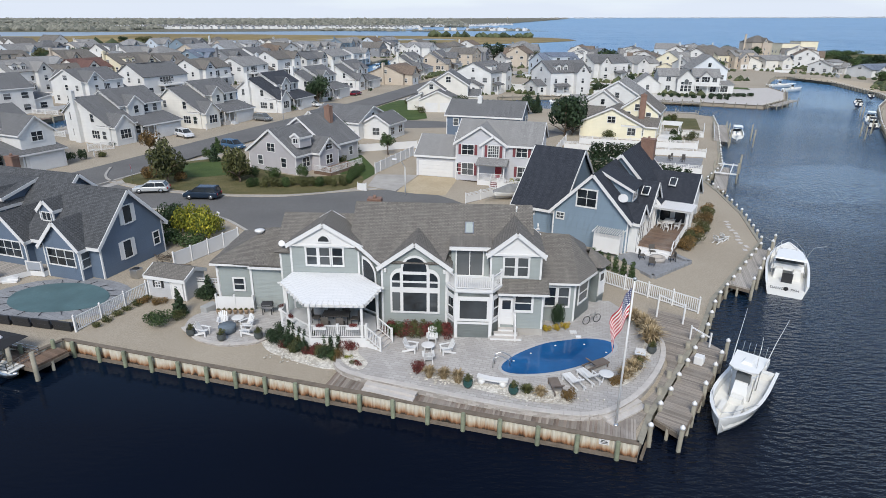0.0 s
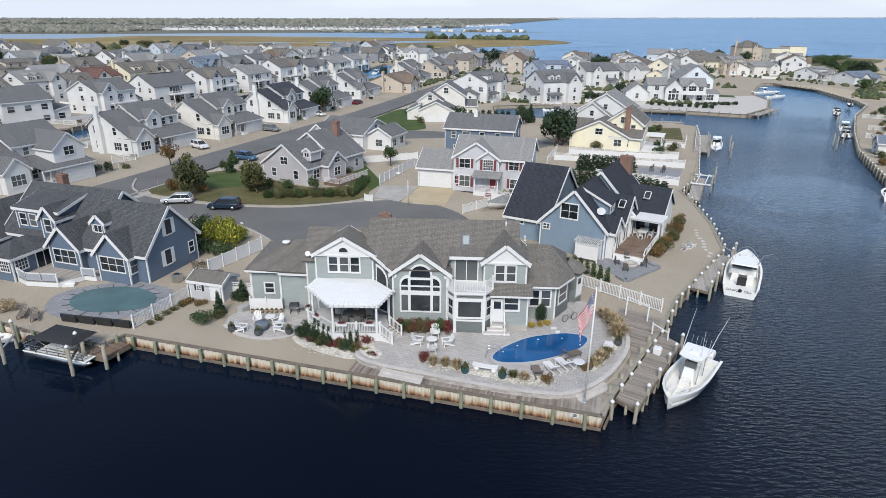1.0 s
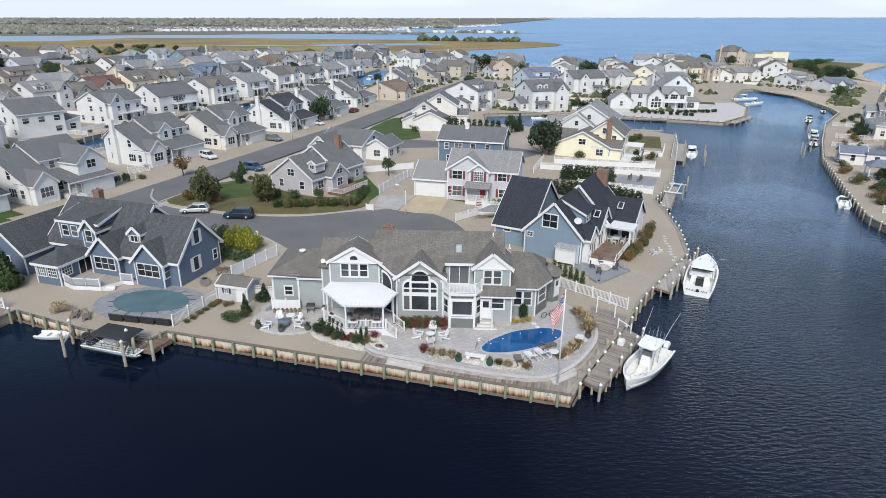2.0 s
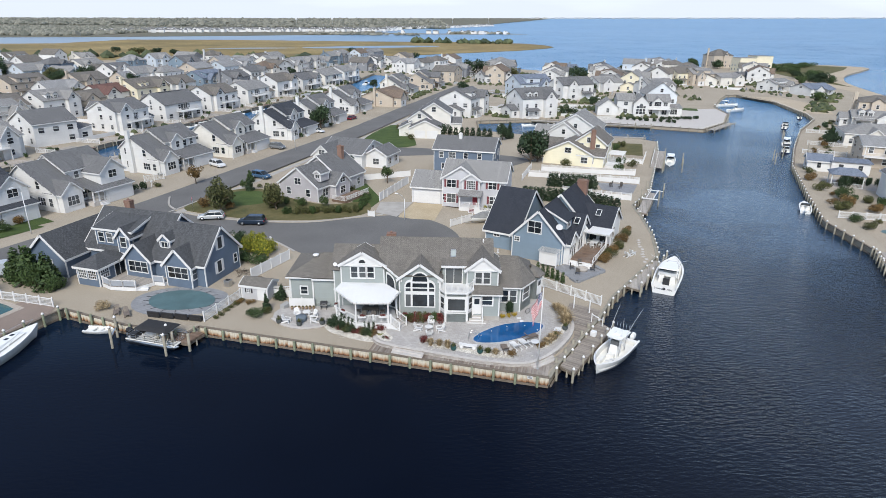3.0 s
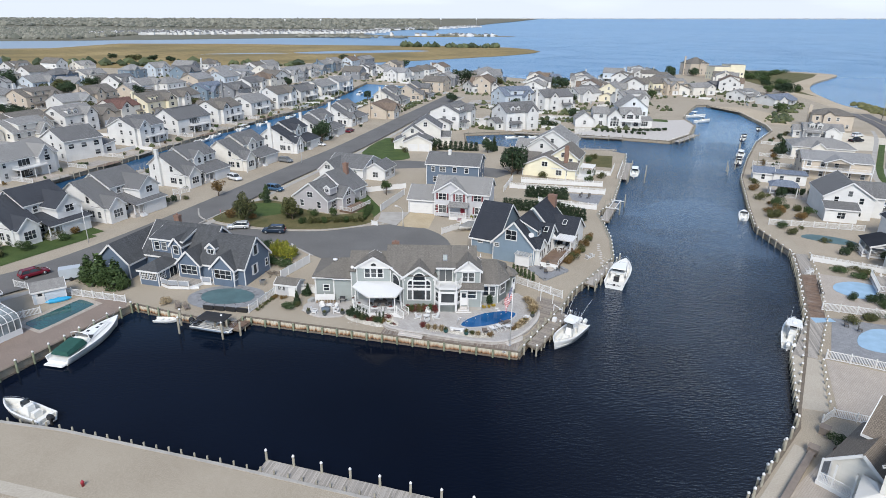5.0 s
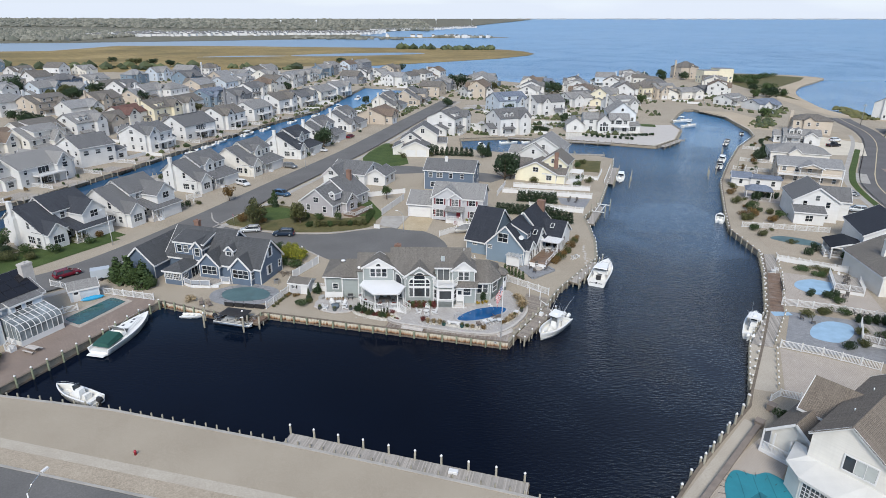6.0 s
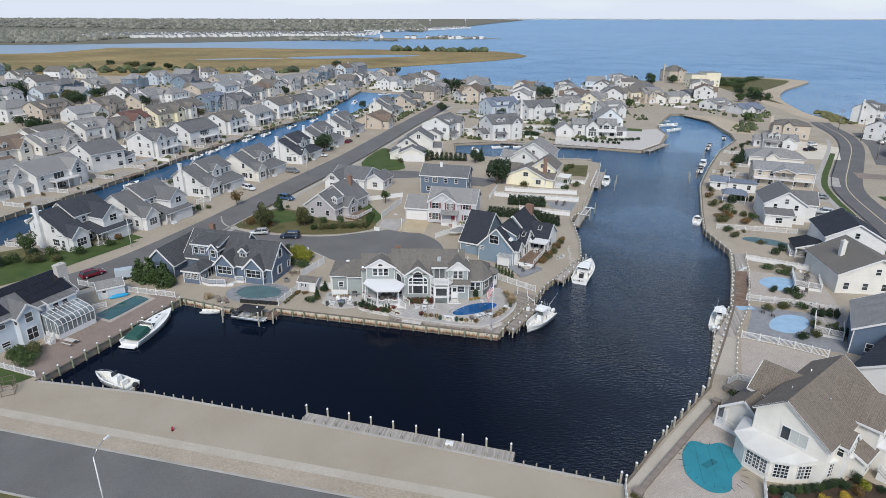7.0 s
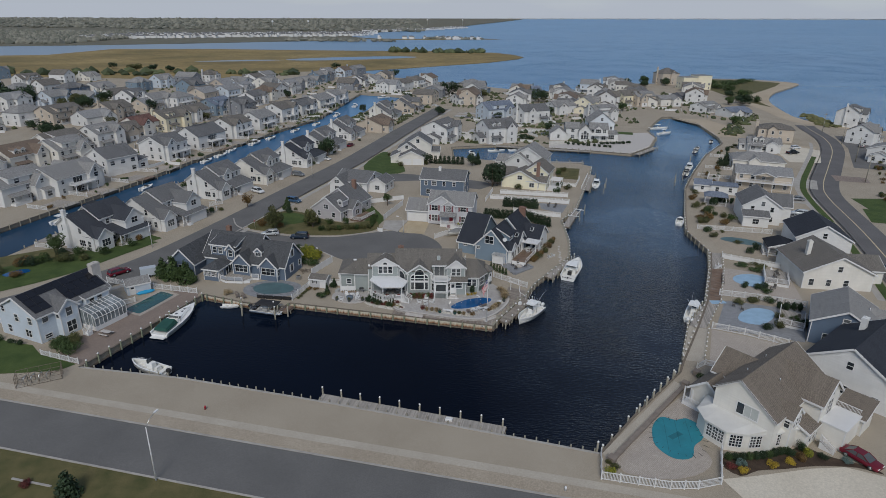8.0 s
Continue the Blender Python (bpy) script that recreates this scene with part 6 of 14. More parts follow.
for x, y, z, an, w, h, c, r in ((-2.7, -1.02, 1.35, 0, 3.0, 1.45, 3, 2), (-9.2, -0.82, 1.35, 0, 2.9, 1.45, 3, 2), (-6.4, 0.98, 1.3, 0, 0.9, 1.5, 1, 2), (0.72, 3.6, 4.3, 90, 0.9, 1.6, 1, 1), (0.72, 3.0, 1.1, 90, 0.9, 1.6, 1, 1),
                                (-0.68, -0.4, 1.2, 90, 0.8, 1.5, 1, 2), (-16.6, 1.18, 4.2, 0, 0.9, 1.3, 1, 2), (-15.2, 1.18, 4.2, 0, 0.9, 1.3, 1, 2), (-12.4, 0.58, 4.0, 0, 0.9, 1.4, 1, 2), (-15.2, -4.22, 1.1, 0, 1.2, 1.1, 4, 3), (-13.6, -4.22, 1.1, 0, 1.2, 1.1, 4, 3),
                                (-12.58, -3.2, 1.1, 90, 1.3, 1.1, 4, 3), (-22.3, -3.02, 1.0, 0, 1.6, 1.3, 2, 2), (0.72, 6.6, 1.2, 90, 0.7, 1.2, 1, 2), (-12.58, -0.6, 0.5, 90, 1.7, 1.9, 2, 1)):
    window(lh, x, y, z, an, w, h, c, r)
for x in (2.9, 4.3):
    for z, h in ((4.25, 1.7), (1.05, 1.7)):
        bm = bmesh.new()
        y = (x + 0.0) if z > 4 else x - 0.6
        box(bm, 0.7, 0.77, y - 0.22, y + 0.22, z, z + h)
        part("shutter", bm, WHITE, lh)
plank_door(lh, -5.2, 0.98, 0.5, 0, 0.9, 2.05)
chimney(lh, -16.0, 6.4, 6, 8.7, 1.0, 0.8)
bm = bmesh.new()
prism(bm, [(-12.5, -4.0), (-10.6, -4.6), (-7.2, -3.9), (-6.2, -1.6), (-4.8, -1.4), (-4.8, 0.9), (-12.5, 0.5)], 0.05, 0.55, 0, 1)
part("deck", bm, [WHITE, DECK_GREY], lh, "white-skirted raised deck")
for a, b in (((-12.4, -3.9), (-10.6, -4.5)), ((-10.6, -4.5), (-8.9, -4.2)), ((-8.9, -4.2), (-7.3, -3.8)), ((-6.3, -1.7), (-4.8, -1.5))):
    bm = bmesh.new()
    a3, b3 = Vector((*a, 0.55)), Vector((*b, 0.55))
    bar(bm, a3 + Vector((0, 0, 0.5)), b3 + Vector((0, 0, 0.5)), 0.05, 0.75)
    q = part("rail_panel", bm, plain("grey_infill", (0.3, 0.32, 0.35), 0.7), lh)
    bm = bmesh.new()
    bar(bm, a3 + Vector((0, 0, 0.92)), b3 + Vector((0, 0, 0.92)), 0.12, 0.08)
    bar(bm, a3, a3 + Vector((0, 0, 1.0)), 0.14)
    bar(bm, b3, b3 + Vector((0, 0, 1.0)), 0.14)
    part("rail_frame", bm, WHITE, lh)
stairs(lh, -6.8, -2.9, 0.55, 0.0, 25, 1.2, 2, 0.3, WHITE, rails=False)

# ---- grey two-storey house with burgundy shutters ----
ph_ = thing("house", "pale grey two-storey house with burgundy shutters and red door", "house", pose(-3.8, 89.9, GROUND, 0, 0, -15))
PG, RP = SIDE["mauve_light"], ROOF["grey"]
for vv in (Vol(0, 6.3, 0, 8, 3.3, 2.3, "x"), Vol(6.3, 18.4, -0.6, 8.2, 5.6, 2.6, "x"), Vol(6.3, 13.6, -1.0, 4, 5.6, 2.4, "y"), Vol(10.2, 13.6, -1.15, 3, 5.55, 1.2, "y", z0=3.6, over=0.3)):
    build_vol(ph_, vv, PG, RP, True)
garage_door(ph_, 3.0, -0.02, 0.05, 0, 5.0, 2.2)
for x, z, w, h, c, r, y in ((8.1, 3.9, 1.7, 1.4, 2, 2, -1.02), (11.9, 3.75, 1.5, 1.6, 5, 4, -1.17), (15.9, 3.9, 1.5, 1.4, 2, 2, -0.62), (8.1, 0.9, 1.7, 1.7, 2, 2, -1.02), (16.2, 1.0, 1.5, 1.4, 2, 2, -0.62)):
    window(ph_, x, y, z, 0, w, h, c, r, border=0.12)
    for s in (-1, 1):
        bm = bmesh.new()
        xx = x + s * (w / 2 + 0.34)
        box(bm, xx - 0.2, xx + 0.2, y - 0.06, y, z - 0.05, z + h + 0.05, bevel=0.01)
        part("shutter", bm, BURGUNDY, ph_)
window(ph_, 5.95 + 0.9, -0.03 - 1.0, 1.3, 0, 0.7, 1.2, 1, 2)
plank_door(ph_, 12.7, -1.02, 0.75, 0, 0.95, 2.1, RED, "dark red front door", lite=False)
porch(ph_, 10.0, 13.9, -3.0, -1.0, 0.7, 3.0, RP, 0.6)
stairs(ph_, 12.7, -3.0, 0.7, 0, 0, 1.3, 3, 0.3, BURGUNDY)

# ---- dark blue two-storey house behind it ----
db = house(8.9, 118.1, -15, [Vol(-7, 7, -5, 5, 5.6, 2.2, "x", over=0.4)], SIDE["blue"], ROOF["charcoal"], "dark blue two-storey house with charcoal gabled roof", True, 31, auto=False)
for x, w in ((-5.2, 0.9), (-2.6, 1.5), (0.6, 0.9), (3.8, 0.9)):
    window(db, x, -5.02, 3.6, 0, w, 1.25, 2 if w > 1 else 1, 2)
for x, w in ((-4.2, 1.8), (1.2, 0.9), (4.0, 0.9)):
    window(db, x, -5.02, 0.9, 0, w, 1.3, 2 if w > 1 else 1, 2)
for y in (-2.5, 2.0):
    for z in (0.9, 3.6):
        window(db, 7.02, y, z, 90, 0.9, 1.25, 1, 2)
chimney(db, -1.5, -1.0, 5.5, 8.6, 0.8, 0.7, WHITE)

# ---- yellow house with a brick chimney ----
yh = house(28.5, 125.3, -25, [Vol(0, 12.4, 0, 8, 3.0, 3.0, "y", over=0.4), Vol(6.8, 14.8, 3.4, 13, 5.3, 2.9, "y", over=0.4), Vol(8.6, 15.0, 0.3, 4.0, 2.8, 1.5, "sy", over=0.35), Vol(-3.5, 3, 5, 13, 2.8, 2.2, "x")], SIDE["yellow"], ROOF["brown"], "pale yellow house with a brown roof and brick chimney", True, 12, sides="013")
chimney(yh, 11.6, 3.0, 3.2, 8.6, 1.1, 0.7)
bm = bmesh.new()
box(bm, 15.2, 19.0, 1.0, 9.0, 0, 0.6)
part("deck", bm, WHITE, yh)
bm = bmesh.new()
for i in range(12):
    box(bm, 15.4, 19.2, 3.5 + i * 0.45, 3.6 + i * 0.45, 2.9, 3.05)
tagged(part("pergola_slats", bm, WHITE, yh), kind="stuff")
bm = bmesh.new()
box(bm, 15.4, 15.5, 3.4, 8.8, 2.75, 2.9)
box(bm, 18.9, 19.0, 3.4, 8.8, 2.75, 2.9)
for x, y in ((15.5, 3.5), (18.9, 3.5), (15.5, 8.7), (18.9, 8.7)):
    box(bm, x - 0.08, x + 0.08, y - 0.08, y + 0.08, 0.6, 2.8)
part("pergola", bm, WHITE, yh)
for a, b in (((15.2, 1.0), (19, 1.0)), ((19, 1.0), (19, 9.0))):
    bm = bmesh.new()
    rail_run(bm, (*a, 0.6), (*b, 0.6), 0.9, 0.2)
    part("railing", bm, WHITE, yh)

# ---- mauve-grey cottage and the white annexe behind it ----
gh = house(-28.1, 92.7, -29, [Vol(-2.6, 7.0, 0, 9.2, 3.0, 3.4, "y", over=0.35), Vol(-4.0, 7.4, 7, 15, 3.4, 3.9, "y", over=0.4), Vol(5, 8.6, 3.6, 8.2, 3.0, 1.9, "x", over=0.3)], SIDE["mauve"], ROOF["charcoal"], "mauve-grey cottage with charcoal gables and white trim", True, 14, sides="01")
dormer(gh, 6.0, 1.4, 4.4, 1.1, 0.8, 2.6, SIDE["mauve"], ROOF["charcoal"], True, 0.5, 1, 2)
chimney(gh, 3.4, 12.6, 5, 8.6, 1.1, 0.9)
bm = bmesh.new()
box(bm, 8.7, 12.0, 2.0, 10.0, 0, 0.45)
part("deck", bm, DECK_BROWN, gh)
for a, b in (((8.7, 2.0), (12.0, 2.0)), ((12.0, 2.0), (12.0, 6.0)), ((12.0, 6.0), (12.0, 10.0))):
    bm = bmesh.new()
    rail_run(bm, (*a, 0.45), (*b, 0.45), 0.9, 0.22, picket=0.05)
    part("railing", bm, WHITE, gh)
house(-17.0, 121.5, -22, [Vol(-9, 2, -3, 9, 3.4, 2.4, "x", over=0.4), Vol(2, 7.5, -1.0, 6, 3.2, 1.6, "y", side=SIDE["white"], over=0.4), Vol(-9.5, -4.5, -6, 2, 3.2, 2.2, "y", side=SIDE["white"], over=0.4)], SIDE["white"], ROOF["charcoal"], "low white house with broad grey roof and sunroom", True, 15, sides="01")
# white house with a double garage across the street
wg = house(-1.2, 157.0, -5, [Vol(-4.7, 4.7, 0, 9, 3.1, 2.2, "y", over=0.35), Vol(-5.6, 1.2, 5.5, 13, 5.0, 2.3, "y", over=0.35), Vol(-3.4, 7.2, 10, 21, 6.0, 3.3, "y", over=0.4), Vol(-8.2, -4.7, 3.0, 12, 2.6, 1.7, "sx", over=0.3), Vol(7.0, 10.5, 11.5, 18, 3.0, 1.4, "x", over=0.3)],
           SIDE["offwhite"], ROOF["charcoal"], "cream-white house with stepped gables and a double garage", True, 17, auto=False)
for x in (-1.6, 2.2):
    garage_door(wg, x, -0.02, 0.05, 0, 2.9, 2.2)
for x, y, z, an, w, h, c in ((-2.2, 5.48, 5.2, 0, 1.0, 1.2, 1), (1.9, 9.98, 6.6, 0, 1.2, 1.4, 2), (7.22, 13.5, 4.0, 90, 1.0, 1.4, 1), (7.22, 17.0, 4.0, 90, 1.0, 1.4, 1), (4.72, 3.0, 1.2, 90, 0.9, 1.3, 1), (4.72, 6.4, 1.2, 90, 0.9, 1.3, 1), (-8.22, 7.0, 1.0, -90, 1.6, 1.4, 2)):
    window(wg, x, y, z, an, w, h, c, 2)

# ---- white house on the corner by the teal pool ----
ch = thing("house", "white house with bowed ground floor and brown shingles", "house", pose(40.3, -4.4, GROUND, 0, 0, 35))
WH, RB = SIDE["offwhite"], ROOF["umber"]
for vv in (Vol(1.2, 9.5, 3.0, 7.6, 3.1, 1.9, "x", over=0.45), Vol(5.0, 11.0, 0, 6.4, 5.0, 2.6, "y", over=0.4), Vol(6.6, 12.6, -7.6, 0, 6.0, 2.5, "y", over=0.4),
           Vol(1.0, 3.8, -6.3, -2, 5.3, 1.3, "y", over=0.25), Vol(3.6, 8.4, -7.6, -4.8, 2.9, 1.2, "sy", over=0.35), Vol(7.2, 12.4, -10.8, -7.5, 3.1, 0.01, "f", over=0.12, roof=WHITE), Vol(12.8, 16.4, -11.2, -7.6, 2.7, 1.3, "sx", over=0.3)):
    build_vol(ch, vv, WH, RB, True)
ctrim = bmesh.new()
split_block(ch, -1.5, 14.6, [(3.0, 6.7), (-0.1, 9.1), (-5.2, 5.5)], WH, RB, trim=ctrim, over=0.3)
part("barge_board", ctrim, TRIM, ch)
BOW = [(1.0, 4.7), (-2.9, 4.0), (-4.4, 2.2), (-4.7, -0.9), (-3.2, -2.8), (-0.2, -4.9), (3.4, -6.3), (4.0, -4.0), (1.0, 0.0)]
bm = bmesh.new()
prism(bm, BOW, 0, 3.05)
part("ground_floor", bm, WH, ch, "bowed white ground floor")
bm = bmesh.new()
c0 = (2.4, 0.0)
outer = [(p[0] + (p[0] - c0[0]) * 0.06, p[1] + (p[1] - c0[1]) * 0.06) for p in BOW[:7]]
inner = [(-0.2, 3.6), (-1.47, 2.95), (-1.47, 1.8), (-1.47, -0.8), (-1.47, -2.6), (-1.3, -4.6), (3.2, -5.25)]
rings = [[bm.verts.new((*p, z)) for p in q] for q, z in ((outer, 2.84), (outer, 3.1), (inner, 3.7), (inner, 3.05))]
for i in range(6):
    for k in range(3):
        bm.faces.new((rings[k][i], rings[k][i + 1], rings[k + 1][i + 1], rings[k + 1][i]))
    bm.faces.new((rings[3][i], rings[3][i + 1], rings[0][i + 1], rings[0][i]))
bm.normal_update()
bmesh.ops.recalc_face_normals(bm, faces=bm.faces)
roof_uv(bm)
part("skirt_roof", bm, plain("roof_membrane", (0.56, 0.55, 0.52), 0.7, 0.08, 0.6, 5, 0.05), ch, "pale membrane skirt roof")
for i, n in ((2, 3), (3, 2), (4, 3), (5, 3)):
    a, b = BOW[i], BOW[i + 1]
    an = math.degrees(math.atan2(b[1] - a[1], b[0] - a[0]))
    L = math.hypot(b[0] - a[0], b[1] - a[1])
    for k in range(n):
        f = 0.5 + (k - (n - 1) / 2) * min(0.32, 0.86 / L)
        nx, ny = math.sin(radians(an)) * 0.02, -math.cos(radians(an)) * 0.02
        window(ch, a[0] + (b[0] - a[0]) * f + nx, a[1] + (b[1] - a[1]) * f + ny, 0.8, an, 0.72, 1.75, 2, 4, border=0.09)
sl = window(ch, -1.52, -1.6, 4.25, -90, 2.8, 1.6, 3, 1, border=0.14)
# pale sheet added over part of the glass as the sky's reflection
bm = bmesh.new()
box(bm, -0.45, 1.38, -0.03, -0.018, 0.02, 1.58)
part("blind", bm, plain("pale_blind", (0.42, 0.44, 0.42), 0.35, 0.1, 1.5, 6, 0.02), sl, "pale sheet standing in for sky reflected in the glass")
for x in (1.65, 2.4, 3.15):
    window(ch, x, -6.32, 3.8, 0, 0.55, 1.25, 1, 2)
window(ch, 0.98, -5.7, 3.8, -90, 0.6, 1.25, 1, 2)
window(ch, 9.6, -7.62, 3.3, 0, 1.6, 2.2, 2, 3)
window(ch, 9.6, -7.62, 6.1, 0, 1.2, 1.0, 2, 1)
for x in (4.8, 6.0, 7.2):
    window(ch, x, -7.62, 0.8, 0, 0.8, 1.4, 1, 2)
window(ch, 14.62, 0, 3.6, 90, 1.6, 1.4, 2, 2)
bm = bmesh.new()
rail_run(bm, (12.4, -10.8, 3.25), (12.4, -7.6, 3.25), 0.9, 0.15)
part("railing", bm, WHITE, ch)
stairs(ch, 6.6, -8.6, 1.2, 0, 0, 1.8, 6, 0.3, STONE_CAP)
for y in (5.2, 6.9, 8.1):
    bm = bmesh.new()
    box(bm, 0.4, 0.55, y - 0.08, y + 0.08, 0, 3.0)
    part("post", bm, WHITE, ch)
bm = bmesh.new()
box(bm, 0.3, 2.0, 4.8, 8.2, 0, 0.5)
part("porch_floor", bm, WHITE, ch)
bm = bmesh.new()
rail_run(bm, (0.4, 5.2, 0.5), (0.4, 8.1, 0.5), 0.95)
part("railing", bm, WHITE, ch)
for x, y, z in ((3.0, 1.2, 8.2), (9.0, 1.4, 8.1), (5.0, -2.4, 7.6)):
    bm = bmesh.new()
    tube(bm, [(x, y, z - 0.2), (x, y, z + 0.35)], 0.07, 8)
    part("vent_pipe", bm, METAL, ch)

# ---- pale blue-grey house with a glass sunroom ----
sh = thing("house", "pale blue house with solar panels and a glazed sunroom", "house", pose(-71.5, 27.0, GROUND, 0, 0, 63))
for vv in (Vol(0, 14, -5, 5, 5.1, 2.7, "x", over=0.4), Vol(3.2, 6.6, -6.3, 0, 5.1, 1.6, "y", over=0.35), Vol(8.5, 13.2, -6.0, 0, 5.0, 1.4, "sy", over=0.2), Vol(2, 13, 4.8, 9.5, 3.0, 1.2, "f")):
    build_vol(sh, vv, SIDE["paleblue"], ROOF["charcoal"], True)
for x, y, z, an, w, h in ((4.9, -6.32, 3.6, 0, 1.1, 1.5), (4.9, -6.32, 0.6, 0, 1.6, 1.9), (3.18, -5.7, 3.6, -90, 0.7, 1.4), (1.4, -5.02, 3.6, 0, 1.0, 1.4), (9.6, -6.02, 3.5, 0, 0.9, 1.4), (11.2, -6.02, 3.5, 0, 0.9, 1.4),
                          (-0.02, -3.2, 3.3, -90, 0.9, 1.3), (-0.02, 0.2, 3.3, -90, 0.9, 1.3), (-0.02, 3.4, 4.6, -90, 0.8, 1.0), (-0.02, -2.2, 0.8, -90, 1.4, 1.3), (-0.02, 2.6, 0.8, -90, 0.9, 1.3), (1.4, -5.02, 0.6, 0, 1.2, 0.7)):
    window(sh, x, y, z, an, w, h, 2 if w > 1.2 else 1, 2)
# black solar panels laid on the front slope, clear of the gable
SOLAR = plain("solar_panel", (0.008, 0.009, 0.014), 0.12, 0.2, 1.0, 5, 0.0)
for r_ in range(3):
    for c_ in range(9):
        xx = 0.35 + c_ * 1.52
        if 3.0 < xx + 0.75 < 6.8 and r_ < 2:
            continue
        ya, yb = -4.6 + r_ * 1.5, -3.16 + r_ * 1.5
        zz = [5.1 + 2.7 * (q + 5) / 5 + 0.24 for q in (ya, yb)]
        bm = bmesh.new()
        slab(bm, [(xx, ya, zz[0]), (xx + 1.46, ya, zz[0]), (xx + 1.46, yb, zz[1]), (xx, yb, zz[1])], 0.05)
        part("solar_panel", bm, SOLAR, sh, "black solar panel")
# sunroom: curved eave, white ribs
SR0, SR1, SRY0, SRY1 = 6.9, 13.4, -9.6, -6.0
prof = [(SRY0, 0.9), (SRY0, 2.4), (SRY0 + 0.25, 2.9), (SRY0 + 0.8, 3.2), (SRY1, 3.9)]
bm = bmesh.new()
box(bm, SR0, SR1, SRY0, SRY1, 0, 0.9)
sroom = part("sunroom", bm, WHITE, sh, "glazed lean-to sunroom with curved eaves")
bm = bmesh.new()
rows_ = [[bm.verts.new((x, y, z)) for y, z in prof] for x in (SR0, SR1)]
for i in range(len(prof) - 1):
    bm.faces.new((rows_[0][i], rows_[1][i], rows_[1][i + 1], rows_[0][i + 1]))
for r_ in rows_:
    e = bm.verts.new((r_[0].co.x, SRY1, 0.9))
    bm.faces.new([*r_, e])
part("pane", bm, glass_dark("sunroom_glass", (0.1, 0.115, 0.12)), sroom)
for i in range(9):
    x = SR0 + (SR1 - SR0) * i / 8
    bm = bmesh.new()
    for (ya, za), (yb, zb) in zip(prof, prof[1:]):
        bar(bm, (x, ya - 0.03, za + 0.02), (x, yb - 0.03, zb + 0.02), 0.09)
    part("rib", bm, WHITE, sroom)
for y, z in (prof[1], prof[3], (-7.2, 3.68), prof[4]):
    bm = bmesh.new()
    bar(bm, (SR0, y - 0.04, z + 0.03), (SR1, y - 0.04, z + 0.03), 0.08)
    part("purlin", bm, WHITE, sroom)
for x in (SR0, SR1):
    for y in (-9.0, -8.0, -7.0):
        bm = bmesh.new()
        bar(bm, (x, y, 0.9), (x, y, 3.2 if y < -8.5 else 3.5), 0.08)
        part("mullion", bm, WHITE, sroom)
stairs(sh, 6.0, -9.2, 0.9, 0, -90, 1.2, 3, 0.3, WHITE)

# ---- houses on the far bank, seen end-on ----
house(97.0, 89.3, 70, [Vol(-6, 6, -5, 5, 5.2, 3.2, "x", over=0.4), Vol(-9.2, -6, -1.5, 5.0, 3.0, 0.9, "sx", over=0.3), Vol(-3, 3, -8, 0, 5.0, 2.6, "y", over=0.4)], SIDE["white"], ROOF["charcoal"], "tall white gabled house with a windowed annexe", True, 41, sides="03")
r6 = house(98.2, 65.0, 70, [Vol(-6.5, 6.5, -6, 6, 4.6, 3.3, "x", over=0.4)], SIDE["white"], ROOF["dark"], "white house with a steep black roof and open veranda", True, 42, sides="03")
for y, z in ((5.7, 2.6), (12.8, 2.45)):
    bm = bmesh.new()
    slab(bm, [(-10.6, y, z), (-3.6, y, z), (-3.6, 9.2, 3.65), (-10.6, 9.2, 3.65)] if y > 9 else [(-10.6, 9.2, 3.65), (-3.6, 9.2, 3.65), (-3.6, y, z), (-10.6, y, z)], 0.14)
    part("veranda_roof", bm, ROOF["dark"], r6)
    bm = bmesh.new()
    bar(bm, (-10.62, y, z - 0.06), (-10.62, 9.2, 3.59), 0.06, 0.3)
    part("barge_board", bm, TRIM, r6)
bm = bmesh.new()
prism(bm, [(-4.4, 5.9), (-4.4, 12.5), (-4.2, 12.5), (-4.2, 5.9)], 0, 2.5)
part("veranda_back", bm, SIDE["white"], r6)
bm = bmesh.new()
bar(bm, (-10.3, 5.9, 2.42), (-10.3, 12.5, 2.42), 0.16, 0.3)
part("veranda_beam", bm, TRIM, r6)
for x, y in ((-10.3, 6.0), (-10.3, 9.2), (-10.3, 12.4), (-7.4, 12.4), (-4.6, 12.4)):
    bm = bmesh.new()
    box(bm, x - 0.11, x + 0.11, y - 0.11, y + 0.11, 0, 2.4)
    part("post", bm, WHITE, r6)
for x0, x1 in ((-10.2, -7.5), (-7.3, -4.7)):
    bm = bmesh.new()
    box(bm, x0, x1, 12.34, 12.46, 0, 1.0)
    part("veranda_panel", bm, WHITE, r6)
r7 = house(87.9, 47.6, 80, [Vol(-7.5, 6.0, -7, 7, 4.0, 3.4, "x", over=0.45), Vol(-3.0, 5.0, -11.5, -5, 3.2, 2.0, "y", over=0.4)], SIDE["offwhite"], ROOF["brown"], "cream-white house with a broad brown roof and chimney", True, 43, sides="03")
chimney(r7, -1.0, 4.0, 4.0, 8.6, 1.0, 0.8, SIDE["offwhite"])
house(73.0, 20.0, 55, [Vol(-4.2, 7.6, -5, 5, 4.4, 2.8, "x", over=0.4), Vol(1.0, 6.5, -9.5, -4.0, 3.6, 2.0, "y", over=0.4)], SIDE["navy"], ROOF["grey"], "navy house with grey shingled roof", True, 44, sides="03")
wh = house(66.5, 6.5, 35, [Vol(-7, 8, -6, 6, 5.0, 3.6, "x", over=0.4)], SIDE["white"], ROOF["dark"], "white gabled house with black roof and chimney", True, 45, sides="03")
chimney(wh, 3.6, 2.2, 5.0, 9.4, 1.1, 0.8, SIDE["white"])
chimney(sh, 14.4, -1.6, 0, 9.0, 1.7, 1.1, STONE_CAP)

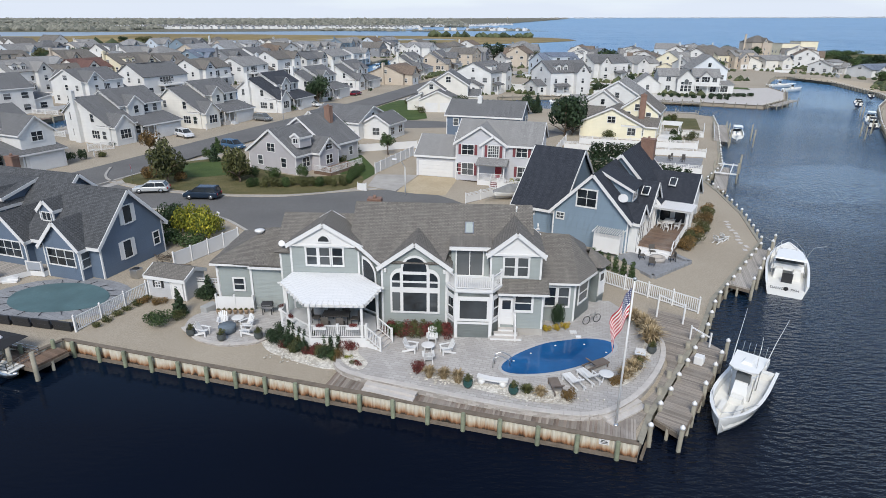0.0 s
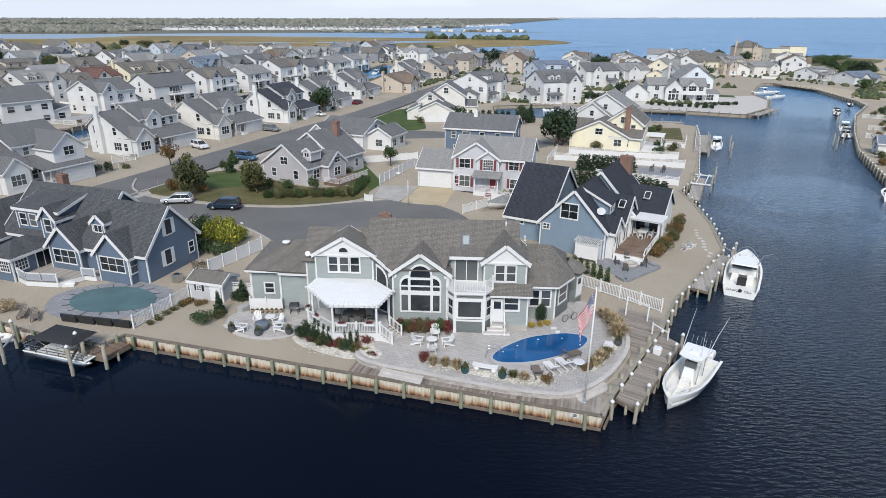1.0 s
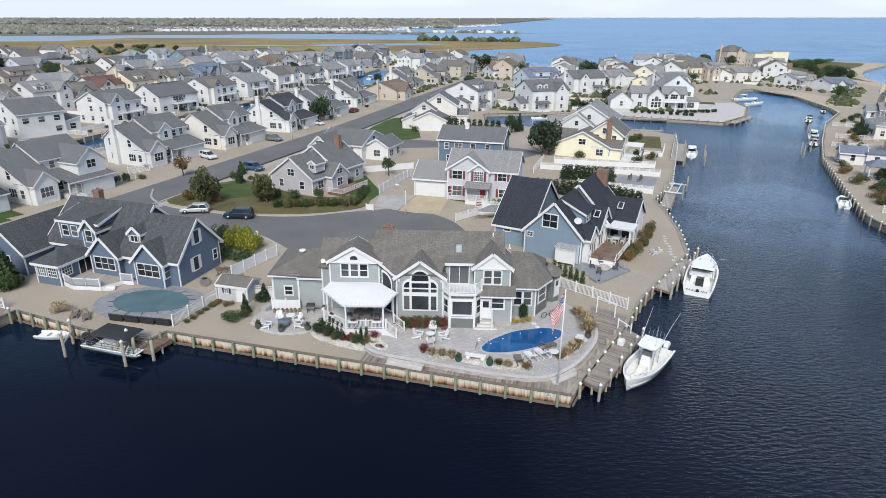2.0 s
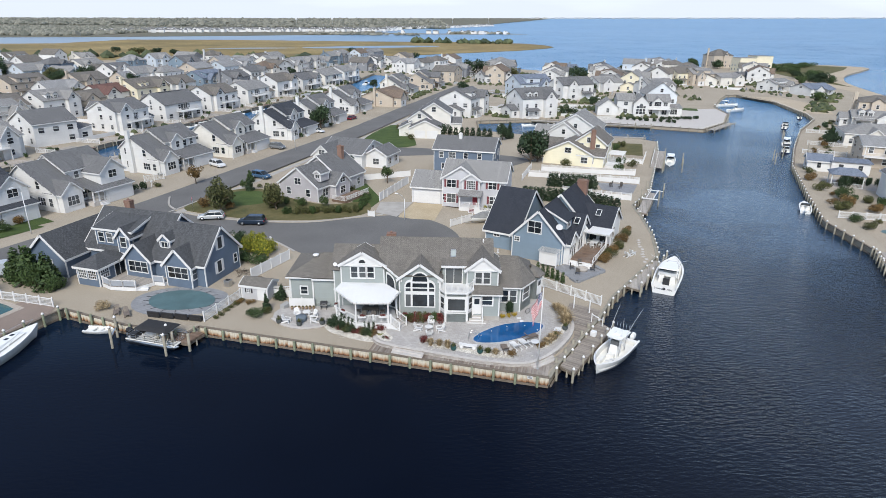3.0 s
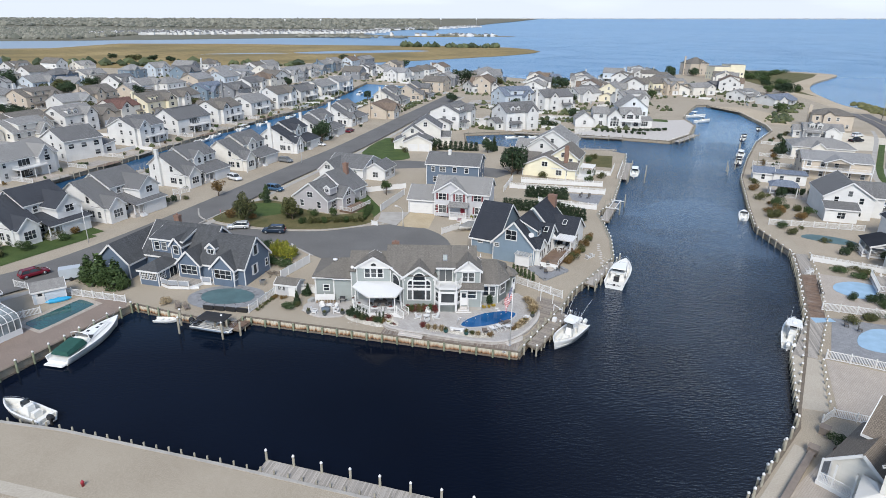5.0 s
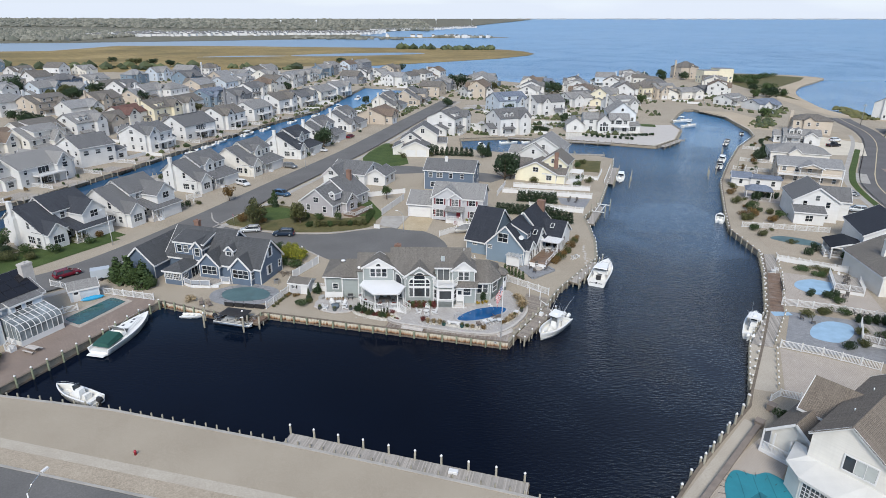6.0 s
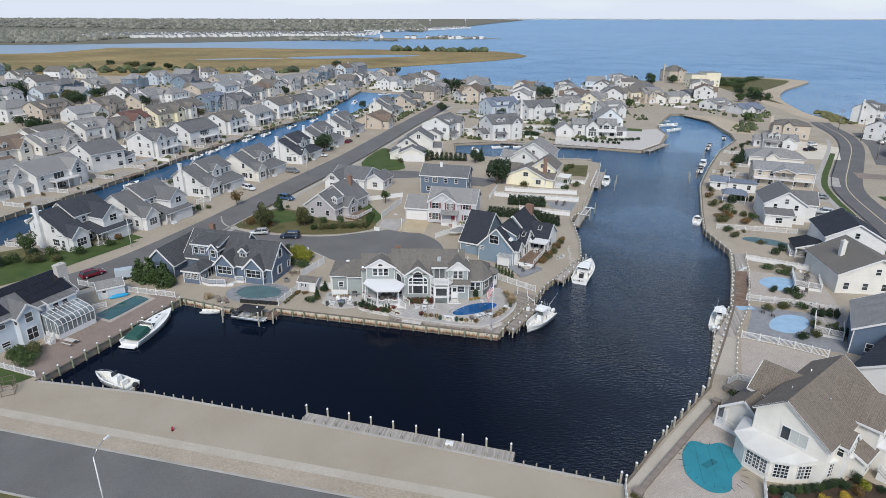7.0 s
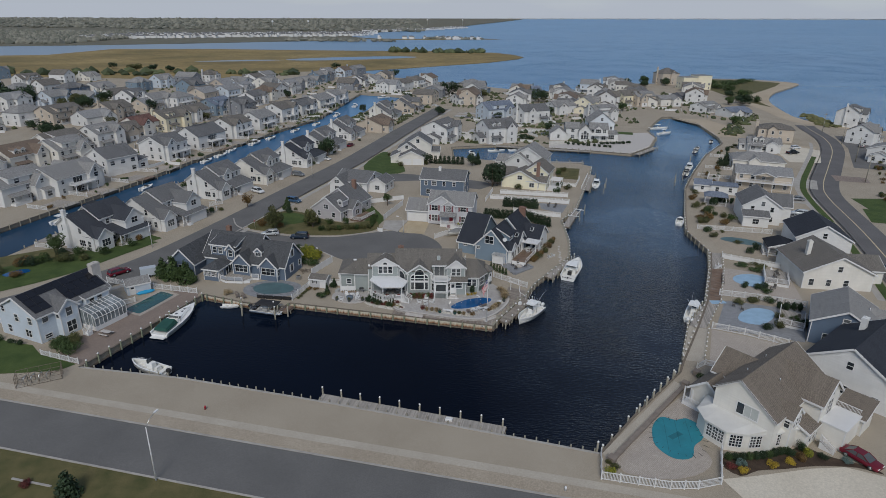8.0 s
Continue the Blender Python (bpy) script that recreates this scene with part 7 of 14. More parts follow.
# ---- one function for the lagoon's common houses ----
ROOFWORD = dict(ink="blue-black", dark="black", grey="grey", charcoal="charcoal", tan="tan-brown", brown="brown", light="light grey", red="reddish", blue="blue-grey")
SIDEWORD = dict(white="white", paleblue="pale blue", offwhite="off-white", tan="tan", pale="pale grey", cream="cream", slate="slate blue", darkgrey="dark grey", navy="navy", blue="dark blue", yellow="pale yellow", grey="grey", sage="sage grey", mauve="mauve grey")
STYLE = ["two-storey house with a front gable", "house with a wide front dormer", "square hip-roofed house", "low ranch house with a wing", "house with a long upper balcony", "tall gabled house"]


def row_house(x, y, ang, L, W, eave, rise, style, side, roof, seed, near=False):
    """A house with its ridge along ang; L by W in plan; the front looks to the right of the ridge."""
    rng = random.Random(seed * 7 + 1)
    l2, w2 = L / 2, W / 2
    lab = f"{SIDEWORD[side]} {STYLE[style]}, {ROOFWORD[roof]} shingles"
    main = Vol(-l2, l2, -w2, w2, eave, rise, "x")
    vols = [main]
    extra = []
    k = rng.choice((-1, 1))
    if style == 0:
        vols.append(Vol(k * l2 * 0.45 - 2.3, k * l2 * 0.45 + 2.3, -w2 - 1.6, 0, eave, rise * 0.8, "y"))
        vols.append(Vol(-k * l2 - (3.2 if k > 0 else 0), -k * l2 + (0 if k > 0 else 3.2) , -w2 * 0.6, w2 * 0.7, 2.9, 1.6, "x"))
        extra.append(("porch", -k * l2 * 0.5 - 2.4, -k * l2 * 0.5 + 2.4, -w2 - 1.9, -w2, 0.6, 2.9))
        extra.append(("dormer", -k * l2 * 0.4))
    elif style == 1:
        vols.append(Vol(-l2 * 0.62, l2 * 0.62, -w2 + 0.6, 0.3, eave + rise * 0.62, rise * 0.38, "sy", z0=eave - 0.5, over=0.25))
        vols.append(Vol(k * l2 * 0.4 - 2.4, k * l2 * 0.4 + 2.4, -w2 - 2.2, 0, eave - 0.7, rise * 0.85, "y"))
        extra.append(("garage", k * l2 * 0.4, -w2 - 2.2))
        extra.append(("porch", -k * l2 * 0.45 - 2.6, -k * l2 * 0.45 + 2.6, -w2 - 2.0, -w2, 0.6, 2.8))
    elif style == 2:
        main.axis = "hx"
        vols.append(Vol(k * 1.5 - 2, k * 1.5 + 2, -w2 - 1.2, 0, eave, rise * 0.7, "y"))
        vols.append(Vol(-l2 * 0.8, l2 * 0.3, w2, w2 + 2.6, 2.8, 0.5, "f"))
        extra.append(("deck", -l2 * 0.7, l2 * 0.7, w2, w2 + 2.6, 3.0))
    elif style == 3:
        vols.append(Vol(k * l2 * 0.5 - 3, k * l2 * 0.5 + 3, -w2 - 3, 0, eave, rise * 0.9, "y"))
        extra.append(("garage", k * l2 * 0.5, -w2 - 3))
    elif style == 4:
        extra.append(("balcony", -l2, l2, -w2 - 2.2, -w2, 3.0))
        vols.append(Vol(-3.2, 3.2, -w2 - 2.3, 0, eave, rise * 0.75, "y", z0=eave - 0.15))
    else:
        vols.append(Vol(-l2 * 0.5, l2 * 0.35, -w2 - 2.6, 0, eave, rise * 0.8, "y"))
        vols.append(Vol(l2, l2 + 3.4, -w2 * 0.8, w2 * 0.6, 2.8, 0.9, "sx", over=0.3))
        extra.append(("deck", -l2 * 0.9, l2 * 0.9, w2, w2 + 2.4, 2.9))
    if seed in (11, 13, 15, 17, 18, 20):
        vols.append(Vol(k * l2 * 0.5 - 2.4, k * l2 * 0.5 + 2.4, 0, w2 + 1.4, eave, rise * 0.85, "y"))
    ob = house(x, y, ang, vols, SIDE[side], ROOF[roof], lab, near, seed, group="lagoon houses")
    for e in extra:
        if e[0] == "porch":
            porch(ob, e[1], e[2], e[3], e[4], e[5], e[6], ROOF[roof])
        elif e[0] == "garage":
            garage_door(ob, e[1], e[2], 0.02, 0, 3.6 if style == 1 else 4.6)
        elif e[0] == "dormer" and y < 250:
            for dx in (-1.3, 1.3):
                dormer(ob, e[1] + dx, -w2 + 0.9, eave + 0.35, 1.3, 1.3, w2 * 0.75, SIDE[side], ROOF[roof], near)
        elif e[0] in ("deck", "balcony"):
            bm = bmesh.new()
            box(bm, e[1], e[2], e[3], e[4], e[5] - 0.2, e[5])
            part("balcony_floor", bm, WHITE, ob)
            yy = e[4] - 0.06 if e[0] == "deck" else e[3] + 0.06
            bm = bmesh.new()
            rail_run(bm, (e[1], yy, e[5]), (e[2], yy, e[5]), gap=0.2)
            part("railing", bm, WHITE, ob)
            for i in range(4 if y < 190 else 0):
                px = e[1] + 0.1 + (e[2] - e[1] - 0.2) * i / 3
                bm = bmesh.new()
                box(bm, px - 0.09, px + 0.09, yy - 0.09, yy + 0.09, 0, e[5] if e[0] == "deck" else eave + 0.3)
                part("post", bm, WHITE, ob)
    if 11 <= seed <= 20 and style != 2:
        # canal side: a raised deck, wide sliding doors and a cross gable
        x0, x1 = -k * l2 * 0.1 - 4.2, -k * l2 * 0.1 + 4.2
        bm = bmesh.new()
        box(bm, x0, x1, w2, w2 + 2.8, 2.75, 2.95)
        part("balcony_floor", bm, WHITE, ob)
        bm = bmesh.new()
        for a, b in (((x0, w2), (x0, w2 + 2.74)), ((x0, w2 + 2.74), (x1, w2 + 2.74)), ((x1, w2 + 2.74), (x1, w2))):
            rail_run(bm, (*a, 2.95), (*b, 2.95), gap=0.2)
        part("railing", bm, WHITE, ob)
        for px in (x0 + 0.1, (x0 + x1) / 2, x1 - 0.1):
            bm = bmesh.new()
            box(bm, px - 0.1, px + 0.1, w2 + 2.5, w2 + 2.7, 0, 2.75)
            part("post", bm, WHITE, ob)
        for z in (0.15, 3.0):
            if z < eave - 2:
                window(ob, (x0 + x1) / 2 + 0.6, w2 + 0.01, z + 0.05, 180, 3.4, 2.1, 3, 1, near=False)
    if seed % 4 == 0 or seed in (3, 5, 7):
        chimney(ob, -l2 - 0.3, 0.8, 0, eave + rise + 0.9, 1.3, 0.7, SIDE[side])
    return ob

def street_house(x, y, ang, L, W, side, roof, seed, stack=True, face=1, hood=False):
    """The street's common house: a low long-sloped half with a gabled bay, and a taller half set against it whose end wall
    stands clear of the lower roof, with a small gable, a lean-to over porch and garage, and a flue on the end wall.
    face -1 turns the low half to the other end; hood carries the tall half's gable out over the garage."""
    l2, w2 = L / 2, W / 2
    S_, R_ = SIDE[side], ROOF[roof]
    ob = thing("house", f"{SIDEWORD[side]} split-roofed house with gabled bay and garage, {ROOFWORD[roof]} shingles", "house", pose(x, y, GROUND, 0, 0, ang), "lagoon houses")
    X = lambda v: face * v
    def span(a, b):
        return (min(X(a), X(b)), max(X(a), X(b)))
    tr = bmesh.new()
    cut = -l2 + 0.36 * L
    yr, k = w2 * 0.38, 0.56
    zlo, zhi = 8.1, 9.0
    yf = -w2 * 0.42
    split_block(ob, *span(-l2, cut + 0.2), [(w2, 5.5), (yr, zlo), (-w2, zlo - k * (w2 + yr))], S_, R_, trim=tr)
    split_block(ob, *span(cut, l2), [(w2, 6.3), (yr, zhi), (yf, zhi - k * (yr - yf))], S_, R_, trim=tr)
    ztop = zhi - k * (yr - yf)
    # gabled bay at the low half's corner
    b0, b1 = span(-l2 + 0.25, -l2 + 4.3)
    build_vol(ob, Vol(b0, b1, -w2 - 1.3, -w2 + 3.2, 3.5, 1.9, "y", over=0.3), S_, R_, False)
    bx = (b0 + b1) / 2
    window(ob, bx, -w2 - 1.31, 1.15, 0, 2.2, 1.6, 3, 2, near=False, border=0.16)
    # the lean-to over the porch and the garage
    g0, g1 = span(l2 - 6.2, l2)
    p0, p1 = span(cut + 0.2, l2 - 6.2)
    yo = -w2 - (2.6 if hood else 1.4)
    bm = bmesh.new()
    box(bm, g0, g1, yo, yf + 0.1, 0, 2.95)
    part("garage", bm, S_, ob)
    bm = bmesh.new()
    box(bm, p0, p1, -w2 + 0.7, yf + 0.1, 0, 2.95)
    part("wall", bm, S_, ob)
    bm = bmesh.new()
    e0, e1 = span(cut + 0.3, l2 + 0.35)
    slab(bm, [(e0, yo - 0.45, 2.92), (e1, yo - 0.45, 2.92), (e1, yf + 0.02, 4.35), (e0, yf + 0.02, 4.35)], 0.14)
    bm.normal_update()
    roof_uv(bm)
    part("lean_to_roof", bm, R_, ob)
    bar(tr, (e0, yo - 0.42, 2.8), (e1, yo - 0.42, 2.8), 0.07, 0.24)
    garage_door(ob, (g0 + g1) / 2, yo - 0.01, 0.05, 0, 4.9, 2.25)
    bm = bmesh.new()
    box(bm, p0, p1, yo + 0.1, -w2 + 0.7, 0, 0.75)
    part("porch_floor", bm, STONE_CAP, ob)
    for f in (0.08, 0.5, 0.92):
        px = p0 + (p1 - p0) * f
        bm = bmesh.new()
        box(bm, px - 0.1, px + 0.1, yo + 0.14, yo + 0.34, 0.75, 2.85)
        part("post", bm, WHITE, ob)
    bm = bmesh.new()
    rail_run(bm, (p0, yo + 0.24, 0.75), (p0 + (p1 - p0) * 0.5, yo + 0.24, 0.75), gap=0.2)
    part("railing", bm, WHITE, ob)
    plank_door(ob, p0 + (p1 - p0) * 0.68, -w2 + 0.69, 0.75, 0, 0.95, 2.0, lite=True)
    window(ob, p0 + (p1 - p0) * 0.26, -w2 + 0.69, 1.2, 0, 1.1, 1.4, 1, 2, near=False)
    stairs(ob, p0 + (p1 - p0) * 0.72, yo + 0.1, 0.75, 0.0, 0, 1.4, 3, 0.3, WHITE, rails=False)
    # upper front: two windows and a small gable
    t0, t1 = span(cut + 0.2, l2)
    if hood:
        h0, h1 = span(l2 - 5.6, l2 - 0.2)
        build_vol(ob, Vol(h0, h1, -w2 - 1.2, yr - 0.5, 5.7, 2.3, "y", z0=3.2, over=0.35), S_, R_, False)
        window(ob, (h0 + h1) / 2, -w2 - 1.21, 4.35, 0, 1.7, 1.35, 2, 2, near=False, border=0.14)
        window(ob, t0 + (t1 - t0) * (0.22 if face > 0 else 0.78), yf - 0.01, 4.6, 0, 0.9, 1.2, 1, 2, near=False)
    else:
        gm = t0 + (t1 - t0) * (0.3 if face > 0 else 0.7)
        build_vol(ob, Vol(gm - 1.8, gm + 1.8, yf - 0.7, yr - 0.3, ztop - 0.05, 1.6, "y", z0=3.6, over=0.28), S_, R_, False)
        window(ob, gm, yf - 0.71, 4.75, 0, 0.95, 1.35, 1, 2, near=False)
        for f in (0.6, 0.82):
            window(ob, t0 + (t1 - t0) * (f if face > 0 else 1 - f), yf - 0.01, 4.6, 0, 0.95, 1.35, 1, 2, near=False)
    # end walls
    xe = X(-l2) - 0.005 * face
    for yy, z, w, c in ((-w2 + 1.5, 1.0, 0.95, 1), (-w2 * 0.35, 1.0, 1.9, 3), (w2 * 0.62, 1.0, 0.95, 1), (-w2 * 0.3, 4.0, 0.9, 1), (w2 * 0.66, 4.0, 0.9, 1)):
        window(ob, -l2 - 0.01 if face > 0 else -l2 - 0.01, yy, z, -90, w, 1.45, c, 2, near=False)
    if stack:
        bm = bmesh.new()
        box(bm, xe - 0.75 if face > 0 else xe, xe if face > 0 else xe + 0.75, yr - 0.75, yr + 0.75, 0, 6.0)
        box(bm, xe - 0.65 if face > 0 else xe, xe if face > 0 else xe + 0.65, yr - 0.5, yr + 0.5, 6.0, zlo + 1.2)
        box(bm, xe - 0.72 if face > 0 else xe, xe if face > 0 else xe + 0.72, yr - 0.58, yr + 0.58, zlo + 1.2, zlo + 1.4)
        part("chimney", bm, S_, ob, "boxed-in white chimney")
    tagged(part("trim", tr, TRIM, ob), kind="stuff")
    return ob

# ---- the other houses of the lagoon, row by row ----
street_house(-80.0, 77.2, 64, 14.0, 11.5, "white", "ink", 1, True, 1, True)
street_house(-70.3, 91.4, 66, 14.2, 12.0, "white", "charcoal", 2, False, 1, True)
street_house(-62.9, 119.8, 66, 15.3, 11.5, "pale", "charcoal", 3)
street_house(-53.5, 138.4, 67, 15.3, 11.5, "offwhite", "charcoal", 4, False)
street_house(-44.1, 162.2, 70, 15.3, 11.5, "white", "ink", 5)
street_house(-38.0, 185.6, 70, 16.0, 11.5, "white", "charcoal", 6)
street_house(-31.4, 214.4, 70, 16.0, 11.5, "white", "charcoal", 7)
row_house(-17.7, 235.8, 70, 17.7, 13.8, 3.8, 2.8, 3, "tan", "tan", 8, False)
street_house(-13.8, 272.1, 68, 16.0, 11.5, "offwhite", "charcoal", 9)
street_house(-1.3, 296.2, 70, 16.0, 11.5, "tan", "charcoal", 10, False, 1, True)
row_house(-112.5, 126.0, 250, 17.7, 12.6, 5.3, 3.1, 0, "pale", "grey", 11, False)
house(-108.0, 149.0, 57, [Vol(-5.8, 5.8, -6.2, 6.2, 6.2, 3.0, "x", over=0.4), Vol(5.8, 10.2, -5.4, 3.0, 3.0, 0.9, "sx", over=0.3)], SIDE["white"], ROOF["charcoal"], "white two-storey gabled house with a glazed end room by the canal", False, 12)
row_house(-98.2, 172.2, 248, 13.0, 11.5, 6.2, 2.8, 0, "white", "charcoal", 13, False)
row_house(-91.0, 195.3, 245, 16.5, 12.6, 5.5, 3.5, 1, "white", "charcoal", 14, False)
row_house(-83.8, 218.4, 248, 15.3, 11.5, 6.2, 2.8, 0, "white", "brown", 15, False)
row_house(-76.7, 241.6, 250, 15.3, 11.5, 5.5, 2.9, 3, "white", "grey", 16, False)
row_house(-69.5, 264.7, 250, 16.5, 11.5, 6.7, 2.9, 0, "white", "brown", 17, False)
row_house(-62.3, 287.8, 248, 16.5, 11.5, 5.5, 2.9, 1, "pale", "charcoal", 18, False)
row_house(-55.2, 310.9, 248, 17.7, 12.6, 5.5, 2.9, 0, "offwhite", "grey", 19, False)
row_house(-48.0, 334.0, 250, 17.7, 11.5, 5.8, 2.6, 0, "white", "grey", 20, False)
row_house(-133.7, 166.3, 68, 14.2, 12.6, 5.5, 3.5, 1, "offwhite", "grey", 21, False)
row_house(-131.6, 194.2, 68, 14.2, 11.5, 6.5, 3.1, 0, "white", "grey", 22, False)
row_house(-129.8, 211.9, 68, 13.0, 11.5, 4.6, 2.6, 3, "tan", "brown", 23, False)
row_house(-118.9, 237.7, 68, 17.7, 12.6, 6.2, 3.4, 0, "cream", "brown", 24, False)
row_house(-127.6, 223.7, 68, 13.0, 11.5, 5.5, 2.9, 3, "offwhite", "red", 25, False)
row_house(-115.6, 262.8, 70, 15.3, 11.5, 5.5, 2.9, 0, "white", "brown", 26, False)
row_house(-109.9, 287.2, 68, 16.5, 12.6, 6.0, 3.0, 1, "slate", "blue", 27, False)
row_house(-96.8, 287.6, 68, 14.2, 11.5, 6.0, 3.0, 0, "darkgrey", "charcoal", 28, False)
row_house(-196.6, 253.8, 80, 17.7, 12.6, 4.6, 2.6, 3, "offwhite", "grey", 29, False)
row_house(-180.0, 256.0, 68, 18.9, 13.8, 5.8, 3.2, 1, "tan", "brown", 30, False)
row_house(-160.8, 250.3, 60, 15.3, 12.6, 4.3, 2.9, 3, "pale", "light", 31, False)
row_house(-159.2, 270.2, 68, 15.3, 12.6, 5.8, 3.2, 0, "tan", "brown", 32, False)
row_house(-223.3, 359.1, 68, 16.5, 12.6, 6.5, 3.1, 2, "navy", "charcoal", 33, False)
row_house(-212.0, 372.8, 68, 16.5, 12.6, 5.5, 2.9, 0, "offwhite", "grey", 34, False)
row_house(-169.8, 322.1, 68, 14.2, 12.6, 6.0, 3.6, 1, "white", "charcoal", 35, False)
row_house(-150.9, 308.8, 68, 15.3, 11.5, 5.8, 3.2, 0, "white", "grey", 36, False)
row_house(-151.2, 375.1, 68, 15.3, 12.6, 7.2, 3.6, 0, "slate", "charcoal", 37, False)
row_house(-114.5, 364.7, 68, 16.5, 12.6, 6.5, 3.1, 1, "pale", "light", 38, False)
row_house(-105.6, 406.8, 68, 17.7, 13.8, 6.0, 3.6, 0, "offwhite", "grey", 39, False)
row_house(-140.2, 394.7, 60, 16.5, 12.6, 4.6, 2.6, 3, "white", "light", 40, False)
row_house(13.4, 207.4, 62, 15.3, 12.6, 6.7, 2.9, 0, "white", "charcoal", 41, False)
row_house(48.3, 270.4, 24, 17.7, 13.8, 6.0, 3.6, 1, "paleblue", "blue", 42, False)
row_house(38.9, 205.4, 24, 15.3, 11.5, 7.0, 3.2, 0, "white", "charcoal", 43, False)
row_house(66.1, 259.2, 22, 16.5, 11.5, 6.7, 2.9, 0, "white", "charcoal", 44, False)
row_house(38.5, 333.8, 22, 17.7, 12.6, 3.8, 2.8, 3, "pale", "charcoal", 50, False)
row_house(48.4, 386.2, 22, 15.3, 13.8, 7.7, 3.1, 2, "tan", "grey", 51, False)
row_house(86.1, 366.9, 22, 17.7, 11.5, 5.0, 2.8, 0, "slate", "blue", 52, False)
row_house(110.7, 336.6, 22, 15.3, 11.5, 4.6, 2.6, 2, "offwhite", "brown", 53, False)
row_house(91.3, 294.2, 22, 15.3, 11.5, 4.6, 2.6, 3, "white", "grey", 54, False)
row_house(108.3, 298.8, 60, 16.5, 11.5, 6.0, 3.6, 0, "cream", "grey", 55, False)
row_house(107.5, 266.4, 20, 15.3, 11.5, 5.8, 2.6, 1, "pale", "grey", 56, False)
row_house(145.5, 331.4, 22, 14.2, 11.5, 6.5, 3.1, 0, "cream", "brown", 57, False)
row_house(154.9, 328.8, 14, 14.0, 11.0, 6.2, 2.8, 1, "tan", "grey", 58, False)
row_house(171.0, 329.6, 14, 14.0, 12.0, 4.4, 2.1, 3, "offwhite", "grey", 59, False)
row_house(230.5, 468.0, 12, 17.0, 14.0, 9.2, 4.4, 2, "tan", "brown", 60, False)
row_house(184.9, 300.8, 30, 15.0, 11.0, 3.8, 2.2, 1, "white", "grey", 61, False)
row_house(193.4, 282.0, 20, 16.0, 12.0, 3.4, 2.1, 0, "pale", "blue", 62, False)
row_house(197.8, 359.2, 20, 14.0, 11.0, 3.2, 1.8, 3, "darkgrey", "charcoal", 63, False)
row_house(173.2, 207.0, -25, 15.0, 11.0, 6.0, 2.0, 2, "tan", "brown", 64, False)
row_house(154.1, 183.5, -25, 13.0, 10.0, 3.6, 1.9, 0, "pale", "grey", 65, False)
row_house(132.4, 151.3, -22, 18.0, 12.0, 3.8, 2.2, 2, "offwhite", "grey", 66, False)
row_house(118.2, 123.9, -24, 17.0, 12.0, 5.4, 1.6, 4, "tan", "light", 67, False)
row_house(239.8, 246.5, 40, 12.0, 11.0, 8.0, 3.5, 1, "white", "charcoal", 68, False)
row_house(213.7, 201.3, 40, 14.0, 11.0, 6.0, 3.0, 0, "white", "grey", 69, False)
row_house(195.5, 163.7, 40, 14.0, 11.0, 5.0, 2.0, 0, "white", "grey", 70, False)

# rows further out, towards the marsh and the bay
def far_rows():
    rng = random.Random(5)
    sides = ["white"] * 5 + ["offwhite", "pale", "tan", "cream", "slate", "paleblue", "darkgrey", "offwhite"]
    # mostly pale shingles: distance haze put into the choice of roof colours
    roofs = ["grey", "charcoal", "brown", "grey", "light", "grey", "tan", "brown"]
    seed = 200
    for (ax, ay), (bx, by), step, face in (
            ((-97, 325), (-72, 480), 19, 68), ((-214, 205), (-192, 250), 19, 248), ((-152, 300), (-122, 352), 18, 248), ((-138, 365), (-118, 470), 22, 248),
            ((-226, 300), (-190, 350), 18, 68), ((-250, 240), (-236, 290), 18, 68), ((-198, 400), (-165, 465), 20, 68), ((-262, 330), (-246, 372), 19, 248), ((-290, 270), (-276, 310), 19, 248),
            ((-330, 360), (-262, 470), 22, 68), ((-310, 310), (-300, 345), 20, 68), ((-390, 400), (-340, 480), 24, 68), ((-70, 500), (-45, 540), 20, 248), ((-45, 410), (-20, 480), 20, 68), ((-15, 395), (20, 445), 20, 248),
            ((12, 338), (30, 395), 20, 68), ((40, 330), (52, 395), 21, 248), ((70, 320), (84, 385), 21, 68), ((100, 300), (112, 375), 20, 248), ((130, 320), (140, 400), 21, 68), ((160, 330), (172, 440), 22, 248), ((200, 350), (240, 440), 26, 68)):
        n = max(1, int(math.hypot(bx - ax, by - ay) / step))
        for i in range(n + 1):
            t = i / max(n, 1)
            seed += 1
            st = rng.choice((0, 1, 2, 3, 0, 5))
            ea = 3.8 if st == 3 else rng.uniform(5.4, 6.8)
            row_house(ax + (bx - ax) * t + rng.uniform(-2, 2), ay + (by - ay) * t + rng.uniform(-2, 2), face + rng.choice((0, 0, 0, 90)) + rng.uniform(-5, 5), rng.uniform(13.5, 17), rng.uniform(10.5, 13), ea, rng.uniform(2.6, 3.6), st, rng.choice(sides), rng.choice(roofs), seed, False)


far_rows()

row_house(-141.6, 179.7, 68, 16, 12.5, 5.6, 3.4, 1, "offwhite", "brown", 171, False)
row_house(-143.6, 155.8, 68, 16, 12.5, 5.6, 3.4, 0, "offwhite", "tan", 173, False)
row_house(-122.4, 114.7, 68, 16, 12.5, 5.6, 3.4, 1, "pale", "grey", 174, False)
row_house(-148.6, 137.0, 68, 16, 12.5, 5.6, 3.4, 0, "white", "brown", 175, False)

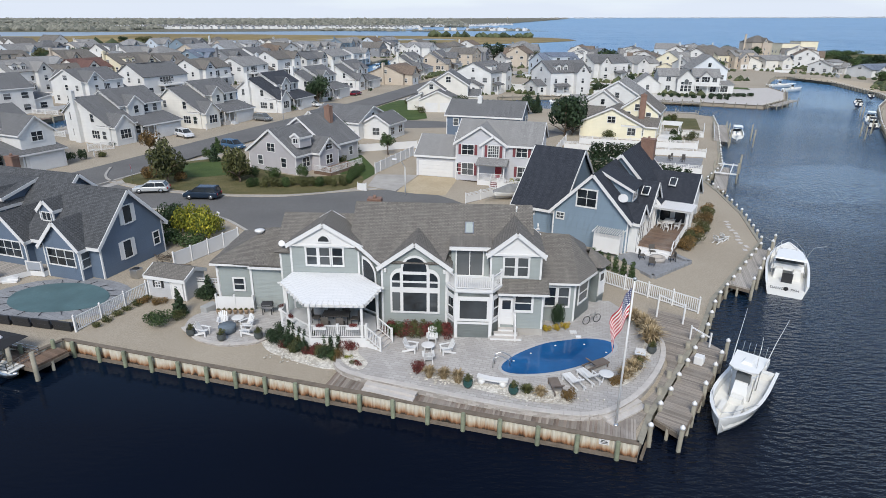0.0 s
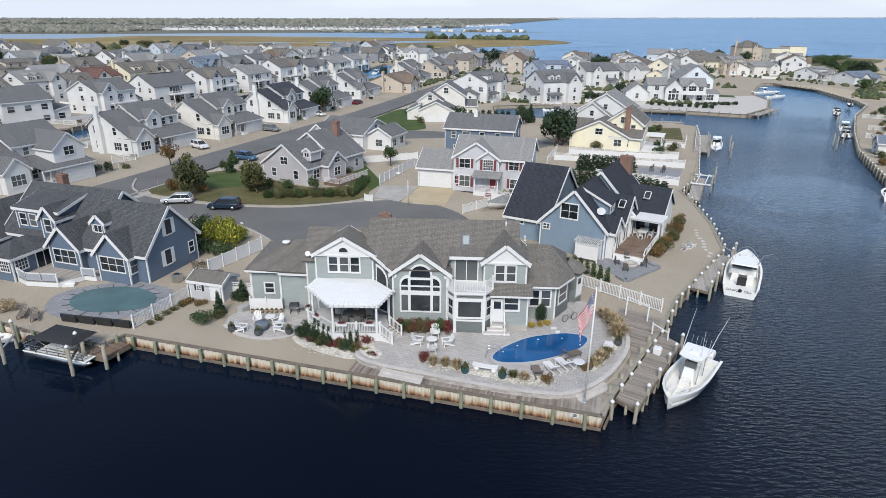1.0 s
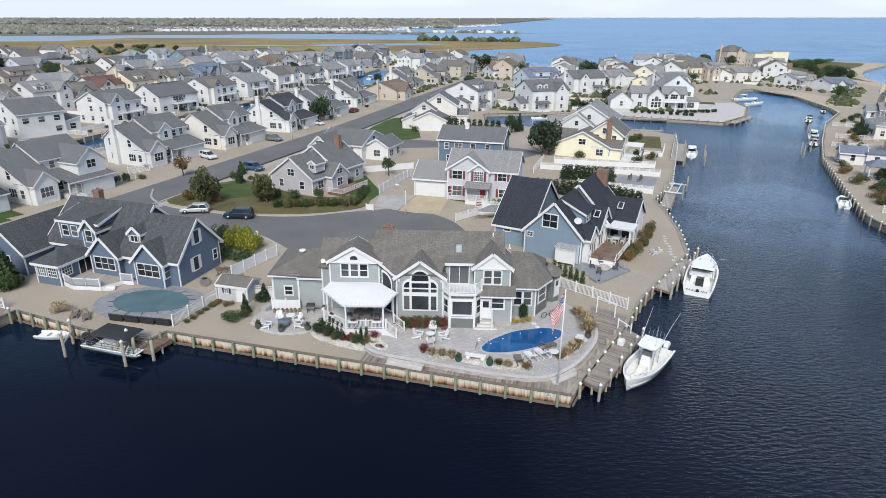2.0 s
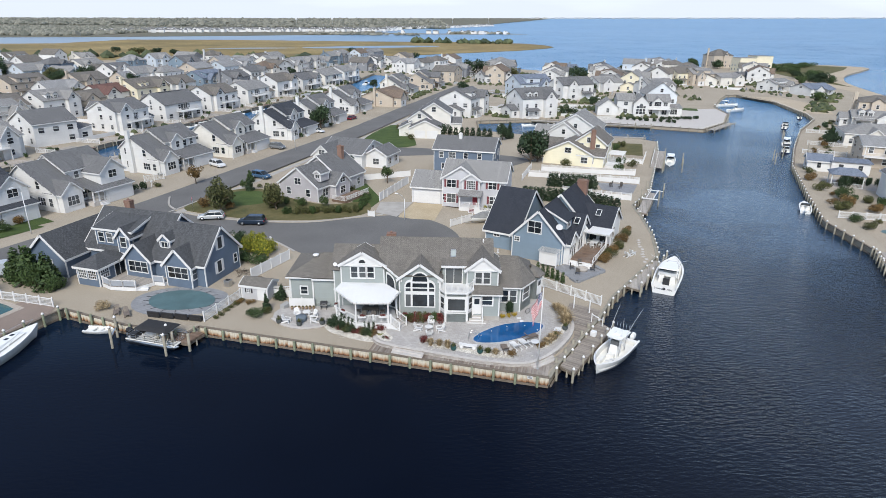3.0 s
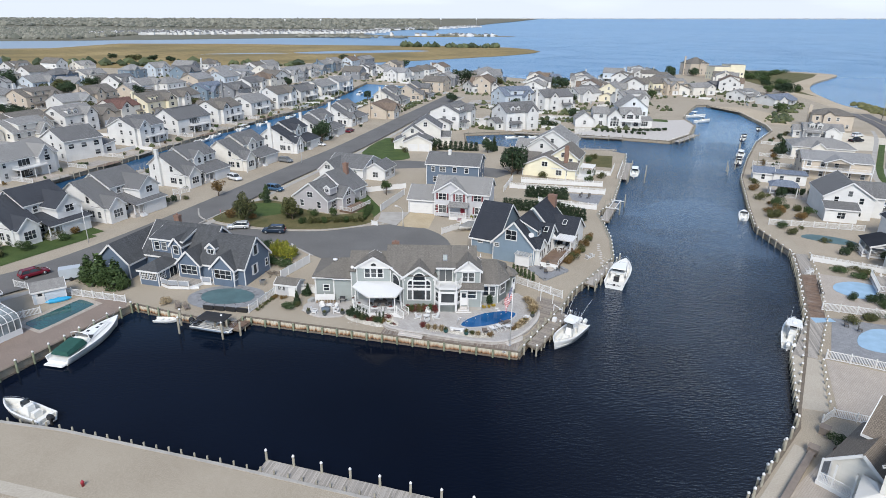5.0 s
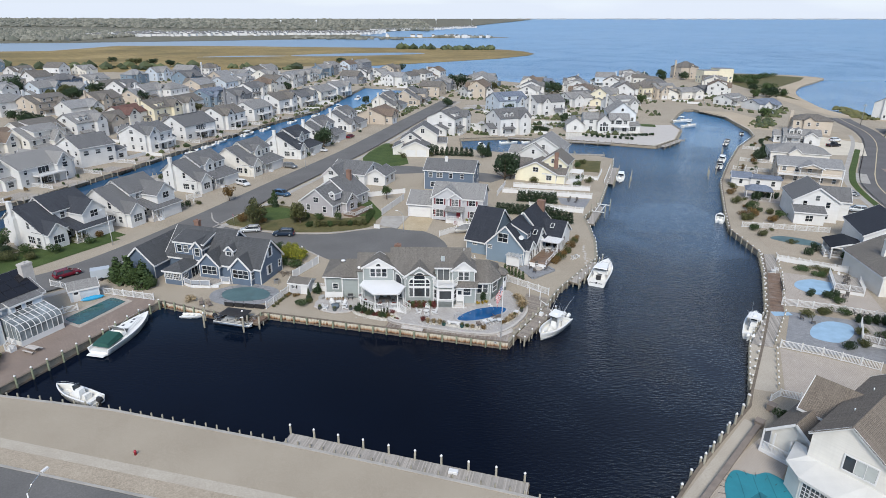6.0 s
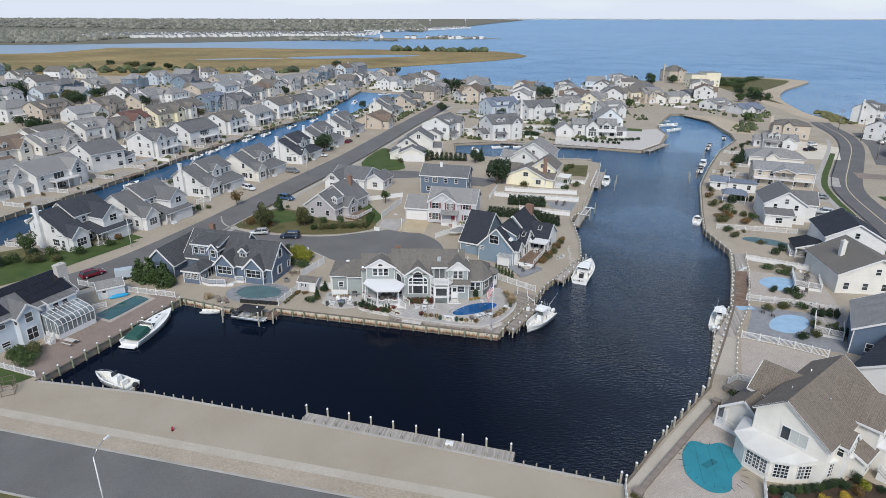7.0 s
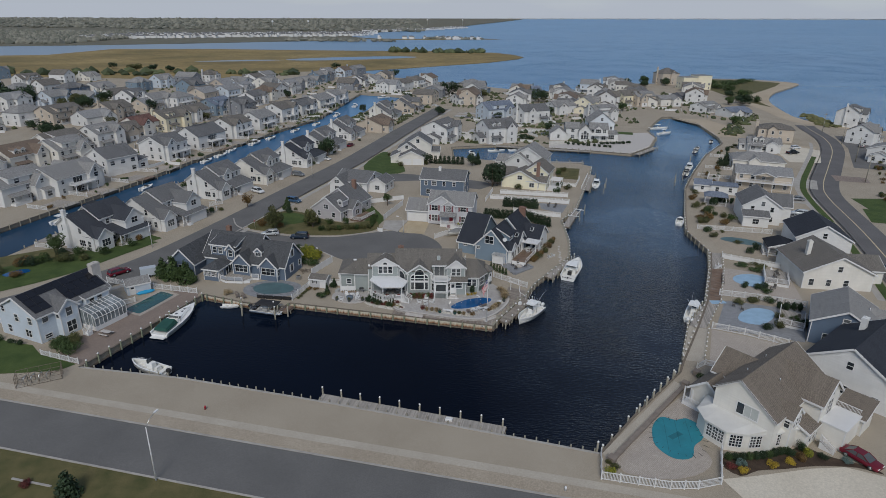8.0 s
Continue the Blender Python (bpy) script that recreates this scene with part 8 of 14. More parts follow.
# long grey house at the end of the point: gabled wings in a row, an arched window group, a taller block behind
eh = house(64.5, 207.0, -9, [Vol(0, 7.6, 0, 8, 3.2, 2.8, "y", over=0.35), Vol(7.2, 13.6, 1.2, 10, 5.6, 2.1, "x", over=0.35), Vol(13.0, 18.6, -0.6, 8, 4.9, 2.7, "y", over=0.35), Vol(18.2, 26.4, 0.6, 9, 5.6, 2.2, "x", over=0.35),
                             Vol(20.2, 23.6, 0.2, 6, 5.6, 1.5, "y", over=0.3), Vol(18.5, 30.5, 8.5, 21, 7.4, 4.4, "y", side=SIDE["paleblue_white"], over=0.4), Vol(26.2, 31.5, 2.5, 9, 3.0, 0.8, "sy", over=0.3)],
           SIDE["pale"], ROOF["grey"], "long pale grey waterfront house with many gables and an arched window", False, 46, auto=False, group="lagoon houses")
for x, y, z, w, h, c in ((3.8, 0, 1.1, 1.0, 1.6, 1), (10.4, 1.2, 3.9, 1.4, 1.3, 2), (10.4, 1.2, 0.9, 1.4, 1.6, 2), (14.6, -0.6, 0.9, 0.9, 1.9, 1), (15.8, -0.6, 0.9, 1.0, 1.9, 1), (17.0, -0.6, 0.9, 0.9, 1.9, 1), (14.6, -0.6, 3.1, 0.9, 0.8, 1), (17.0, -0.6, 3.1, 0.9, 0.8, 1),
                         (19.4, 0.6, 3.9, 1.0, 1.4, 1), (21.9, 0.2, 3.9, 2.4, 1.6, 3), (24.8, 0.6, 3.9, 1.4, 1.4, 2), (20.0, 0.6, 0.8, 2.4, 2.0, 3), (24.2, 0.6, 0.8, 2.6, 2.0, 3), (28.0, 2.5, 0.7, 3.4, 1.9, 4), (29.0, 8.5, 4.2, 1.0, 1.4, 1), (24.5, 8.5, 8.2, 1.0, 1.2, 1)):
    window(eh, x, y - 0.01, z, 0, w, h, c, 2, near=False, border=0.14)
arch_window(eh, 15.8, -0.61, 3.1, 0, 1.3, 1.7)
for a, b in (((18.5, -1.6, 2.95), (26.4, -1.6, 2.95)),):
    bm = bmesh.new()
    box(bm, 18.4, 26.4, -1.7, 0.6, 2.75, 2.95)
    part("balcony_floor", bm, WHITE, eh)
    bm = bmesh.new()
    rail_run(bm, a, b, gap=0.25)
    part("railing", bm, WHITE, eh)
    for x in (18.6, 22.4, 26.2):
        bm = bmesh.new()
        box(bm, x - 0.12, x + 0.12, -1.7, -1.46, 0, 2.75)
        part("post", bm, WHITE, eh)
sheet("quay_point", [(60, 189.6), (76, 183.6), (92, 176.8), (105.4, 190.2), (116.6, 211.5), (112, 214), (98, 203), (64, 205.6)], GROUND + 0.025, PEBBLE, "pale pebble terrace round the point house", "terrace")

# pale gabled house on the point, its two gables towards the channel
gh = house(42.5, 148.0, -24, [Vol(-6.5, 6.5, -4, 8, 5.4, 3.9, "y", over=0.4), Vol(-7.5, 2.0, -6.5, 4, 4.0, 3.3, "y", over=0.4), Vol(-12, -6.5, -2, 6, 3.0, 2.0, "x", over=0.4)], SIDE["pale"], ROOF["grey"], "pale grey house with two stepped gables and grey roof", True, 77, sides="013", group="lagoon houses")

# ---- plants ----
def leaf_cloud(name, mat, n, lobes, leaf, seed, blades=False):
    """Many small leaves over a set of lobes (x, y, z, rx, ry, rz): an uneven crown with gaps."""
    r = np.random.RandomState(seed)
    L = np.array(lobes, float)
    wgt = (L[:, 3] * L[:, 5]) ** 1.0
    pick = r.choice(len(L), n, p=wgt / wgt.sum())
    d = r.normal(size=(n, 3))
    d /= np.linalg.norm(d, axis=1)[:, None]
    rad = (0.55 + 0.5 * r.rand(n) ** 0.6)[:, None]
    c = L[pick, :3] + d * rad * L[pick, 3:6]
    nrm = d + r.normal(size=(n, 3)) * 0.6
    nrm /= np.linalg.norm(nrm, axis=1)[:, None]
    t = np.cross(nrm, r.normal(size=(n, 3)))
    t /= np.linalg.norm(t, axis=1)[:, None]
    b = np.cross(nrm, t)
    s = (leaf * (0.6 + 0.8 * r.rand(n)))[:, None]
    v = np.stack([c - t * s, c + b * s * 0.55, c + t * s, c - b * s * 0.55], 1).reshape(-1, 3)
    v[:, 2] = np.maximum(v[:, 2], 0.0)
    me = bpy.data.meshes.new(name)
    me.from_pydata(v.tolist(), [], [(4 * i, 4 * i + 1, 4 * i + 2, 4 * i + 3) for i in range(n)])
    me.materials.append(mat)
    return me


def blade_tuft(name, mat, n, r0, h, lean, seed, w=0.02):
    r = np.random.RandomState(seed)
    vs, fs = [], []
    for i in range(n):
        a, q = r.rand() * 6.283, r0 * math.sqrt(r.rand())
        x, y = q * math.cos(a), q * math.sin(a)
        hh = h * (0.6 + 0.5 * r.rand())
        ln = lean * (0.3 + r.rand()) * (0.4 + q / max(r0, 0.01))
        dx, dy = math.cos(a) * ln, math.sin(a) * ln
        px, py = -math.sin(a) * w, math.cos(a) * w
        k = len(vs)
        vs += [(x - px, y - py, 0), (x + px, y + py, 0), (x + dx * 0.4 + px * 1.4, y + dy * 0.4 + py * 1.4, hh * 0.65), (x + dx * 0.4 - px * 1.4, y + dy * 0.4 - py * 1.4, hh * 0.65), (x + dx, y + dy, hh * (1.0 - 0.25 * ln / max(lean, 0.01)))]
        fs += [(k, k + 1, k + 2, k + 3), (k + 3, k + 2, k + 4)]
    me = bpy.data.meshes.new(name)
    me.from_pydata(vs, [], fs)
    me.materials.append(mat)
    return me


PLANT = {}


def bush_mesh(kind, col, k):
    key = (kind, col, k)
    if key in PLANT:
        return PLANT[key]
    rng = random.Random(hash_of(kind + col) + k)
    m = LEAF[col]
    if kind == "shrub":
        lobes = [(rng.uniform(-0.5, 0.5), rng.uniform(-0.5, 0.5), rng.uniform(0.3, 0.65), rng.uniform(0.35, 0.55), rng.uniform(0.35, 0.55), rng.uniform(0.3, 0.42)) for _ in range(6)]
        me = leaf_cloud("foliage", m, 1700, lobes, 0.052, k + 3)
    elif kind == "hedge":
        lobes = [(rng.uniform(-0.9, 0.9), rng.uniform(-0.4, 0.4), rng.uniform(0.3, 0.6), 0.4, 0.35, 0.4) for _ in range(9)]
        me = leaf_cloud("foliage", m, 2000, lobes, 0.062, k + 5)
    elif kind == "ball":
        lobes = [(rng.uniform(-0.03, 0.03), rng.uniform(-0.03, 0.03), z, r, r, 0.3) for z, r in ((0.3, 0.4), (0.5, 0.46), (0.66, 0.4))]
        me = leaf_cloud("foliage", m, 2400, lobes, 0.036, k + 15)
    elif kind == "cone":
        lobes = [(rng.uniform(-0.05, 0.05), rng.uniform(-0.05, 0.05), 0.06 + i * 0.115, 0.34 * (1 - i / 9.2) + 0.02, 0.34 * (1 - i / 9.2) + 0.02, 0.13) for i in range(9)]
        me = leaf_cloud("foliage", m, 900, lobes, 0.055, k + 7)
    elif kind == "column":
        lobes = [(rng.uniform(-0.03, 0.03), rng.uniform(-0.03, 0.03), 0.08 + i * 0.12, 0.2 * (1.0 - 0.06 * i), 0.2 * (1.0 - 0.06 * i), 0.12) for i in range(8)]
        me = leaf_cloud("foliage", m, 650, lobes, 0.04, k + 9)
    elif kind == "grass":
        me = blade_tuft("blades", m, 260, 0.22, 1.0, 0.42, k + 11)
    else:
        lobes = [(rng.uniform(-0.6, 0.6), rng.uniform(-0.6, 0.6), rng.uniform(0.35, 1.0), rng.uniform(0.3, 0.5), rng.uniform(0.3, 0.5), rng.uniform(0.25, 0.4)) for _ in range(9)]
        me = leaf_cloud("crown", m, 1500, lobes, 0.07, k + 13)
    PLANT[key] = me
    return me


def hash_of(s):
    return sum(ord(c) * (i + 1) for i, c in enumerate(s))


WORD = dict(green="green", dark="dark evergreen", lime="yellow-green variegated", red="red-leaved", autumn="russet autumn", straw="straw-coloured", olive="olive green", yellow="golden yellow", blue="blue-green")
KINDW = dict(shrub="rounded shrub", hedge="clipped hedge shrub", ball="clipped ball shrub", cone="conical evergreen", column="slim upright evergreen", grass="ornamental grass tuft")
_pc = [0]


def plant(x, y, kind="shrub", col="green", w=1.0, h=1.0, z=GROUND, where="in gravel", group=""):
    """One plant; w its width, h its height."""
    _pc[0] += 1
    k = _pc[0] % 3
    me = bush_mesh(kind, col, k)
    size = {"shrub": (1.9, 1.05), "hedge": (2.4, 1.0), "ball": (0.95, 0.98), "cone": (0.75, 1.1), "column": (0.42, 1.05), "grass": (0.9, 0.95)}[kind]
    rng = random.Random(_pc[0])
    m = pose(x, y, z, 0, 0, rng.uniform(0, 360)) @ Matrix.Diagonal((w / size[0], w / size[0], h / size[1], 1))
    nm = {"grass": "ornamental_grass", "hedge": "hedge_shrub", "ball": "shrub"}.get(kind, "shrub" if kind == "shrub" else "evergreen")
    return solo(nm, me, None, f"{WORD[col]} {KINDW[kind]} {where}", "plant", m, group)


def tree(x, y, h, w, col="green", z=GROUND, trunk=0.35, label="", seed=0):
    """Tapered trunk with limbs and a leafy crown."""
    ob = thing("tree", label or f"{WORD[col]} broad-leaved tree with bare trunk base", "tree", pose(x, y, z, 0, 0, seed * 47 % 360))
    rng = random.Random(seed + 3)
    bm = bmesh.new()
    ht = h * trunk
    tube(bm, [(0, 0, -0.1), (0.02 * h, 0, ht * 0.5), (0, 0.02 * h, ht), (0.03 * h, 0, h * 0.75)], [0.035 * h, 0.028 * h, 0.024 * h, 0.008 * h], 7)
    for i in range(6):
        a = i * 1.05 + rng.random()
        z0 = ht * (0.8 + 0.12 * i)
        tube(bm, [(0, 0, z0), (math.cos(a) * w * 0.2, math.sin(a) * w * 0.2, z0 + h * 0.12), (math.cos(a) * w * 0.4, math.sin(a) * w * 0.4, z0 + h * 0.2)], [0.016 * h, 0.011 * h, 0.004 * h], 5)
    part("trunk", bm, BARK, ob)
    me = bush_mesh("crown", col, seed % 4)
    c = part("crown", me, None, ob)
    c.matrix_basis = Matrix.Translation((0, 0, ht * 0.75)) @ Matrix.Diagonal((w / 1.9, w / 1.9, (h - ht * 0.75) / 1.35, 1))
    return ob


def conifer(x, y, h, w, col="dark", z=GROUND, seed=0):
    ob = thing("conifer", "dense dark green conifer with drooping sides", "tree", pose(x, y, z, 0, 0, seed * 61 % 360))
    bm = bmesh.new()
    tube(bm, [(0, 0, -0.1), (0, 0, h * 0.85)], [0.03 * h, 0.005 * h], 7)
    part("trunk", bm, BARK, ob)
    c = part("crown", bush_mesh("cone", col, seed % 3), None, ob)
    c.matrix_basis = Matrix.Diagonal((w / 0.75, w / 0.75, h / 1.1, 1))
    return ob


# ---- fences ----
FENCE_ME = {}


def fence(pts, label, style="picket", h=1.1, z=GROUND, step=2.2):
    """Vinyl fence: posts with caps, and a panel between each pair."""
    ob = thing("fence", label, "fence")
    P = [Vector((*p, z)) for p in pts]
    key = ("post", h)
    if key not in FENCE_ME:
        bm = bmesh.new()
        box(bm, -0.065, 0.065, -0.065, 0.065, -0.05, h + 0.08)
        lathe(bm, [(0.1, h + 0.08), (0.1, h + 0.12), (0.01, h + 0.22)], 4, 0, pose(0, 0, 0, 0, 0, 45))
        FENCE_ME[key] = mesh_of("post", bm, WHITE)
    spots = []
    for a, b in zip(P, P[1:]):
        n = max(1, round((b - a).length / step))
        for i in range(n):
            p, q = a.lerp(b, i / n), a.lerp(b, (i + 1) / n)
            spots.append(p)
            d = q - p
            bm = bmesh.new()
            L = d.length
            if style == "solid":
                box(bm, 0.065, L - 0.065, -0.02, 0.02, 0.08, h)
                box(bm, 0.06, L - 0.06, -0.035, 0.035, h - 0.05, h + 0.04)
                box(bm, 0.06, L - 0.06, -0.035, 0.035, 0.05, 0.15)
            elif style == "lattice":
                box(bm, 0.065, L - 0.065, -0.02, 0.02, 0.08, h * 0.72)
                for zz in (h * 0.72, h * 0.86, h):
                    box(bm, 0.06, L - 0.06, -0.03, 0.03, zz - 0.035, zz + 0.035)
                m = max(3, int(L / 0.22))
                for k in range(1, m):
                    box(bm, L * k / m - 0.02, L * k / m + 0.02, -0.015, 0.015, h * 0.72, h)
            elif style == "rail":
                for zz in (0.35, 0.7, 1.0):
                    box(bm, 0.06, L - 0.06, -0.025, 0.025, h * zz - 0.13, h * zz)
            else:
                for zz in (0.14, h - 0.06):
                    box(bm, 0.06, L - 0.06, -0.025, 0.025, zz - 0.045, zz + 0.045)
                m = max(3, int(L / (0.16 if style == "picket" else 0.24)))
                for k in range(1, m):
                    box(bm, L * k / m - 0.028, L * k / m + 0.028, -0.014, 0.014, 0.1, h)
            an = math.degrees(math.atan2(d.y, d.x))
            tagged(part("panel", bm, WHITE, ob, "", pose(p.x, p.y, p.z, 0, 0, an)), kind="stuff" if style != "solid" else "")
    spots.append(P[-1])
    for p in spots:
        part("post", FENCE_ME[key], None, ob, "", Matrix.Translation(p))
    return ob


# ---- piles, docks ----
def pile(parent_name, x, y, top, r=0.14, cap=True, label="round timber mooring post"):
    key = ("pile", r, top, cap)
    if key not in FENCE_ME:
        bm = bmesh.new()
        lathe(bm, [(r, -2.0), (r, 0), (r * 0.95, top)], 9)
        me = mesh_of("mooring_post", bm, PILE)
        ce = None
        if cap:
            bm = bmesh.new()
            lathe(bm, [(r * 1.12, top - 0.06), (r * 1.12, top + 0.05), (0.02, top + 0.22)], 9)
            ce = mesh_of("pile_cap", bm, WHITE)
        FENCE_ME[key] = (me, ce)
    me, ce = FENCE_ME[key]
    ob = solo("mooring_post", me, None, label + (" with white cone cap" if cap else ""), "post", pose(x, y, 0, random.uniform(-1, 1), random.uniform(-1, 1)), "mooring posts")
    if ce:
        part("cap", ce, None, ob)
    return ob


def dock(name, poly, label, mat, z=GROUND + 0.02, kind="structure"):
    """A plank platform over the water with edge beams and short legs."""
    ob = thing(name, label, "dock", kind=kind)
    bm = bmesh.new()
    prism(bm, poly, z - 0.16, z)
    part("planking", bm, mat, ob)
    n = len(poly)
    for i in range(n):
        a, b = poly[i], poly[(i + 1) % n]
        bm = bmesh.new()
        bar(bm, (*a, z - 0.3), (*b, z - 0.3), 0.12, 0.26)
        part("edge_beam", bm, TIMBER, ob)
        L = math.hypot(b[0] - a[0], b[1] - a[1])
        for k in range(max(1, int(L / 2.6))):
            f = (k + 0.5) / max(1, int(L / 2.6))
            bm = bmesh.new()
            tube(bm, [(a[0] + (b[0] - a[0]) * f, a[1] + (b[1] - a[1]) * f, -1.5), (a[0] + (b[0] - a[0]) * f, a[1] + (b[1] - a[1]) * f, z - 0.2)], 0.11, 7)
            part("leg", bm, PILE, ob)
    return ob

# ---- boats: local x towards the bow, waterline at z 0 ----
def hull_mesh(L, B, sheer0, sheer1, floor, mats, deck_from=1.0, flare=1.0, fine=3.0, step=0.0):
    """Lofted open hull; the part beyond deck_from (0..1) is decked over."""
    bm = bmesh.new()
    n = 15
    rows = []
    for i in range(n + 1):
        t = i / n
        x = L * t
        b = B / 2 * max(0.02, (1 - max(0, (t - 0.35) / 0.65) ** fine)) * (0.93 + 0.07 * min(1, t / 0.35))
        zs = sheer0 + (sheer1 - sheer0) * t ** 2.0 - (step if t < 0.12 else 0)
        bc = b * (0.82 - 0.35 * t ** 3) * flare
        rake = L * 0.05 * t ** 6
        inn = max(0.005, b - 0.18)
        fl = floor if t < deck_from else zs - 0.05
        rows.append([bm.verts.new(p) for p in ((x - rake, 0, -0.35 + 0.3 * t ** 5), (x - rake * 0.7, bc, 0.02 + 0.25 * t ** 4), (x, b, zs - 0.1), (x, b + 0.03 * (t < 0.97), zs), (x, inn, zs), (x, inn * 0.97, fl), (x, 0, fl))])
    for a, b in zip(rows, rows[1:]):
        for k in range(6):
            f = bm.faces.new((a[k], b[k], b[k + 1], a[k + 1]))
            f.material_index = 0 if k < 4 else 1
            f.smooth = k < 2
    bm.faces.new(rows[0])
    geo = bm.verts[:] + bm.edges[:] + bm.faces[:]
    d = bmesh.ops.duplicate(bm, geom=geo)["geom"]
    vs = [g for g in d if isinstance(g, bmesh.types.BMVert)]
    for v in vs:
        v.co.y = -v.co.y
    bmesh.ops.reverse_faces(bm, faces=[g for g in d if isinstance(g, bmesh.types.BMFace)])
    bmesh.ops.remove_doubles(bm, verts=bm.verts, dist=0.001)
    bmesh.ops.recalc_face_normals(bm, faces=bm.faces)
    return mesh_of("hull", bm, mats)


def shell(bm, sections, mi=0):
    """Closed loft of equal rings."""
    rings = [[bm.verts.new(p) for p in s] for s in sections]
    m = len(rings[0])
    for a, b in zip(rings, rings[1:]):
        for k in range(m):
            bm.faces.new((a[k], a[(k + 1) % m], b[(k + 1) % m], b[k])).material_index = mi
    bm.faces.new(rings[0][::-1]).material_index = mi
    bm.faces.new(rings[-1]).material_index = mi


def rbox(bm, x0, x1, y0, y1, z0, z1, taper=0.0, mi=0):
    shell(bm, [[(x0, y0, z0), (x1, y0, z0), (x1, y1, z0), (x0, y1, z0)], [(x0 + taper * 0.3, y0 + taper, z1), (x1 - taper, y0 + taper, z1), (x1 - taper, y1 - taper, z1), (x0 + taper * 0.3, y1 - taper, z1)]], mi)


def outboard(parent, y, dark=False, x=-0.25, z=0.75):
    bm = bmesh.new()
    shell(bm, [[(x - 0.5, y - 0.2, z - 0.05), (x + 0.15, y - 0.2, z - 0.05), (x + 0.15, y + 0.2, z - 0.05), (x - 0.5, y + 0.2, z - 0.05)], [(x - 0.6, y - 0.24, z + 0.3), (x + 0.2, y - 0.22, z + 0.3), (x + 0.2, y + 0.22, z + 0.3), (x - 0.6, y + 0.24, z + 0.3)], [(x - 0.45, y - 0.16, z + 0.62), (x + 0.1, y - 0.14, z + 0.58), (x + 0.1, y + 0.14, z + 0.58), (x - 0.45, y + 0.16, z + 0.62)]])
    box(bm, x - 0.3, x, y - 0.08, y + 0.08, -0.5, z)
    part("outboard_motor", bm, BLACK if dark else GELCOAT, parent)


def center_console(x, y, heading, L=8.7, B=3.0, label="white centre-console fishing boat with hard top", top=True, motors=2, dark=False, rods=True):
    ob = thing("fishing_boat", label, "boat", pose(x, y, 0, 0, 0, heading))
    part("hull", hull_mesh(L, B, 0.95, 1.45, 0.45, [GELCOAT, CREAM], 0.985), None, ob)
    c = L * 0.42
    bm = bmesh.new()
    rbox(bm, c - 0.55, c + 0.75, -0.5, 0.5, 0.45, 1.75, 0.12)
    part("console", bm, GELCOAT, ob)
    bm = bmesh.new()
    box(bm, c + 0.15, c + 0.5, -0.42, 0.42, 1.6, 2.25, 0, Matrix.Translation((0, 0, 0)))
    part("windscreen", bm, GLASS, ob)
    bm = bmesh.new()
    rbox(bm, c - 1.5, c - 0.95, -0.5, 0.5, 0.45, 1.25, 0.06)
    part("leaning_post", bm, CREAM, ob)
    bm = bmesh.new()
    rbox(bm, c + 0.85, c + 1.45, -0.42, 0.42, 0.45, 0.95, 0.06)
    part("forward_seat", bm, CREAM, ob)
    for s in (-1, 1):
        bm = bmesh.new()
        rbox(bm, L * 0.62, L * 0.78, s * 0.5 - 0.2, s * 0.5 + 0.2, 0.45, 0.85, 0.05)
        part("bow_seat", bm, CREAM, ob)
    if top:
        bm = bmesh.new()
        shell(bm, [[(c - 1.5, -1.0, 2.72), (c + 0.75, -0.85, 2.72), (c + 1.0, -0.5, 2.72), (c + 1.0, 0.5, 2.72), (c + 0.75, 0.85, 2.72), (c - 1.5, 1.0, 2.72)], [(c - 1.5, -1.02, 2.84), (c + 0.8, -0.88, 2.84), (c + 1.05, -0.5, 2.84), (c + 1.05, 0.5, 2.84), (c + 0.8, 0.88, 2.84), (c - 1.5, 1.02, 2.84)]])
        rbox(bm, c - 0.6, c + 0.2, -0.35, 0.35, 2.84, 2.98, 0.12)
        part("hard_top", bm, GELCOAT, ob)
        for sx in (-1.1, 0.5):
            for s in (-1, 1):
                bm = bmesh.new()
                tube(bm, [(c + sx, s * 0.62, 0.5), (c + sx * 0.9, s * 0.68, 1.8), (c + sx, s * 0.8, 2.74)], 0.035, 6)
                part("top_leg", bm, METAL, ob)
        if rods:
            for s in (-1, 1):
                bm = bmesh.new()
                tube(bm, [(c - 0.2, s * 0.95, 2.8), (c - 1.8, s * 1.1, 4.0), (c - 3.6, s * 1.3, 5.0)], [0.03, 0.02, 0.012], 5)
                part("outrigger", bm, WHITE, ob)
            for k in range(5):
                bm = bmesh.new()
                tube(bm, [(c - 1.5, -0.7 + 0.35 * k, 2.8), (c - 1.75, -0.7 + 0.35 * k, 3.5)], 0.015, 5)
                part("rod_holder", bm, METAL, ob)
            bm = bmesh.new()
            tube(bm, [(c + 0.2, 0.6, 2.8), (c + 0.1, 0.6, 5.0)], [0.02, 0.008], 5)
            part("antenna", bm, WHITE, ob)
    for s in ((0.38, -0.38) if motors == 2 else (0.0,)):
        outboard(ob, s, dark)
    bm = bmesh.new()
    rbox(bm, 0.15, 0.7, -B / 2 + 0.3, B / 2 - 0.3, 0.45, 0.9, 0.03)
    part("transom_bench", bm, CREAM, ob)
    bm = bmesh.new()
    for s in (-1, 1):
        tube(bm, [(L * 0.6, s * (B / 2 - 0.16), 1.15), (L * 0.72, s * B * 0.38, 1.5), (L * 0.9, s * B * 0.17, 1.65), (L * 0.955, 0.0, 1.68)], 0.018, 5)
    part("bow_rail", bm, METAL, ob)
    return ob


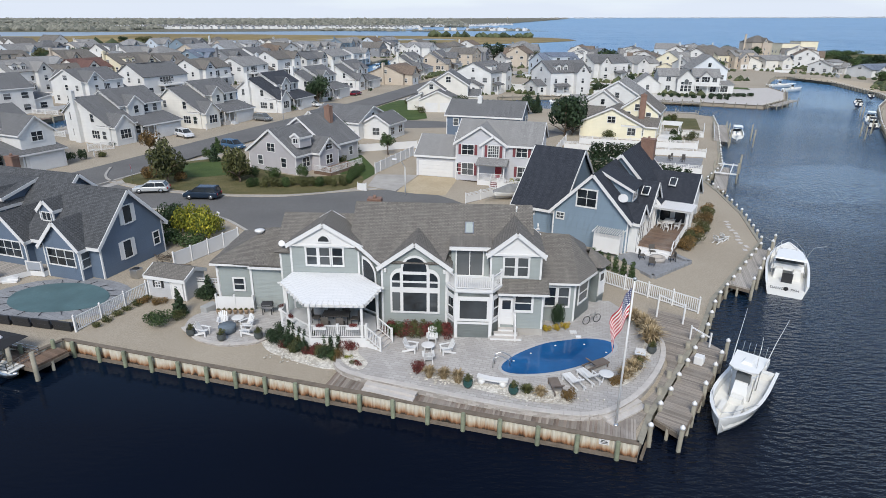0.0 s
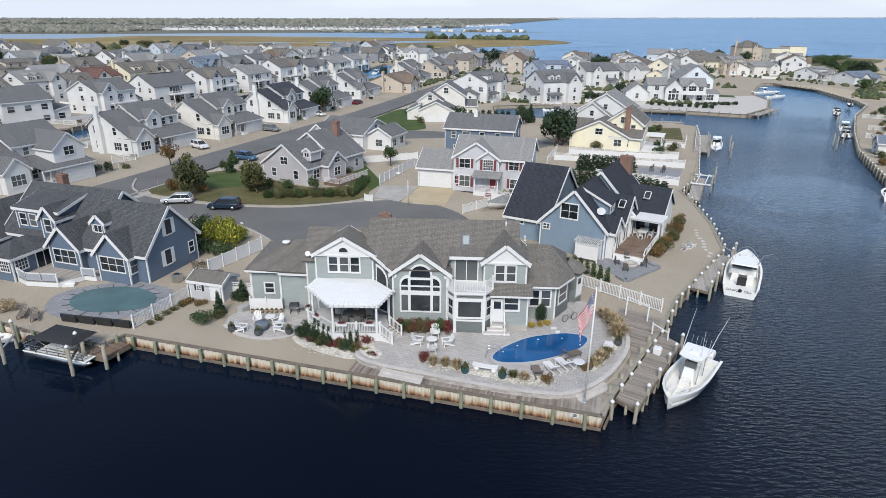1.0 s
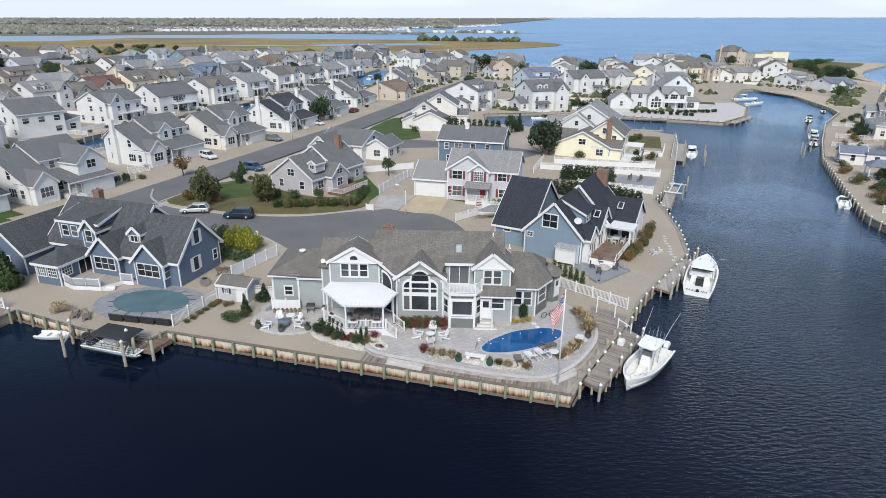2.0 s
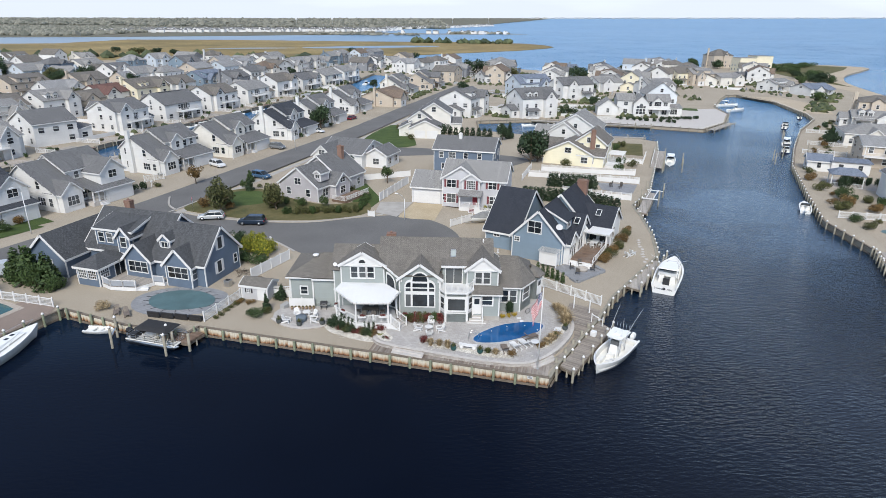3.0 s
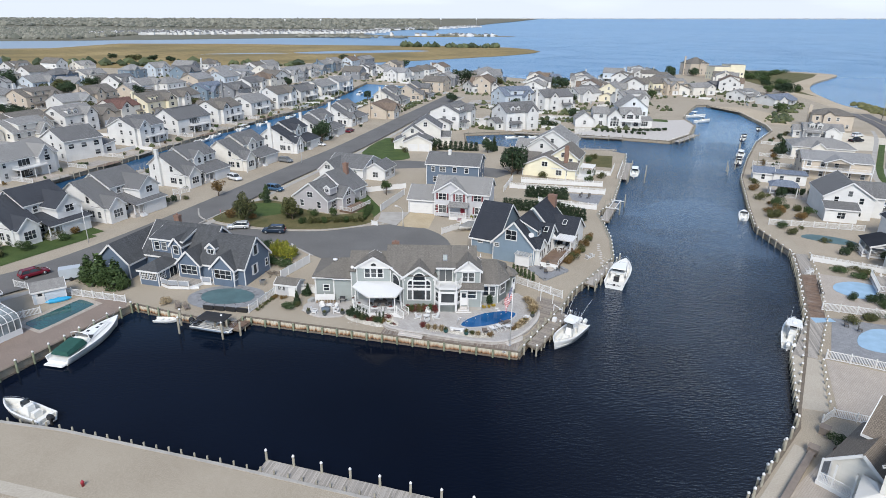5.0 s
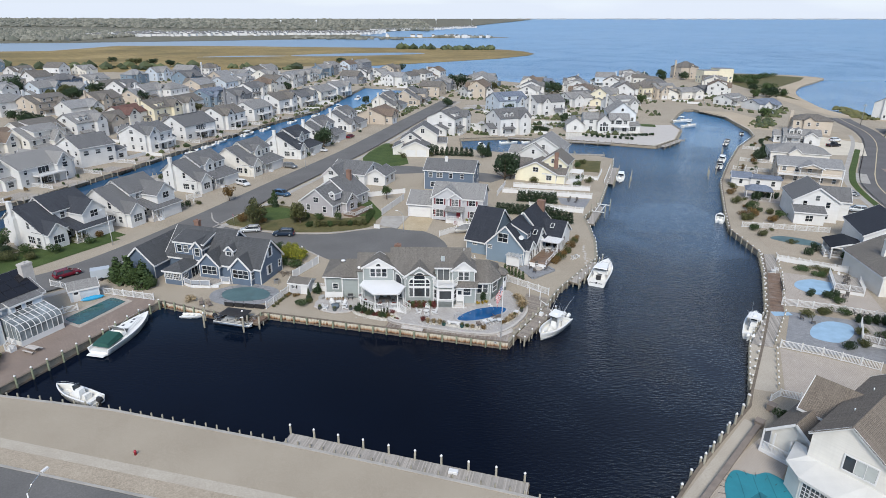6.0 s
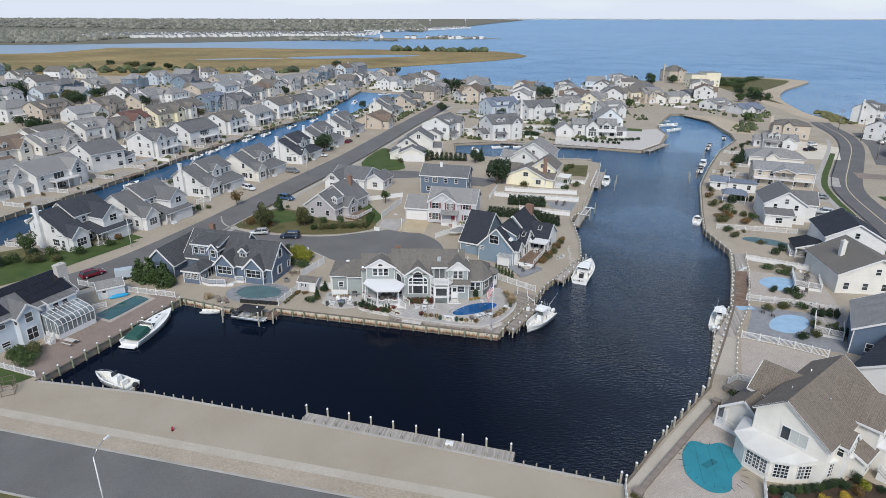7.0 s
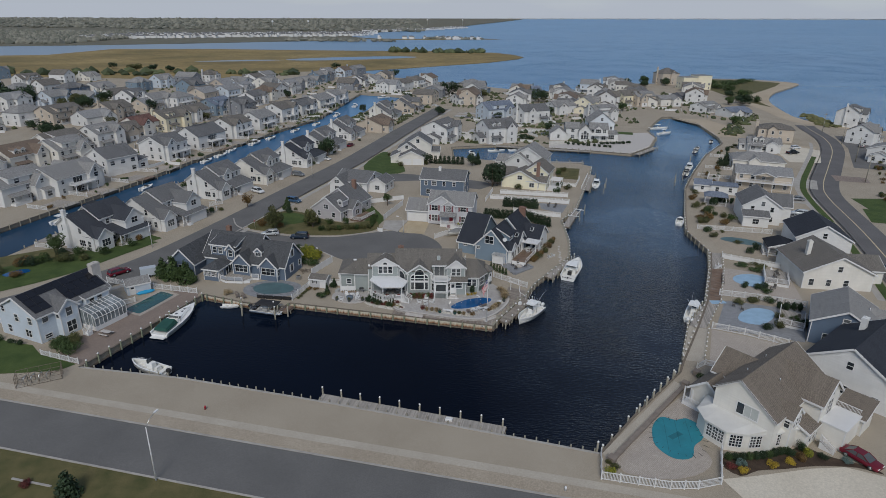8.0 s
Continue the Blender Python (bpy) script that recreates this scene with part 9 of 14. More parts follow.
def sport_boat(x, y, heading):
    L, B = 10.6, 3.7
    ob = thing("sport_fishing_boat", "white express sport boat with lettered transom", "boat", pose(x, y, 0, 0, 0, heading))
    part("hull", hull_mesh(L, B, 1.3, 1.95, 0.75, [GELCOAT, CREAM], 0.62, fine=2.8), None, ob)
    bm = bmesh.new()
    shell(bm, [[(3.3, -1.45, 1.35), (8.6, -0.7, 1.85), (8.6, 0.7, 1.85), (3.3, 1.45, 1.35)], [(3.4, -1.35, 1.9), (7.6, -0.55, 2.1), (7.6, 0.55, 2.1), (3.4, 1.35, 1.9)]])
    part("cabin_trunk", bm, GELCOAT, ob)
    bm = bmesh.new()
    shell(bm, [[(4.0, -1.3, 1.9), (5.7, -1.0, 1.95), (5.7, 1.0, 1.95), (4.0, 1.3, 1.9)], [(3.6, -1.2, 2.75), (4.8, -0.95, 2.75), (4.8, 0.95, 2.75), (3.6, 1.2, 2.75)]])
    part("windscreen", bm, GLASS, ob)
    bm = bmesh.new()
    shell(bm, [[(2.3, -1.3, 2.75), (5.0, -1.05, 2.75), (5.0, 1.05, 2.75), (2.3, 1.3, 2.75)], [(2.35, -1.25, 2.88), (4.9, -1.0, 2.9), (4.9, 1.0, 2.9), (2.35, 1.25, 2.88)]])
    part("hard_top", bm, GELCOAT, ob)
    for s in (-1, 1):
        for xx in (2.5, 3.6):
            bm = bmesh.new()
            tube(bm, [(xx, s * 1.35, 1.2), (xx, s * 1.2, 2.8)], 0.035, 6)
            part("top_leg", bm, METAL, ob)
        bm = bmesh.new()
        rbox(bm, 2.4, 3.1, s * 0.75 - 0.4, s * 0.75 + 0.4, 0.75, 1.75, 0.1)
        part("helm_seat", bm, CREAM, ob)
        bm = bmesh.new()
        tube(bm, [(3.2, s * 1.2, 2.8), (2.4, s * 1.6, 4.2), (1.0, s * 2.4, 5.0)], [0.03, 0.02, 0.01], 5)
        part("outrigger", bm, WHITE, ob)
        bm = bmesh.new()
        tube(bm, [(6.0, s * 1.55, 1.65), (7.4, s * 1.25, 2.25), (9.2, s * 0.6, 2.45), (10.1, 0, 2.5)], 0.02, 5)
        for xx, yy in ((6.7, 1.42), (7.8, 1.1), (8.9, 0.72)):
            tube(bm, [(xx, s * yy, 1.7), (xx, s * yy, 2.3)], 0.015, 4)
        part("bow_rail", bm, METAL, ob)
    bm = bmesh.new()
    box(bm, 1.55, 1.62, -0.45, 0.45, 0.76, 1.7)
    part("companionway", bm, BLACK, ob)
    for word, yy in (("DAWG", 0.72), ("FISH", -0.72)):
        cu = bpy.data.curves.new("transom_word", "FONT")
        cu.body, cu.size, cu.align_x, cu.extrude = word, 0.36, "CENTER", 0.006
        t = new("transom_word", cu)
        cu.materials.append(BLACK)
        t.parent = ob
        t.matrix_basis = pose(-0.02, yy, 0.62, 90, 0, -90)
    bm = bmesh.new()
    lathe(bm, [(0.2, 0), (0.2, 0.012)], 12, 0, pose(-0.012, 0, 0.78, 0, -90, 0))
    part("transom_badge", bm, BLACK, ob)
    return ob


def cruiser(x, y, heading):
    L, B = 11.4, 3.7
    ob = thing("cruiser", "white sport cruiser with green cockpit canvas", "boat", pose(x, y, 0, 0, 0, heading))
    part("hull", hull_mesh(L, B, 1.05, 1.6, 0.6, [GELCOAT, GELCOAT], 0.3, fine=2.4), None, ob)
    bm = bmesh.new()
    shell(bm, [[(3.9, -1.25, 1.15), (9.4, -0.5, 1.5), (9.4, 0.5, 1.5), (4.6, 1.2, 1.15)], [(4.2, -1.0, 1.62), (8.4, -0.35, 1.65), (8.4, 0.35, 1.65), (4.9, 0.95, 1.6)]])
    part("cabin_trunk", bm, GELCOAT, ob)
    bm = bmesh.new()
    shell(bm, [[(0.5, -1.35, 1.1), (3.9, -1.3, 1.2), (3.9, 1.3, 1.2), (0.5, 1.35, 1.1)], [(0.7, -1.1, 1.6), (3.6, -1.0, 2.0), (3.6, 1.0, 2.0), (0.7, 1.1, 1.6)]])
    part("cockpit_cover", bm, CANVAS_GREEN, ob, "dark green canvas cover")
    bm = bmesh.new()
    shell(bm, [[(4.9, -1.1, 1.3), (5.6, -0.9, 1.55), (5.6, 0.9, 1.55), (4.9, 1.1, 1.3)], [(4.4, -1.05, 2.05), (4.5, -0.9, 2.1), (4.5, 0.9, 2.1), (4.4, 1.05, 2.05)]])
    part("windscreen", bm, GLASS, ob)
    bm = bmesh.new()
    for s in (-1, 1):
        tube(bm, [(4.4, s * 1.45, 1.2), (4.2, s * 1.3, 2.4), (4.2, s * 0.5, 2.55), (4.2, 0, 2.57)], 0.06, 6)
    part("radar_arch", bm, GELCOAT, ob)
    for xx, yy in ((6.2, 0.5), (7.4, 0.0), (8.3, 0.2)):
        bm = bmesh.new()
        rbox(bm, xx - 0.22, xx + 0.22, yy - 0.22, yy + 0.22, 1.6, 1.66, 0.03)
        part("deck_hatch", bm, GLASS, ob)
    bm = bmesh.new()
    for s in (-1, 1):
        tube(bm, [(6.0, s * 1.35, 1.3), (7.5, s * 1.05, 1.95), (9.8, s * 0.5, 2.2), (11.0, 0, 2.25)], 0.02, 5)
    part("bow_rail", bm, METAL, ob)
    bm = bmesh.new()
    rbox(bm, -0.8, 0.0, -1.4, 1.4, 0.2, 0.35, 0.05)
    part("swim_platform", bm, GELCOAT, ob)
    return ob


def pontoon(x, y, heading):
    ob = thing("pontoon_boat", "pontoon boat with black canopy on a boat lift", "boat", pose(x, y, 0.25, 0, 0, heading))
    for s in (-0.85, 0.85):
        bm = bmesh.new()
        tube(bm, [(-0.2, s, 0.25), (0.0, s, 0.25), (6.0, s, 0.25), (6.7, s, 0.45)], [0.2, 0.32, 0.32, 0.08], 12)
        part("pontoon", bm, METAL, ob)
    bm = bmesh.new()
    box(bm, 0, 6.5, -1.25, 1.25, 0.58, 0.68, bevel=0.02)
    part("deck", bm, CREAM, ob)
    for a, b in (((0.2, -1.2), (6.3, -1.2)), ((6.3, -1.2), (6.3, 1.2)), ((6.3, 1.2), (0.2, 1.2)), ((0.2, 1.2), (0.2, -1.2))):
        bm = bmesh.new()
        for zz in (0.8, 1.05, 1.3):
            bar(bm, (*a, zz), (*b, zz), 0.04)
        n = 5
        for k in range(n + 1):
            px, py = a[0] + (b[0] - a[0]) * k / n, a[1] + (b[1] - a[1]) * k / n
            bar(bm, (px, py, 0.66), (px, py, 1.32), 0.04)
        part("rail_fence", bm, METAL, ob)
    bm = bmesh.new()
    shell(bm, [[(1.2, -1.25, 2.0), (5.6, -1.25, 2.0), (5.6, 1.25, 2.0), (1.2, 1.25, 2.0)], [(1.4, -1.15, 2.12), (5.4, -1.15, 2.12), (5.4, 1.15, 2.12), (1.4, 1.15, 2.12)], [(1.8, -0.6, 2.3), (5.0, -0.6, 2.3), (5.0, 0.6, 2.3), (1.8, 0.6, 2.3)]])
    part("canopy", bm, CANVAS_BLACK, ob)
    for xx in (1.5, 5.3):
        for s in (-1.2, 1.2):
            bm = bmesh.new()
            tube(bm, [(3.4, s, 1.3), (xx, s, 2.02)], 0.025, 6)
            part("canopy_pole", bm, METAL, ob)
    bm = bmesh.new()
    rbox(bm, 0.5, 1.2, -1.0, 1.0, 0.68, 1.2, 0.08)
    part("bench", bm, BLACK, ob)
    outboard(ob, 0, True, -0.2, 0.7)
    return ob


def skiff(x, y, heading, L=3.6, label="small white open dinghy", dark=False):
    ob = thing("dinghy", label, "boat", pose(x, y, 0, 0, 0, heading))
    part("hull", hull_mesh(L, L * 0.4, 0.4, 0.6, 0.15, [GELCOAT, CREAM], 0.97), None, ob)
    for xx in (0.3, 0.55):
        bm = bmesh.new()
        box(bm, L * xx - 0.12, L * xx + 0.12, -L * 0.17, L * 0.17, 0.3, 0.35)
        part("thwart", bm, GELCOAT, ob)
    return ob


def bowrider(x, y, heading, L=6.5, label="white runabout with dark windscreen", hull=None, lift=0.0, top=False):
    ob = thing("runabout", label, "boat", pose(x, y, lift, 0, 0, heading))
    part("hull", hull_mesh(L, L * 0.36, 0.75, 1.05, 0.4, [hull or GELCOAT, CREAM], 0.7), None, ob)
    bm = bmesh.new()
    shell(bm, [[(L * 0.5, -0.85, 0.85), (L * 0.62, -0.7, 0.9), (L * 0.62, 0.7, 0.9), (L * 0.5, 0.85, 0.85)], [(L * 0.45, -0.75, 1.4), (L * 0.5, -0.6, 1.4), (L * 0.5, 0.6, 1.4), (L * 0.45, 0.75, 1.4)]])
    part("windscreen", bm, GLASS, ob)
    for s in (-0.5, 0.5):
        bm = bmesh.new()
        rbox(bm, L * 0.3, L * 0.4, s - 0.25, s + 0.25, 0.4, 1.0, 0.05)
        part("seat", bm, CREAM, ob)
    if top:
        bm = bmesh.new()
        rbox(bm, L * 0.2, L * 0.58, -0.9, 0.9, 2.0, 2.12, 0.08)
        part("bimini_top", bm, CANVAS_BLACK if hull else GELCOAT, ob)
        for s in (-0.85, 0.85):
            for xx in (0.25, 0.52):
                bm = bmesh.new()
                tube(bm, [(L * 0.4, s, 0.8), (L * xx, s, 2.02)], 0.025, 5)
                part("top_leg", bm, METAL, ob)
    outboard(ob, 0, bool(hull), z=0.6)
    return ob


CC_H = math.degrees(math.atan2(29.4 - 36.2, 16.3 - 22.0))
center_console(22.0, 36.2, CC_H)
SP_H = math.degrees(math.atan2(9.6, 5.2))
sport_boat(31.2, 49.6, SP_H)
center_console(49.6, 29.0, 57, 8.6, 2.7, "white centre-console boat with hard top and outriggers", True, 2)
cruiser(-48.9, 28.0, 75)
skiff(-41.2, 39.9, -8)
pontoon(-34.6, 37.7, -17)
center_console(-43.2, 15.6, 155, 7.2, 2.4, "small white walkaround boat with tall antennas", False, 1, True)
bowrider(72.9, 86.0, 62, 6.2, "white open runabout with a black outboard", None, 0, False)
bowrider(59.8, 122.0, 68, 7.0, "white cruiser hull raised on a lift", None, 1.4, True)
bowrider(98.0, 137.5, 60, 7.2, "black-hulled sport boat raised on a lift", NAVYHULL, 1.0, True)
bowrider(103.5, 147.0, 58, 7.0, "white hard-top boat raised on a lift", None, 1.2, True)
for bx, by, hd, ln in ((120, 177, 52, 6), (123.5, 183, 52, 6), (138.5, 199, 65, 5.5)):
    bowrider(bx, by, hd, ln, "small dark-covered boat on a lift", NAVYHULL, 0.9, False)
center_console(126, 240, 10, 10.5, 3.3, "white sport yacht moored stern-to", True, 2, rods=False)
center_console(124, 225, 20, 8.5, 2.8, "white cabin boat moored at the quay", True, 1, rods=False)
bowrider(-97.5, 104, 72, 8, "dark blue-hulled boat along the canal", NAVYHULL, 0, True)
for bx, by, hd, ln in ((-101.5, 92, 72, 8), (-91.5, 126, 72, 6), (-83.5, 165, 72, 6.5), (-81.0, 175, 68, 7), (-79, 185, 68, 6), (-73, 200, 70, 8), (-68, 212, 70, 7), (-60, 232, 68, 7), (-52, 252, 70, 7), (-44, 282, 75, 8), (-36, 320, 78, 8)):
    bowrider(bx + 1.5, by, hd, ln, "white runabout moored along the narrow canal", None, 0, ln > 7)
for bx, by, hd, ln in ((33, 185, 10, 7), (25, 178, 95, 6.5), (42, 186, 15, 6), (6, 355, 20, 9), (-5, 360, 30, 8), (-20, 366, 10, 8)):
    bowrider(bx, by, hd, ln, "white boat moored at a far dock", None, 0, ln > 7)

# ---- cars: local x forward ----
CARS = {}


def car(x, y, heading, kind="suv", col="silver", label=""):
    ob = thing("car", label or f"{col} parked {kind}", "car", pose(x, y, GROUND + 0.03, 0, 0, heading))
    L, Wd, H = {"suv": (4.6, 1.86, 1.68), "wagon": (4.5, 1.78, 1.5), "sedan": (4.8, 1.84, 1.44), "pickup": (5.6, 1.95, 1.85)}[kind]
    key = (kind, col)
    if key not in CARS:
        paint = CARPAINT[col]
        w = Wd / 2
        bm = bmesh.new()
        hood = H * 0.6
        tops = [(-L / 2, 0.55), (-L / 2 + 0.12, hood * 0.98), (-L * 0.2, hood * 1.0), (L * 0.16, hood * 1.0), (L * 0.36, hood * 0.92), (L / 2 - 0.1, hood * 0.78), (L / 2, 0.5)]
        if kind == "pickup":
            tops = [(-L / 2, 0.55), (-L / 2 + 0.05, hood), (-L * 0.1, hood), (L * 0.16, hood), (L * 0.4, hood * 0.95), (L / 2 - 0.05, hood * 0.85), (L / 2, 0.5)]
        secs = []
        for i, (xx, zz) in enumerate(tops):
            ww = w * (0.9 if i in (0, 6) else 1.0)
            secs.append([(xx, -ww, 0.3), (xx, -ww * 1.0, zz * 0.72), (xx, -ww * 0.93, zz), (xx, ww * 0.93, zz), (xx, ww * 1.0, zz * 0.72), (xx, ww, 0.3)])
        shell(bm, secs)
        bmesh.ops.bevel(bm, geom=bm.edges[:], offset=0.07, segments=2, profile=0.6, affect="EDGES")
        for f in bm.faces:
            f.smooth = True
        body = mesh_of("body", bm, paint)
        bm = bmesh.new()
        a = {"suv": (-0.47, -0.42, 0.1, 0.28), "wagon": (-0.46, -0.38, 0.06, 0.26), "sedan": (-0.4, -0.2, 0.06, 0.27), "pickup": (-0.12, -0.06, 0.12, 0.25)}[kind]
        shell(bm, [[(L * a[0], -w * 0.9, hood), (L * a[3], -w * 0.9, hood * 0.98), (L * a[3], w * 0.9, hood * 0.98), (L * a[0], w * 0.9, hood)], [(L * a[1], -w * 0.74, H - 0.06), (L * a[2], -w * 0.74, H - 0.06), (L * a[2], w * 0.74, H - 0.06), (L * a[1], w * 0.74, H - 0.06)]])
        bmesh.ops.bevel(bm, geom=bm.edges[:], offset=0.06, segments=2, profile=0.6, affect="EDGES")
        glass = mesh_of("windows", bm, GLASS)
        bm = bmesh.new()
        shell(bm, [[(L * a[1] - 0.05, -w * 0.75, H - 0.08), (L * a[2] + 0.05, -w * 0.75, H - 0.08), (L * a[2] + 0.05, w * 0.75, H - 0.08), (L * a[1] - 0.05, w * 0.75, H - 0.08)], [(L * a[1] + 0.06, -w * 0.64, H), (L * a[2] - 0.08, -w * 0.64, H), (L * a[2] - 0.08, w * 0.64, H), (L * a[1] + 0.06, w * 0.64, H)]])
        bmesh.ops.bevel(bm, geom=bm.edges[:], offset=0.03, segments=2, profile=0.6, affect="EDGES")
        roof = mesh_of("roof", bm, paint)
        pillars = []
        mid = (a[1] + a[2]) / 2
        for xb, xt in ((mid, mid), (a[0], a[1]), (a[3], a[2])):
            for s in (-1, 1):
                bm = bmesh.new()
                bar(bm, (L * xt, s * w * 0.75, H - 0.06), (L * xb, s * w * 0.9, hood), 0.08)
                pillars.append(mesh_of("pillar", bm, paint))
        bm = bmesh.new()
        lathe(bm, [(0.2, -0.11), (0.33, -0.1), (0.33, 0.1), (0.2, 0.11)], 14, 0, pose(0, 0, 0, 90, 0, 0))
        tyre = mesh_of("tyre", bm, BLACK)
        bm = bmesh.new()
        lathe(bm, [(0.05, -0.125), (0.21, -0.115), (0.21, 0.115), (0.05, 0.125)], 10, 0, pose(0, 0, 0, 90, 0, 0))
        rim = mesh_of("rim", bm, METAL)
        bm = bmesh.new()
        box(bm, -0.04, 0.04, -0.2, 0.2, -0.08, 0.08, bevel=0.02)
        lampf = mesh_of("headlight", bm, WHITE)
        bm = bmesh.new()
        box(bm, -0.04, 0.04, -0.12, 0.12, -0.14, 0.14, bevel=0.02)
        lampr = mesh_of("tail_light", bm, RED)
        CARS[key] = (body, glass, roof, pillars, tyre, rim, lampf, lampr, L, w, hood)
    body, glass, roof, pillars, tyre, rim, lampf, lampr, L, w, hood = CARS[key]
    part("body", body, None, ob)
    part("glasshouse", glass, None, ob)
    part("roof", roof, None, ob)
    for q in pillars:
        part("pillar", q, None, ob)
    for sx in (-0.31, 0.31):
        for s in (-1, 1):
            q = part("wheel", tyre, None, ob, "", pose(L * sx, s * (w - 0.1), 0.33))
            part("rim", rim, None, q)
    for s in (-1, 1):
        part("headlight", lampf, None, ob, "", pose(L / 2 - 0.04, s * w * 0.62, hood * 0.7))
        part("tail_light", lampr, None, ob, "", pose(-L / 2 + 0.02, s * w * 0.72, hood * 0.75))
    return ob


CARPAINT = {k: plain("car_" + k, c, 0.25, 0.05, 1, 5, 0.0, 0.3, True) for k, c in dict(silver=(0.5, 0.52, 0.53), navy=(0.02, 0.035, 0.06), white=(0.75, 0.75, 0.75), maroon=(0.16, 0.012, 0.025), black=(0.015, 0.015, 0.018), blue=(0.06, 0.12, 0.2), grey=(0.2, 0.21, 0.22)).items()}
car(-39.2, 79.0, 188, "wagon", "silver", "silver hatchback parked at the kerb")
car(-31.3, 76.2, 178, "suv", "navy", "dark navy estate car parked at the kerb")
car(-51.0, 119.5, -40, "suv", "white", "white sport utility car in a gravel drive")
car(-66.8, 54.8, 48, "wagon", "maroon", "dark red estate car parked by the street")
car(53.8, -11.0, -65, "sedan", "maroon", "dark red saloon in the pale drive")
car(-37.8, 108.5, -30, "suv", "blue", "blue-grey van behind the hedge")
car(-41.5, 141.0, -28, "suv", "grey", "grey car in a gravel drive")
car(-35.0, 166.5, -28, "sedan", "white", "white saloon parked in a drive")
car(-27.0, 193.0, 70, "sedan", "maroon", "red saloon parked at the kerb")
car(171.0, 186.0, 15, "suv", "white", "white van on a sandy lot")
car(163.0, 175.5, 12, "pickup", "black", "black pickup on a sandy lot")
car(188.0, 219.0, 20, "sedan", "white", "white car by the bay road")
for k, (cx, cy, hd) in enumerate(((-150, 268, 70), (-140, 290, 70), (-118, 330, 70), (-210, 300, 70), (-185, 355, 70), (205, 150, 30), (212, 158, 30), (198, 138, 20))):
    car(cx, cy, hd, ("suv", "sedan")[k % 2], ("grey", "white", "black", "silver")[k % 4], "parked car beside a far street")

# ---- terrace, boardwalk, pool and garden of the house on the point ----
ZT = GROUND + 0.42
TER = smooth_line([(-7.2, 37.2), (-7.0, 35.2), (-5.6, 33.9), (-2.0, 32.6), (2.0, 31.2), (6.0, 30.1), (9.0, 29.8), (11.2, 30.9), (13.3, 33.0), (15.4, 36.3), (16.1, 39.4), (15.3, 42.4)], 5)
TERR = TER + [(14.0, 45.2), (9.0, 46.0), (-4.5, 46.0), (-6.6, 40.5)]
ob = sheet("terrace", TERR, ZT, PAVE, "raised terrace of grey concrete pavers", "terrace", thick=0.4)
# retaining wall: three courses of block and a cap, stone by stone
def course_wall(name, line, z0, courses, label, h=0.14, depth=0.28, stone=0.42, cap=True, mat=None, parts=True):
    ob = thing(name, label, "retaining wall", kind="structure")
    pts = [Vector((*p, 0)) for p in line]
    seg = [(b - a).length for a, b in zip(pts, pts[1:])]
    total = sum(seg)
    def at(s):
        for a, b, l in zip(pts, pts[1:], seg):
            if s <= l or b is pts[-1]:
                d = (b - a).normalized()
                return a + d * min(s, l), d
            s -= l
    blk, capm = bmesh.new(), bmesh.new()
    box(blk, -stone / 2 + 0.006, stone / 2 - 0.006, -depth / 2, depth / 2, 0, h - 0.008, bevel=0.012)
    box(capm, -stone / 2 + 0.004, stone / 2 - 0.004, -depth / 2 - 0.04, depth / 2 + 0.04, 0, 0.07, bevel=0.012)
    blk, capm = mesh_of("block", blk, mat or BLOCK), mesh_of("cap_stone", capm, STONE_CAP)
    rng = random.Random(int(total * 10))
    for c in range(courses + (1 if cap else 0)):
        s = stone * (0.5 if c % 2 else 0.0)
        while s < total:
            p, d = at(s)
            an = math.degrees(math.atan2(d.y, d.x))
            part("cap_stone" if c == courses else "block", capm if c == courses else blk, None, ob, "", pose(p.x, p.y, z0 + c * h, 0, 0, an + rng.uniform(-1.5, 1.5)))
            s += stone
    return ob


course_wall("terrace_wall", TER[5:], GROUND, 3, "curved retaining wall of tan-grey block", stone=0.5)
# broad shallow steps down to the boardwalk
for k, (ins, zz) in enumerate(((0.45, 0.28), (0.85, 0.14))):
    for a, b in (((-4.7, 33.4), (-1.4, 32.2)), ((9.6, 29.9), (12.2, 31.7))):
        d = Vector((b[0] - a[0], b[1] - a[1], 0)).normalized()
        n_ = Vector((d.y, -d.x, 0))
        bm = bmesh.new()
        p = [Vector((*a, 0)), Vector((*b, 0)), Vector((*b, 0)) + n_ * ins, Vector((*a, 0)) + n_ * ins]
        prism(bm, [(q.x, q.y) for q in p][::-1], GROUND, GROUND + zz)
        solo("terrace_step", bm, STONE_CAP, "broad stone step from terrace to boardwalk", "step", kind="structure")
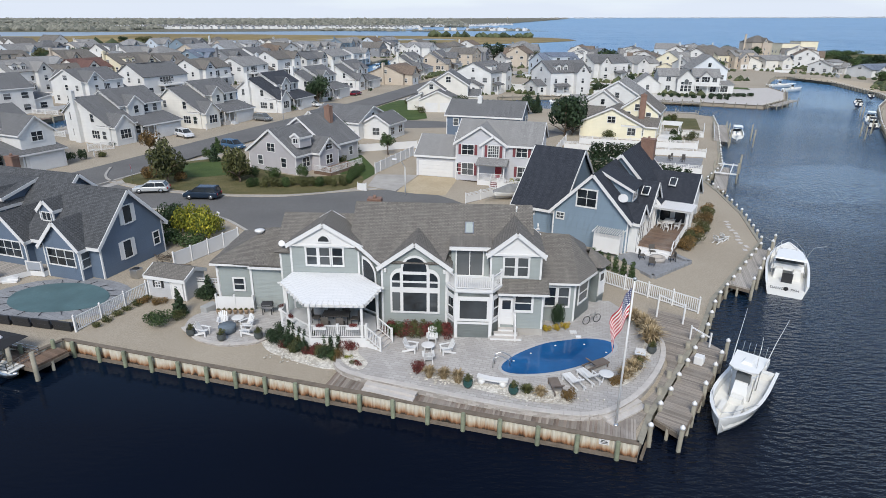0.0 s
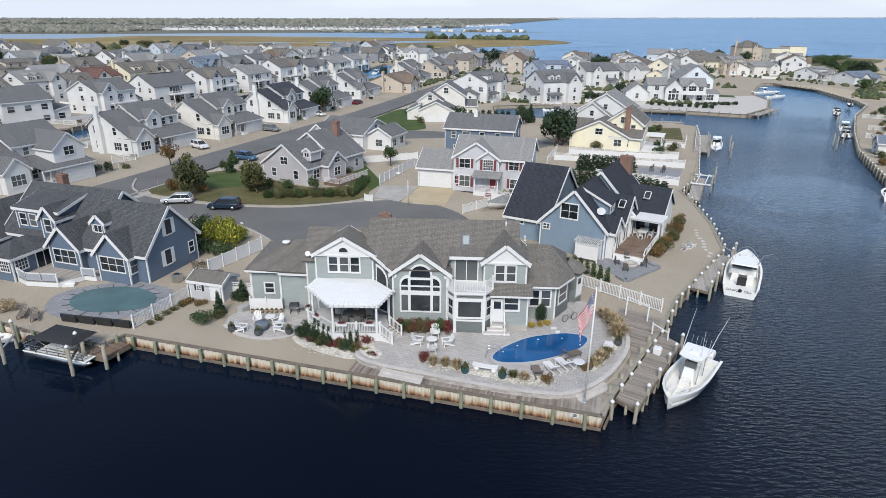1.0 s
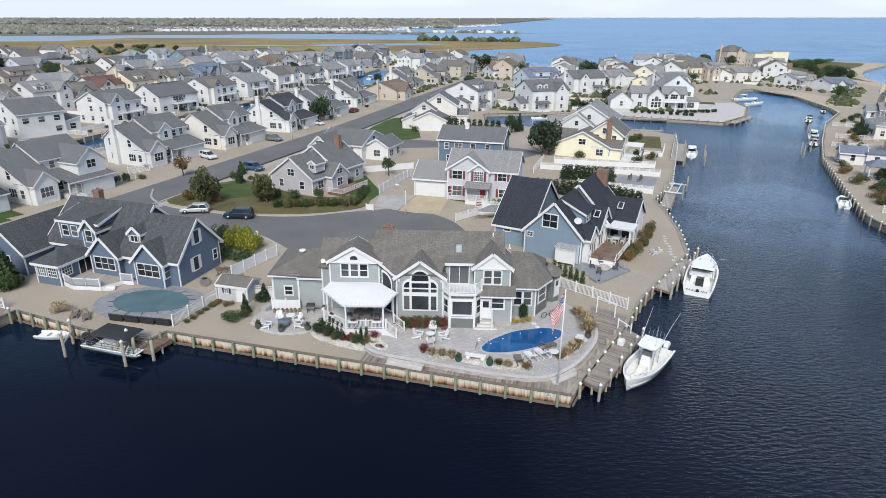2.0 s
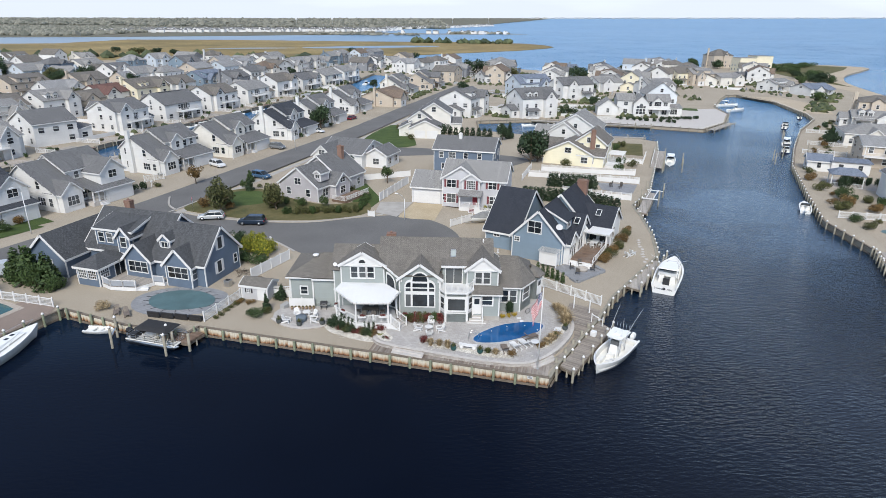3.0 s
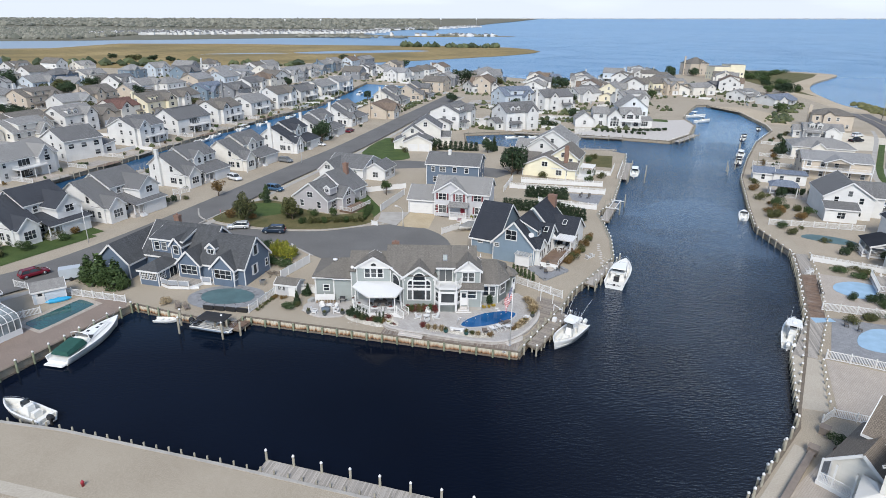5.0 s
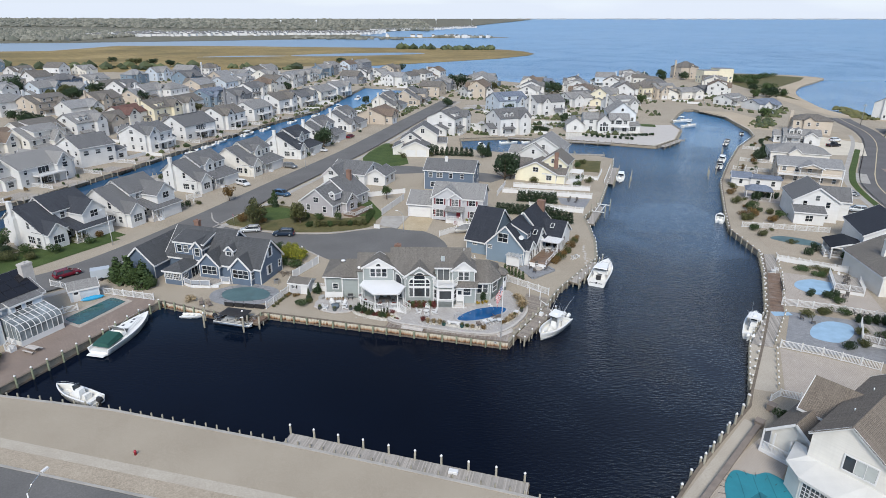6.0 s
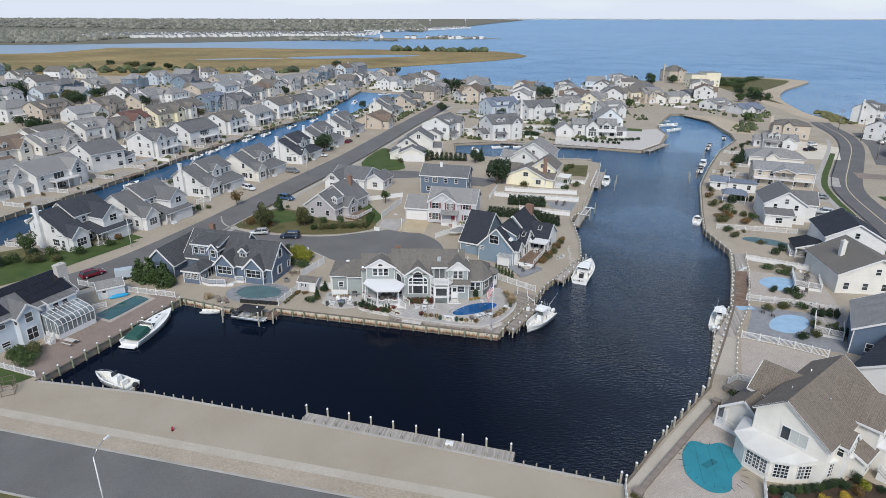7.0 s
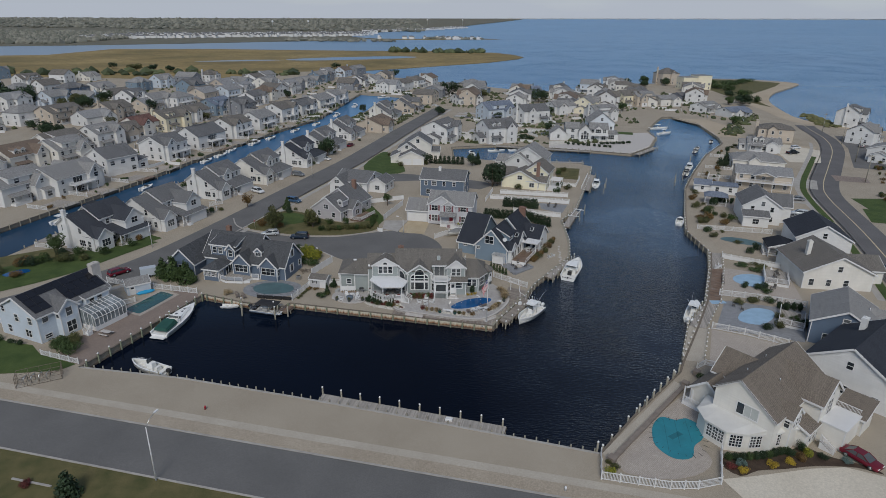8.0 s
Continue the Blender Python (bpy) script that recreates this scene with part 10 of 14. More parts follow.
# boardwalk planks along the bulkhead, each its own board
def planks(name, a, b, depth, label, mats, width=0.145, z=GROUND + 0.05, limit=300, skew=0.0):
    ob = thing(name, label, "boardwalk", kind="structure")
    A, Bv = Vector((*a, 0)), Vector((*b, 0))
    d = (Bv - A).normalized()
    nrm = Vector((-d.y, d.x, 0))
    L = (Bv - A).length
    n = int(L / width)
    an = math.degrees(math.atan2(d.y, d.x))
    rng = random.Random(n)
    made = {}
    for i in range(n):
        dep = depth(i / n) if callable(depth) else depth
        key = round(dep, 1)
        if key not in made:
            bm = bmesh.new()
            box(bm, -width / 2 + 0.006, width / 2 - 0.006, 0, key, -0.04, 0)
            made[key] = [mesh_of("plank", bm.copy() if k < 2 else bm, m) for k, m in enumerate(mats)]
        p = A + d * (L * (i + 0.5) / n)
        part("plank", rng.choice(made[key]), None, ob, "", pose(p.x, p.y, z + rng.uniform(-0.006, 0.006), 0, 0, an + rng.uniform(-0.4, 0.4)))
    return ob


PLANKS = [plank_mat("plank_a", (0.22, 0.18, 0.15)), plank_mat("plank_b", (0.17, 0.13, 0.105)), plank_mat("plank_c", (0.27, 0.235, 0.2))]
planks("boardwalk", (-7.4, 33.25), (11.1, 27.9), 2.0, "weathered brown-grey plank boardwalk", PLANKS)
side_l = [(10.9, 28.2), (12.6, 30.6), (19.6, 40.7), (20.6, 42.6), (17.2, 44.8), (16.2, 42.5), (16.4, 39.2), (15.7, 36.0), (13.6, 32.6), (11.4, 30.4), (10.2, 29.7)]
sheet("boardwalk_side", side_l, GROUND + 0.03, DECK_SIDE, "grey plank walkway along the channel", "boardwalk", thick=0.1)
dock("dock_side", [(12.9, 30.2), (14.0, 28.7), (20.6, 38.0), (19.6, 40.0)], "narrow grey plank dock on piles", DECK_SIDE, GROUND - 0.12)
for x, y in ((13.8, 28.4), (15.4, 30.7), (17.0, 32.9), (18.6, 35.2), (19.7, 36.8), (20.9, 38.5)):
    pile("", x, y, GROUND + 0.55)
for x, y in ((12.5, 30.6), (13.9, 32.5), (15.2, 34.4), (16.6, 36.3), (17.9, 38.2)):
    pile("", x, y, GROUND + 0.6, 0.17, False)
# the gravel plots
sheet("plot_gravel", [(-26.5, 45.5), (-27.2, 39.4), (-7.4, 33.6), (-7.0, 36.5), (-9.5, 38.5), (-12, 44.5), (-18, 46), (-21, 48)], GROUND + 0.015, GRAVEL, "grey pea gravel yard", "yard")
sheet("patio_small", smooth_ring([(-19.4, 40.6), (-17.6, 38.9), (-15.4, 38.2), (-13.4, 38.7), (-12.3, 40.4), (-12.0, 43.2), (-15, 43.6), (-19, 43.0)], 4), GROUND + 0.2, PAVE, "small raised paver patio", "patio", thick=0.2)
course_wall("patio_wall", smooth_line([(-19.5, 40.6), (-17.6, 38.8), (-15.4, 38.1), (-13.3, 38.6), (-12.2, 40.2)], 5), GROUND, 1, "low curved edging wall of block", cap=True, stone=0.4)
sheet("bed_pebbles", smooth_ring([(-13.2, 39.6), (-12.4, 37.6), (-10.4, 36.3), (-8.0, 35.2), (-6.6, 35.4), (-6.6, 37.6), (-8.5, 38.4), (-11, 40)], 4), GROUND + 0.05, PEBBLE, "planting bed of white pebbles", "bed", thick=0.05)
sheet("bed_pebbles_terrace", smooth_ring([(-1.6, 34.3), (0.4, 33.2), (2.4, 32.2), (5.0, 31.2), (7.6, 30.7), (8.2, 31.6), (6.0, 32.5), (2.4, 33.0), (0.2, 33.9)], 4), ZT + 0.02, PEBBLE, "strip of white pebbles on the terrace", "bed")
sheet("bed_pebbles_east", smooth_ring([(11.4, 32.6), (13.2, 34.2), (14.8, 36.8), (15.6, 39.8), (15.2, 42.0), (14.6, 41.6), (14.9, 38.8), (13.6, 36.2), (12.2, 34.2), (10.8, 33.2)], 3), ZT + 0.02, PEBBLE, "curved strip of white pebbles", "bed")
sheet("bed_corner", smooth_ring([(-6.8, 37.4), (-6.7, 35.5), (-5.4, 34.4), (-4.9, 35.3), (-5.7, 36.6), (-5.8, 38.2)], 4), ZT + 0.02, PEBBLE, "corner bed of white pebbles", "bed")
# pool
POOL = smooth_ring([(3.9, 34.9), (4.5, 33.9), (6.7, 33.9), (8.9, 34.6), (11.4, 36.0), (12.6, 37.5), (12.4, 38.6), (10.8, 39.0), (9.0, 38.7), (7.2, 38.1), (5.0, 36.5)], 5)
sheet("pool_rim", POOL, ZT + 0.03, plain("pool_coping", (0.4, 0.4, 0.4), 0.6, 0.1, 1, 8, 0.1), "pale coping round the pool", "pool rim", thick=0.03)
inner = smooth_ring([(4.1, 34.9), (4.65, 34.1), (6.7, 34.1), (8.85, 34.8), (11.3, 36.2), (12.35, 37.55), (12.2, 38.4), (10.8, 38.8), (9.0, 38.5), (7.25, 37.9), (5.15, 36.35)], 5)
pool = sheet("pool", inner, ZT + 0.045, POOLWATER, "oval pool of clear deep blue water", "pool", kind="")
for (x, y) in ((5.0, 35.6), (6.3, 36.6), (8.2, 37.7), (11.6, 36.8), (10.3, 37.9)):
    bm = bmesh.new()
    lathe(bm, [(0.07, 0), (0.08, 0.03), (0.02, 0.06)], 8, 0, pose(x, y, ZT + 0.045))
    part("float", bm, WHITE, pool)
bm = bmesh.new()
for s in (0, 0.55):
    tube(bm, [(3.5 + s * 0.3, 34.75 + s, ZT), (3.55 + s * 0.3, 34.8 + s, ZT + 0.75), (4.0 + s * 0.3, 34.9 + s, ZT + 0.85), (4.6 + s * 0.3, 34.95 + s, ZT + 0.5), (4.7 + s * 0.3, 34.95 + s, ZT)], 0.03, 6)
solo("pool_rail", bm, METAL, "bent steel pool entry rails", "pool rail")
bm = bmesh.new()
box(bm, 9.9, 10.3, 38.85, 39.1, ZT, ZT + 0.16, bevel=0.02)
solo("pool_skimmer", bm, WHITE, "white pool skimmer lid", "pool fitting")
bm = bmesh.new()
box(bm, -0.25, 0.25, -0.2, 0.2, 0, 0.05, 0, pose(9.9, 39.8, ZT))
solo("pool_tray", bm, WHITE, "small white tray by the pool", "tray")

# flagpole
fp = thing("flagpole", "tall white flagpole with a limp national flag", "flagpole", pose(10.3, 29.3, GROUND + 0.05))
bm = bmesh.new()
tube(bm, [(0, 0, 0), (0, 0, 9.2)], [0.075, 0.045], 10)
part("pole", bm, WHITE, fp)
bm = bmesh.new()
lathe(bm, [(0.03, 9.18), (0.1, 9.26), (0.1, 9.34), (0.02, 9.42)], 10)
part("finial", bm, METAL, fp)
bm = bmesh.new()
lathe(bm, [(0.16, 0), (0.16, 0.04), (0.09, 0.1)], 12)
part("base_collar", bm, METAL, fp)


def flag_mesh():
    """Cloth hanging half-furled: hoist at the pole, folds and a drooping fly. u runs along the fly, v down the hoist."""
    bm = bmesh.new()
    uv = bm.loops.layers.uv.verify()
    nu, nv = 26, 18
    g = []
    for i in range(nu + 1):
        u = i / nu
        row = []
        for j in range(nv + 1):
            v = j / nv
            x = -0.08 - 1.0 * u ** 0.85 + 0.25 * v * u
            y = 0.2 * math.sin(u * 9 + v * 1.6) * (0.25 + u) - 0.1 * u
            z = 8.8 - 1.7 * v - 2.1 * u ** 1.1
            row.append(bm.verts.new((x, y, z)))
        g.append(row)
    for i in range(nu):
        for j in range(nv):
            f = bm.faces.new((g[i][j], g[i + 1][j], g[i + 1][j + 1], g[i][j + 1]))
            f.smooth = True
            for lp, (a, b) in zip(f.loops, ((i, j), (i + 1, j), (i + 1, j + 1), (i, j + 1))):
                lp[uv].uv = (a / nu, 1 - b / nv)
    return bm


part("flag", flag_mesh(), FLAGMAT, fp, "striped red and white flag with starred blue canton")

# ---- furniture ----
FURN = {}


def build_once(key, maker):
    """The first of a kind is built at once; later ones are copies."""
    def at(x, y, ang, z=ZT, sc=1.0):
        m = pose(x, y, z, 0, 0, ang) @ Matrix.Scale(sc, 4)
        if key not in FURN:
            FURN[key] = maker()
            FURN[key].matrix_basis = m
            return FURN[key]
        o = copy_thing(FURN[key], pose(x, y, z, 0, 0, ang))
        return o
    return at


def mk_adirondack():
    ob = thing("adirondack_chair", "white slatted adirondack chair on pale paving", "chair", group="white garden chairs")
    for s in (-1, 1):
        bm = bmesh.new()
        bar(bm, (s * 0.28, -0.42, 0.0), (s * 0.28, -0.42, 0.55), 0.09, 0.05)
        part("leg", bm, WHITE, ob)
        bm = bmesh.new()
        bar(bm, (s * 0.27, -0.45, 0.36), (s * 0.27, 0.5, 0.02), 0.05, 0.13)
        part("rear_leg", bm, WHITE, ob)
        bm = bmesh.new()
        box(bm, s * 0.34 - 0.075, s * 0.34 + 0.075, -0.52, 0.28, 0.55, 0.58, bevel=0.01)
        part("armrest", bm, WHITE, ob)
    for i in range(5):
        y = -0.44 + i * 0.12
        bm = bmesh.new()
        box(bm, -0.27, 0.27, y, y + 0.1, 0.395 - i * 0.04, 0.42 - i * 0.04)
        part("seat_slat", bm, WHITE, ob)
    for i in range(5):
        x = (i - 2) * 0.115
        top = 1.02 - 0.05 * abs(i - 2) ** 1.5
        bm = bmesh.new()
        bar(bm, (x, 0.14, 0.24), (x * 1.15, 0.46, top), 0.1, 0.022)
        part("back_slat", bm, WHITE, ob)
    bm = bmesh.new()
    bar(bm, (-0.3, 0.32, 0.58), (0.3, 0.32, 0.58), 0.04, 0.07)
    part("back_rail", bm, WHITE, ob)
    return ob


def mk_lounger(col=None):
    brown = col is not None
    ob = thing("sun_lounger", ("brown sling lounger on pale paving" if brown else "white slatted sun lounger with raised back"), "lounger", group="loungers by the pool")
    m = col or WHITE
    for s in (-1, 1):
        bm = bmesh.new()
        bar(bm, (s * 0.3, -0.95, 0.3), (s * 0.3, 0.95, 0.3), 0.06, 0.1)
        part("side_rail", bm, m, ob)
        for y in (-0.8, 0.75):
            bm = bmesh.new()
            box(bm, s * 0.3 - 0.035, s * 0.3 + 0.035, y - 0.04, y + 0.04, 0, 0.28)
            part("leg", bm, m, ob)
    for i in range(9):
        y = -0.93 + i * 0.125
        bm = bmesh.new()
        box(bm, -0.3, 0.3, y, y + 0.105, 0.34, 0.37)
        part("slat", bm, m, ob)
    for i in range(5):
        a = 0.25 + i * 0.14
        bm = bmesh.new()
        c, s_ = math.cos(0.75), math.sin(0.75)
        bar(bm, (-0.3, a * c + 0.06, 0.36 + (a - 0.25) * s_ + 0.05), (0.3, a * c + 0.06, 0.36 + (a - 0.25) * s_ + 0.05), 0.11, 0.025)
        part("back_slat", bm, m, ob)
    if not brown:
        for s in (-1, 1):
            bm = bmesh.new()
            bar(bm, (s * 0.34, -0.1, 0.58), (s * 0.34, 0.5, 0.58), 0.07, 0.03)
            bar(bm, (s * 0.34, -0.05, 0.3), (s * 0.34, -0.05, 0.58), 0.05)
            part("armrest", bm, m, ob)
    return ob


def mk_table():
    ob = thing("side_table", "round white slatted garden table", "table", group="white garden tables")
    bm = bmesh.new()
    lathe(bm, [(0.46, 0.48), (0.48, 0.5), (0.48, 0.53), (0.4, 0.535)], 18)
    part("tabletop", bm, WHITE, ob)
    for k in range(4):
        bm = bmesh.new()
        a = k * math.pi / 2 + 0.78
        bar(bm, (math.cos(a) * 0.36, math.sin(a) * 0.36, 0), (math.cos(a) * 0.28, math.sin(a) * 0.28, 0.49), 0.06)
        part("leg", bm, WHITE, ob)
    return ob


def mk_pot(mat, label):
    def mk():
        ob = thing("planter", label, "planter", group="planters")
        bm = bmesh.new()
        lathe(bm, [(0.2, 0), (0.3, 0.15), (0.34, 0.34), (0.28, 0.5), (0.31, 0.54), (0.27, 0.54), (0.24, 0.46)], 14)
        part("pot", bm, mat, ob)
        part("plant", bush_mesh("shrub", "olive", 1), None, ob, "", pose(0, 0, 0.42) @ Matrix.Diagonal((0.3, 0.3, 0.55, 1)))
        return ob
    return mk


chair_at = build_once("chair", mk_adirondack)
lounge_at = build_once("lounger", mk_lounger)
brown_at = build_once("brown", lambda: mk_lounger(BROWN_SLING))
table_at = build_once("table", mk_table)
pot_at = build_once("pot", mk_pot(GLAZE, "round planter with glossy dark green glaze"))
pot2_at = build_once("pot2", mk_pot(SAGE_POT, "dark grey planter with trailing plant"))
for x, y, an in ((-2.1, 36.9, 75), (-0.6, 38.3, 0), (0.5, 36.7, -70), (-0.8, 35.5, 185)):
    chair_at(x, y, an)
table_at(-0.85, 36.9, 0)
for x, y, an in ((-17.6, 39.4, 75), (-16.6, 41.0, 15), (-14.6, 40.6, -40), (-14.3, 39.5, -80)):
    chair_at(x, y, an, GROUND + 0.2)
table_at(-15.5, 41.2, 0, GROUND + 0.2)
for x, y, an in ((8.5, 32.8, 200), (9.6, 33.4, 205)):
    lounge_at(x, y, an)
table_at(10.7, 33.4, 0)
lounge_at(13.7, 36.0, 160)
for x, y, an in ((7.3, 32.2, 185), (10.4, 34.9, 120)):
    brown_at(x, y, an)
for x, y in ((1.75, 32.5), (4.55, 31.8)):
    pot_at(x, y, 30, ZT + 0.02, 1.0)
for x, y in ((14.8, 36.9), (13.2, 34.8)):
    pot2_at(x, y, 0)
for x, y in ((-18.4, 39.3), (-15.9, 38.6), (-13.3, 38.9)):
    pot2_at(x, y, 60, GROUND + 0.2)
for k in range(7):
    bm = bmesh.new()
    x, y = -17.6 + k * 0.44, 42.85 + k * 0.01
    lathe(bm, [(0.12, 0), (0.19, 0.3), (0.2, 0.34), (0.16, 0.34), (0.15, 0.3)], 12)
    fpot = solo("flower_pot", bm, TERRACOTTA, "tan terracotta flower pot in a row", "planter", pose(x, y, GROUND + 0.2), "row of flower pots")
    part("plant", bush_mesh("shrub", "olive", k % 3), None, fpot, "", pose(0, 0, 0.26) @ Matrix.Diagonal((0.15, 0.15, 0.25, 1)))
# covered fire table on the small patio
bm = bmesh.new()
lathe(bm, [(0.6, 0), (0.62, 0.3), (0.66, 0.5), (0.62, 0.56), (0.05, 0.6)], 16, 0, pose(-15.9, 39.9, GROUND + 0.2))
solo("fire_table", bm, plain("grey_cover", (0.12, 0.15, 0.18), 0.7, 0.2, 3, 14, 0.2), "round fire table under a grey-blue cover", "table")
# stone bench
bn = thing("stone_bench", "curved white stone bench on two drum feet", "bench", pose(3.3, 32.7, ZT, 0, 0, -16))
bm = bmesh.new()
secs = []
for i in range(9):
    t = -1 + i / 4
    x, y = t * 1.0, 0.14 * t * t
    secs.append([(x, y - 0.22, 0.42), (x, y + 0.22, 0.42), (x, y + 0.22, 0.54), (x, y - 0.22, 0.54)])
shell(bm, secs)
part("seat", bm, TRIM, bn)
for s in (-0.7, 0.7):
    bm = bmesh.new()
    lathe(bm, [(0.16, 0), (0.24, 0.1), (0.26, 0.22), (0.22, 0.36), (0.16, 0.42)], 12, 0, Matrix.Translation((s, 0.07, 0)))
    part("foot", bm, TRIM, bn)
# grill, storage box, low shower screen
gr_ = thing("grill", "black and steel gas grill with side shelves", "grill", pose(-13.7, 42.9, GROUND + 0.02, 0, 0, 0))
for s in (-0.35, 0.35):
    for yy in (-0.22, 0.22):
        bm = bmesh.new()
        box(bm, s - 0.03, s + 0.03, yy - 0.03, yy + 0.03, 0, 0.75)
        part("leg", bm, BLACK, gr_)
bm = bmesh.new()
rbox(bm, -0.42, 0.42, -0.3, 0.3, 0.72, 0.92, 0.0)
part("firebox", bm, METAL, gr_)
bm = bmesh.new()
shell(bm, [[(-0.42, -0.3, 0.92), (0.42, -0.3, 0.92), (0.42, 0.3, 0.92), (-0.42, 0.3, 0.92)], [(-0.42, -0.24, 1.08), (0.42, -0.24, 1.08), (0.42, 0.26, 1.12), (-0.42, 0.26, 1.12)], [(-0.4, -0.05, 1.2), (0.4, -0.05, 1.2), (0.4, 0.2, 1.2), (-0.4, 0.2, 1.2)]])
part("lid", bm, BLACK, gr_)
for s in (-1, 1):
    bm = bmesh.new()
    box(bm, s * 0.6 - 0.17, s * 0.6 + 0.17, -0.25, 0.25, 0.86, 0.9)
    part("side_shelf", bm, METAL, gr_)
bm = bmesh.new()
bar(bm, (-0.3, -0.3, 1.02), (0.3, -0.3, 1.02), 0.03)
part("handle", bm, METAL, gr_)
scr = thing("privacy_screen", "low white vinyl privacy screen with posts", "screen", pose(-16.5, 43.6, GROUND + 0.02, 0, 0, -3))
for x in (-1.5, 0.0, 1.5):
    bm = bmesh.new()
    box(bm, x - 0.07, x + 0.07, -0.07, 0.07, 0, 1.5)
    part("post", bm, WHITE, scr)
for x in (-0.75, 0.75):
    bm = bmesh.new()
    box(bm, x - 0.68, x + 0.68, -0.025, 0.025, 0.1, 1.3)
    part("panel", bm, WHITE, scr)
bm = bmesh.new()
box(bm, -0.6, 0.6, -0.35, 0.35, 0, 0.6, bevel=0.03)
solo("storage_box", bm, plain("grey_box", (0.33, 0.33, 0.32), 0.6, 0.1), "grey plastic deck storage box", "box", pose(-18.6, 43.6, GROUND + 0.02, 0, 0, 60))
# dining set under the canopy
dt = thing("dining_table", "dark patio dining table under the canopy", "table", HP @ pose(-5.6, -1.6, DK))
bm = bmesh.new()
box(bm, -1.0, 1.0, -0.5, 0.5, 0.7, 0.75, bevel=0.02)
part("tabletop", bm, WICKER, dt)
for sx in (-0.9, 0.9):
    for sy in (-0.4, 0.4):
        bm = bmesh.new()
        box(bm, sx - 0.03, sx + 0.03, sy - 0.03, sy + 0.03, 0, 0.7)
        part("leg", bm, BLACK, dt)


def mk_patio_chair():
    ob = thing("patio_chair", "dark wicker patio chair at the deck table", "chair", group="deck dining chairs")
    bm = bmesh.new()
    box(bm, -0.28, 0.28, -0.28, 0.28, 0.38, 0.46, bevel=0.02)
    part("seat", bm, WICKER, ob)
    bm = bmesh.new()
    box(bm, -0.28, 0.28, 0.24, 0.3, 0.46, 1.0, bevel=0.02)
    part("backrest", bm, WICKER, ob)
    for sx in (-0.25, 0.25):
        for sy in (-0.24, 0.26):
            bm = bmesh.new()
            box(bm, sx - 0.025, sx + 0.025, sy - 0.025, sy + 0.025, 0, 0.4)
            part("leg", bm, BLACK, ob)
    return ob


FURN["pc"] = mk_patio_chair()
spots = [(-5.1, -0.8, 0), (-6.2, -0.8, 0), (-7.1, -1.6, 90), (-4.2, -1.6, -90), (-5.1, -2.5, 180), (-6.2, -2.5, 180)]
FURN["pc"].matrix_basis = HP @ pose(spots[0][0], spots[0][1], DK, 0, 0, spots[0][2])
for x, y, an in spots[1:]:
    copy_thing(FURN["pc"], HP @ pose(x, y, DK, 0, 0, an))
for x, y, an in ((-6.2, -4.12, 2), (-3.9, -3.95, 2), (-8.6, -2.85, -38), (-9.75, -1.2, -90)):
    fb = thing("flower_box", "white rail planter box with russet flowers", "planter", HP @ pose(x, y, DK + 0.78, 0, 0, an), "rail planters")
    bm = bmesh.new()
    box(bm, -0.45, 0.45, -0.13, 0.09, 0, 0.2)
    part("trough", bm, WHITE, fb)
    part("flowers", bush_mesh("shrub", "red", 0), None, fb, "", pose(0, 0, 0.12) @ Matrix.Diagonal((0.45, 0.2, 0.35, 1)))

# planting round the house
for k in range(7):
    x = -3.9 + k * 0.72
    plant(x, 39.3 - 0.06 * k, "shrub", ("red", "green", "red", "olive", "red", "green", "red")[k], 1.6, 1.35, ZT, "below the arched window", "bed below the window")
for x, y, k, c, w, h in ((-1.5, 34.4, "shrub", "red", 1.25, 1.0), (-0.7, 33.6, "grass", "straw", 0.7, 0.9), (0.25, 33.4, "grass", "straw", 0.7, 0.9), (1.15, 33.0, "grass", "straw", 0.75, 1.0), (5.4, 31.9, "grass", "olive", 0.7, 0.6), (6.2, 31.6, "grass", "straw", 0.7, 0.7), (7.9, 31.3, "shrub", "autumn", 1.1, 0.8),
                         (11.3, 33.0, "shrub", "autumn", 1.2, 0.7), (12.1, 33.7, "grass", "straw", 0.9, 0.8), (12.8, 34.5, "grass", "straw", 1.0, 0.9), (13.5, 35.4, "grass", "straw", 0.9, 0.8), (15.2, 38.4, "grass", "straw", 1.5, 1.4), (15.3, 39.6, "grass", "straw", 1.4, 1.3), (15.2, 40.8, "grass", "straw", 1.3, 1.2), (14.9, 41.9, "grass", "straw", 1.2, 1.0),
                         (8.0, 39.9, "shrub", "yellow", 0.75, 0.6), (8.7, 40.1, "shrub", "yellow", 0.75, 0.6), (9.4, 40.4, "shrub", "yellow", 0.75, 0.6), (8.9, 40.9, "shrub", "dark", 1.2, 2.3)):
    plant(x, y, k, c, w, h, ZT, "on the terrace")
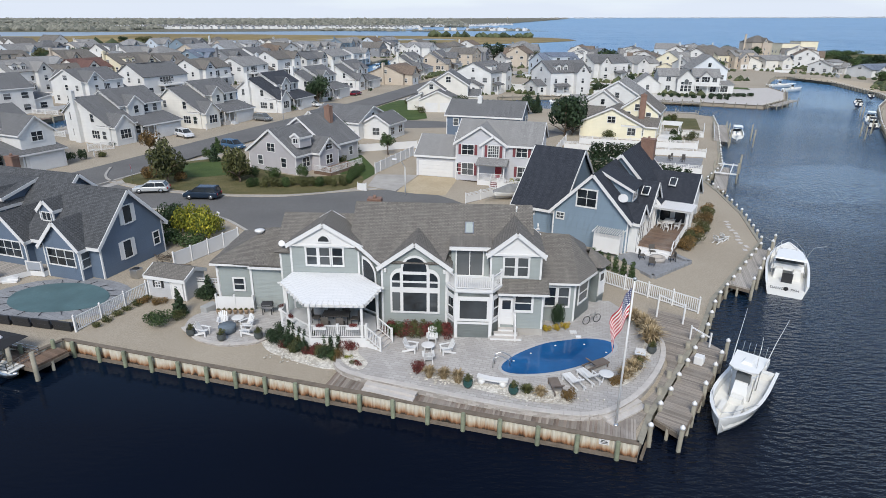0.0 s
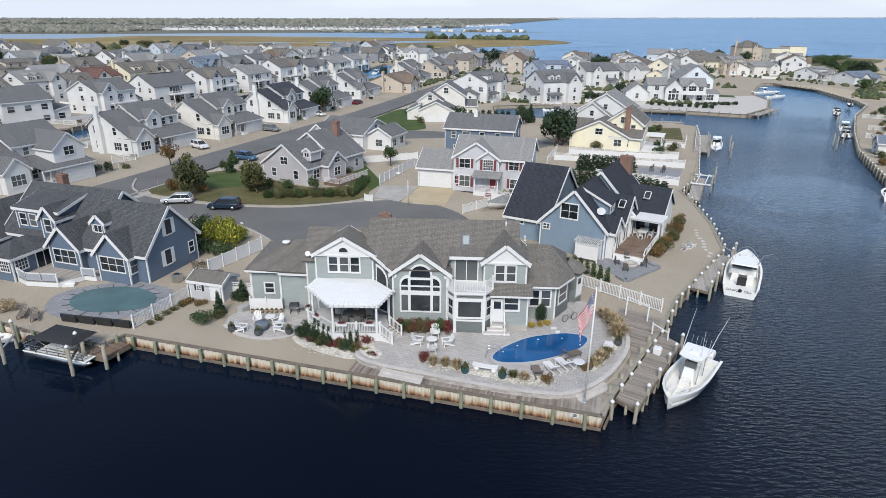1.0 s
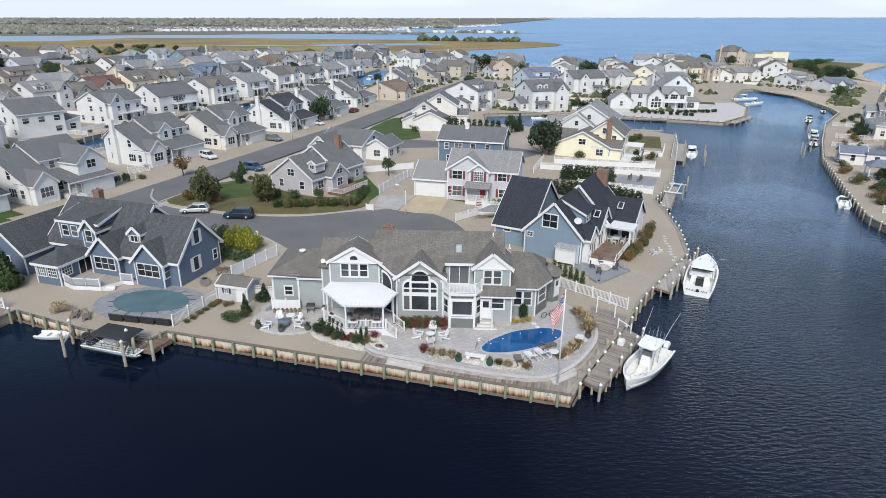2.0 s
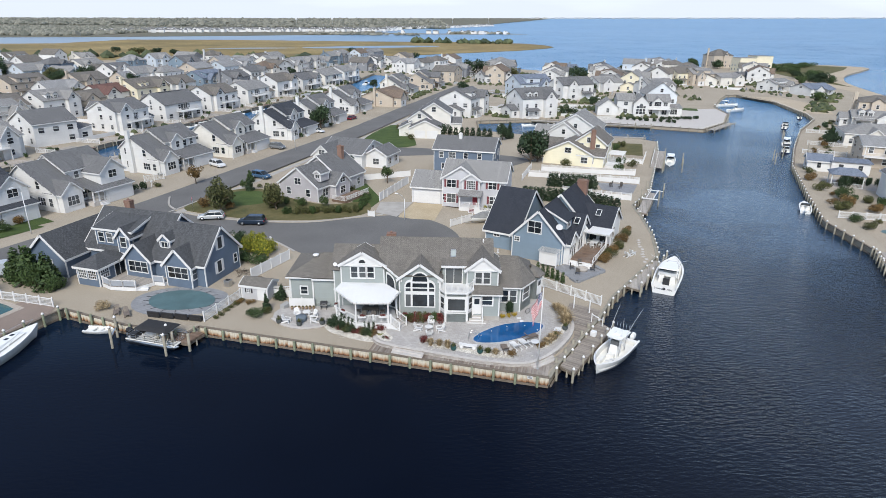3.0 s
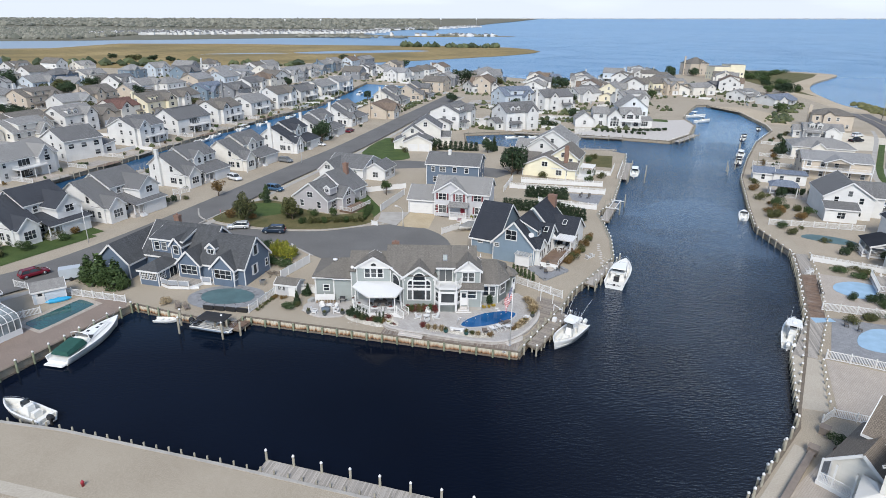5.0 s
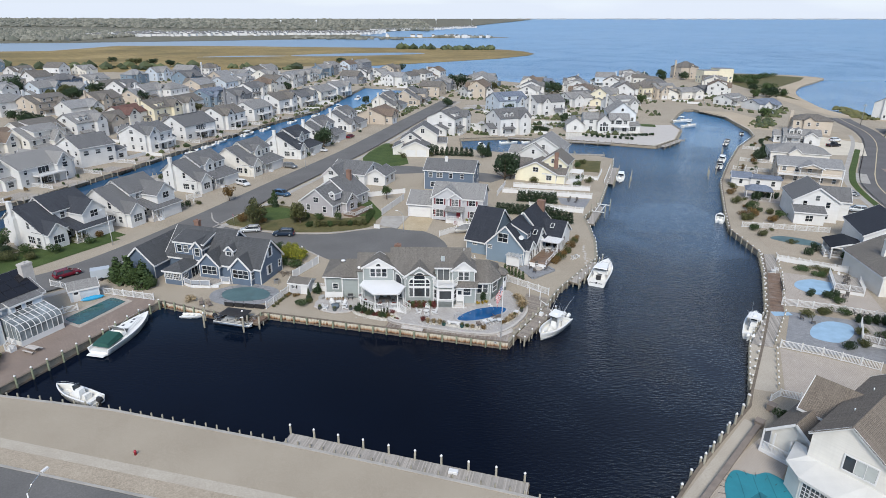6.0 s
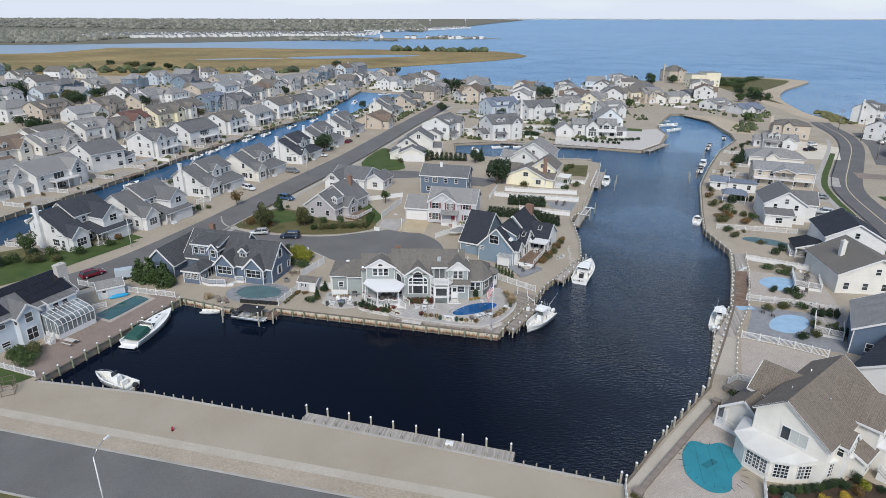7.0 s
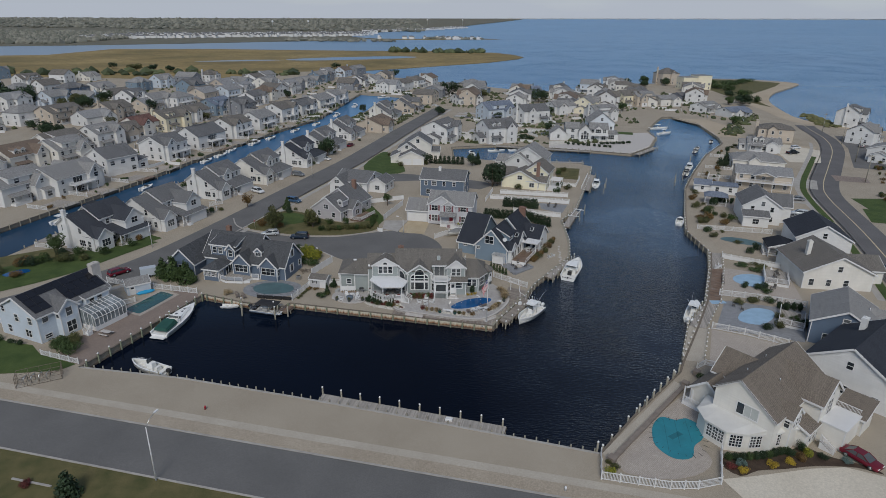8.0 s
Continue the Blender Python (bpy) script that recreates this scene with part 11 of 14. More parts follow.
for x, y, k, c, w, h in ((-6.4, 37.2, "shrub", "red", 1.3, 1.3), (-6.3, 36.0, "shrub", "lime", 0.8, 0.6), (-5.9, 35.3, "shrub", "olive", 0.9, 0.6), (-5.5, 35.1, "shrub", "red", 0.7, 0.8), (-11.9, 38.6, "shrub", "dark", 1.5, 0.9), (-11.2, 38.0, "shrub", "red", 1.0, 0.7), (-10.2, 37.4, "shrub", "olive", 1.5, 1.1), (-9.2, 37.0, "shrub", "red", 1.2, 0.9), (-8.4, 36.8, "shrub", "olive", 1.4, 0.9), (-7.4, 36.4, "shrub", "green", 1.2, 0.8),
                         (-10.6, 38.6, "column", "dark", 0.55, 1.7), (-10.1, 38.2, "column", "dark", 0.55, 1.6), (-9.6, 37.8, "column", "dark", 0.55, 1.6), (-8.2, 37.4, "column", "dark", 0.5, 1.4), (-7.7, 37.2, "column", "dark", 0.5, 1.4), (-7.2, 37.3, "column", "dark", 0.5, 1.5), (-11.6, 39.4, "shrub", "dark", 1.6, 1.3), (-10.9, 38.0, "shrub", "dark", 1.5, 1.2), (-9.9, 37.2, "shrub", "dark", 1.4, 1.1), (-8.9, 37.3, "shrub", "red", 1.3, 1.1), (-8.0, 36.5, "shrub", "dark", 1.3, 1.0), (-11.0, 39.0, "column", "dark", 0.7, 1.9), (-9.0, 37.8, "column", "dark", 0.6, 1.5), (-12.3, 39.0, "shrub", "dark", 1.4, 1.0), (-7.0, 36.2, "shrub", "autumn", 1.2, 0.9)):
    plant(x, y, k, c, w, h, GROUND + 0.04, "in the pebble bed")
for x, y, k, c, w, h in ((-21.6, 41.4, "shrub", "green", 2.6, 1.1), (-20.6, 42.2, "shrub", "olive", 1.5, 0.8), (-20.7, 43.0, "cone", "dark", 1.3, 2.4), (-19.6, 46.2, "cone", "dark", 1.6, 2.0), (-20.2, 45.9, "shrub", "dark", 1.2, 1.3), (-24.6, 45.0, "shrub", "autumn", 1.3, 0.6), (-23.2, 44.9, "shrub", "autumn", 1.4, 0.6), (-17.6, 48.5, "shrub", "dark", 1.2, 1.0)):
    plant(x, y, k, c, w, h, GROUND + 0.01, "in tan gravel")
for k in range(6):
    plant(-26.2 + k * 0.33, 40.8 + k * 0.95, "shrub", "olive", 1.0, 0.5, GROUND, "along the white fence")
# pebble stones by the beds
def stones(poly_c, n, spread, z, seed):
    r = random.Random(seed)
    bm = bmesh.new()
    for _ in range(n):
        x, y = poly_c[0] + r.gauss(0, spread[0]), poly_c[1] + r.gauss(0, spread[1])
        s = r.uniform(0.04, 0.11)
        lathe(bm, [(s * 0.6, 0), (s, s * 0.4), (s * 0.5, s * 0.8)], 5, 0, pose(x, y, z, 0, 0, r.uniform(0, 90)))
    return solo("pebbles", bm, PEBBLE, "loose white pebbles in the bed", "pebbles", kind="stuff")


stones((-9.3, 36.7), 260, (1.2, 0.4), GROUND + 0.05, 4)
stones((6.5, 31.3), 160, (1.0, 0.25), ZT + 0.02, 5)
stones((0.6, 33.3), 140, (0.9, 0.3), ZT + 0.02, 6)

# fences, shed, and small things of this plot
fence([(-27.3, 40.0), (-24.9, 46.4), (-24.6, 47.2)], "white picket pool fence between two plots", "picket", 1.25)
fence([(14.6, 49.9), (20.9, 43.9)], "white picket fence down to the channel", "picket", 1.3)
fence([(-21.0, 46.9), (-18.4, 46.6)], "white lattice-topped garden gate panel", "lattice", 1.5)
fence([(-25.1, 52.5), (-21.4, 59.8)], "solid white vinyl fence along the drive", "solid", 1.5, step=1.9)
fence([(-19.0, 50.5), (-16.5, 49.6)], "short white vinyl fence panel behind the house", "solid", 1.2)
shed = thing("shed", "grey garden shed with brown shingles and white door", "shed", pose(-24.7, 46.4, GROUND, 0, 0, -16))
for vv in (Vol(0, 3.7, 0, 2.5, 1.95, 0.55, "x", over=0.2),):
    build_vol(shed, vv, SIDE["grey"], ROOF["brown"], True)
plank_door(shed, 2.9, -0.02, 0.05, 0, 1.0, 1.75, None, "white plank shed door", False)
window(shed, 1.1, -0.02, 1.0, 0, 0.45, 0.45, 2, 2, True, 0.07)
for s in (-0.42, 0.42):
    bm = bmesh.new()
    box(bm, 1.1 + s - 0.1, 1.1 + s + 0.1, -0.05, 0, 0.95, 1.55)
    part("shutter", bm, BLACK, shed)
arch = bmesh.new()
for s in (0, 2.2):
    bar(arch, (17.3 + s * 0.75, 43.2 - s * 0.55, GROUND), (17.3 + s * 0.75, 43.2 - s * 0.55, GROUND + 2.0 - s * 0.12), 0.12)
bar(arch, (17.3, 43.2, GROUND + 1.95), (18.95, 42.0, GROUND + 1.6), 0.06, 0.09)
solo("gate_frame", arch, WHITE, "white gate posts with a slanted top rail", "gate")
arch = bmesh.new()
for dx, dy in ((0, 0), (1.0, -1.1)):
    bar(arch, (18.6 + dx, 39.6 + dy, GROUND), (18.6 + dx, 39.6 + dy, GROUND + 1.15), 0.11)
bar(arch, (18.6, 39.6, GROUND + 1.05), (19.6, 38.5, GROUND + 0.75), 0.06, 0.1)
solo("dock_rail", arch, WHITE, "white handrail posts at the dock steps", "rail")
bm = bmesh.new()
box(bm, -0.3, 0.3, -0.3, 0.3, 0, 0.62, bevel=0.04)
box(bm, -0.24, 0.24, -0.34, -0.3, 0.1, 0.5)
solo("dock_box", bm, WHITE, "white dock power pedestal box", "box", pose(18.0, 36.4, GROUND - 0.1, 0, 0, 55))
sgn = bmesh.new()
box(sgn, -0.28, 0.28, -0.02, 0, 0, 0.34)
for k in range(3):
    box(sgn, -0.2, 0.2 - 0.08 * (k == 2), -0.024, -0.02, 0.06 + k * 0.09, 0.11 + k * 0.09, 1)
solo("notice_board", sgn, [WHITE, BLACK], "small white notice plate with dark lines", "sign", pose(9.35, 28.05, GROUND - 0.36, 0, 0, -16))
# bicycle-like clutter and orange shrubs by the right wing
bk = thing("bicycle", "grey bicycle leaning by the house wall", "bicycle", pose(11.6, 41.3, ZT, 0, 0, 25))
for s in (-0.5, 0.5):
    bm = bmesh.new()
    tube(bm, [(s + 0.33 * math.cos(a), 0, 0.34 + 0.33 * math.sin(a)) for a in [k * math.pi / 8 for k in range(17)]], 0.03, 5, cap=False)
    part("wheel", bm, BLACK, bk)
bm = bmesh.new()
for a, b in (((-0.5, 0, 0.34), (-0.15, 0, 0.75)), ((-0.15, 0, 0.75), (0.35, 0, 0.75)), ((0.35, 0, 0.75), (0.5, 0, 0.34)), ((-0.15, 0, 0.75), (0.02, 0, 0.34)), ((0.02, 0, 0.34), (0.35, 0, 0.75)), ((0.35, 0, 0.75), (0.33, 0, 1.0))):
    bar(bm, a, b, 0.04)
part("frame", bm, METAL, bk)

# ---- plots round the other houses ----
# slate-blue house: slate patio with a fire pit, shrubs, stepping stones
sheet("patio_slate", [(17.4, 56.4), (19.6, 51.0), (24.4, 54.8), (22.3, 59.6)], GROUND + 0.05, PAVE_SLATE, "slate-grey paved patio with raised edge", "patio", thick=0.05)
for a, b in (((19.6, 51.0), (24.4, 54.8)), ((24.4, 54.8), (23.6, 56.6)), ((19.6, 51.0), (19.0, 52.4))):
    bm = bmesh.new()
    bar(bm, (*a, GROUND + 0.14), (*b, GROUND + 0.14), 0.5, 0.28)
    solo("patio_curb", bm, PAVE_SLATE, "slate-grey raised patio edging", "edging", kind="structure")
bm = bmesh.new()
lathe(bm, [(0.75, 0), (0.75, 0.4), (0.5, 0.4), (0.5, 0.18), (0.1, 0.16)], 16)
solo("fire_pit", bm, BLOCK, "round grey block fire pit", "fire pit", pose(21.4, 55.3, GROUND + 0.05))
for k, (x, y, an) in enumerate(((20.0, 55.8, 90), (21.4, 57.0, 0), (22.8, 55.2, -90), (20.4, 53.9, 150))):
    o = copy_thing(FURN["pc"], pose(x, y, GROUND + 0.05, 0, 0, an))
    tagged(o, "dark folding chair round the fire pit", group="fire pit chairs")
for x, y, an in ((29.6, 60.6, 120), (30.6, 61.4, 120)):
    chair_at(x, y, an, GROUND)
wt = thing("dining_table", "white garden table on the brown deck", "table", pose(BX, BY, GROUND + 0.75, 0, 0, BA) @ pose(10.4, 8.8, 0))
bm = bmesh.new()
box(bm, -0.55, 0.55, -1.0, 1.0, 0.7, 0.75, bevel=0.02)
part("tabletop", bm, WHITE, wt)
for sx in (-0.45, 0.45):
    for sy in (-0.9, 0.9):
        bm = bmesh.new()
        box(bm, sx - 0.04, sx + 0.04, sy - 0.04, sy + 0.04, 0, 0.7)
        part("leg", bm, WHITE, wt)


def mk_white_chair():
    ob = thing("dining_chair", "white garden dining chair on the brown deck", "chair", group="white deck chairs")
    bm = bmesh.new()
    box(bm, -0.24, 0.24, -0.24, 0.24, 0.42, 0.47, bevel=0.01)
    part("seat", bm, WHITE, ob)
    for x in (-0.16, 0, 0.16):
        bm = bmesh.new()
        box(bm, x - 0.04, x + 0.04, 0.22, 0.25, 0.47, 0.95)
        part("back_slat", bm, WHITE, ob)
    for sx in (-0.21, 0.21):
        for sy in (-0.2, 0.22):
            bm = bmesh.new()
            box(bm, sx - 0.025, sx + 0.025, sy - 0.025, sy + 0.025, 0, 0.44)
            part("leg", bm, WHITE, ob)
    return ob


wc = mk_white_chair()
base = pose(BX, BY, GROUND + 0.75, 0, 0, BA)
wc.matrix_basis = base @ pose(9.5, 8.4, 0, 0, 0, 90)
for x, y, an in ((9.5, 9.3, 90), (11.3, 8.4, -90), (11.3, 9.3, -90), (10.4, 7.5, 180), (10.4, 10.0, 0)):
    copy_thing(wc, base @ pose(x, y, 0, 0, 0, an))
for x, y, w, h, c in ((25.6, 58.8, 2.6, 1.5, "autumn"), (26.6, 60.4, 2.6, 1.6, "olive"), (28.0, 62.0, 2.4, 1.5, "autumn"), (29.4, 64.4, 2.6, 1.6, "olive"), (30.8, 67.4, 2.4, 1.5, "autumn"), (32.2, 70.0, 2.2, 1.4, "olive"), (33.2, 72.0, 2.0, 1.2, "autumn")):
    plant(x, y, "shrub", c, w, h, GROUND, "beside the brown deck")
for k in range(6):
    plant(14.8 + k * 0.55, 54.6 - k * 0.72, "column", "green", 0.75, 1.7, GROUND, "in a row by the fence", "row of slim evergreens")
for k in range(11):
    bm = bmesh.new()
    r = random.Random(k)
    box(bm, -0.32, 0.32, -0.22, 0.22, 0, 0.05, bevel=0.02)
    solo("stepping_stone", bm, STONE_CAP, "flat pale stepping stone in gravel", "stone", pose(31.6 + 0.22 * k + r.uniform(-0.25, 0.25), 57.5 + 1.05 * k, GROUND + 0.005, 0, 0, r.uniform(0, 90)), "stepping stones")
dock("dock_sport", [(26.1, 50.3), (27.6, 49.0), (34.2, 58.6), (32.6, 59.9)], "grey plank finger dock on piles", DECK_GREY, GROUND - 0.05)
for x, y in ((27.7, 48.8), (29.4, 51.2), (31.0, 53.6), (32.7, 56.1), (34.4, 58.6), (35.6, 60.4)):
    pile("", x, y, GROUND + 1.0)
for pts in ([(27.4, 96.6), (34.5, 93.0), (40.0, 91.0)], [(22.6, 110.6), (34, 107.5), (46.0, 104.0)], [(26.6, 116.2), (38, 113.5), (47.6, 111.6)]):
    fence(pts, "white lattice-topped vinyl fence across the plot", "lattice", 1.5)
fence([(24.5, 118.5), (20.5, 107.0)], "white vinyl side fence", "lattice", 1.4)
for k in range(9):
    plant(26.0 + k * 1.1, 102.4 - k * 0.3, "column", "dark", 2.2, 3.1, GROUND, "in a tall screen hedge", "screen of evergreens")
for k in range(7):
    plant(29.6 + k * 0.85, 89.6 - k * 1.05, "column", "dark", 2.1, 2.9, GROUND, "in a tall screen hedge", "screen of evergreens")
for k in range(7):
    plant(18.7 + k * 1.15, 92.4 - k * 0.35, "column", "dark", 2.1, 2.8, GROUND, "in a tall screen hedge", "screen of evergreens")
sheet("patio_east", [(36.5, 99.5), (41.5, 95), (45.5, 103.5), (37, 105.5)], GROUND + 0.02, PAVE_SLATE, "grey paved yard by the channel", "patio")
for k, (x, y, an) in enumerate(((39.0, 101.5, 40), (40.6, 100.4, -60), (41.6, 102.4, 150), (39.6, 103.3, 220))):
    tagged(copy_thing(FURN["pc"], pose(x, y, GROUND + 0.02, 0, 0, an)), "dark garden chair on grey paving", group="yard chairs")
for x, y, c in ((48, 124, "green"), (50, 121, "olive"), (45.5, 117.5, "green"), (52, 141, "green"), (55, 146, "olive"), (33.5, 121.5, "olive")):
    plant(x, y, "shrub", c, 3.0, 2.0, GROUND, "beside the pale deck")
sheet("lawn_channel", [(50, 136), (57, 133.5), (62.5, 150), (54, 152)], GROUND + 0.02, GRASS_DRY, "small rough lawn by the channel", "lawn")
fence([(44.5, 127), (53.5, 123.5), (57.5, 133)], "white vinyl fence round a side yard", "lattice", 1.3)
for (cx, cy), L_ in (((44.0, 91.5), 7.0),):
    lf = thing("boat_lift", "empty white steel boat lift over the water", "boat lift", pose(cx, cy, 0, 0, 0, 62))
    for x in (0, L_):
        for y in (-1.7, 1.7):
            bm = bmesh.new()
            tube(bm, [(x, y, -1.5), (x, y, 3.2)], 0.14, 8)
            part("lift_post", bm, PILE, lf)
        bm = bmesh.new()
        bar(bm, (x, -1.7, 1.4), (x, 1.7, 1.4), 0.18)
        part("cross_beam", bm, WHITE, lf)
    for y in (-0.7, 0.7):
        bm = bmesh.new()
        bar(bm, (0, y, 1.6), (L_, y, 1.6), 0.16, 0.12)
        part("bunk", bm, WHITE, lf)
for x, y in ((58.0, 121.0), (62.0, 119.6), (61.0, 128.5), (65.0, 126.8), (96.5, 136.0), (101.8, 133.5), (100.0, 142.5), (105.5, 139.5)):
    pile("", x, y, 3.4, 0.15, False, "tall bare lift post")
dock("dock_east", [(39.0, 84.0), (40.5, 83.2), (47.2, 97.0), (45.4, 97.8)], "brown plank dock along the channel", DECK_GREY, GROUND - 0.1)

# grey cottage corner: lawn, hedges, shrubs, drive
sheet("lawn_corner", smooth_ring([(-46.5, 85.5), (-41, 82), (-32, 79.0), (-22, 78.4), (-14.5, 80.6), (-11.5, 84), (-13, 90), (-20, 88), (-27, 91.5), (-33, 97.5), (-39, 99.5), (-44.5, 94)], 3), GROUND + 0.06, GRASS_DRY, "patchy corner lawn turning brown", "lawn", thick=0.05)
sheet("lawn_corner_green", smooth_ring([(-43, 90), (-37, 87), (-31.5, 90.0), (-34, 96.5), (-40, 97)], 4), GROUND + 0.075, GRASS, "green patch of lawn", "lawn")
sheet("lawn_side", [(-17.5, 92), (-11.5, 86), (-9.8, 91.5), (-14, 104), (-16.5, 103)], GROUND + 0.04, GRASS, "narrow green side lawn", "lawn")
for k in range(9):
    plant(-26.5 + k * 1.55, 82.2 + (0.02 * k * k), "hedge", "olive" if k % 3 else "green", 2.3, 1.5, GROUND + 0.05, "in a trimmed row", "corner hedge")
for k in range(6):
    plant(-13.4 + 0.1 * k, 84.6 + k * 1.5, "hedge", "green", 2.0, 1.3, GROUND + 0.05, "in a trimmed row", "corner hedge")
for x, y, w, h, c in ((-42.5, 86.5, 3.4, 2.4, "autumn"), (-40, 88.5, 3.2, 2.2, "olive"), (-37.5, 85.0, 2.4, 1.5, "autumn"), (-31.5, 88.0, 2.0, 1.3, "green"), (-29.5, 86.2, 3.4, 3.0, "olive"), (-28.2, 88.5, 2.4, 1.8, "green"), (-25.0, 87.0, 2.6, 1.9, "green"), (-38.8, 98.5, 1.8, 2.2, "green"), (-36, 100, 1.4, 1.0, "olive"), (-16.5, 98, 2.2, 1.3, "olive"), (-20.5, 86.6, 2.0, 2.3, "green")):
    plant(x, y, "shrub", c, w, h, GROUND + 0.05, "on the corner lawn")
plant(-39.2, 104.8, "cone", "green", 2.2, 2.8, GROUND, "by the drive")
tree(-50.5, 103.5, 4.2, 3.6, "autumn", seed=2)
tree(-29.2, 85.2, 4.0, 3.4, "olive", z=GROUND + 0.05, seed=5)
tree(-19.0, 110.8, 5.0, 3.0, "dark", trunk=0.4, seed=3)
conifer(-15.5, 106.6, 3.6, 2.0, "green", seed=1)
tree(-9.4, 104.4, 4.2, 3.0, "green", trunk=0.4, seed=4)
fence([(-10.2, 90.4), (-4.9, 104.2)], "stepped white vinyl fence along the drive", "solid", 1.6, step=1.9)
fence([(-15.4, 106.3), (-4.6, 110.6)], "white vinyl fence behind the lawn", "solid", 1.3)
fence([(7.8, 82.0), (13.6, 79.6)], "white vinyl fence by the pink drive", "lattice", 1.4)
fence([(-11.6, 80.8), (-10.4, 80.4)], "short white utility screen panel", "solid", 1.0, step=1.2)
sheet("drive_tan", [(-3.4, 89.6), (2.4, 88.0), (0.5, 78.5), (-3.5, 79.2), (-6.2, 80.2)], GROUND + 0.03, DRIVE_TAN, "tan concrete driveway", "drive")
sheet("drive_grey", [(-10.0, 90.0), (-3.6, 89.8), (-6.4, 80.4), (-10.5, 83)], GROUND + 0.034, CONCRETE, "grey gravelly side drive", "drive")
for k in range(7):
    plant(4.0 + k * 1.2, 87.4 - k * 0.42, "shrub", ("green", "red", "olive", "green", "red", "lime", "green")[k], 1.3, 0.9, GROUND, "before the grey house front", "front border")
sheet("bed_front", smooth_ring([(2.8, 87.9), (7, 86.2), (12.2, 84.6), (12.4, 83.6), (7, 85), (2.8, 86.8)], 3), GROUND + 0.03, MULCH, "dark mulch border", "bed")
# blue house: lime shrubs, drive, woodpile, pool
for x, y, w, h, c in ((-30.4, 64.4, 3.4, 3.4, "dark"), (-30.0, 61.8, 3.2, 3.6, "dark"), (-27.8, 62.2, 3.6, 3.5, "lime"), (-25.9, 61.2, 3.8, 3.2, "lime"), (-26.9, 64.0, 3.2, 3.4, "lime"), (-24.9, 62.6, 2.8, 2.6, "lime"), (-26.2, 58.6, 4.4, 1.3, "green"), (-28.6, 59.4, 3.0, 1.8, "green")):
    plant(x, y, "shrub", c, w, h, GROUND, "beside the blue house")
bm = bmesh.new()
for k in range(26):
    r = random.Random(k)
    x, y = r.uniform(-1.6, 1.6), r.uniform(-1.2, 1.2)
    a = r.uniform(0, 3.14)
    z = 0.1 + 0.5 * max(0, 1 - math.hypot(x, y) / 2) * r.random()
    tube(bm, [(x, y, z), (x + math.cos(a) * 1.1, y + math.sin(a) * 1.1, z + r.uniform(-0.08, 0.2))], 0.05, 5)
solo("brush_pile", bm, TIMBER, "pile of grey branches and boards", "woodpile", pose(-26.4, 53.9, GROUND), kind="stuff")
POOL_L = smooth_ring([(-36.3, 46.8), (-34.8, 48.4), (-32.2, 48.8), (-29.8, 48.0), (-28.0, 46.2), (-28.2, 44.2), (-30.4, 43.3), (-33.2, 43.2), (-35.6, 44.6)], 4)
sheet("pool_deck_blue", smooth_ring([(-38.2, 46.8), (-36, 49.2), (-32, 50), (-28.5, 49), (-26.6, 47), (-26.9, 43), (-30, 41.8), (-34, 41.6), (-37.4, 43.6)], 3), GROUND + 0.03, PAVE_SLATE, "grey paver pool surround", "patio")
cov = sheet("pool_cover", POOL_L, GROUND + 0.07, COVER_GREEN, "oval pool under a dull green winter cover", "pool cover", kind="", thick=0.04)
for k in range(0, len(POOL_L), 2):
    x, y = POOL_L[k]
    dx, dy = x + 32.2, y - 46.0
    d = math.hypot(dx, dy)
    bm = bmesh.new()
    bar(bm, (x, y, GROUND + 0.09), (x + dx / d * 0.7, y + dy / d * 0.7, GROUND + 0.07), 0.05, 0.02)
    part("strap", bm, BLACK, cov)
for k in range(4):
    so = thing("outdoor_sofa", "black outdoor sofa section by the bulkhead", "sofa", pose(-33.6 + k * 1.75, 41.5 - k * 0.33, GROUND + 0.03, 0, 0, -13), "black sofa sections")
    bm = bmesh.new()
    box(bm, -0.8, 0.8, -0.38, 0.38, 0, 0.38, bevel=0.03)
    part("seat", bm, BLACK, so)
    bm = bmesh.new()
    box(bm, -0.8, 0.8, -0.42, -0.25, 0.38, 0.78, bevel=0.03)
    part("backrest", bm, BLACK, so)
for x, y, an in ((-38.6, 42.4, 20), (-37.2, 41.9, 30)):
    brown_at(x, y, an, GROUND + 0.02)
plant(-40.6, 43.4, "shrub", "straw", 2.2, 1.2, GROUND, "on the pale yard")
ac = thing("air_conditioner", "grey outdoor air-conditioning unit", "machine", pose(-27.6, 50.3, GROUND + 0.02, 0, 0, -18))
bm = bmesh.new()
box(bm, -0.4, 0.4, -0.4, 0.4, 0, 0.85, bevel=0.03)
part("casing", bm, METAL, ac)
bm = bmesh.new()
lathe(bm, [(0.32, 0.85), (0.32, 0.88), (0.05, 0.9)], 12)
part("fan_grille", bm, BLACK, ac)
dock("dock_blue", [(-33.2, 38.2), (-28.2, 36.8), (-27.8, 38.6), (-32.6, 40.0)], "low brown plank dock by the lift", DECK_GREY, GROUND - 0.2)
for x, y in ((-36.8, 38.4), (-36.2, 35.9), (-30.2, 36.4), (-29.6, 34.2)):
    pile("", x, y, 2.6, 0.15, True, "lift post beside the pontoon boat")
bm = bmesh.new()
bar(bm, (-36.8, 38.4, 1.3), (-36.2, 35.9, 1.3), 0.14)
bar(bm, (-30.2, 36.4, 1.3), (-29.6, 34.2, 1.3), 0.14)
solo("lift_frame", bm, METAL, "steel cross beams of a boat lift", "boat lift")
conifer(-54.0, 51.6, 5.4, 4.6, "green", seed=2)
conifer(-50.8, 50.0, 5.0, 4.2, "green", seed=3)
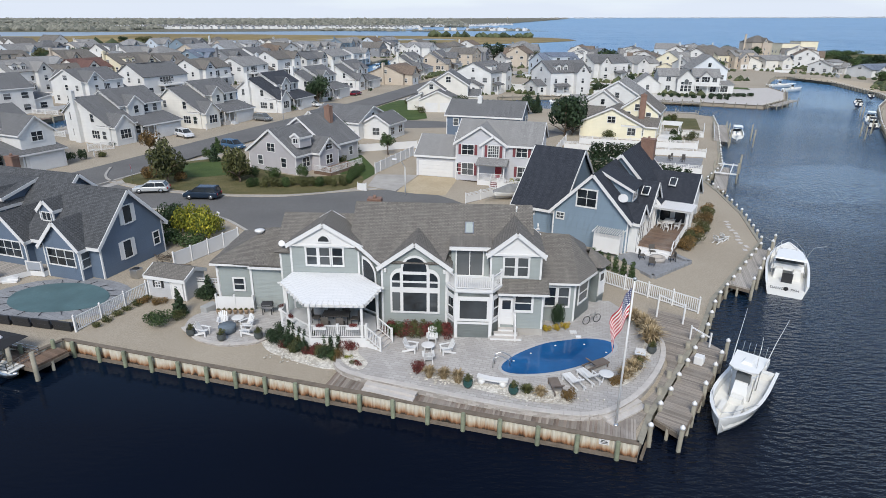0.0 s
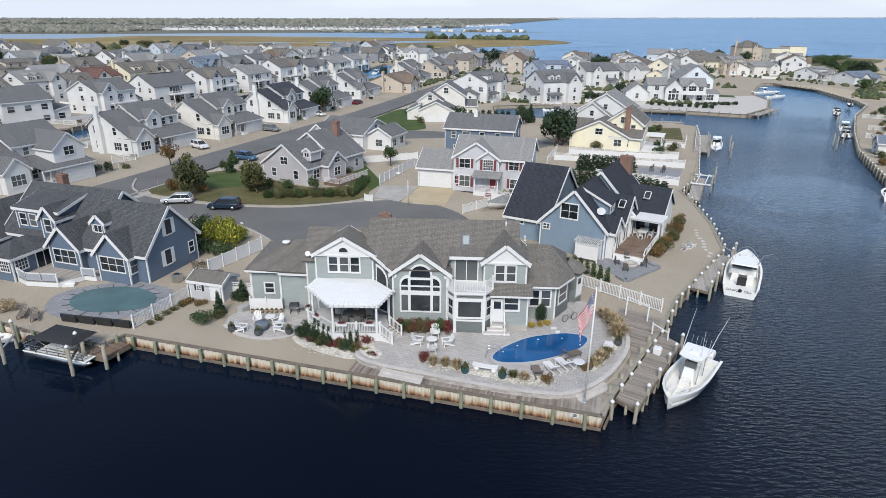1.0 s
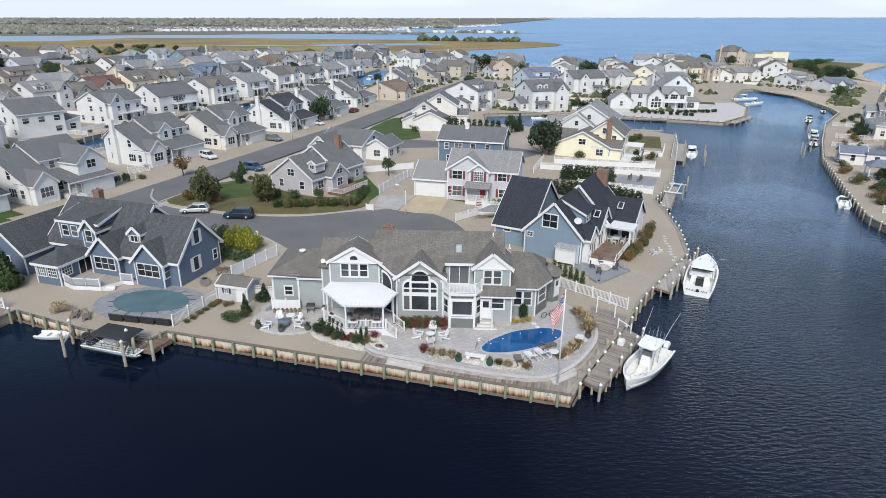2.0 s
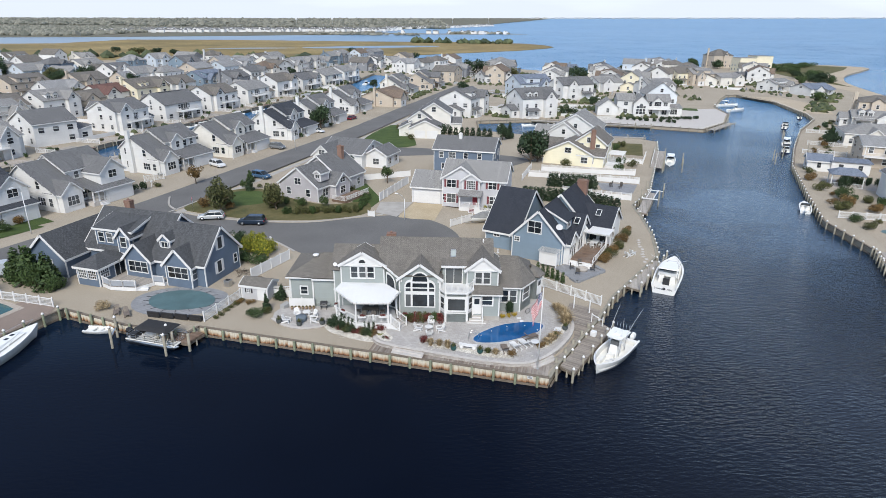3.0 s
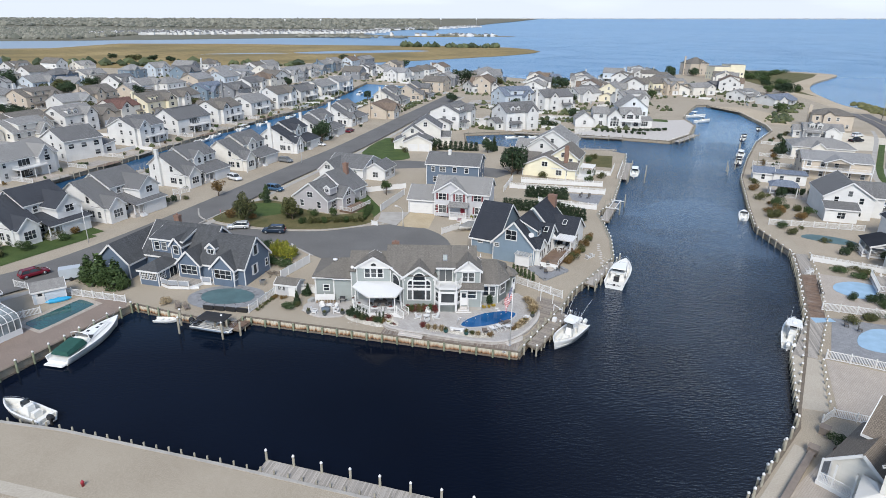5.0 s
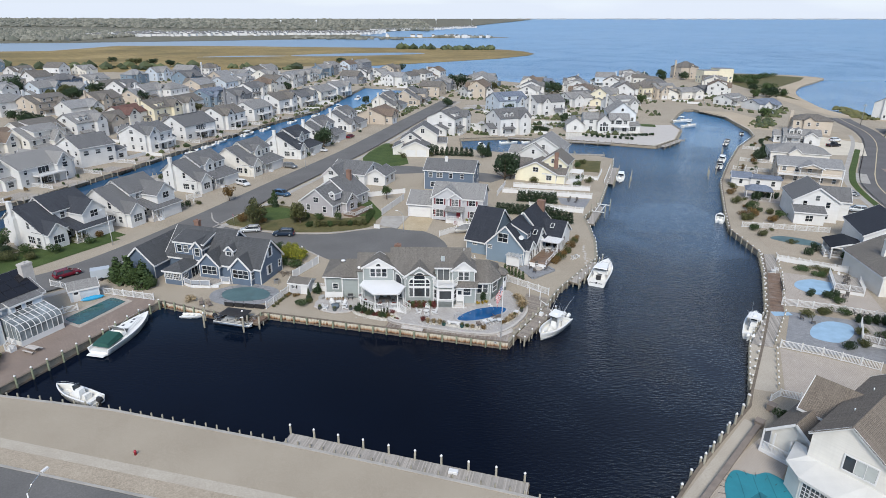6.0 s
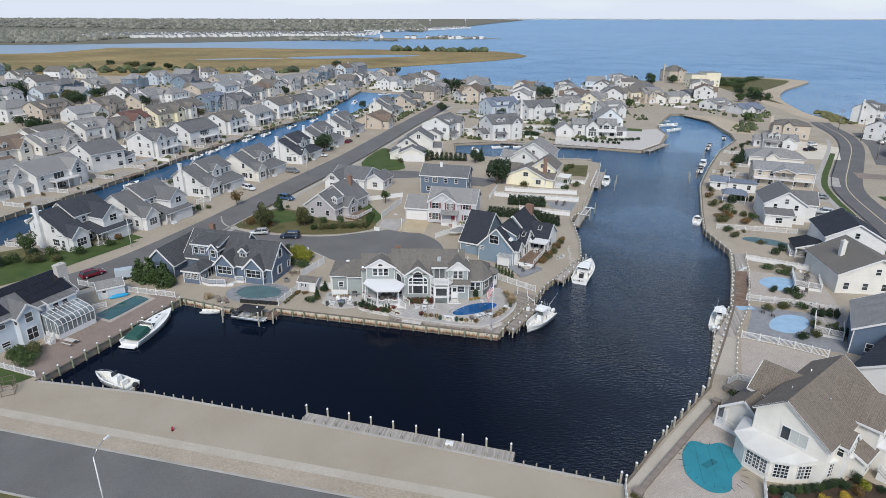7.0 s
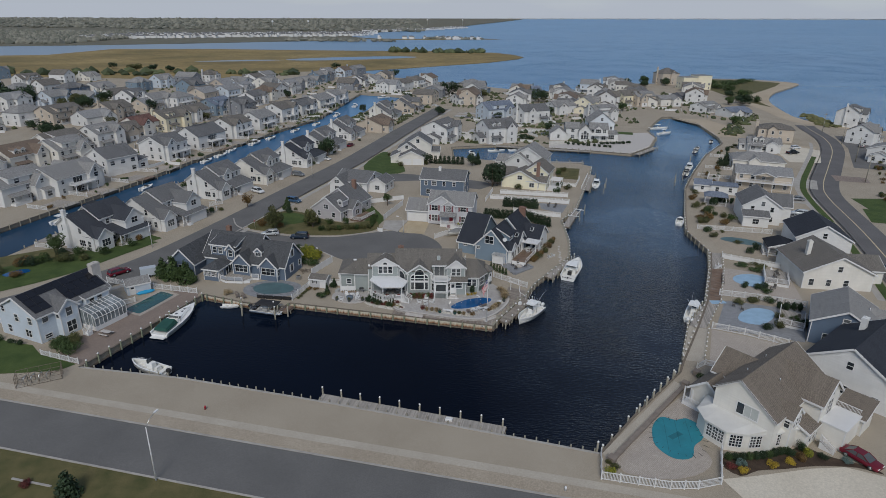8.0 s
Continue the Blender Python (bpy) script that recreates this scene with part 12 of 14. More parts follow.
conifer(-57.0, 53.5, 4.2, 4.4, "green", seed=4)
for x, y, w, h in ((-52.4, 50.2, 3.6, 3.4), (-55.6, 52.0, 3.6, 3.0), (-49.4, 48.8, 2.6, 2.6)):
    plant(x, y, "shrub", "green", w, h, GROUND, "in the cluster by the white fence")
# left corner plot: pool, brick deck, shed, fences
sheet("deck_left", [(-57.0, 17.4), (-46.4, 42.4), (-46.8, 44.0), (-51.5, 46), (-56.5, 38), (-62.5, 26), (-62.5, 20)], GROUND + 0.03, PAVE_RED, "red-brown paver deck along the water", "patio")
sheet("pool_deck_left", [(-59.6, 37.2), (-55.0, 46.4), (-50.4, 43.8), (-54.6, 34.4)], GROUND + 0.045, PAVE_TAN, "pale pool edge paving", "patio")
sheet("pool_left", smooth_line([(-58.3, 37.8), (-56.5, 41.4), (-54.9, 44.6), (-54.2, 45.1), (-51.8, 43.7), (-51.7, 43.0), (-53.3, 39.1), (-54.8, 35.9), (-55.6, 35.6), (-58.0, 37.1)], 2), GROUND + 0.06, POOLDARK, "long pool of dark teal water", "pool", kind="")
lsh = thing("shed", "pale blue pool shed with grey roof", "shed", pose(-60.4, 43.4, GROUND, 0, 0, 33))
build_vol(lsh, Vol(0, 4.4, 0, 3.2, 2.1, 0.9, "x", over=0.2), SIDE["paleblue"], ROOF["grey"], True)
plank_door(lsh, 1.0, -0.02, 0.02, 0, 0.9, 1.8)
kay = bmesh.new()
shell(kay, [[(x, w_ * math.cos(a), 0.2 + w_ * 0.5 * math.sin(a)) for a in [k * math.pi / 3 for k in range(6)]] for x, w_ in ((0, 0.05), (0.6, 0.3), (1.8, 0.38), (3.0, 0.3), (3.6, 0.05))])
solo("kayak", kay, plain("kayak_blue", (0.02, 0.28, 0.5), 0.35, 0.1), "bright blue kayak leaning at the shed", "kayak", pose(-58.9, 43.6, GROUND + 0.3, 60, 0, 33))
fence([(-67.4, 50.4), (-60.4, 47.4), (-56.5, 46.8), (-47.0, 44.0)], "white picket fence behind the pool", "picket", 1.2)
fence([(-65.2, 21.0), (-57.8, 17.9)], "white picket fence by the water", "picket", 1.0)
fence([(-61.2, 38.2), (-57.8, 40.6)], "white picket gate panel by the pool", "picket", 1.1)
pt = thing("picnic_table", "weathered wooden picnic table with benches", "table", pose(-57.6, 27.4, GROUND + 0.03, 0, 0, 66))
for x0, x1, z in ((-0.4, 0.4, 0.74), (-0.85, -0.6, 0.45), (0.6, 0.85, 0.45)):
    bm = bmesh.new()
    box(bm, x0, x1, -1.0, 1.0, z - 0.05, z)
    part("plank_top", bm, STONE_CAP, pt)
for y in (-0.7, 0.7):
    bm = bmesh.new()
    bar(bm, (-0.75, y, 0.0), (0.3, y, 0.7), 0.08)
    bar(bm, (0.75, y, 0.0), (-0.3, y, 0.7), 0.08)
    part("leg_frame", bm, TIMBER, pt)
for x, y, w, h, c in ((-63.6, 23.4, 3.2, 1.5, "green"), (-61.6, 24.6, 2.8, 1.4, "olive"), (-65.0, 24.4, 2.0, 1.2, "green"), (-70.8, 24.6, 1.6, 1.2, "dark"), (-72.5, 25.4, 1.4, 1.0, "dark"), (-75, 26.4, 1.6, 1.2, "green")):
    plant(x, y, "shrub", c, w, h, GROUND, "by the pale house")
sheet("lawn_left", [(-82, 30), (-72.5, 25.5), (-68.5, 24.4), (-65.5, 21.2), (-58.2, 17.9), (-60.0, 16.0), (-66.0, 15.6), (-72, 15.5), (-90, 20)], GROUND + 0.03, GRASS, "green lawn beside the pale house", "lawn")
tl = thing("trailer", "grey enclosed cargo trailer on the gravel", "trailer", pose(-60.0, 53.4, GROUND, 0, 0, 25))
bm = bmesh.new()
rbox(bm, -1.6, 1.6, -0.9, 0.9, 0.45, 2.1, 0.04)
part("body", bm, plain("trailer_grey", (0.4, 0.44, 0.48), 0.4, 0.08), tl)
for s in (-0.95, 0.95):
    bm = bmesh.new()
    lathe(bm, [(0.18, -0.1), (0.32, -0.09), (0.32, 0.09), (0.18, 0.1)], 12, 0, pose(0, s, 0.32, 90, 0, 0))
    part("wheel", bm, BLACK, tl)
cg = thing("steel_cage", "dark steel mesh cage with pipework by the road", "cage", pose(-61.5, 13.6, GROUND, 0, 0, 24))
for a, b in (((-3, -1.3), (3, -1.3)), ((3, -1.3), (3, 1.3)), ((3, 1.3), (-3, 1.3)), ((-3, 1.3), (-3, -1.3))):
    bm = bmesh.new()
    for z in (0.1, 0.9, 1.7):
        bar(bm, (*a, z), (*b, z), 0.05)
    for k in range(5):
        p = (a[0] + (b[0] - a[0]) * k / 4, a[1] + (b[1] - a[1]) * k / 4)
        bar(bm, (*p, 0), (*p, 1.75), 0.05)
    part("side_frame", bm, TIMBER, cg)
for k in range(4):
    bm = bmesh.new()
    tube(bm, [(-2 + k, -0.6, 0.1), (-2 + k, -0.6, 1.1), (-1.6 + k, 0.4, 1.1), (-1.6 + k, 0.4, 0.1)], 0.07, 6)
    part("pipe_loop", bm, METAL, cg)
# street houses: lawns and bushes before the dark-roofed house
sheet("verge_street", [(-86.5, 62.0), (-74.5, 69.5), (-68.8, 76.0), (-65.8, 74.6), (-70.6, 66.6), (-76.8, 56.0), (-82, 50.5), (-90, 44), (-96, 50)], GROUND + 0.052, GRASS, "green mown verge along the street", "lawn")
sheet("lawn_street", [(-91, 53), (-84.5, 60), (-70.5, 71), (-65.8, 77.5), (-69.5, 80), (-84, 66), (-96, 58)], GROUND + 0.04, GRASS, "green street-side lawn", "lawn")
sheet("lawn_back", [(-104, 46), (-92, 57), (-83, 68), (-88, 72), (-104, 62)], GROUND + 0.03, GRASS_DRY, "rough green back lawn", "lawn")
for x, y, w, h, c in ((-74, 73.5, 4.2, 2.0, "olive"), (-71.5, 76, 3.4, 1.8, "autumn"), (-80.5, 66.5, 3.4, 2.4, "green"), (-84, 65.0, 3.6, 3.0, "dark"), (-87, 62.5, 4.0, 2.6, "green"), (-90, 60.5, 4.2, 2.4, "autumn"), (-79, 69.5, 2.4, 1.2, "dark"), (-93, 56, 4.0, 2.2, "olive"), (-88, 54, 3.4, 1.6, "autumn")):
    plant(x, y, "shrub", c, w, h, GROUND, "on the street-side lawn")
tree(-85.5, 66.5, 5.5, 4.5, "green", seed=7)
sheet("pool_far_left", smooth_ring([(-91.5, 55.6), (-88.6, 58.4), (-86.6, 56.8), (-89.6, 54.2)], 3), GROUND + 0.06, POOLWATER, "small blue pool in a back yard", "pool", kind="")
for x, y, w, h, c in ((-61.0, 97.0, 2.6, 1.6, "green"), (-59.4, 98.5, 1.8, 2.2, "dark"), (-57.6, 101.0, 2.4, 1.0, "olive"), (-62.8, 95.2, 1.8, 2.0, "green"), (-60.6, 110.5, 2.0, 0.8, "dark"), (-52.5, 131.8, 1.6, 1.0, "dark"), (-50.8, 133.6, 1.6, 0.9, "red"), (-55.4, 133.5, 1.6, 2.2, "dark"), (-48.6, 139.0, 1.8, 0.8, "green"), (-40.5, 156.0, 2.4, 1.8, "dark"), (-38.4, 158.5, 2.0, 1.6, "green"), (-32.5, 178.8, 2.0, 1.2, "green"), (-24.0, 205.0, 1.8, 1.2, "dark"), (-10.5, 238.0, 2.2, 1.4, "dark"), (-6.5, 250, 2.2, 1.4, "olive")):
    plant(x, y, "shrub", c, w, h, GROUND, "in a street-side bed")
tree(-35.0, 172.8, 9.2, 7.4, "dark", trunk=0.16, seed=8)
tree(-53.4, 137.0, 3.6, 2.6, "dark", seed=9)
fence([(-61.8, 104.5), (-58.8, 107.4)], "white arched garden gate fence", "picket", 1.4)
sheet("road_lane", [(-17.5, 137.5), (-13.7, 142.4), (-3.6, 143.2), (4.9, 140.6), (22.2, 132.3), (26.5, 127.5), (20.7, 121.5), (11.8, 126.0), (0.6, 133.5), (-9.1, 132.2), (-20, 133)], GROUND + 0.022, ASPHALT, "asphalt dead-end lane behind the houses", "road")
sheet("lawn_green", smooth_ring([(-19.4, 155.5), (-12.6, 181), (-8.5, 172), (-3.6, 146.5), (-14.8, 144)], 3), GROUND + 0.05, GRASS, "bright green kept lawn by the street", "lawn")
for x, y in ((-9.5, 172.5), (-8.0, 167), (-6.6, 161), (-5.2, 155.5), (4.2, 157.5)):
    plant(x, y, "shrub", "olive", 2.6, 1.8, GROUND, "bordering the lawn")
tree(4.6, 157.5, 4.6, 4.2, "dark", seed=10)
sheet("side_road", ribbon(smooth_line([(-19, 143), (-8, 139.5), (8, 137.5), (18, 139)], 4), 7.0), GROUND + 0.024, ASPHALT, "short asphalt side street", "road")
tree(25.4, 124.5, 8.6, 9.0, "dark", trunk=0.1, seed=11)
tree(27.2, 126.0, 7.4, 7.0, "dark", trunk=0.08, seed=51)
tree(22.0, 155.0, 6.0, 4.5, "dark", trunk=0.15, seed=12)
conifer(24.5, 158.0, 5.0, 3.0, seed=5)
for k in range(8):
    plant(6.5 + k * 1.7, 160 - k * 0.3, "column", "dark", 2.1, 3.2, GROUND, "in a screen row", "rear screen")
for x, y, h, w, c in ((30, 375, 11, 15, "dark"), (40, 372, 9, 11, "dark"), (53, 360, 7, 7, "olive"), (86, 362, 7.5, 12, "green"), (-238, 312, 10, 18, "dark"), (-248, 330, 10, 16, "dark"), (-228, 322, 9, 12, "dark"), (-205, 310, 6, 8, "olive"), (-194, 309, 7, 9, "dark"), (-167, 218, 5.5, 6.5, "dark"), (-161, 218.5, 5.5, 6.5, "dark"), (-82, 358, 6, 7, "dark"), (-10, 520, 7, 10, "dark"),
                      (-73, 596, 7, 12, "dark"), (118, 149, 4.5, 4.5, "dark"), (213, 470, 7, 12, "green"), (224, 452, 8, 11, "dark"), (-246, 560, 7, 12, "dark"), (-262, 562, 7, 14, "olive"), (-297, 590, 6, 11, "dark"), (-228, 556, 7, 12, "dark"), (138, 405, 6, 8, "green"), (-120, 318, 6, 5, "olive"), (14, 468, 7, 9, "dark"), (88, 86, 2.5, 3.0, "green"), (51, 204, 3.4, 3.4, "dark"), (-150, 245, 5, 5, "olive"), (-108, 262, 4.5, 5, "olive"), (-27, 291, 5, 5, "dark")):
    tree(x, y, h, w, c, trunk=0.15, seed=int(abs(x)))
for x, y, w, h in ((262, 412, 14, 5), (262, 432, 16, 5), (280, 452, 18, 5), (300, 475, 18, 4), (318, 490, 16, 3.5), (250, 372, 12, 6), (243, 345, 9, 5), (272, 470, 16, 4.5)):
    plant(x, y, "shrub", "green", w, h, GROUND, "on the grassy dune")

# right bank yards, from the corner house up the channel
sheet("patio_corner", smooth_line([(20.6, -8.2), (38.4, 5.4), (40.5, 3.0), (36.0, -2.0), (34.2, -6.0), (34.4, -10.0), (31.0, -12.4), (26.0, -12.8), (22.4, -11.4)], 3), GROUND + 0.04, PAVE_TAN, "pinkish tan paver terrace round the pool", "patio", thick=0.04)
sheet("drive_pale", [(34, -13.2), (38.5, -12.9), (46.5, -12.0), (51, -12.0), (56, -14.5), (60, -8), (70, -16), (60, -30), (36, -20)], GROUND + 0.03, DRIVE_PALE, "pale sandy concrete drive", "drive")
cov = sheet("pool_cover", smooth_ring([(29.0, -3.4), (28.2, -6.6), (29.6, -9.2), (32.0, -9.2), (33.4, -7.0), (35.4, -5.4), (36.2, -3.2), (35.0, -1.2), (33.2, -1.4), (31.6, -0.6), (30.2, -1.6)], 4), GROUND + 0.09, COVER_TEAL, "freeform pool under a bright teal cover", "pool cover", kind="", thick=0.04)
for k in range(22):
    a = k / 22 * 6.283
    bm = bmesh.new()
    x, y = 31.9 + 4.0 * math.cos(a), -5.0 + 4.4 * math.sin(a)
    bar(bm, (31.9 + 3.2 * math.cos(a), -5.0 + 3.6 * math.sin(a), GROUND + 0.1), (x, y, GROUND + 0.06), 0.05, 0.02)
    part("strap", bm, BLACK, cov)
for k in range(3):
    bm = bmesh.new()
    bar(bm, (29.4 + 2.0 * k, -8.2 + 1.0 * k, GROUND + 0.095), (31.4 + 1.6 * k, -1.6 + 0.1 * k, GROUND + 0.095), 0.06, 0.01)
    part("seam", bm, COVER_SEAM, cov)
bm = bmesh.new()
prism(bm, [(31.0, -5.6), (32.9, -4.6), (32.5, -3.9), (30.6, -4.9)], GROUND + 0.09, GROUND + 0.1)
part("mesh_panel", bm, COVER_SEAM, cov)
fence([(20.2, -8.2), (18.9, -12.4), (23.2, -13.6), (26.8, -14.5), (30.2, -14.7), (33.4, -14.1), (36.2, -8.6)], "curved white picket fence round the terrace", "picket", 1.25)
QUAY_WALL = plain("brown_block", (0.215, 0.178, 0.15), 0.9, 0.25, 1.2, 9, 0.4)
bm = bmesh.new()
bar(bm, (21.5, -9.2, GROUND + 0.25), (38.0, 6.4, GROUND + 0.25), 0.5, 0.5)
bar(bm, (21.5, -9.2, GROUND + 0.53), (38.0, 6.4, GROUND + 0.53), 0.62, 0.08)
solo("planter_wall", bm, QUAY_WALL, "low brown block wall along the water", "wall", kind="structure")
for x, y in ((38.3, 6.7), (21.3, -9.4), (41.6, 9.8)):
    bm = bmesh.new()
    box(bm, -0.45, 0.45, -0.45, 0.45, 0, 0.8)
    box(bm, -0.52, 0.52, -0.52, 0.52, 0.8, 0.9)
    solo("wall_pier", bm, QUAY_WALL, "square brown block pier at a wall's end", "pier", pose(x, y, GROUND, 0, 0, 43))
bm = bmesh.new()
bar(bm, (21.0, -8.3, GROUND + 0.03), (37.8, 7.6, GROUND + 0.03), 1.5, 0.04)
solo("quay_walk", bm, QUAY_PALE, "pale concrete quay walk", "quay", kind="structure")
for x, y in ((28.6, 0.5), (30.4, 2.2), (32.1, 3.9), (33.8, 5.5), (35.6, 7.2), (37.4, 9.0), (39.2, 10.9), (20.0, -7.2)):
    pile("", x, y, GROUND + 1.5, 0.14, True, "mooring post by the quay")
for k in range(10):
    plant(36.6 + 0.92 * k, -9.75 - 0.35 * math.sin(k * 0.42) + 0.06 * k, "ball", "dark" if k % 3 else "green", 1.15, 1.15, GROUND, "before the white house", "row of round box shrubs")
for x, y, c, w, h in ((36.2, -11.2, "red", 1.6, 0.9), (37.8, -11.0, "blue", 1.6, 1.0), (37.4, -12.2, "yellow", 1.5, 0.7), (41.6, -11.2, "yellow", 1.6, 0.8), (44.2, -11.0, "yellow", 1.7, 0.9), (46.0, -10.4, "autumn", 1.6, 1.2), (47.6, -9.8, "lime", 1.7, 1.5), (45.2, -9.6, "dark", 1.6, 1.3), (47.2, -8.4, "dark", 1.8, 1.6), (51.8, -11.2, "blue", 1.8, 0.6), (49.2, -10.4, "dark", 1.6, 0.9), (20.4, -11.4, "lime", 1.6, 0.9), (21.2, -10.6, "olive", 1.6, 0.7), (20.8, -9.6, "olive", 1.4, 0.7), (41.8, 8.0, "green", 2.2, 1.2), (40.8, 6.6, "red", 0.9, 0.8)):
    plant(x, y, "shrub", c, w, h, GROUND + 0.03, "in the mulched border")
sheet("bed_border", smooth_ring([(35.2, -10.6), (36.6, -12.8), (39.4, -12.0), (43, -11.9), (47.5, -11.6), (52.5, -12.2), (55, -13.6), (54, -12.0), (50, -9.8), (48, -7.8), (45.5, -8.6), (41, -9.2), (37, -9.1)], 3), GROUND + 0.05, MULCH, "dark mulch border with low stone edge", "bed")
dock("dock_west", [(41.4, 14.4), (44.6, 13.4), (50.8, 24.4), (47.9, 26.0)], "broad pale concrete dock platform", QUAY_PALE, GROUND + 0.04)
dock("dock_west_b", [(47.9, 26.0), (50.6, 24.8), (59.2, 36.2), (56.6, 36.6)], "tan plank dock walk", DECK_GREY, GROUND + 0.05)
dock("dock_west_c", [(56.6, 36.6), (59.2, 36.2), (68.0, 52.2), (65.2, 52.6)], "reddish plank dock walk", DECK_BROWN, GROUND + 0.05)
dock("dock_west_d", [(65.6, 52.8), (67.8, 52.2), (72.6, 62.0), (70.0, 62.8)], "grey plank dock walk", DECK_GREY, GROUND + 0.03)
for (ax, ay), (bx2, by2), n in (((41.4, 14.6), (47.8, 26.2), 8), ((44.8, 13.6), (50.8, 24.2), 7), ((47.8, 26.4), (56.4, 36.8), 7), ((50.9, 24.9), (59.4, 36.0), 8), ((56.4, 37.0), (65.0, 52.8), 10), ((59.4, 36.4), (68.2, 52.0), 10), ((65.2, 53.2), (69.8, 62.8), 6), ((68.2, 52.4), (72.8, 61.8), 6)):
    for k in range(n):
        t = (k + 0.5) / n
        pile("", ax + (bx2 - ax) * t, ay + (by2 - ay) * t, GROUND + 0.75, 0.12)
sheet("yard_pink", [(45.2, 12.6), (51.6, 24.6), (62.4, 18.0), (55.5, 8.0)], GROUND + 0.02, PAVE_TAN, "plain pinkish stone yard", "yard")
fence([(51.7, 24.8), (56.5, 22.2), (62.2, 18.0)], "white picket fence between yards", "picket", 1.3)
fence([(60.3, 38.8), (67, 36.4), (75, 32.4)], "white picket fence between yards", "picket", 1.3)
fence([(71.2, 58.8), (76, 55.6), (81.4, 52.0)], "white lattice-topped fence between yards", "lattice", 1.3)
fence([(75.2, 80.0), (84, 77.8), (93.5, 75.2)], "white vinyl fence between yards", "picket", 1.3)
fence([(42.4, 11.4), (44.4, 12.6), (48.6, 10.6)], "white picket fence by the dock", "picket", 1.1)
sheet("patio_w1", [(52.6, 25.0), (60.2, 36.2), (74, 31.0), (66, 19.0)], GROUND + 0.025, PAVE_SLATE, "grey paver pool terrace", "patio")
sheet("patio_w2", [(60.8, 39.2), (68.4, 53.0), (81, 47.5), (75.5, 33.5)], GROUND + 0.025, PAVE_TAN, "tan paver pool terrace", "patio")
sheet("patio_w3", [(72.5, 63), (77, 78), (90, 74.0), (84, 58)], GROUND + 0.025, GRAVEL_TAN, "tan gravel pool yard", "patio")
for pts, lab in (([(58.6, 27.6), (60.6, 30.8), (64.4, 32.6), (67.2, 31.2), (65.6, 28.2), (61.6, 25.8)], "kidney pool under a pale blue cover"), ([(67.2, 45.6), (69.0, 48.4), (72.8, 49.2), (75.2, 47.0), (73.6, 43.8), (69.4, 42.6)], "oval pool under a pale blue cover"), ([(77.6, 71.6), (80.6, 73.4), (85.6, 70.6), (86.6, 67.6), (82.6, 67.4)], "grey-blue pool in a gravel yard")):
    sheet("pool_cover", smooth_ring(pts, 4), GROUND + 0.06, COVER_GREEN if "grey-blue" in lab else COVER_PALE, lab, "pool cover", kind="", thick=0.03)
for x, y in ((58.2, 35.6),):
    bm = bmesh.new()
    prism(bm, [(-1.6, -0.6), (1.6, -1.0), (1.7, 0.2), (-1.2, 0.9)], 0.02, 0.06)
    solo("folded_cover", bm, COVER_PALE, "spread pale blue tarpaulin on paving", "tarpaulin", pose(x, y, GROUND + 0.025, 0, 0, 10))
for k, (x, y, an) in enumerate(((60.5, 33.4, 60), (61.4, 31.8, 60), (64.0, 44.4, 70), (64.8, 46.0, 70), (65.6, 47.6, 70), (70.5, 34.8, 10), (71.8, 34.0, 40), (72.4, 40.2, 30), (73.8, 41.4, -40))):
    tagged(copy_thing(FURN["pc"], pose(x, y, GROUND + 0.03, 0, 0, an)), "dark garden chair on the pool terrace", group="pool terrace chairs")
for x, y, an in ((66.8, 52.6, 60), (68.0, 53.6, 60), (78.6, 50.2, 20)):
    chair_at(x, y, an, GROUND + 0.03)
for x, y, w, h, c in ((66.5, 28.0, 2.4, 1.6, "olive"), (68.5, 26.2, 2.2, 1.5, "green"), (70.0, 24.5, 3.2, 2.0, "dark"), (66.0, 35.4, 2.8, 1.4, "olive"), (68.6, 34.8, 2.6, 1.3, "green"), (70.0, 41.2, 2.2, 1.8, "dark"), (74.6, 50.5, 3.4, 1.2, "green"), (77.2, 52.4, 3.0, 1.2, "olive"), (79.6, 61.5, 2.4, 2.0, "dark"), (77.0, 77.5, 3.0, 1.6, "green"), (79.5, 85.5, 4.0, 2.2, "olive"), (82.0, 88.0, 3.6, 2.4, "autumn"), (84.5, 92.5, 3.4, 3.0, "green"), (84.0, 99.5, 3.4, 2.2, "olive"), (90.5, 101.5, 3.2, 3.4, "dark"), (87, 108, 3.0, 2.0, "autumn"), (91.0, 115, 3.0, 1.8, "olive")):
    plant(x, y, "shrub", c, w, h, GROUND, "in a pool-side bed")
# small pavilion and decks further up
pav = thing("pavilion", "white open pavilion with blue-grey roof", "pavilion", pose(92.0, 103.5, GROUND, 0, 0, -25))
for x in (-3, 0, 3):
    for y in (-2, 2):
        bm = bmesh.new()
        box(bm, x - 0.1, x + 0.1, y - 0.1, y + 0.1, 0, 2.7)
        part("post", bm, WHITE, pav)
bm = bmesh.new()
for f in ([(-3.5, -2.5, 2.8), (3.5, -2.5, 2.8), (1.6, 0, 4.0), (-1.6, 0, 4.0)], [(3.5, -2.5, 2.8), (3.5, 2.5, 2.8), (1.6, 0, 4.0)], [(3.5, 2.5, 2.8), (-3.5, 2.5, 2.8), (-1.6, 0, 4.0), (1.6, 0, 4.0)], [(-3.5, 2.5, 2.8), (-3.5, -2.5, 2.8), (-1.6, 0, 4.0)]):
    slab(bm, f, 0.12)
bm.normal_update()
roof_uv(bm)
part("roof", bm, ROOF["blue"], pav)
bm = bmesh.new()
rail_run(bm, (-3, -2, 0), (3, -2, 0), 0.9, 0.25)
part("railing", bm, WHITE, pav)
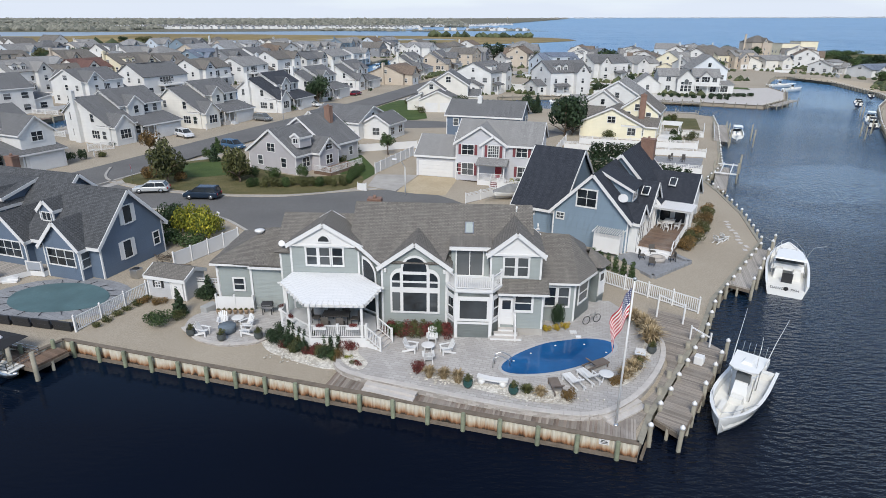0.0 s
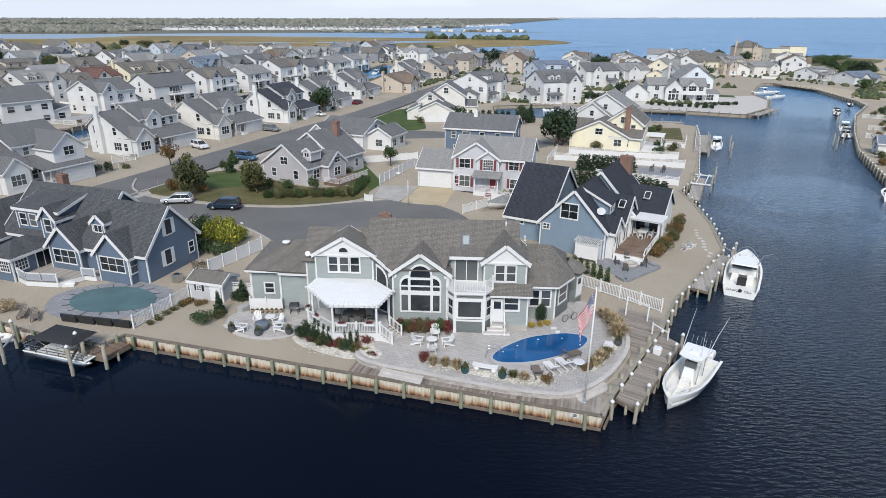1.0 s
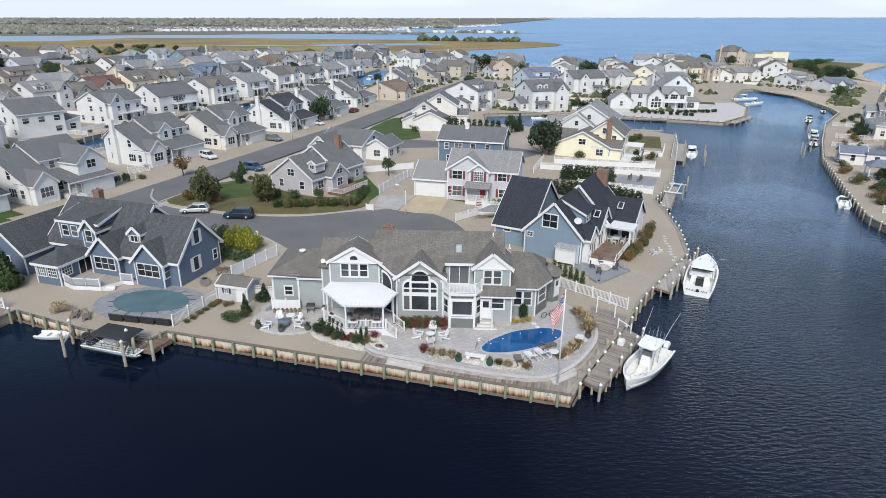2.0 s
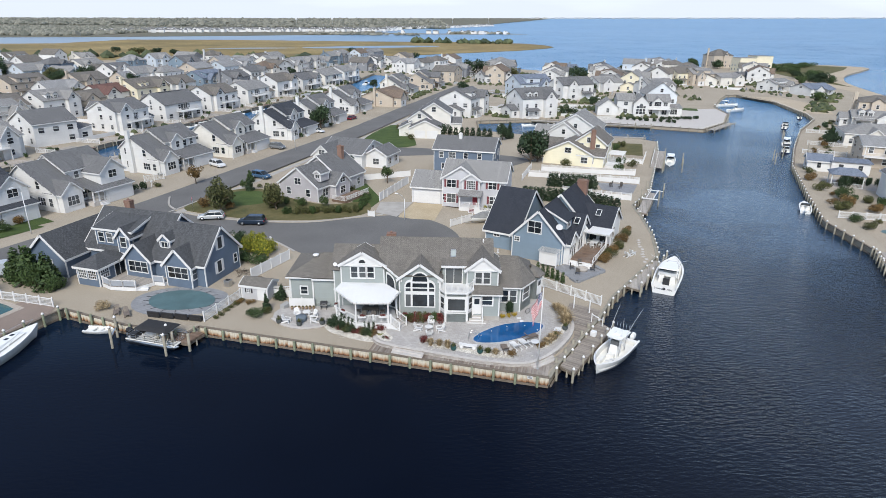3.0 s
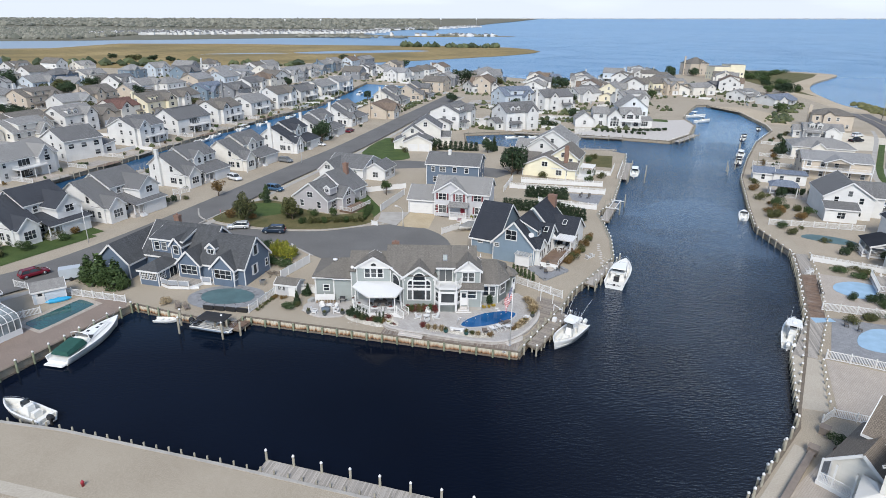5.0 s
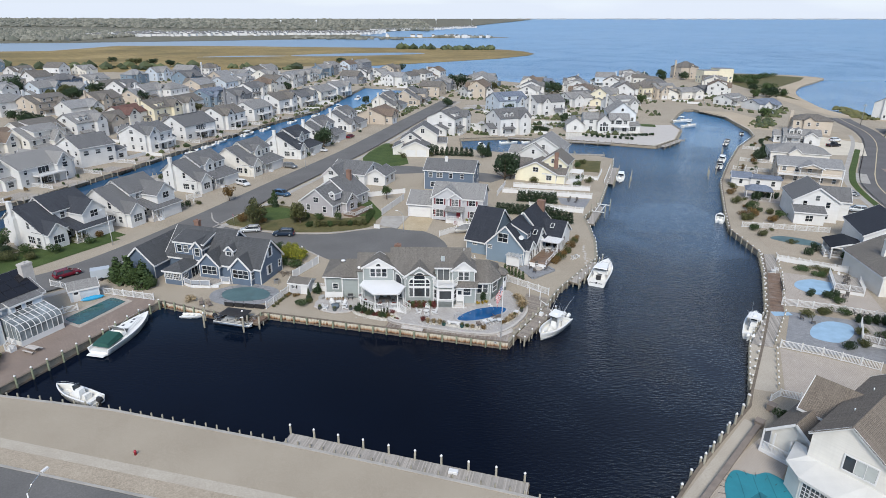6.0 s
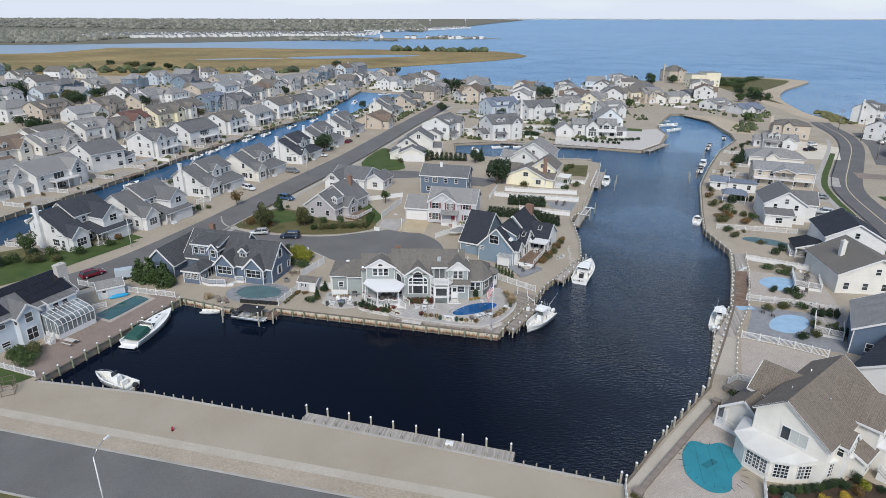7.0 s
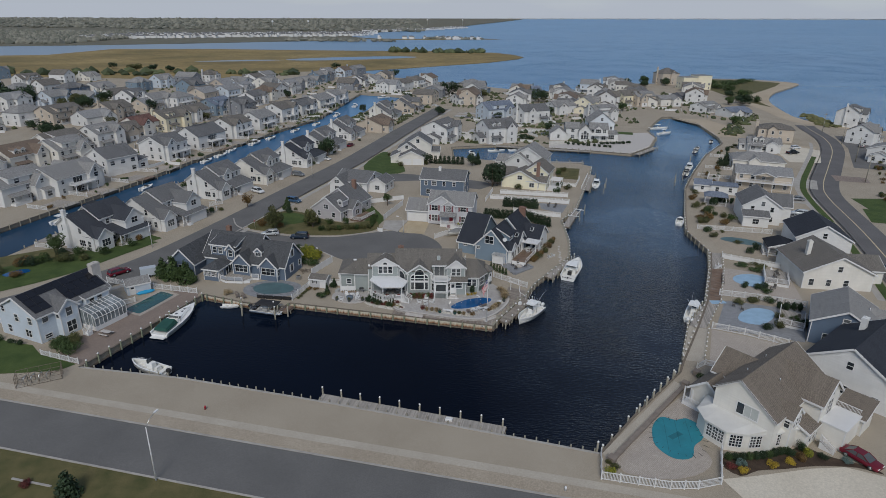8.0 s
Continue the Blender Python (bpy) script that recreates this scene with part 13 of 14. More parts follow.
house(101, 116, -24, [Vol(-4, 4, -2.5, 2.5, 2.8, 0.5, "f"), Vol(-9, -4, -2, 3, 2.6, 1.2, "x")], SIDE["white"], ROOF["blue"], "low white annexe with blue-grey roofs", True, 61, sides="03")
sheet("pavement_bay", ribbon(offset_line(ROAD_R, -8.0)[10:34], 1.4), GROUND + 0.03, CONCRETE, "pale concrete pavement beside the bay road", "pavement")
sheet("lawn_road", ribbon(offset_line(ROAD_R, -6.2)[14:34], 1.9), GROUND + 0.036, GRASS, "rough grass verge of the bay road", "verge")
sheet("lawn_road_east", [(140, 108), (136, 92), (150, 60), (200, 60), (200, 104)], GROUND + 0.02, GRASS, "green lawn across the bay road", "lawn")
sheet("lot_sand", [(150, 168), (176, 192), (184, 190), (160, 162)], GROUND + 0.02, SAND, "sandy parking lot", "lot")
for (x, y) in ((207, 226), (196, 196), (176, 160), (156, 128), (144, 100)):
    up = thing("utility_pole", "tall wooden utility pole beside the bay road", "pole", pose(x + 4, y, GROUND))
    bm = bmesh.new()
    tube(bm, [(0, 0, 0), (0, 0, 10)], [0.16, 0.11], 7)
    part("pole", bm, PILE, up)
    bm = bmesh.new()
    box(bm, -1.1, 1.1, -0.06, 0.06, 9.2, 9.35)
    part("crossarm", bm, PILE, up)
# cove terraces
sheet("terrace_cove", [(60, 191), (92, 178), (106, 192), (117, 212), (119, 226), (104, 224), (94, 206), (72, 200)], GROUND + 0.03, STONE_CAP, "pale stone terrace round the cove house", "terrace")
sheet("beach_cove", [(152, 272), (157, 250), (150, 216), (160, 212), (172, 235), (170, 268)], GROUND + 0.03, SAND, "pale sandy yard at the cove", "yard")
for k in range(6):
    plant(86 + k * 2.6, 196 + k * 0.6, "hedge", "dark", 3.2, 1.3, GROUND, "below the cove house windows", "cove hedge")
house(237, 428, 3, [Vol(-12, 0, -6, 6, 9.6, 0.3, "f", over=0.15), Vol(0, 12, -6.6, 6, 11.0, 0.3, "f", over=0.15)], SIDE["cream"], ROOF["light"], "cream flat-roofed block by the bay", False, 71)

# foreground: long low dock, lamp, verge details
dock("dock_front", [(-18.2, 5.9), (8.2, -3.3), (8.9, -1.4), (-17.5, 7.8)], "long low weathered plank dock", DECK_GREY, GROUND - 0.1)
for k in range(10):
    t = k / 9
    pile("", -17.5 + 25.9 * t, 7.7 - 9.0 * t, GROUND + 1.1, 0.13)
bm = bmesh.new()
box(bm, -0.5, 0.5, -0.3, 0.3, 0, 0.35, bevel=0.03)
solo("dock_box", bm, WHITE, "low white dock storage box", "box", pose(1.0, 0.4, GROUND - 0.1, 0, 0, -18))
def street_lamp(x, y, ang, h=7.9, arm=1.7):
    ob = thing("street_lamp", "slim pale street lamp with a curved arm", "street lamp", pose(x, y, GROUND, 0, 0, ang))
    bm = bmesh.new()
    tube(bm, [(0, 0, 0), (0, 0, h)], [0.09, 0.055], 8)
    part("pole", bm, WHITE, ob)
    bm = bmesh.new()
    tube(bm, [(0, 0, h - 0.1), (arm * 0.35, 0, h + 0.55), (arm, 0, h + 0.95)], 0.035, 6)
    part("arm", bm, METAL, ob)
    bm = bmesh.new()
    rbox(bm, arm - 0.1, arm + 0.55, -0.14, 0.14, h + 0.86, h + 1.0, 0.03)
    part("lamp_head", bm, WHITE, ob)
    return ob
street_lamp(-35.6, -9.6, 70)
street_lamp(-4.9, 78.7, 170, 3.9, 1.2)
street_lamp(-65.8, 71.0, 250, 7.2, 1.2)
street_lamp(-36.5, 140.0, 160, 7.0, 1.2)
conifer(-44.9, -11.6, 3.6, 3.4, "dark", seed=9)
plant(-51.0, -9.6, "shrub", "red", 2.0, 0.8, GROUND + 0.03, "on the brown lawn")
bm = bmesh.new()
bar(bm, (-53.1, -8.4, GROUND + 0.08), (-47.7, -10.0, GROUND + 0.08), 0.25, 0.16)
solo("edging", bm, CONCRETE, "pale concrete edging in the lawn", "edging", kind="structure")
for x, y, mat, lab in ((-33.9, 4.6, RED, "small red marker post in gravel"), (14.0, -14.0, WHITE, "small white utility cover in gravel")):
    bm = bmesh.new()
    lathe(bm, [(0.14, 0), (0.14, 0.35), (0.18, 0.4), (0.1, 0.6)], 10)
    solo("marker", bm, mat, lab, "marker", pose(x, y, GROUND))
mb = thing("mailbox", "white mailbox on a post at the kerb", "mailbox", pose(-25.6, 66.0, GROUND, 0, 0, 40))
bm = bmesh.new()
box(bm, -0.06, 0.06, -0.06, 0.06, 0, 1.1)
part("post", bm, WHITE, mb)
bm = bmesh.new()
box(bm, -0.1, 0.1, -0.28, 0.28, 1.1, 1.35, bevel=0.05)
part("box", bm, WHITE, mb)
for x, y in ((-58.6, 100.5), (-49.6, 127.5), (-53.9, 113.6)):
    copy_thing(mb, pose(x, y, GROUND, 0, 0, 160))
st = thing("stop_sign", "red octagonal stop sign on a steel post", "sign", pose(-44.1, 83.9, GROUND, 0, 0, -60))
bm = bmesh.new()
tube(bm, [(0, 0, 0), (0, 0, 2.6)], 0.035, 6)
part("post", bm, METAL, st)
bm = bmesh.new()
lathe(bm, [(0.4, -0.015), (0.4, 0.015)], 8, 0, pose(0, -0.05, 2.3, 90, 22.5, 0))
pl = part("plate", bm, RED, st)
bm = bmesh.new()
box(bm, -0.24, 0.24, -0.072, -0.066, 2.24, 2.36)
part("legend_bar", bm, WHITE, pl)

# yards along both banks of the narrow canal: docks, decks, fences, patios and shrubs
def canal_yards():
    rng = random.Random(17)
    west = [(-106.0, 99.0), (-93.6, 135.0), (-84.0, 172.0), (-66.3, 228.4), (-50.3, 269.0), (-42.0, 330.0)]
    east = [(-96.0, 70.0), (-79.0, 133.0), (-68.0, 152.0), (-58.0, 177.0), (-50.0, 202.0), (-43.0, 230.0), (-27.0, 290.0)]
    for line, side, tag in ((west, -1, "west"), (east, 1, "east")):
        d, k = 6.0, 0
        total = sum(math.dist(a, b) for a, b in zip(line, line[1:]))
        while d < total - 6:
            r, i = d, 0
            while r > math.dist(line[i], line[i + 1]):
                r -= math.dist(line[i], line[i + 1])
                i += 1
            a, b = Vector(line[i]), Vector(line[i + 1])
            u = (b - a).normalized()
            out = Vector((-u.y, u.x)) if side < 0 else Vector((u.y, -u.x))
            p = a + u * r
            ang = math.degrees(math.atan2(u.y, u.x))
            k += 1
            w = rng.uniform(4.5, 7.5)
            # plank dock over the bulkhead
            bm = bmesh.new()
            bar(bm, (*(p - out * 1.1 + u * w / 2), GROUND + 0.06), (*(p + out * 1.4 + u * w / 2), GROUND + 0.06), w, 0.1)
            solo("dock", bm, DECK_GREY if k % 3 else DECK_BROWN, "weathered plank dock along the narrow canal", "dock", group="canal docks")
            for q in (0.0, w):
                s = p + u * q - out * 1.2
                pile("", s.x, s.y, GROUND + rng.uniform(0.5, 1.1), 0.13, False, "mooring post at a canal dock")
            s, e = p + u * -3.2 + out * 1.6, p + u * -3.2 + out * rng.uniform(8, 10)
            fence([tuple(s), tuple(e)], "white vinyl fence between canal yards", "picket", 1.2, step=4.2)
            c = p + u * (w * 0.4) + out * 4.6
            corners = [c + u * x + out * y for x, y in ((-3.6, -2.6), (3.6, -2.6), (3.6, 2.6), (-3.6, 2.6))]
            sheet("patio_%s_%d" % (tag, k), [tuple(q) for q in corners], GROUND + 0.03, rng.choice((PAVE, PAVE_TAN, DECK_GREY, CONCRETE)), "small paved back yard by the canal", "patio")
            for q in range(2):
                s = p + u * rng.uniform(-2.6, 9) + out * rng.uniform(2.2, 7.5)
                plant(s.x, s.y, "shrub", rng.choice(("green", "dark", "olive", "autumn", "green")), rng.uniform(1.0, 2.4), rng.uniform(0.7, 1.7), GROUND + 0.03, "in a canal-side yard")
            d += rng.uniform(14, 18)


canal_yards()

# planted strip along the channel's far bank
def bank_strip():
    rng = random.Random(23)
    line = [(73.5, 77.0), (80.0, 92.0), (93.5, 121.0), (107.5, 144.0), (126.5, 173.0), (146.0, 197.0)]
    for (ax, ay), (bx, by) in zip(line, line[1:]):
        n = int(math.dist((ax, ay), (bx, by)) / 2.6)
        nx, ny = (by - ay) / math.dist((ax, ay), (bx, by)), -(bx - ax) / math.dist((ax, ay), (bx, by))
        for k in range(n):
            o = rng.uniform(1.2, 7.0)
            if rng.random() < 0.25:
                continue
            t = (k + rng.random()) / n
            plant(ax + (bx - ax) * t + nx * o, ay + (by - ay) * t + ny * o, "shrub", rng.choice(("olive", "autumn", "green", "dark", "olive")), rng.uniform(1.2, 2.8), rng.uniform(0.8, 1.8), GROUND, "in the planted strip by the bulkhead")


bank_strip()

# corner lawn trees
tree(-39.0, 83.4, 6.4, 6.0, "olive", trunk=0.2, seed=31)
tree(-29.1, 84.6, 5.5, 4.4, "olive", trunk=0.15, seed=32)
conifer(-37.5, 98.0, 3.0, 2.0, seed=33)
tree(-51.4, 130.5, 3.7, 2.8, "dark", seed=34)
for k, (x, y, h, w, c) in enumerate(((-150, 296, 8, 10, "dark"), (-160, 305, 7, 9, "dark"), (-190, 330, 8, 11, "dark"), (-176, 300, 7, 8, "olive"), (-128, 352, 6, 7, "dark"), (-60, 322, 5, 6, "dark"), (22, 240, 5, 5, "dark"), (2, 330, 7, 8, "dark"), (66, 300, 6, 7, "dark"), (132, 300, 6, 7, "green"), (178, 252, 5, 6, "green"), (150, 182, 4, 5, "dark"), (120, 152, 3.6, 4, "dark"))):
    tree(x, y, h, w, c, trunk=0.15, seed=60 + k)

# raised white-railed decks of the right bank, a hedge and fuller planting
def rail_deck(x, y, ang, w, d, z, label):
    ob = thing("deck", label, "deck", pose(x, y, GROUND, 0, 0, ang))
    bm = bmesh.new()
    box(bm, -w / 2, w / 2, -d / 2, d / 2, z - 0.18, z)
    part("floor", bm, DECK_GREY, ob)
    bm = bmesh.new()
    box(bm, -w / 2 + 0.05, w / 2 - 0.05, -d / 2 + 0.05, d / 2 - 0.05, 0, z - 0.18)
    part("skirt", bm, WHITE, ob)
    for a, b in (((-w / 2, -d / 2), (-w / 2, d / 2)), ((-w / 2, d / 2), (w / 2, d / 2)), ((-w / 2, -d / 2), (w * 0.2, -d / 2))):
        bm = bmesh.new()
        rail_run(bm, (*a, z), (*b, z), 0.95, 0.18)
        part("railing", bm, WHITE, ob)
    for px, py in ((-w / 2, -d / 2), (-w / 2, d / 2), (w / 2, d / 2), (w * 0.2, -d / 2), (-w / 2, 0)):
        bm = bmesh.new()
        box(bm, px - 0.07, px + 0.07, py - 0.07, py + 0.07, 0, z + 1.08)
        part("post", bm, WHITE, ob)
    return ob


rail_deck(76.7, 45.9, 62, 7.5, 4.6, 0.8, "raised grey deck with white railings by the pool")
rail_deck(68.3, 26.8, 55, 6.5, 4.2, 0.7, "raised grey deck with white railings beside the navy house")
for x, y, z, an in ((76.0, 45.2, 0.8, 20), (77.4, 46.4, 0.8, 120), (78.0, 48.0, 0.8, 200), (68.0, 25.6, 0.7, 40), (69.6, 26.8, 0.7, 150)):
    tagged(copy_thing(FURN["pc"], pose(x, y, GROUND + z, 0, 0, an)), "dark garden chair on a raised deck", group="pool terrace chairs")
for k in range(4):
    plant(69.3 + k * 1.25, 31.8 - k * 0.2, "hedge", "dark", 2.2, 1.7, GROUND, "clipped behind the deck")
for x, y, w, h, c in ((62.0, 34.4, 2.6, 1.3, "olive"), (65.1, 35.0, 2.4, 1.2, "olive"), (67.7, 42.2, 2.2, 1.4, "dark"), (71.3, 41.2, 2.2, 1.9, "dark"), (70.9, 39.2, 2.4, 1.2, "green"), (82.9, 64.0, 2.8, 1.9, "dark"), (61.8, 24.0, 2.4, 1.6, "dark"), (64.4, 24.6, 2.2, 1.6, "olive"), (76.4, 73.4, 2.6, 1.8, "olive"), (84.6, 82.8, 3.4, 2.0, "autumn"), (87.5, 89.6, 3.2, 1.8, "olive"), (80.4, 68.6, 2.4, 1.0, "olive"), (85.6, 59.0, 2.2, 2.2, "dark"), (73.5, 53.6, 4.0, 0.9, "green"), (77.5, 54.6, 4.0, 0.8, "olive")):
    plant(x, y, "shrub", c, w, h, GROUND + 0.03, "in a pool-side bed")
# big shrubs beside the pale house, and along the street verge
for x, y, w, h, c in ((-63.2, 22.9, 4.4, 2.3, "green"), (-60.8, 21.8, 4.2, 2.0, "green"), (-62.0, 24.2, 4.0, 2.2, "olive"), (-82.1, 62.5, 4.6, 2.2, "olive"), (-78.1, 63.2, 3.6, 1.8, "olive"), (-75.2, 66.6, 3.2, 2.0, "green"), (-88.7, 60.0, 4.4, 2.6, "dark"), (-70.9, 72.4, 3.0, 1.4, "green")):
    plant(x, y, "shrub", c, w, h, GROUND + 0.05, "spreading on the lawn")

# dark trees among the rows, and timber docks round the two points of the channel
for k, (x, y, h, w, c) in enumerate(((-172, 229, 5.5, 6.5, "dark"), (-180, 232, 5, 6, "dark"), (-213, 321, 8, 10, "dark"), (-199, 317, 7.5, 9, "olive"), (-36, 175.5, 6.8, 5.6, "dark"), (-69, 283, 5, 6, "dark"), (-124, 270, 5.5, 5, "dark"), (88, 339, 9, 13, "dark"), (53.6, 203.5, 3.6, 4.6, "dark"), (12, 206, 4.5, 4.5, "dark"), (33, 223, 4, 4.5, "olive"), (70, 232, 4.5, 5, "dark"), (95, 240, 4, 4, "green"), (48, 262, 5, 6, "dark"), (18, 284, 6, 7, "dark"), (84, 288, 4.5, 5, "dark"), (-134, 205, 5, 5, "dark"), (-119, 240, 4.5, 5, "olive"))):
    tree(x, y, h, w, c, trunk=0.15, seed=90 + k)


def bank_dock(ax, ay, bx, by, w, label, every=3.6, rail=False):
    """A plank walk from a to b on round posts, its white-railed edge optional."""
    ob = thing("dock", label, "dock", group="channel docks")
    a, b = Vector((ax, ay, GROUND + 0.08)), Vector((bx, by, GROUND + 0.08))
    u = (b - a).normalized()
    s = Vector((-u.y, u.x, 0)) * (w / 2)
    bm = bmesh.new()
    n = int((b - a).length / 0.24)
    for i in range(n):
        c = a + (b - a) * ((i + 0.5) / n)
        bar(bm, c - s, c + s, 0.225, 0.06)
    part("planking", bm, DECK_GREY, ob)
    for sg in (-1, 1):
        bm = bmesh.new()
        bar(bm, a + s * sg * 0.9 - Vector((0, 0, 0.14)), b + s * sg * 0.9 - Vector((0, 0, 0.14)), 0.12, 0.2)
        part("beam", bm, PILE, ob)
        m = max(2, int((b - a).length / every) + 1)
        for i in range(m):
            p = a + (b - a) * (i / (m - 1)) + s * sg * 1.06
            bm = bmesh.new()
            lathe(bm, [(0.13, -2.0), (0.125, 0.0), (0.115, GROUND + 0.75 + 0.3 * ((i * 7) % 3) / 2)], 8, 0, pose(p.x, p.y, 0))
            part("post", bm, PILE, ob)
    if rail:
        bm = bmesh.new()
        rail_run(bm, a + s * 0.95, b + s * 0.95, gap=0.2)
        part("railing", bm, WHITE, ob)
    return ob


bank_dock(55.5, 119.5, 64.0, 140, 2.8, "long weathered plank dock with white rail on the point", 4.2, True)
bank_dock(66.5, 159.5, 31, 164.5, 2.4, "grey plank dock along the inlet", 5.0)
bank_dock(37, 192.9, 76, 180.9, 2.4, "weathered dock on dark posts before the point house", 4.6)
bank_dock(94, 174.6, 108, 189.2, 2.2, "short weathered dock round the end of the point", 4.6)

# yards between the far bank and the bay road: paving, a railed deck, fences, hedges and a planted roadside
for nm, poly, mat, lab in (("patio_garden", [(74.5, 68.5), (81.5, 65.5), (86.0, 77.0), (79.5, 80.0)], GRAVEL_TAN, "tan gravel garden by the bulkhead"),
                           ("patio_round", [(88.0, 101.0), (97.0, 98.5), (100.5, 108.0), (92.5, 112.0)], PAVE_TAN, "tan paved terrace by the bulkhead"),
                           ("drive_bay", [(128.0, 124.0), (136.0, 118.5), (143.5, 130.5), (136.5, 136.5)], CONCRETE, "pale concrete drive by the bay road"),
                           ("yard_brick", [(150.5, 130.0), (161.0, 126.5), (165.0, 134.0), (154.5, 138.5)], PAVE_RED, "brick-red paved yard across the road"),
                           ("lawn_bay", [(128.5, 84.0), (140.0, 80.0), (147.0, 92.0), (135.5, 97.0)], GRASS, "green lawn across the bay road"),
                           ("lot_sand", [(152.0, 160.0), (164.0, 158.0), (180.0, 182.0), (172.0, 196.0), (160.0, 184.0)], DRIVE_PALE, "pale sandy parking lot")):
    sheet(nm, poly, GROUND + 0.026, mat, lab, "yard")
rail_deck(106.2, 132.6, 58, 7.0, 3.6, 0.7, "raised grey deck with white railings by the channel")
rail_deck(85.6, 61.0, -22, 5.6, 3.0, 0.6, "small white-railed porch deck")
fence([(103.0, 138.0), (112.5, 133.5)], "white vinyl fence between bank yards", "picket", 1.2, step=3.2)
fence([(112.0, 150.5), (121.0, 146.0)], "white vinyl fence between bank yards", "picket", 1.2, step=3.2)
fence([(124.0, 171.0), (134.0, 166.0)], "white vinyl fence between bank yards", "picket", 1.2, step=3.4)
conifer(124.6, 159.3, 4.6, 3.0, seed=41)
conifer(127.0, 161.5, 3.6, 2.4, seed=42)
for k in range(5):
    plant(93.0 + k * 1.5, 104.8 - k * 0.5, "hedge", "dark", 2.2, 2.0, GROUND, "clipped beside the terrace")
_rb = random.Random(77)
for k in range(26):
    t = _rb.random()
    o = _rb.uniform(8.5, 17)
    plant(138 + 42 * t + o * 0.8, 106 + 58 * t - o * 0.6, "shrub", _rb.choice(("olive", "dark", "green", "autumn")), _rb.uniform(1.4, 3.2), _rb.uniform(0.9, 2.0), GROUND, "beside the bay road")
for x, y in ((90.6, 129.0), (94.2, 127.2), (92.6, 133.6), (110.6, 160.4), (114.0, 158.4), (112.4, 164.2)):
    pile("", x, y, GROUND + 1.9, 0.15, False, "tall dark boat-lift post")

# ---- distance: woods, the low town, marsh scrub ----
def clumps(name, n, region, size, mat, label, seed, h=1.0, z=0.5):
    """Many uneven leafy clumps in one sheet: far woods."""
    r = np.random.RandomState(seed)
    vs, fs = [], []
    ico = [(0, 0, 1), (0.9, 0, 0.45), (0.28, 0.85, 0.45), (-0.72, 0.53, 0.45), (-0.72, -0.53, 0.45), (0.28, -0.85, 0.45), (0.75, 0.5, -0.1), (-0.3, 0.9, -0.1), (-0.95, 0, -0.1), (-0.3, -0.9, -0.1), (0.75, -0.5, -0.1)]
    fc = [(0, 1, 2), (0, 2, 3), (0, 3, 4), (0, 4, 5), (0, 5, 1), (1, 6, 2), (2, 7, 3), (3, 8, 4), (4, 9, 5), (5, 10, 1), (2, 6, 7), (3, 7, 8), (4, 8, 9), (5, 9, 10), (1, 10, 6)]
    made = 0
    while made < n:
        x, y = region(r)
        s = size * (0.5 + r.rand())
        k = len(vs)
        for a, b, c in ico:
            vs.append((x + a * s * (0.7 + 0.6 * r.rand()), y + b * s * (0.7 + 0.6 * r.rand()), z + lift(x, y) + (c + 0.12) * s * h * (0.7 + 0.6 * r.rand())))
        fs += [tuple(k + i for i in f) for f in fc]
        made += 1
    me = bpy.data.meshes.new(name)
    me.from_pydata(vs, [], fs)
    me.materials.append(mat)
    return solo(name, me, None, label, "woods", kind="stuff")


# bare grey woods and scrub, paled further: distance haze put into the leaf colours
HAZED_WOOD = foliage("far_woods", (0.1, 0.106, 0.085), (0.215, 0.208, 0.168))
SCRUB = foliage("marsh_scrub", (0.03, 0.042, 0.018), (0.085, 0.1, 0.045))
clumps("far_woods", 7000, lambda r: (-1500 + 900 * r.rand() ** 0.8, 1090 + 700 * r.rand() ** 1.5), 5.2, HAZED_WOOD, "grey-green bare woods on the far shore", 1, 0.9)
clumps("far_woods_back", 7000, lambda r: (-3200 + 3300 * r.rand(), 2250 + 2200 * r.rand()), 8.5, HAZED_WOOD, "dim line of woods behind the far town", 2, 0.8)
clumps("islet_trees", 50, lambda r: (-20 + 150 * r.rand(), 985 - 40 * r.rand() - 20), 5, SCRUB, "dark trees on the marsh point", 3, 1.0)
clumps("islet_scrub", 60, lambda r: (60 + 150 * r.rand(), 1545 + 40 * r.rand()), 5, HAZED_WOOD, "low scrub on the islet", 4, 0.8)
clumps("marsh_scrub", 90, lambda r: (-420 + 330 * r.rand(), 520 + 40 * r.rand() ** 2), 4.5, SCRUB, "dark scrub at the marsh edge", 5, 0.8, 0.6)
clumps("shore_scrub", 120, lambda r: (-260 + 250 * r.rand(), 1330 + 120 * r.rand()), 5, HAZED_WOOD, "low scrub along the far shore", 6, 0.7)


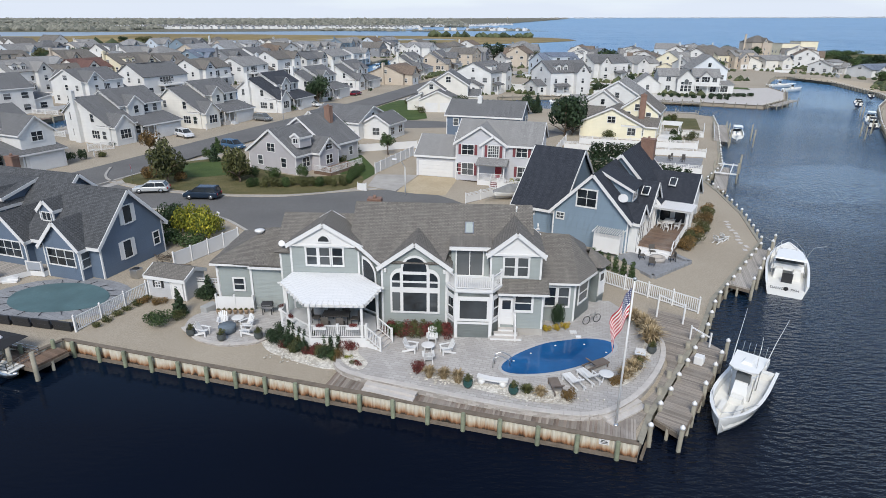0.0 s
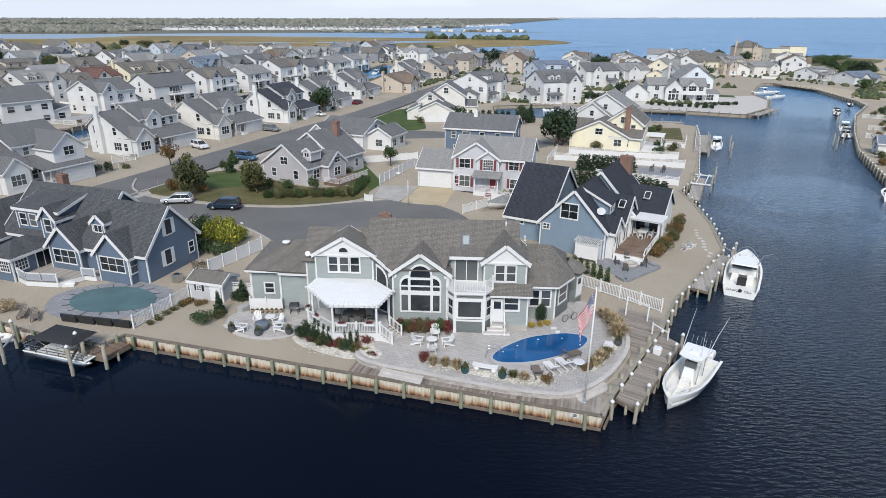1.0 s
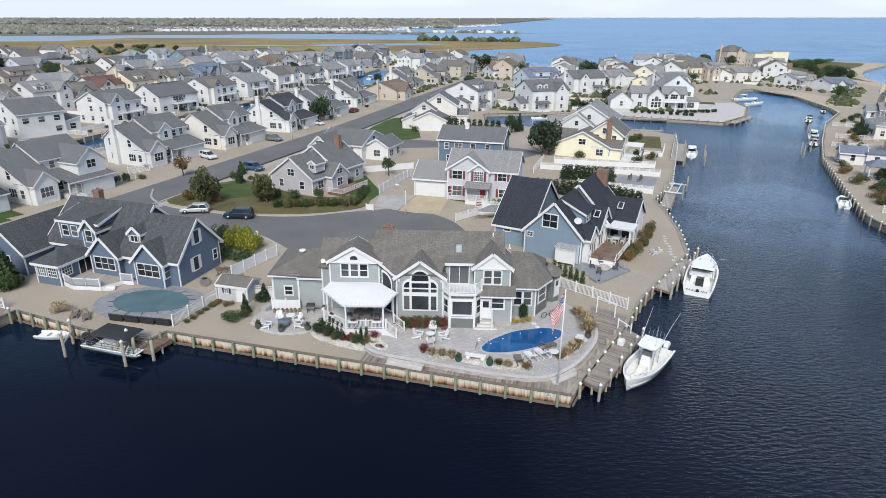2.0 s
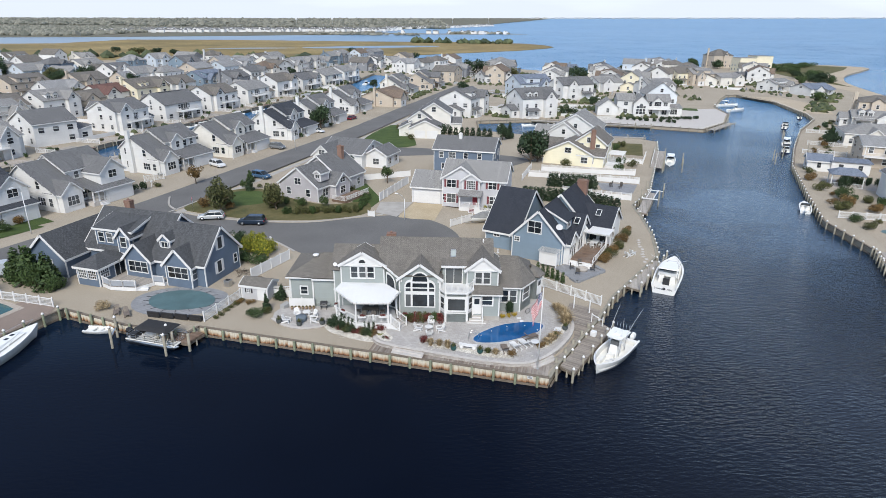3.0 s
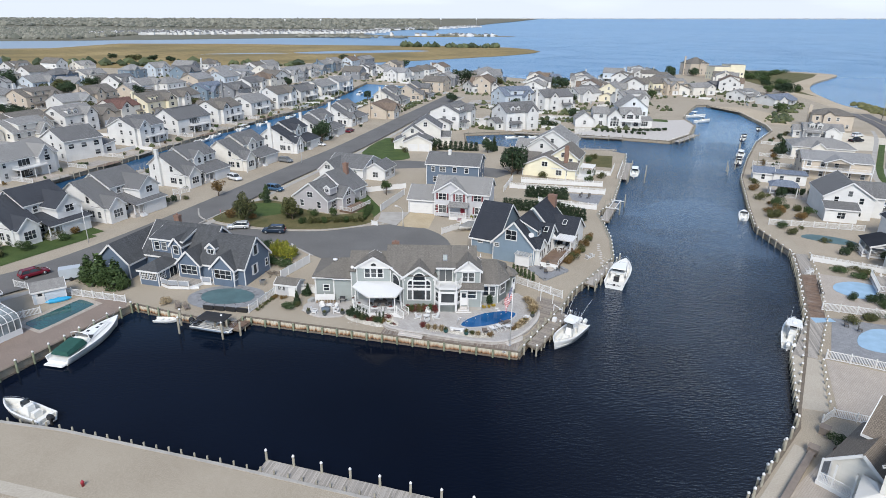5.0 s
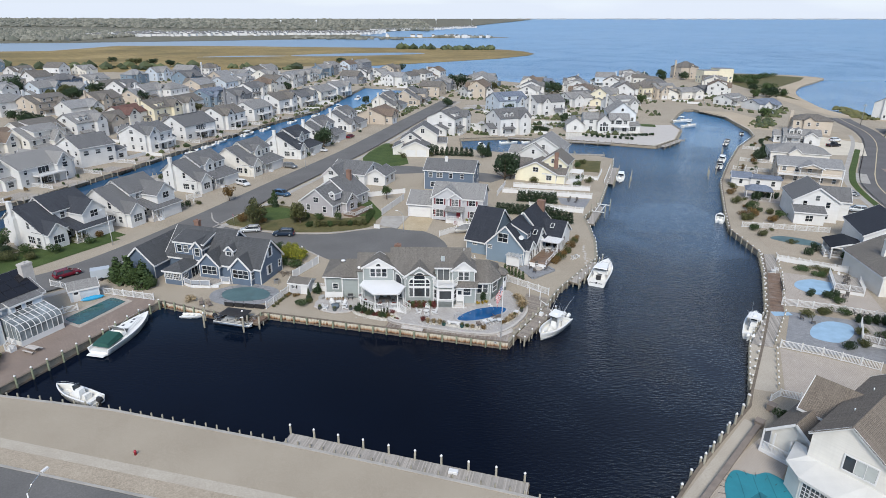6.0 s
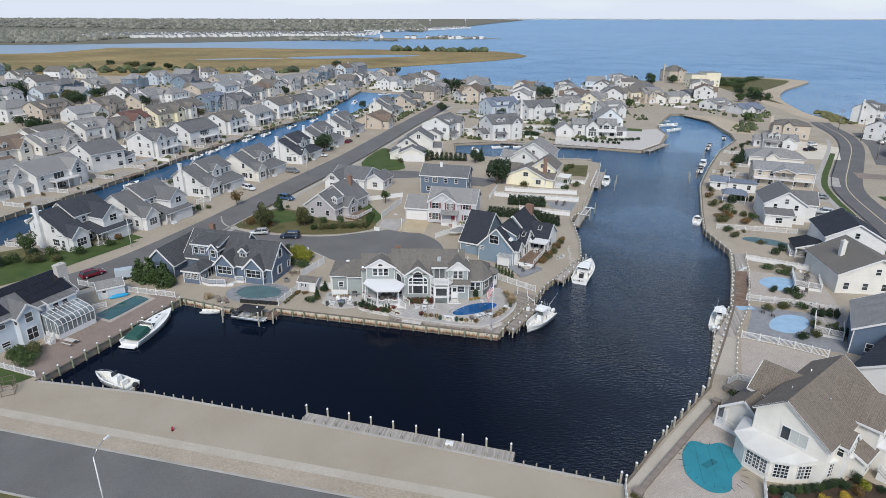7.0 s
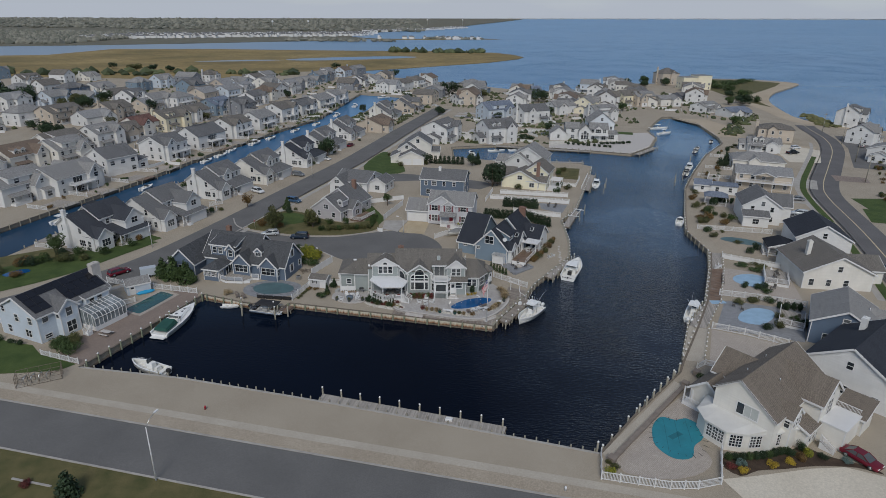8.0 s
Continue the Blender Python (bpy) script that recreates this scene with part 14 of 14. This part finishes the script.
def far_town(name, n, region, label, seed):
    """Far white houses, each a gabled block of a few pixels."""
    r = random.Random(seed)
    bm = bmesh.new()
    for _ in range(n):
        x, y = region(r)
        w, d, h = r.uniform(7, 12), r.uniform(6, 9), r.uniform(3.5, 6.5)
        a = r.uniform(0, 3.14)
        m = pose(x, y, 0.5 + lift(x, y), 0, 0, math.degrees(a))
        c = [(-w / 2, -d / 2), (w / 2, -d / 2), (w / 2, d / 2), (-w / 2, d / 2)]
        lo, hi = [bm.verts.new(m @ Vector((*p, 0))) for p in c], [bm.verts.new(m @ Vector((*p, h))) for p in c]
        ra, rb = bm.verts.new(m @ Vector((-w / 2, 0, h + 2))), bm.verts.new(m @ Vector((w / 2, 0, h + 2)))
        for i in range(4):
            bm.faces.new((lo[i], lo[(i + 1) % 4], hi[(i + 1) % 4], hi[i]))
        bm.faces.new((hi[1], hi[2], rb))
        bm.faces.new((hi[3], hi[0], ra))
        bm.faces.new((hi[0], hi[1], rb, ra)).material_index = 1
        bm.faces.new((hi[2], hi[3], ra, rb)).material_index = 1
    return solo(name, bm, [SIDE["white"], ROOF["light"]], label, "houses", kind="stuff")


far_town("far_town", 640, lambda r: (lambda t: (-680 + 580 * t + r.uniform(-25, 25), 1320 + 420 * t + r.uniform(0, 260)))(r.random()), "low white lagoon town on the far shore", 1)
far_town("far_town_back", 260, lambda r: (lambda t: (-120 + 420 * t + r.uniform(-20, 20), 2150 + 700 * t + r.uniform(0, 120)))(r.random()), "thin line of white houses along the far bay", 2)
far_town("far_town_islet", 26, lambda r: (r.uniform(-60, 230), 1535 + r.uniform(0, 50)), "few white houses on the islet", 3)
far_town("far_skyline", 240, lambda r: (r.uniform(700, 3600), r.uniform(4650, 4780)), "pale line of buildings on the horizon", 4)
for x, y in ((-520, 2600), (-390, 2700), (140, 3200), (330, 3300)):
    bm = bmesh.new()
    lathe(bm, [(0.8, 0), (0.6, 20), (3, 22), (4.5, 25), (3.5, 28.5), (0.5, 30)], 12)
    solo("water_tower", bm, WHITE, "tiny white water tower above the woods", "water tower", pose(x, y, 0.5 + lift(x, y)))


# greenery and low white fences of the farther yards, too many and too small to tell apart
def inside(p, ring):
    hit, k = False, len(ring)
    for i in range(k):
        (x1, y1), (x2, y2) = ring[i], ring[(i + 1) % k]
        if (y1 > p[1]) != (y2 > p[1]) and p[0] < (x2 - x1) * (p[1] - y1) / (y2 - y1) + x1:
            hit = not hit
    return hit


HOMES = [tuple(o.matrix_basis.translation[:2]) for o in bpy.data.objects if o.parent is None and o.name.split(".")[0] == "house"]
LOTS = [(-260, -60, 150, 480), (-60, 10, 230, 470), (10, 120, 265, 400), (5, 112, 197, 262), (-60, 10, 230, 340), (120, 200, 250, 420)]
ROADS = [*STREET, *ROAD_R]


def free_spot(rnd, gap):
    while True:
        x0, x1, y0, y1 = LOTS[int(rnd() * len(LOTS))]
        p = (x0 + (x1 - x0) * rnd(), y0 + (y1 - y0) * rnd())
        if not inside(p, COAST) or inside(p, BASIN) or inside(p, CANAL) or any(math.dist(p, h) < gap for h in HOMES) or any(math.dist(p, q) < 8.5 for q in ROADS):
            continue
        if min(math.dist(p, h) for h in HOMES) < 22:
            return p


FARGRASS = foliage("shore_scrub", (0.07, 0.075, 0.025), (0.16, 0.15, 0.06))
YARDGREEN = foliage("yard_green", (0.03, 0.045, 0.018), (0.1, 0.11, 0.045))
clumps("yard_greenery", 1900, lambda r: free_spot(r.rand, 8.6), 1.0, YARDGREEN, "shrubs and small trees of the farther yards", 11, 1.0, GROUND)
_rf = random.Random(8)
bm = bmesh.new()
for _ in range(250):
    x, y = free_spot(_rf.random, 10.5)
    a = radians(_rf.choice((68, 158, 22, 112)))
    w = _rf.uniform(2.5, 5.0)
    d = Vector((math.cos(a) * w, math.sin(a) * w, 0))
    c = Vector((x, y, GROUND + 0.55))
    bar(bm, c - d, c + d, 0.06, 1.1)
solo("yard_fences", bm, WHITE, "low white fences of the farther yards", "fence", kind="stuff")

# lawns, paved yards and small pools of the point's gardens
_rl = random.Random(31)
for k in range(34):
    while True:
        x, y = _rl.uniform(5, 118), _rl.uniform(198, 300)
        if inside((x, y), COAST) and not any(inside((x + a, y + b), q) for q in (BASIN, CANAL) for a in (-7, 7) for b in (-7, 7)) and min(math.dist((x, y), h) for h in HOMES) > 9.5 and all(math.dist((x, y), q) > 10 for q in ROADS):
            break
    a = radians(_rl.choice((-22, -18, 68, 72)))
    w, d = _rl.uniform(3.0, 6.0), _rl.uniform(2.2, 4.2)
    ring = [(x + math.cos(a) * p * w - math.sin(a) * q * d, y + math.sin(a) * p * w + math.cos(a) * q * d) for p, q in ((-1, -1), (1, -1), (1, 1), (-1, 1))]
    mat, word, cat = ((GRASS, "small clipped lawn behind a house", "lawn"), (PAVE, "grey paved back yard", "patio"), (PEBBLE, "white pebble yard", "yard"), (ASPHALT, "dark asphalt drive", "drive"), (PAVE_TAN, "tan paved back yard", "patio"), (POOLWATER, "small blue garden pool", "pool"))[k % 6 if k % 12 != 5 else 1]
    sheet(cat, ring if cat != "pool" else [(x + (p - x) * 0.6, y + (q - y) * 0.6) for p, q in ring], GROUND + 0.02 + 0.004 * k / 4, mat, word, cat)

clumps("bay_shore_scrub", 150, lambda r: (lambda t: (224 + 14 * t + 8 * r.rand(), 250 + 40 * t - 10 * r.rand()))(r.rand()), 1.3, FARGRASS, "yellow-green scrub along the bay shore", 21, 0.7, GROUND)
clumps("bank_greenery", 130, lambda r: (lambda t: (152 + 50 * t + 9 * r.rand(), 214 + 68 * t + 8 * r.rand()))(r.rand()), 1.1, YARDGREEN, "shrubs behind the channel's end", 22, 0.9, GROUND)
for k in range(9):
    plant(70.5 + k * 2.1, 196.5 - k * 0.9, "hedge", "dark", 2.4, 1.3, GROUND, "clipped above the bulkhead")
# dark trees at the marsh end of the rows and behind the beach
for k, (x, y, h, w, c) in enumerate(((-236, 307, 14, 17, "dark"), (-226, 312, 13, 15, "dark"), (-248, 316, 15, 18, "dark"), (-200, 314, 8, 10, "olive"), (-191, 310, 8, 9, "dark"), (-167.4, 219, 4.6, 5.2, "dark"), (-162, 219.5, 4.6, 5.0, "dark"), (224, 326, 8, 11, "dark"), (229, 338, 7, 10, "dark"), (216, 330, 6, 8, "green"), (206, 360, 5, 8, "dark"), (240, 372, 5, 9, "dark"), (200, 440, 7, 9, "dark"), (188, 446, 7, 9, "dark"))):
    tree(x, y, h, w, c, trunk=0.12, seed=140 + k)
# short timber dock beside the covered pontoon
dock("dock_short", [(-31.0, 36.5), (-27.6, 35.4), (-26.6, 37.6), (-28.4, 38.4), (-30.4, 38.6)], "short brown plank dock between piles", DECK_BROWN, GROUND - 0.15)
for x, y in ((-31.2, 36.3), (-27.4, 35.2), (-29.4, 35.7)):
    pile("", x, y, GROUND + 1.1, 0.16, False, "green-stained mooring post at the short dock")
# asphalt drives and parking beside the bay road, with parked cars
for nm, ring, mat, lab in (("drive_east", [(106, 89), (117, 85), (120.5, 93), (109, 97)], ASPHALT, "grey asphalt drive beside a white house"), ("drive_north", [(112, 106), (127, 100), (130, 108), (116, 114)], CONCRETE, "pale concrete forecourt by the bay road"),
                           ("lot_bay", [(172, 150), (196, 138), (214, 176), (226, 210), (212, 218), (196, 186)], ASPHALT, "worn asphalt lot across the bay road"), ("drive_south", [(97, 47), (106, 43), (110, 52), (101, 56)], ASPHALT, "grey asphalt drive by the brown-roofed house")):
    sheet(nm, ring, GROUND + 0.018, mat, lab, "drive")
for x, y, a, kind, col, lab in ((111.7, 91.4, 155, "suv", "silver", "silver sport utility car on an asphalt drive"), (103.2, 49.6, 150, "suv", "black", "black sport utility car on an asphalt drive"), (120.5, 106.5, 155, "sedan", "grey", "grey saloon on a pale forecourt"), (198, 172, 60, "sedan", "white", "white saloon on the asphalt lot"), (205, 190, 65, "suv", "grey", "grey sport utility car on the asphalt lot")):
    car(x, y, a, kind, col, lab)


def covered_boat(x, y, ang, L=5.2):
    """Runabout under a drawn grey cover, on its trailer."""
    ob = thing("trailer_boat", "boat under a grey cover on a trailer beside a white fence", "boat", pose(x, y, GROUND, 0, 0, ang))
    part("hull", hull_mesh(L, 1.9, 0.45, 0.7, 0.3, [GELCOAT, CREAM], 0.7), None, ob).matrix_basis = Matrix.Translation((0, 0, 0.55))
    bm = bmesh.new()
    rings = []
    for t, w, h in ((0.0, 0.9, 0.35), (0.25, 0.98, 0.75), (0.5, 0.95, 0.85), (0.75, 0.66, 0.5), (0.98, 0.12, 0.25)):
        rings.append([(L * t, -w, 1.08), (L * t, -w, 1.2), (L * t, -w * 0.45, 1.2 + h * 0.75), (L * t, 0, 1.2 + h), (L * t, w * 0.45, 1.2 + h * 0.75), (L * t, w, 1.2), (L * t, w, 1.08)])
    shell(bm, rings)
    part("cover", bm, COVER_CLOTH, ob)
    bm = bmesh.new()
    for s in (-0.7, 0.7):
        bar(bm, (0.2, s, 0.45), (L * 0.7, s, 0.45), 0.08)
        bar(bm, (L * 0.7, s, 0.45), (L + 1.0, 0, 0.45), 0.08)
    part("trailer_frame", bm, METAL, ob)
    for s in (-1.0, 1.0):
        bm = bmesh.new()
        tube(bm, [(L * 0.35, s - 0.1, 0.3), (L * 0.35, s + 0.1, 0.3)], 0.3, 14)
        part("wheel", bm, BLACK, ob)
    return ob


COVER_CLOTH = plain("grey_cover_cloth", (0.2, 0.205, 0.205), 0.85, 0.25, 1.5, 10, 0.3)
covered_boat(10.9, 78.2, 205, 4.7)
fence([(3.1, 74.7), (7.2, 78.3)], "white vinyl fence before the covered boat", "lattice", 1.3)
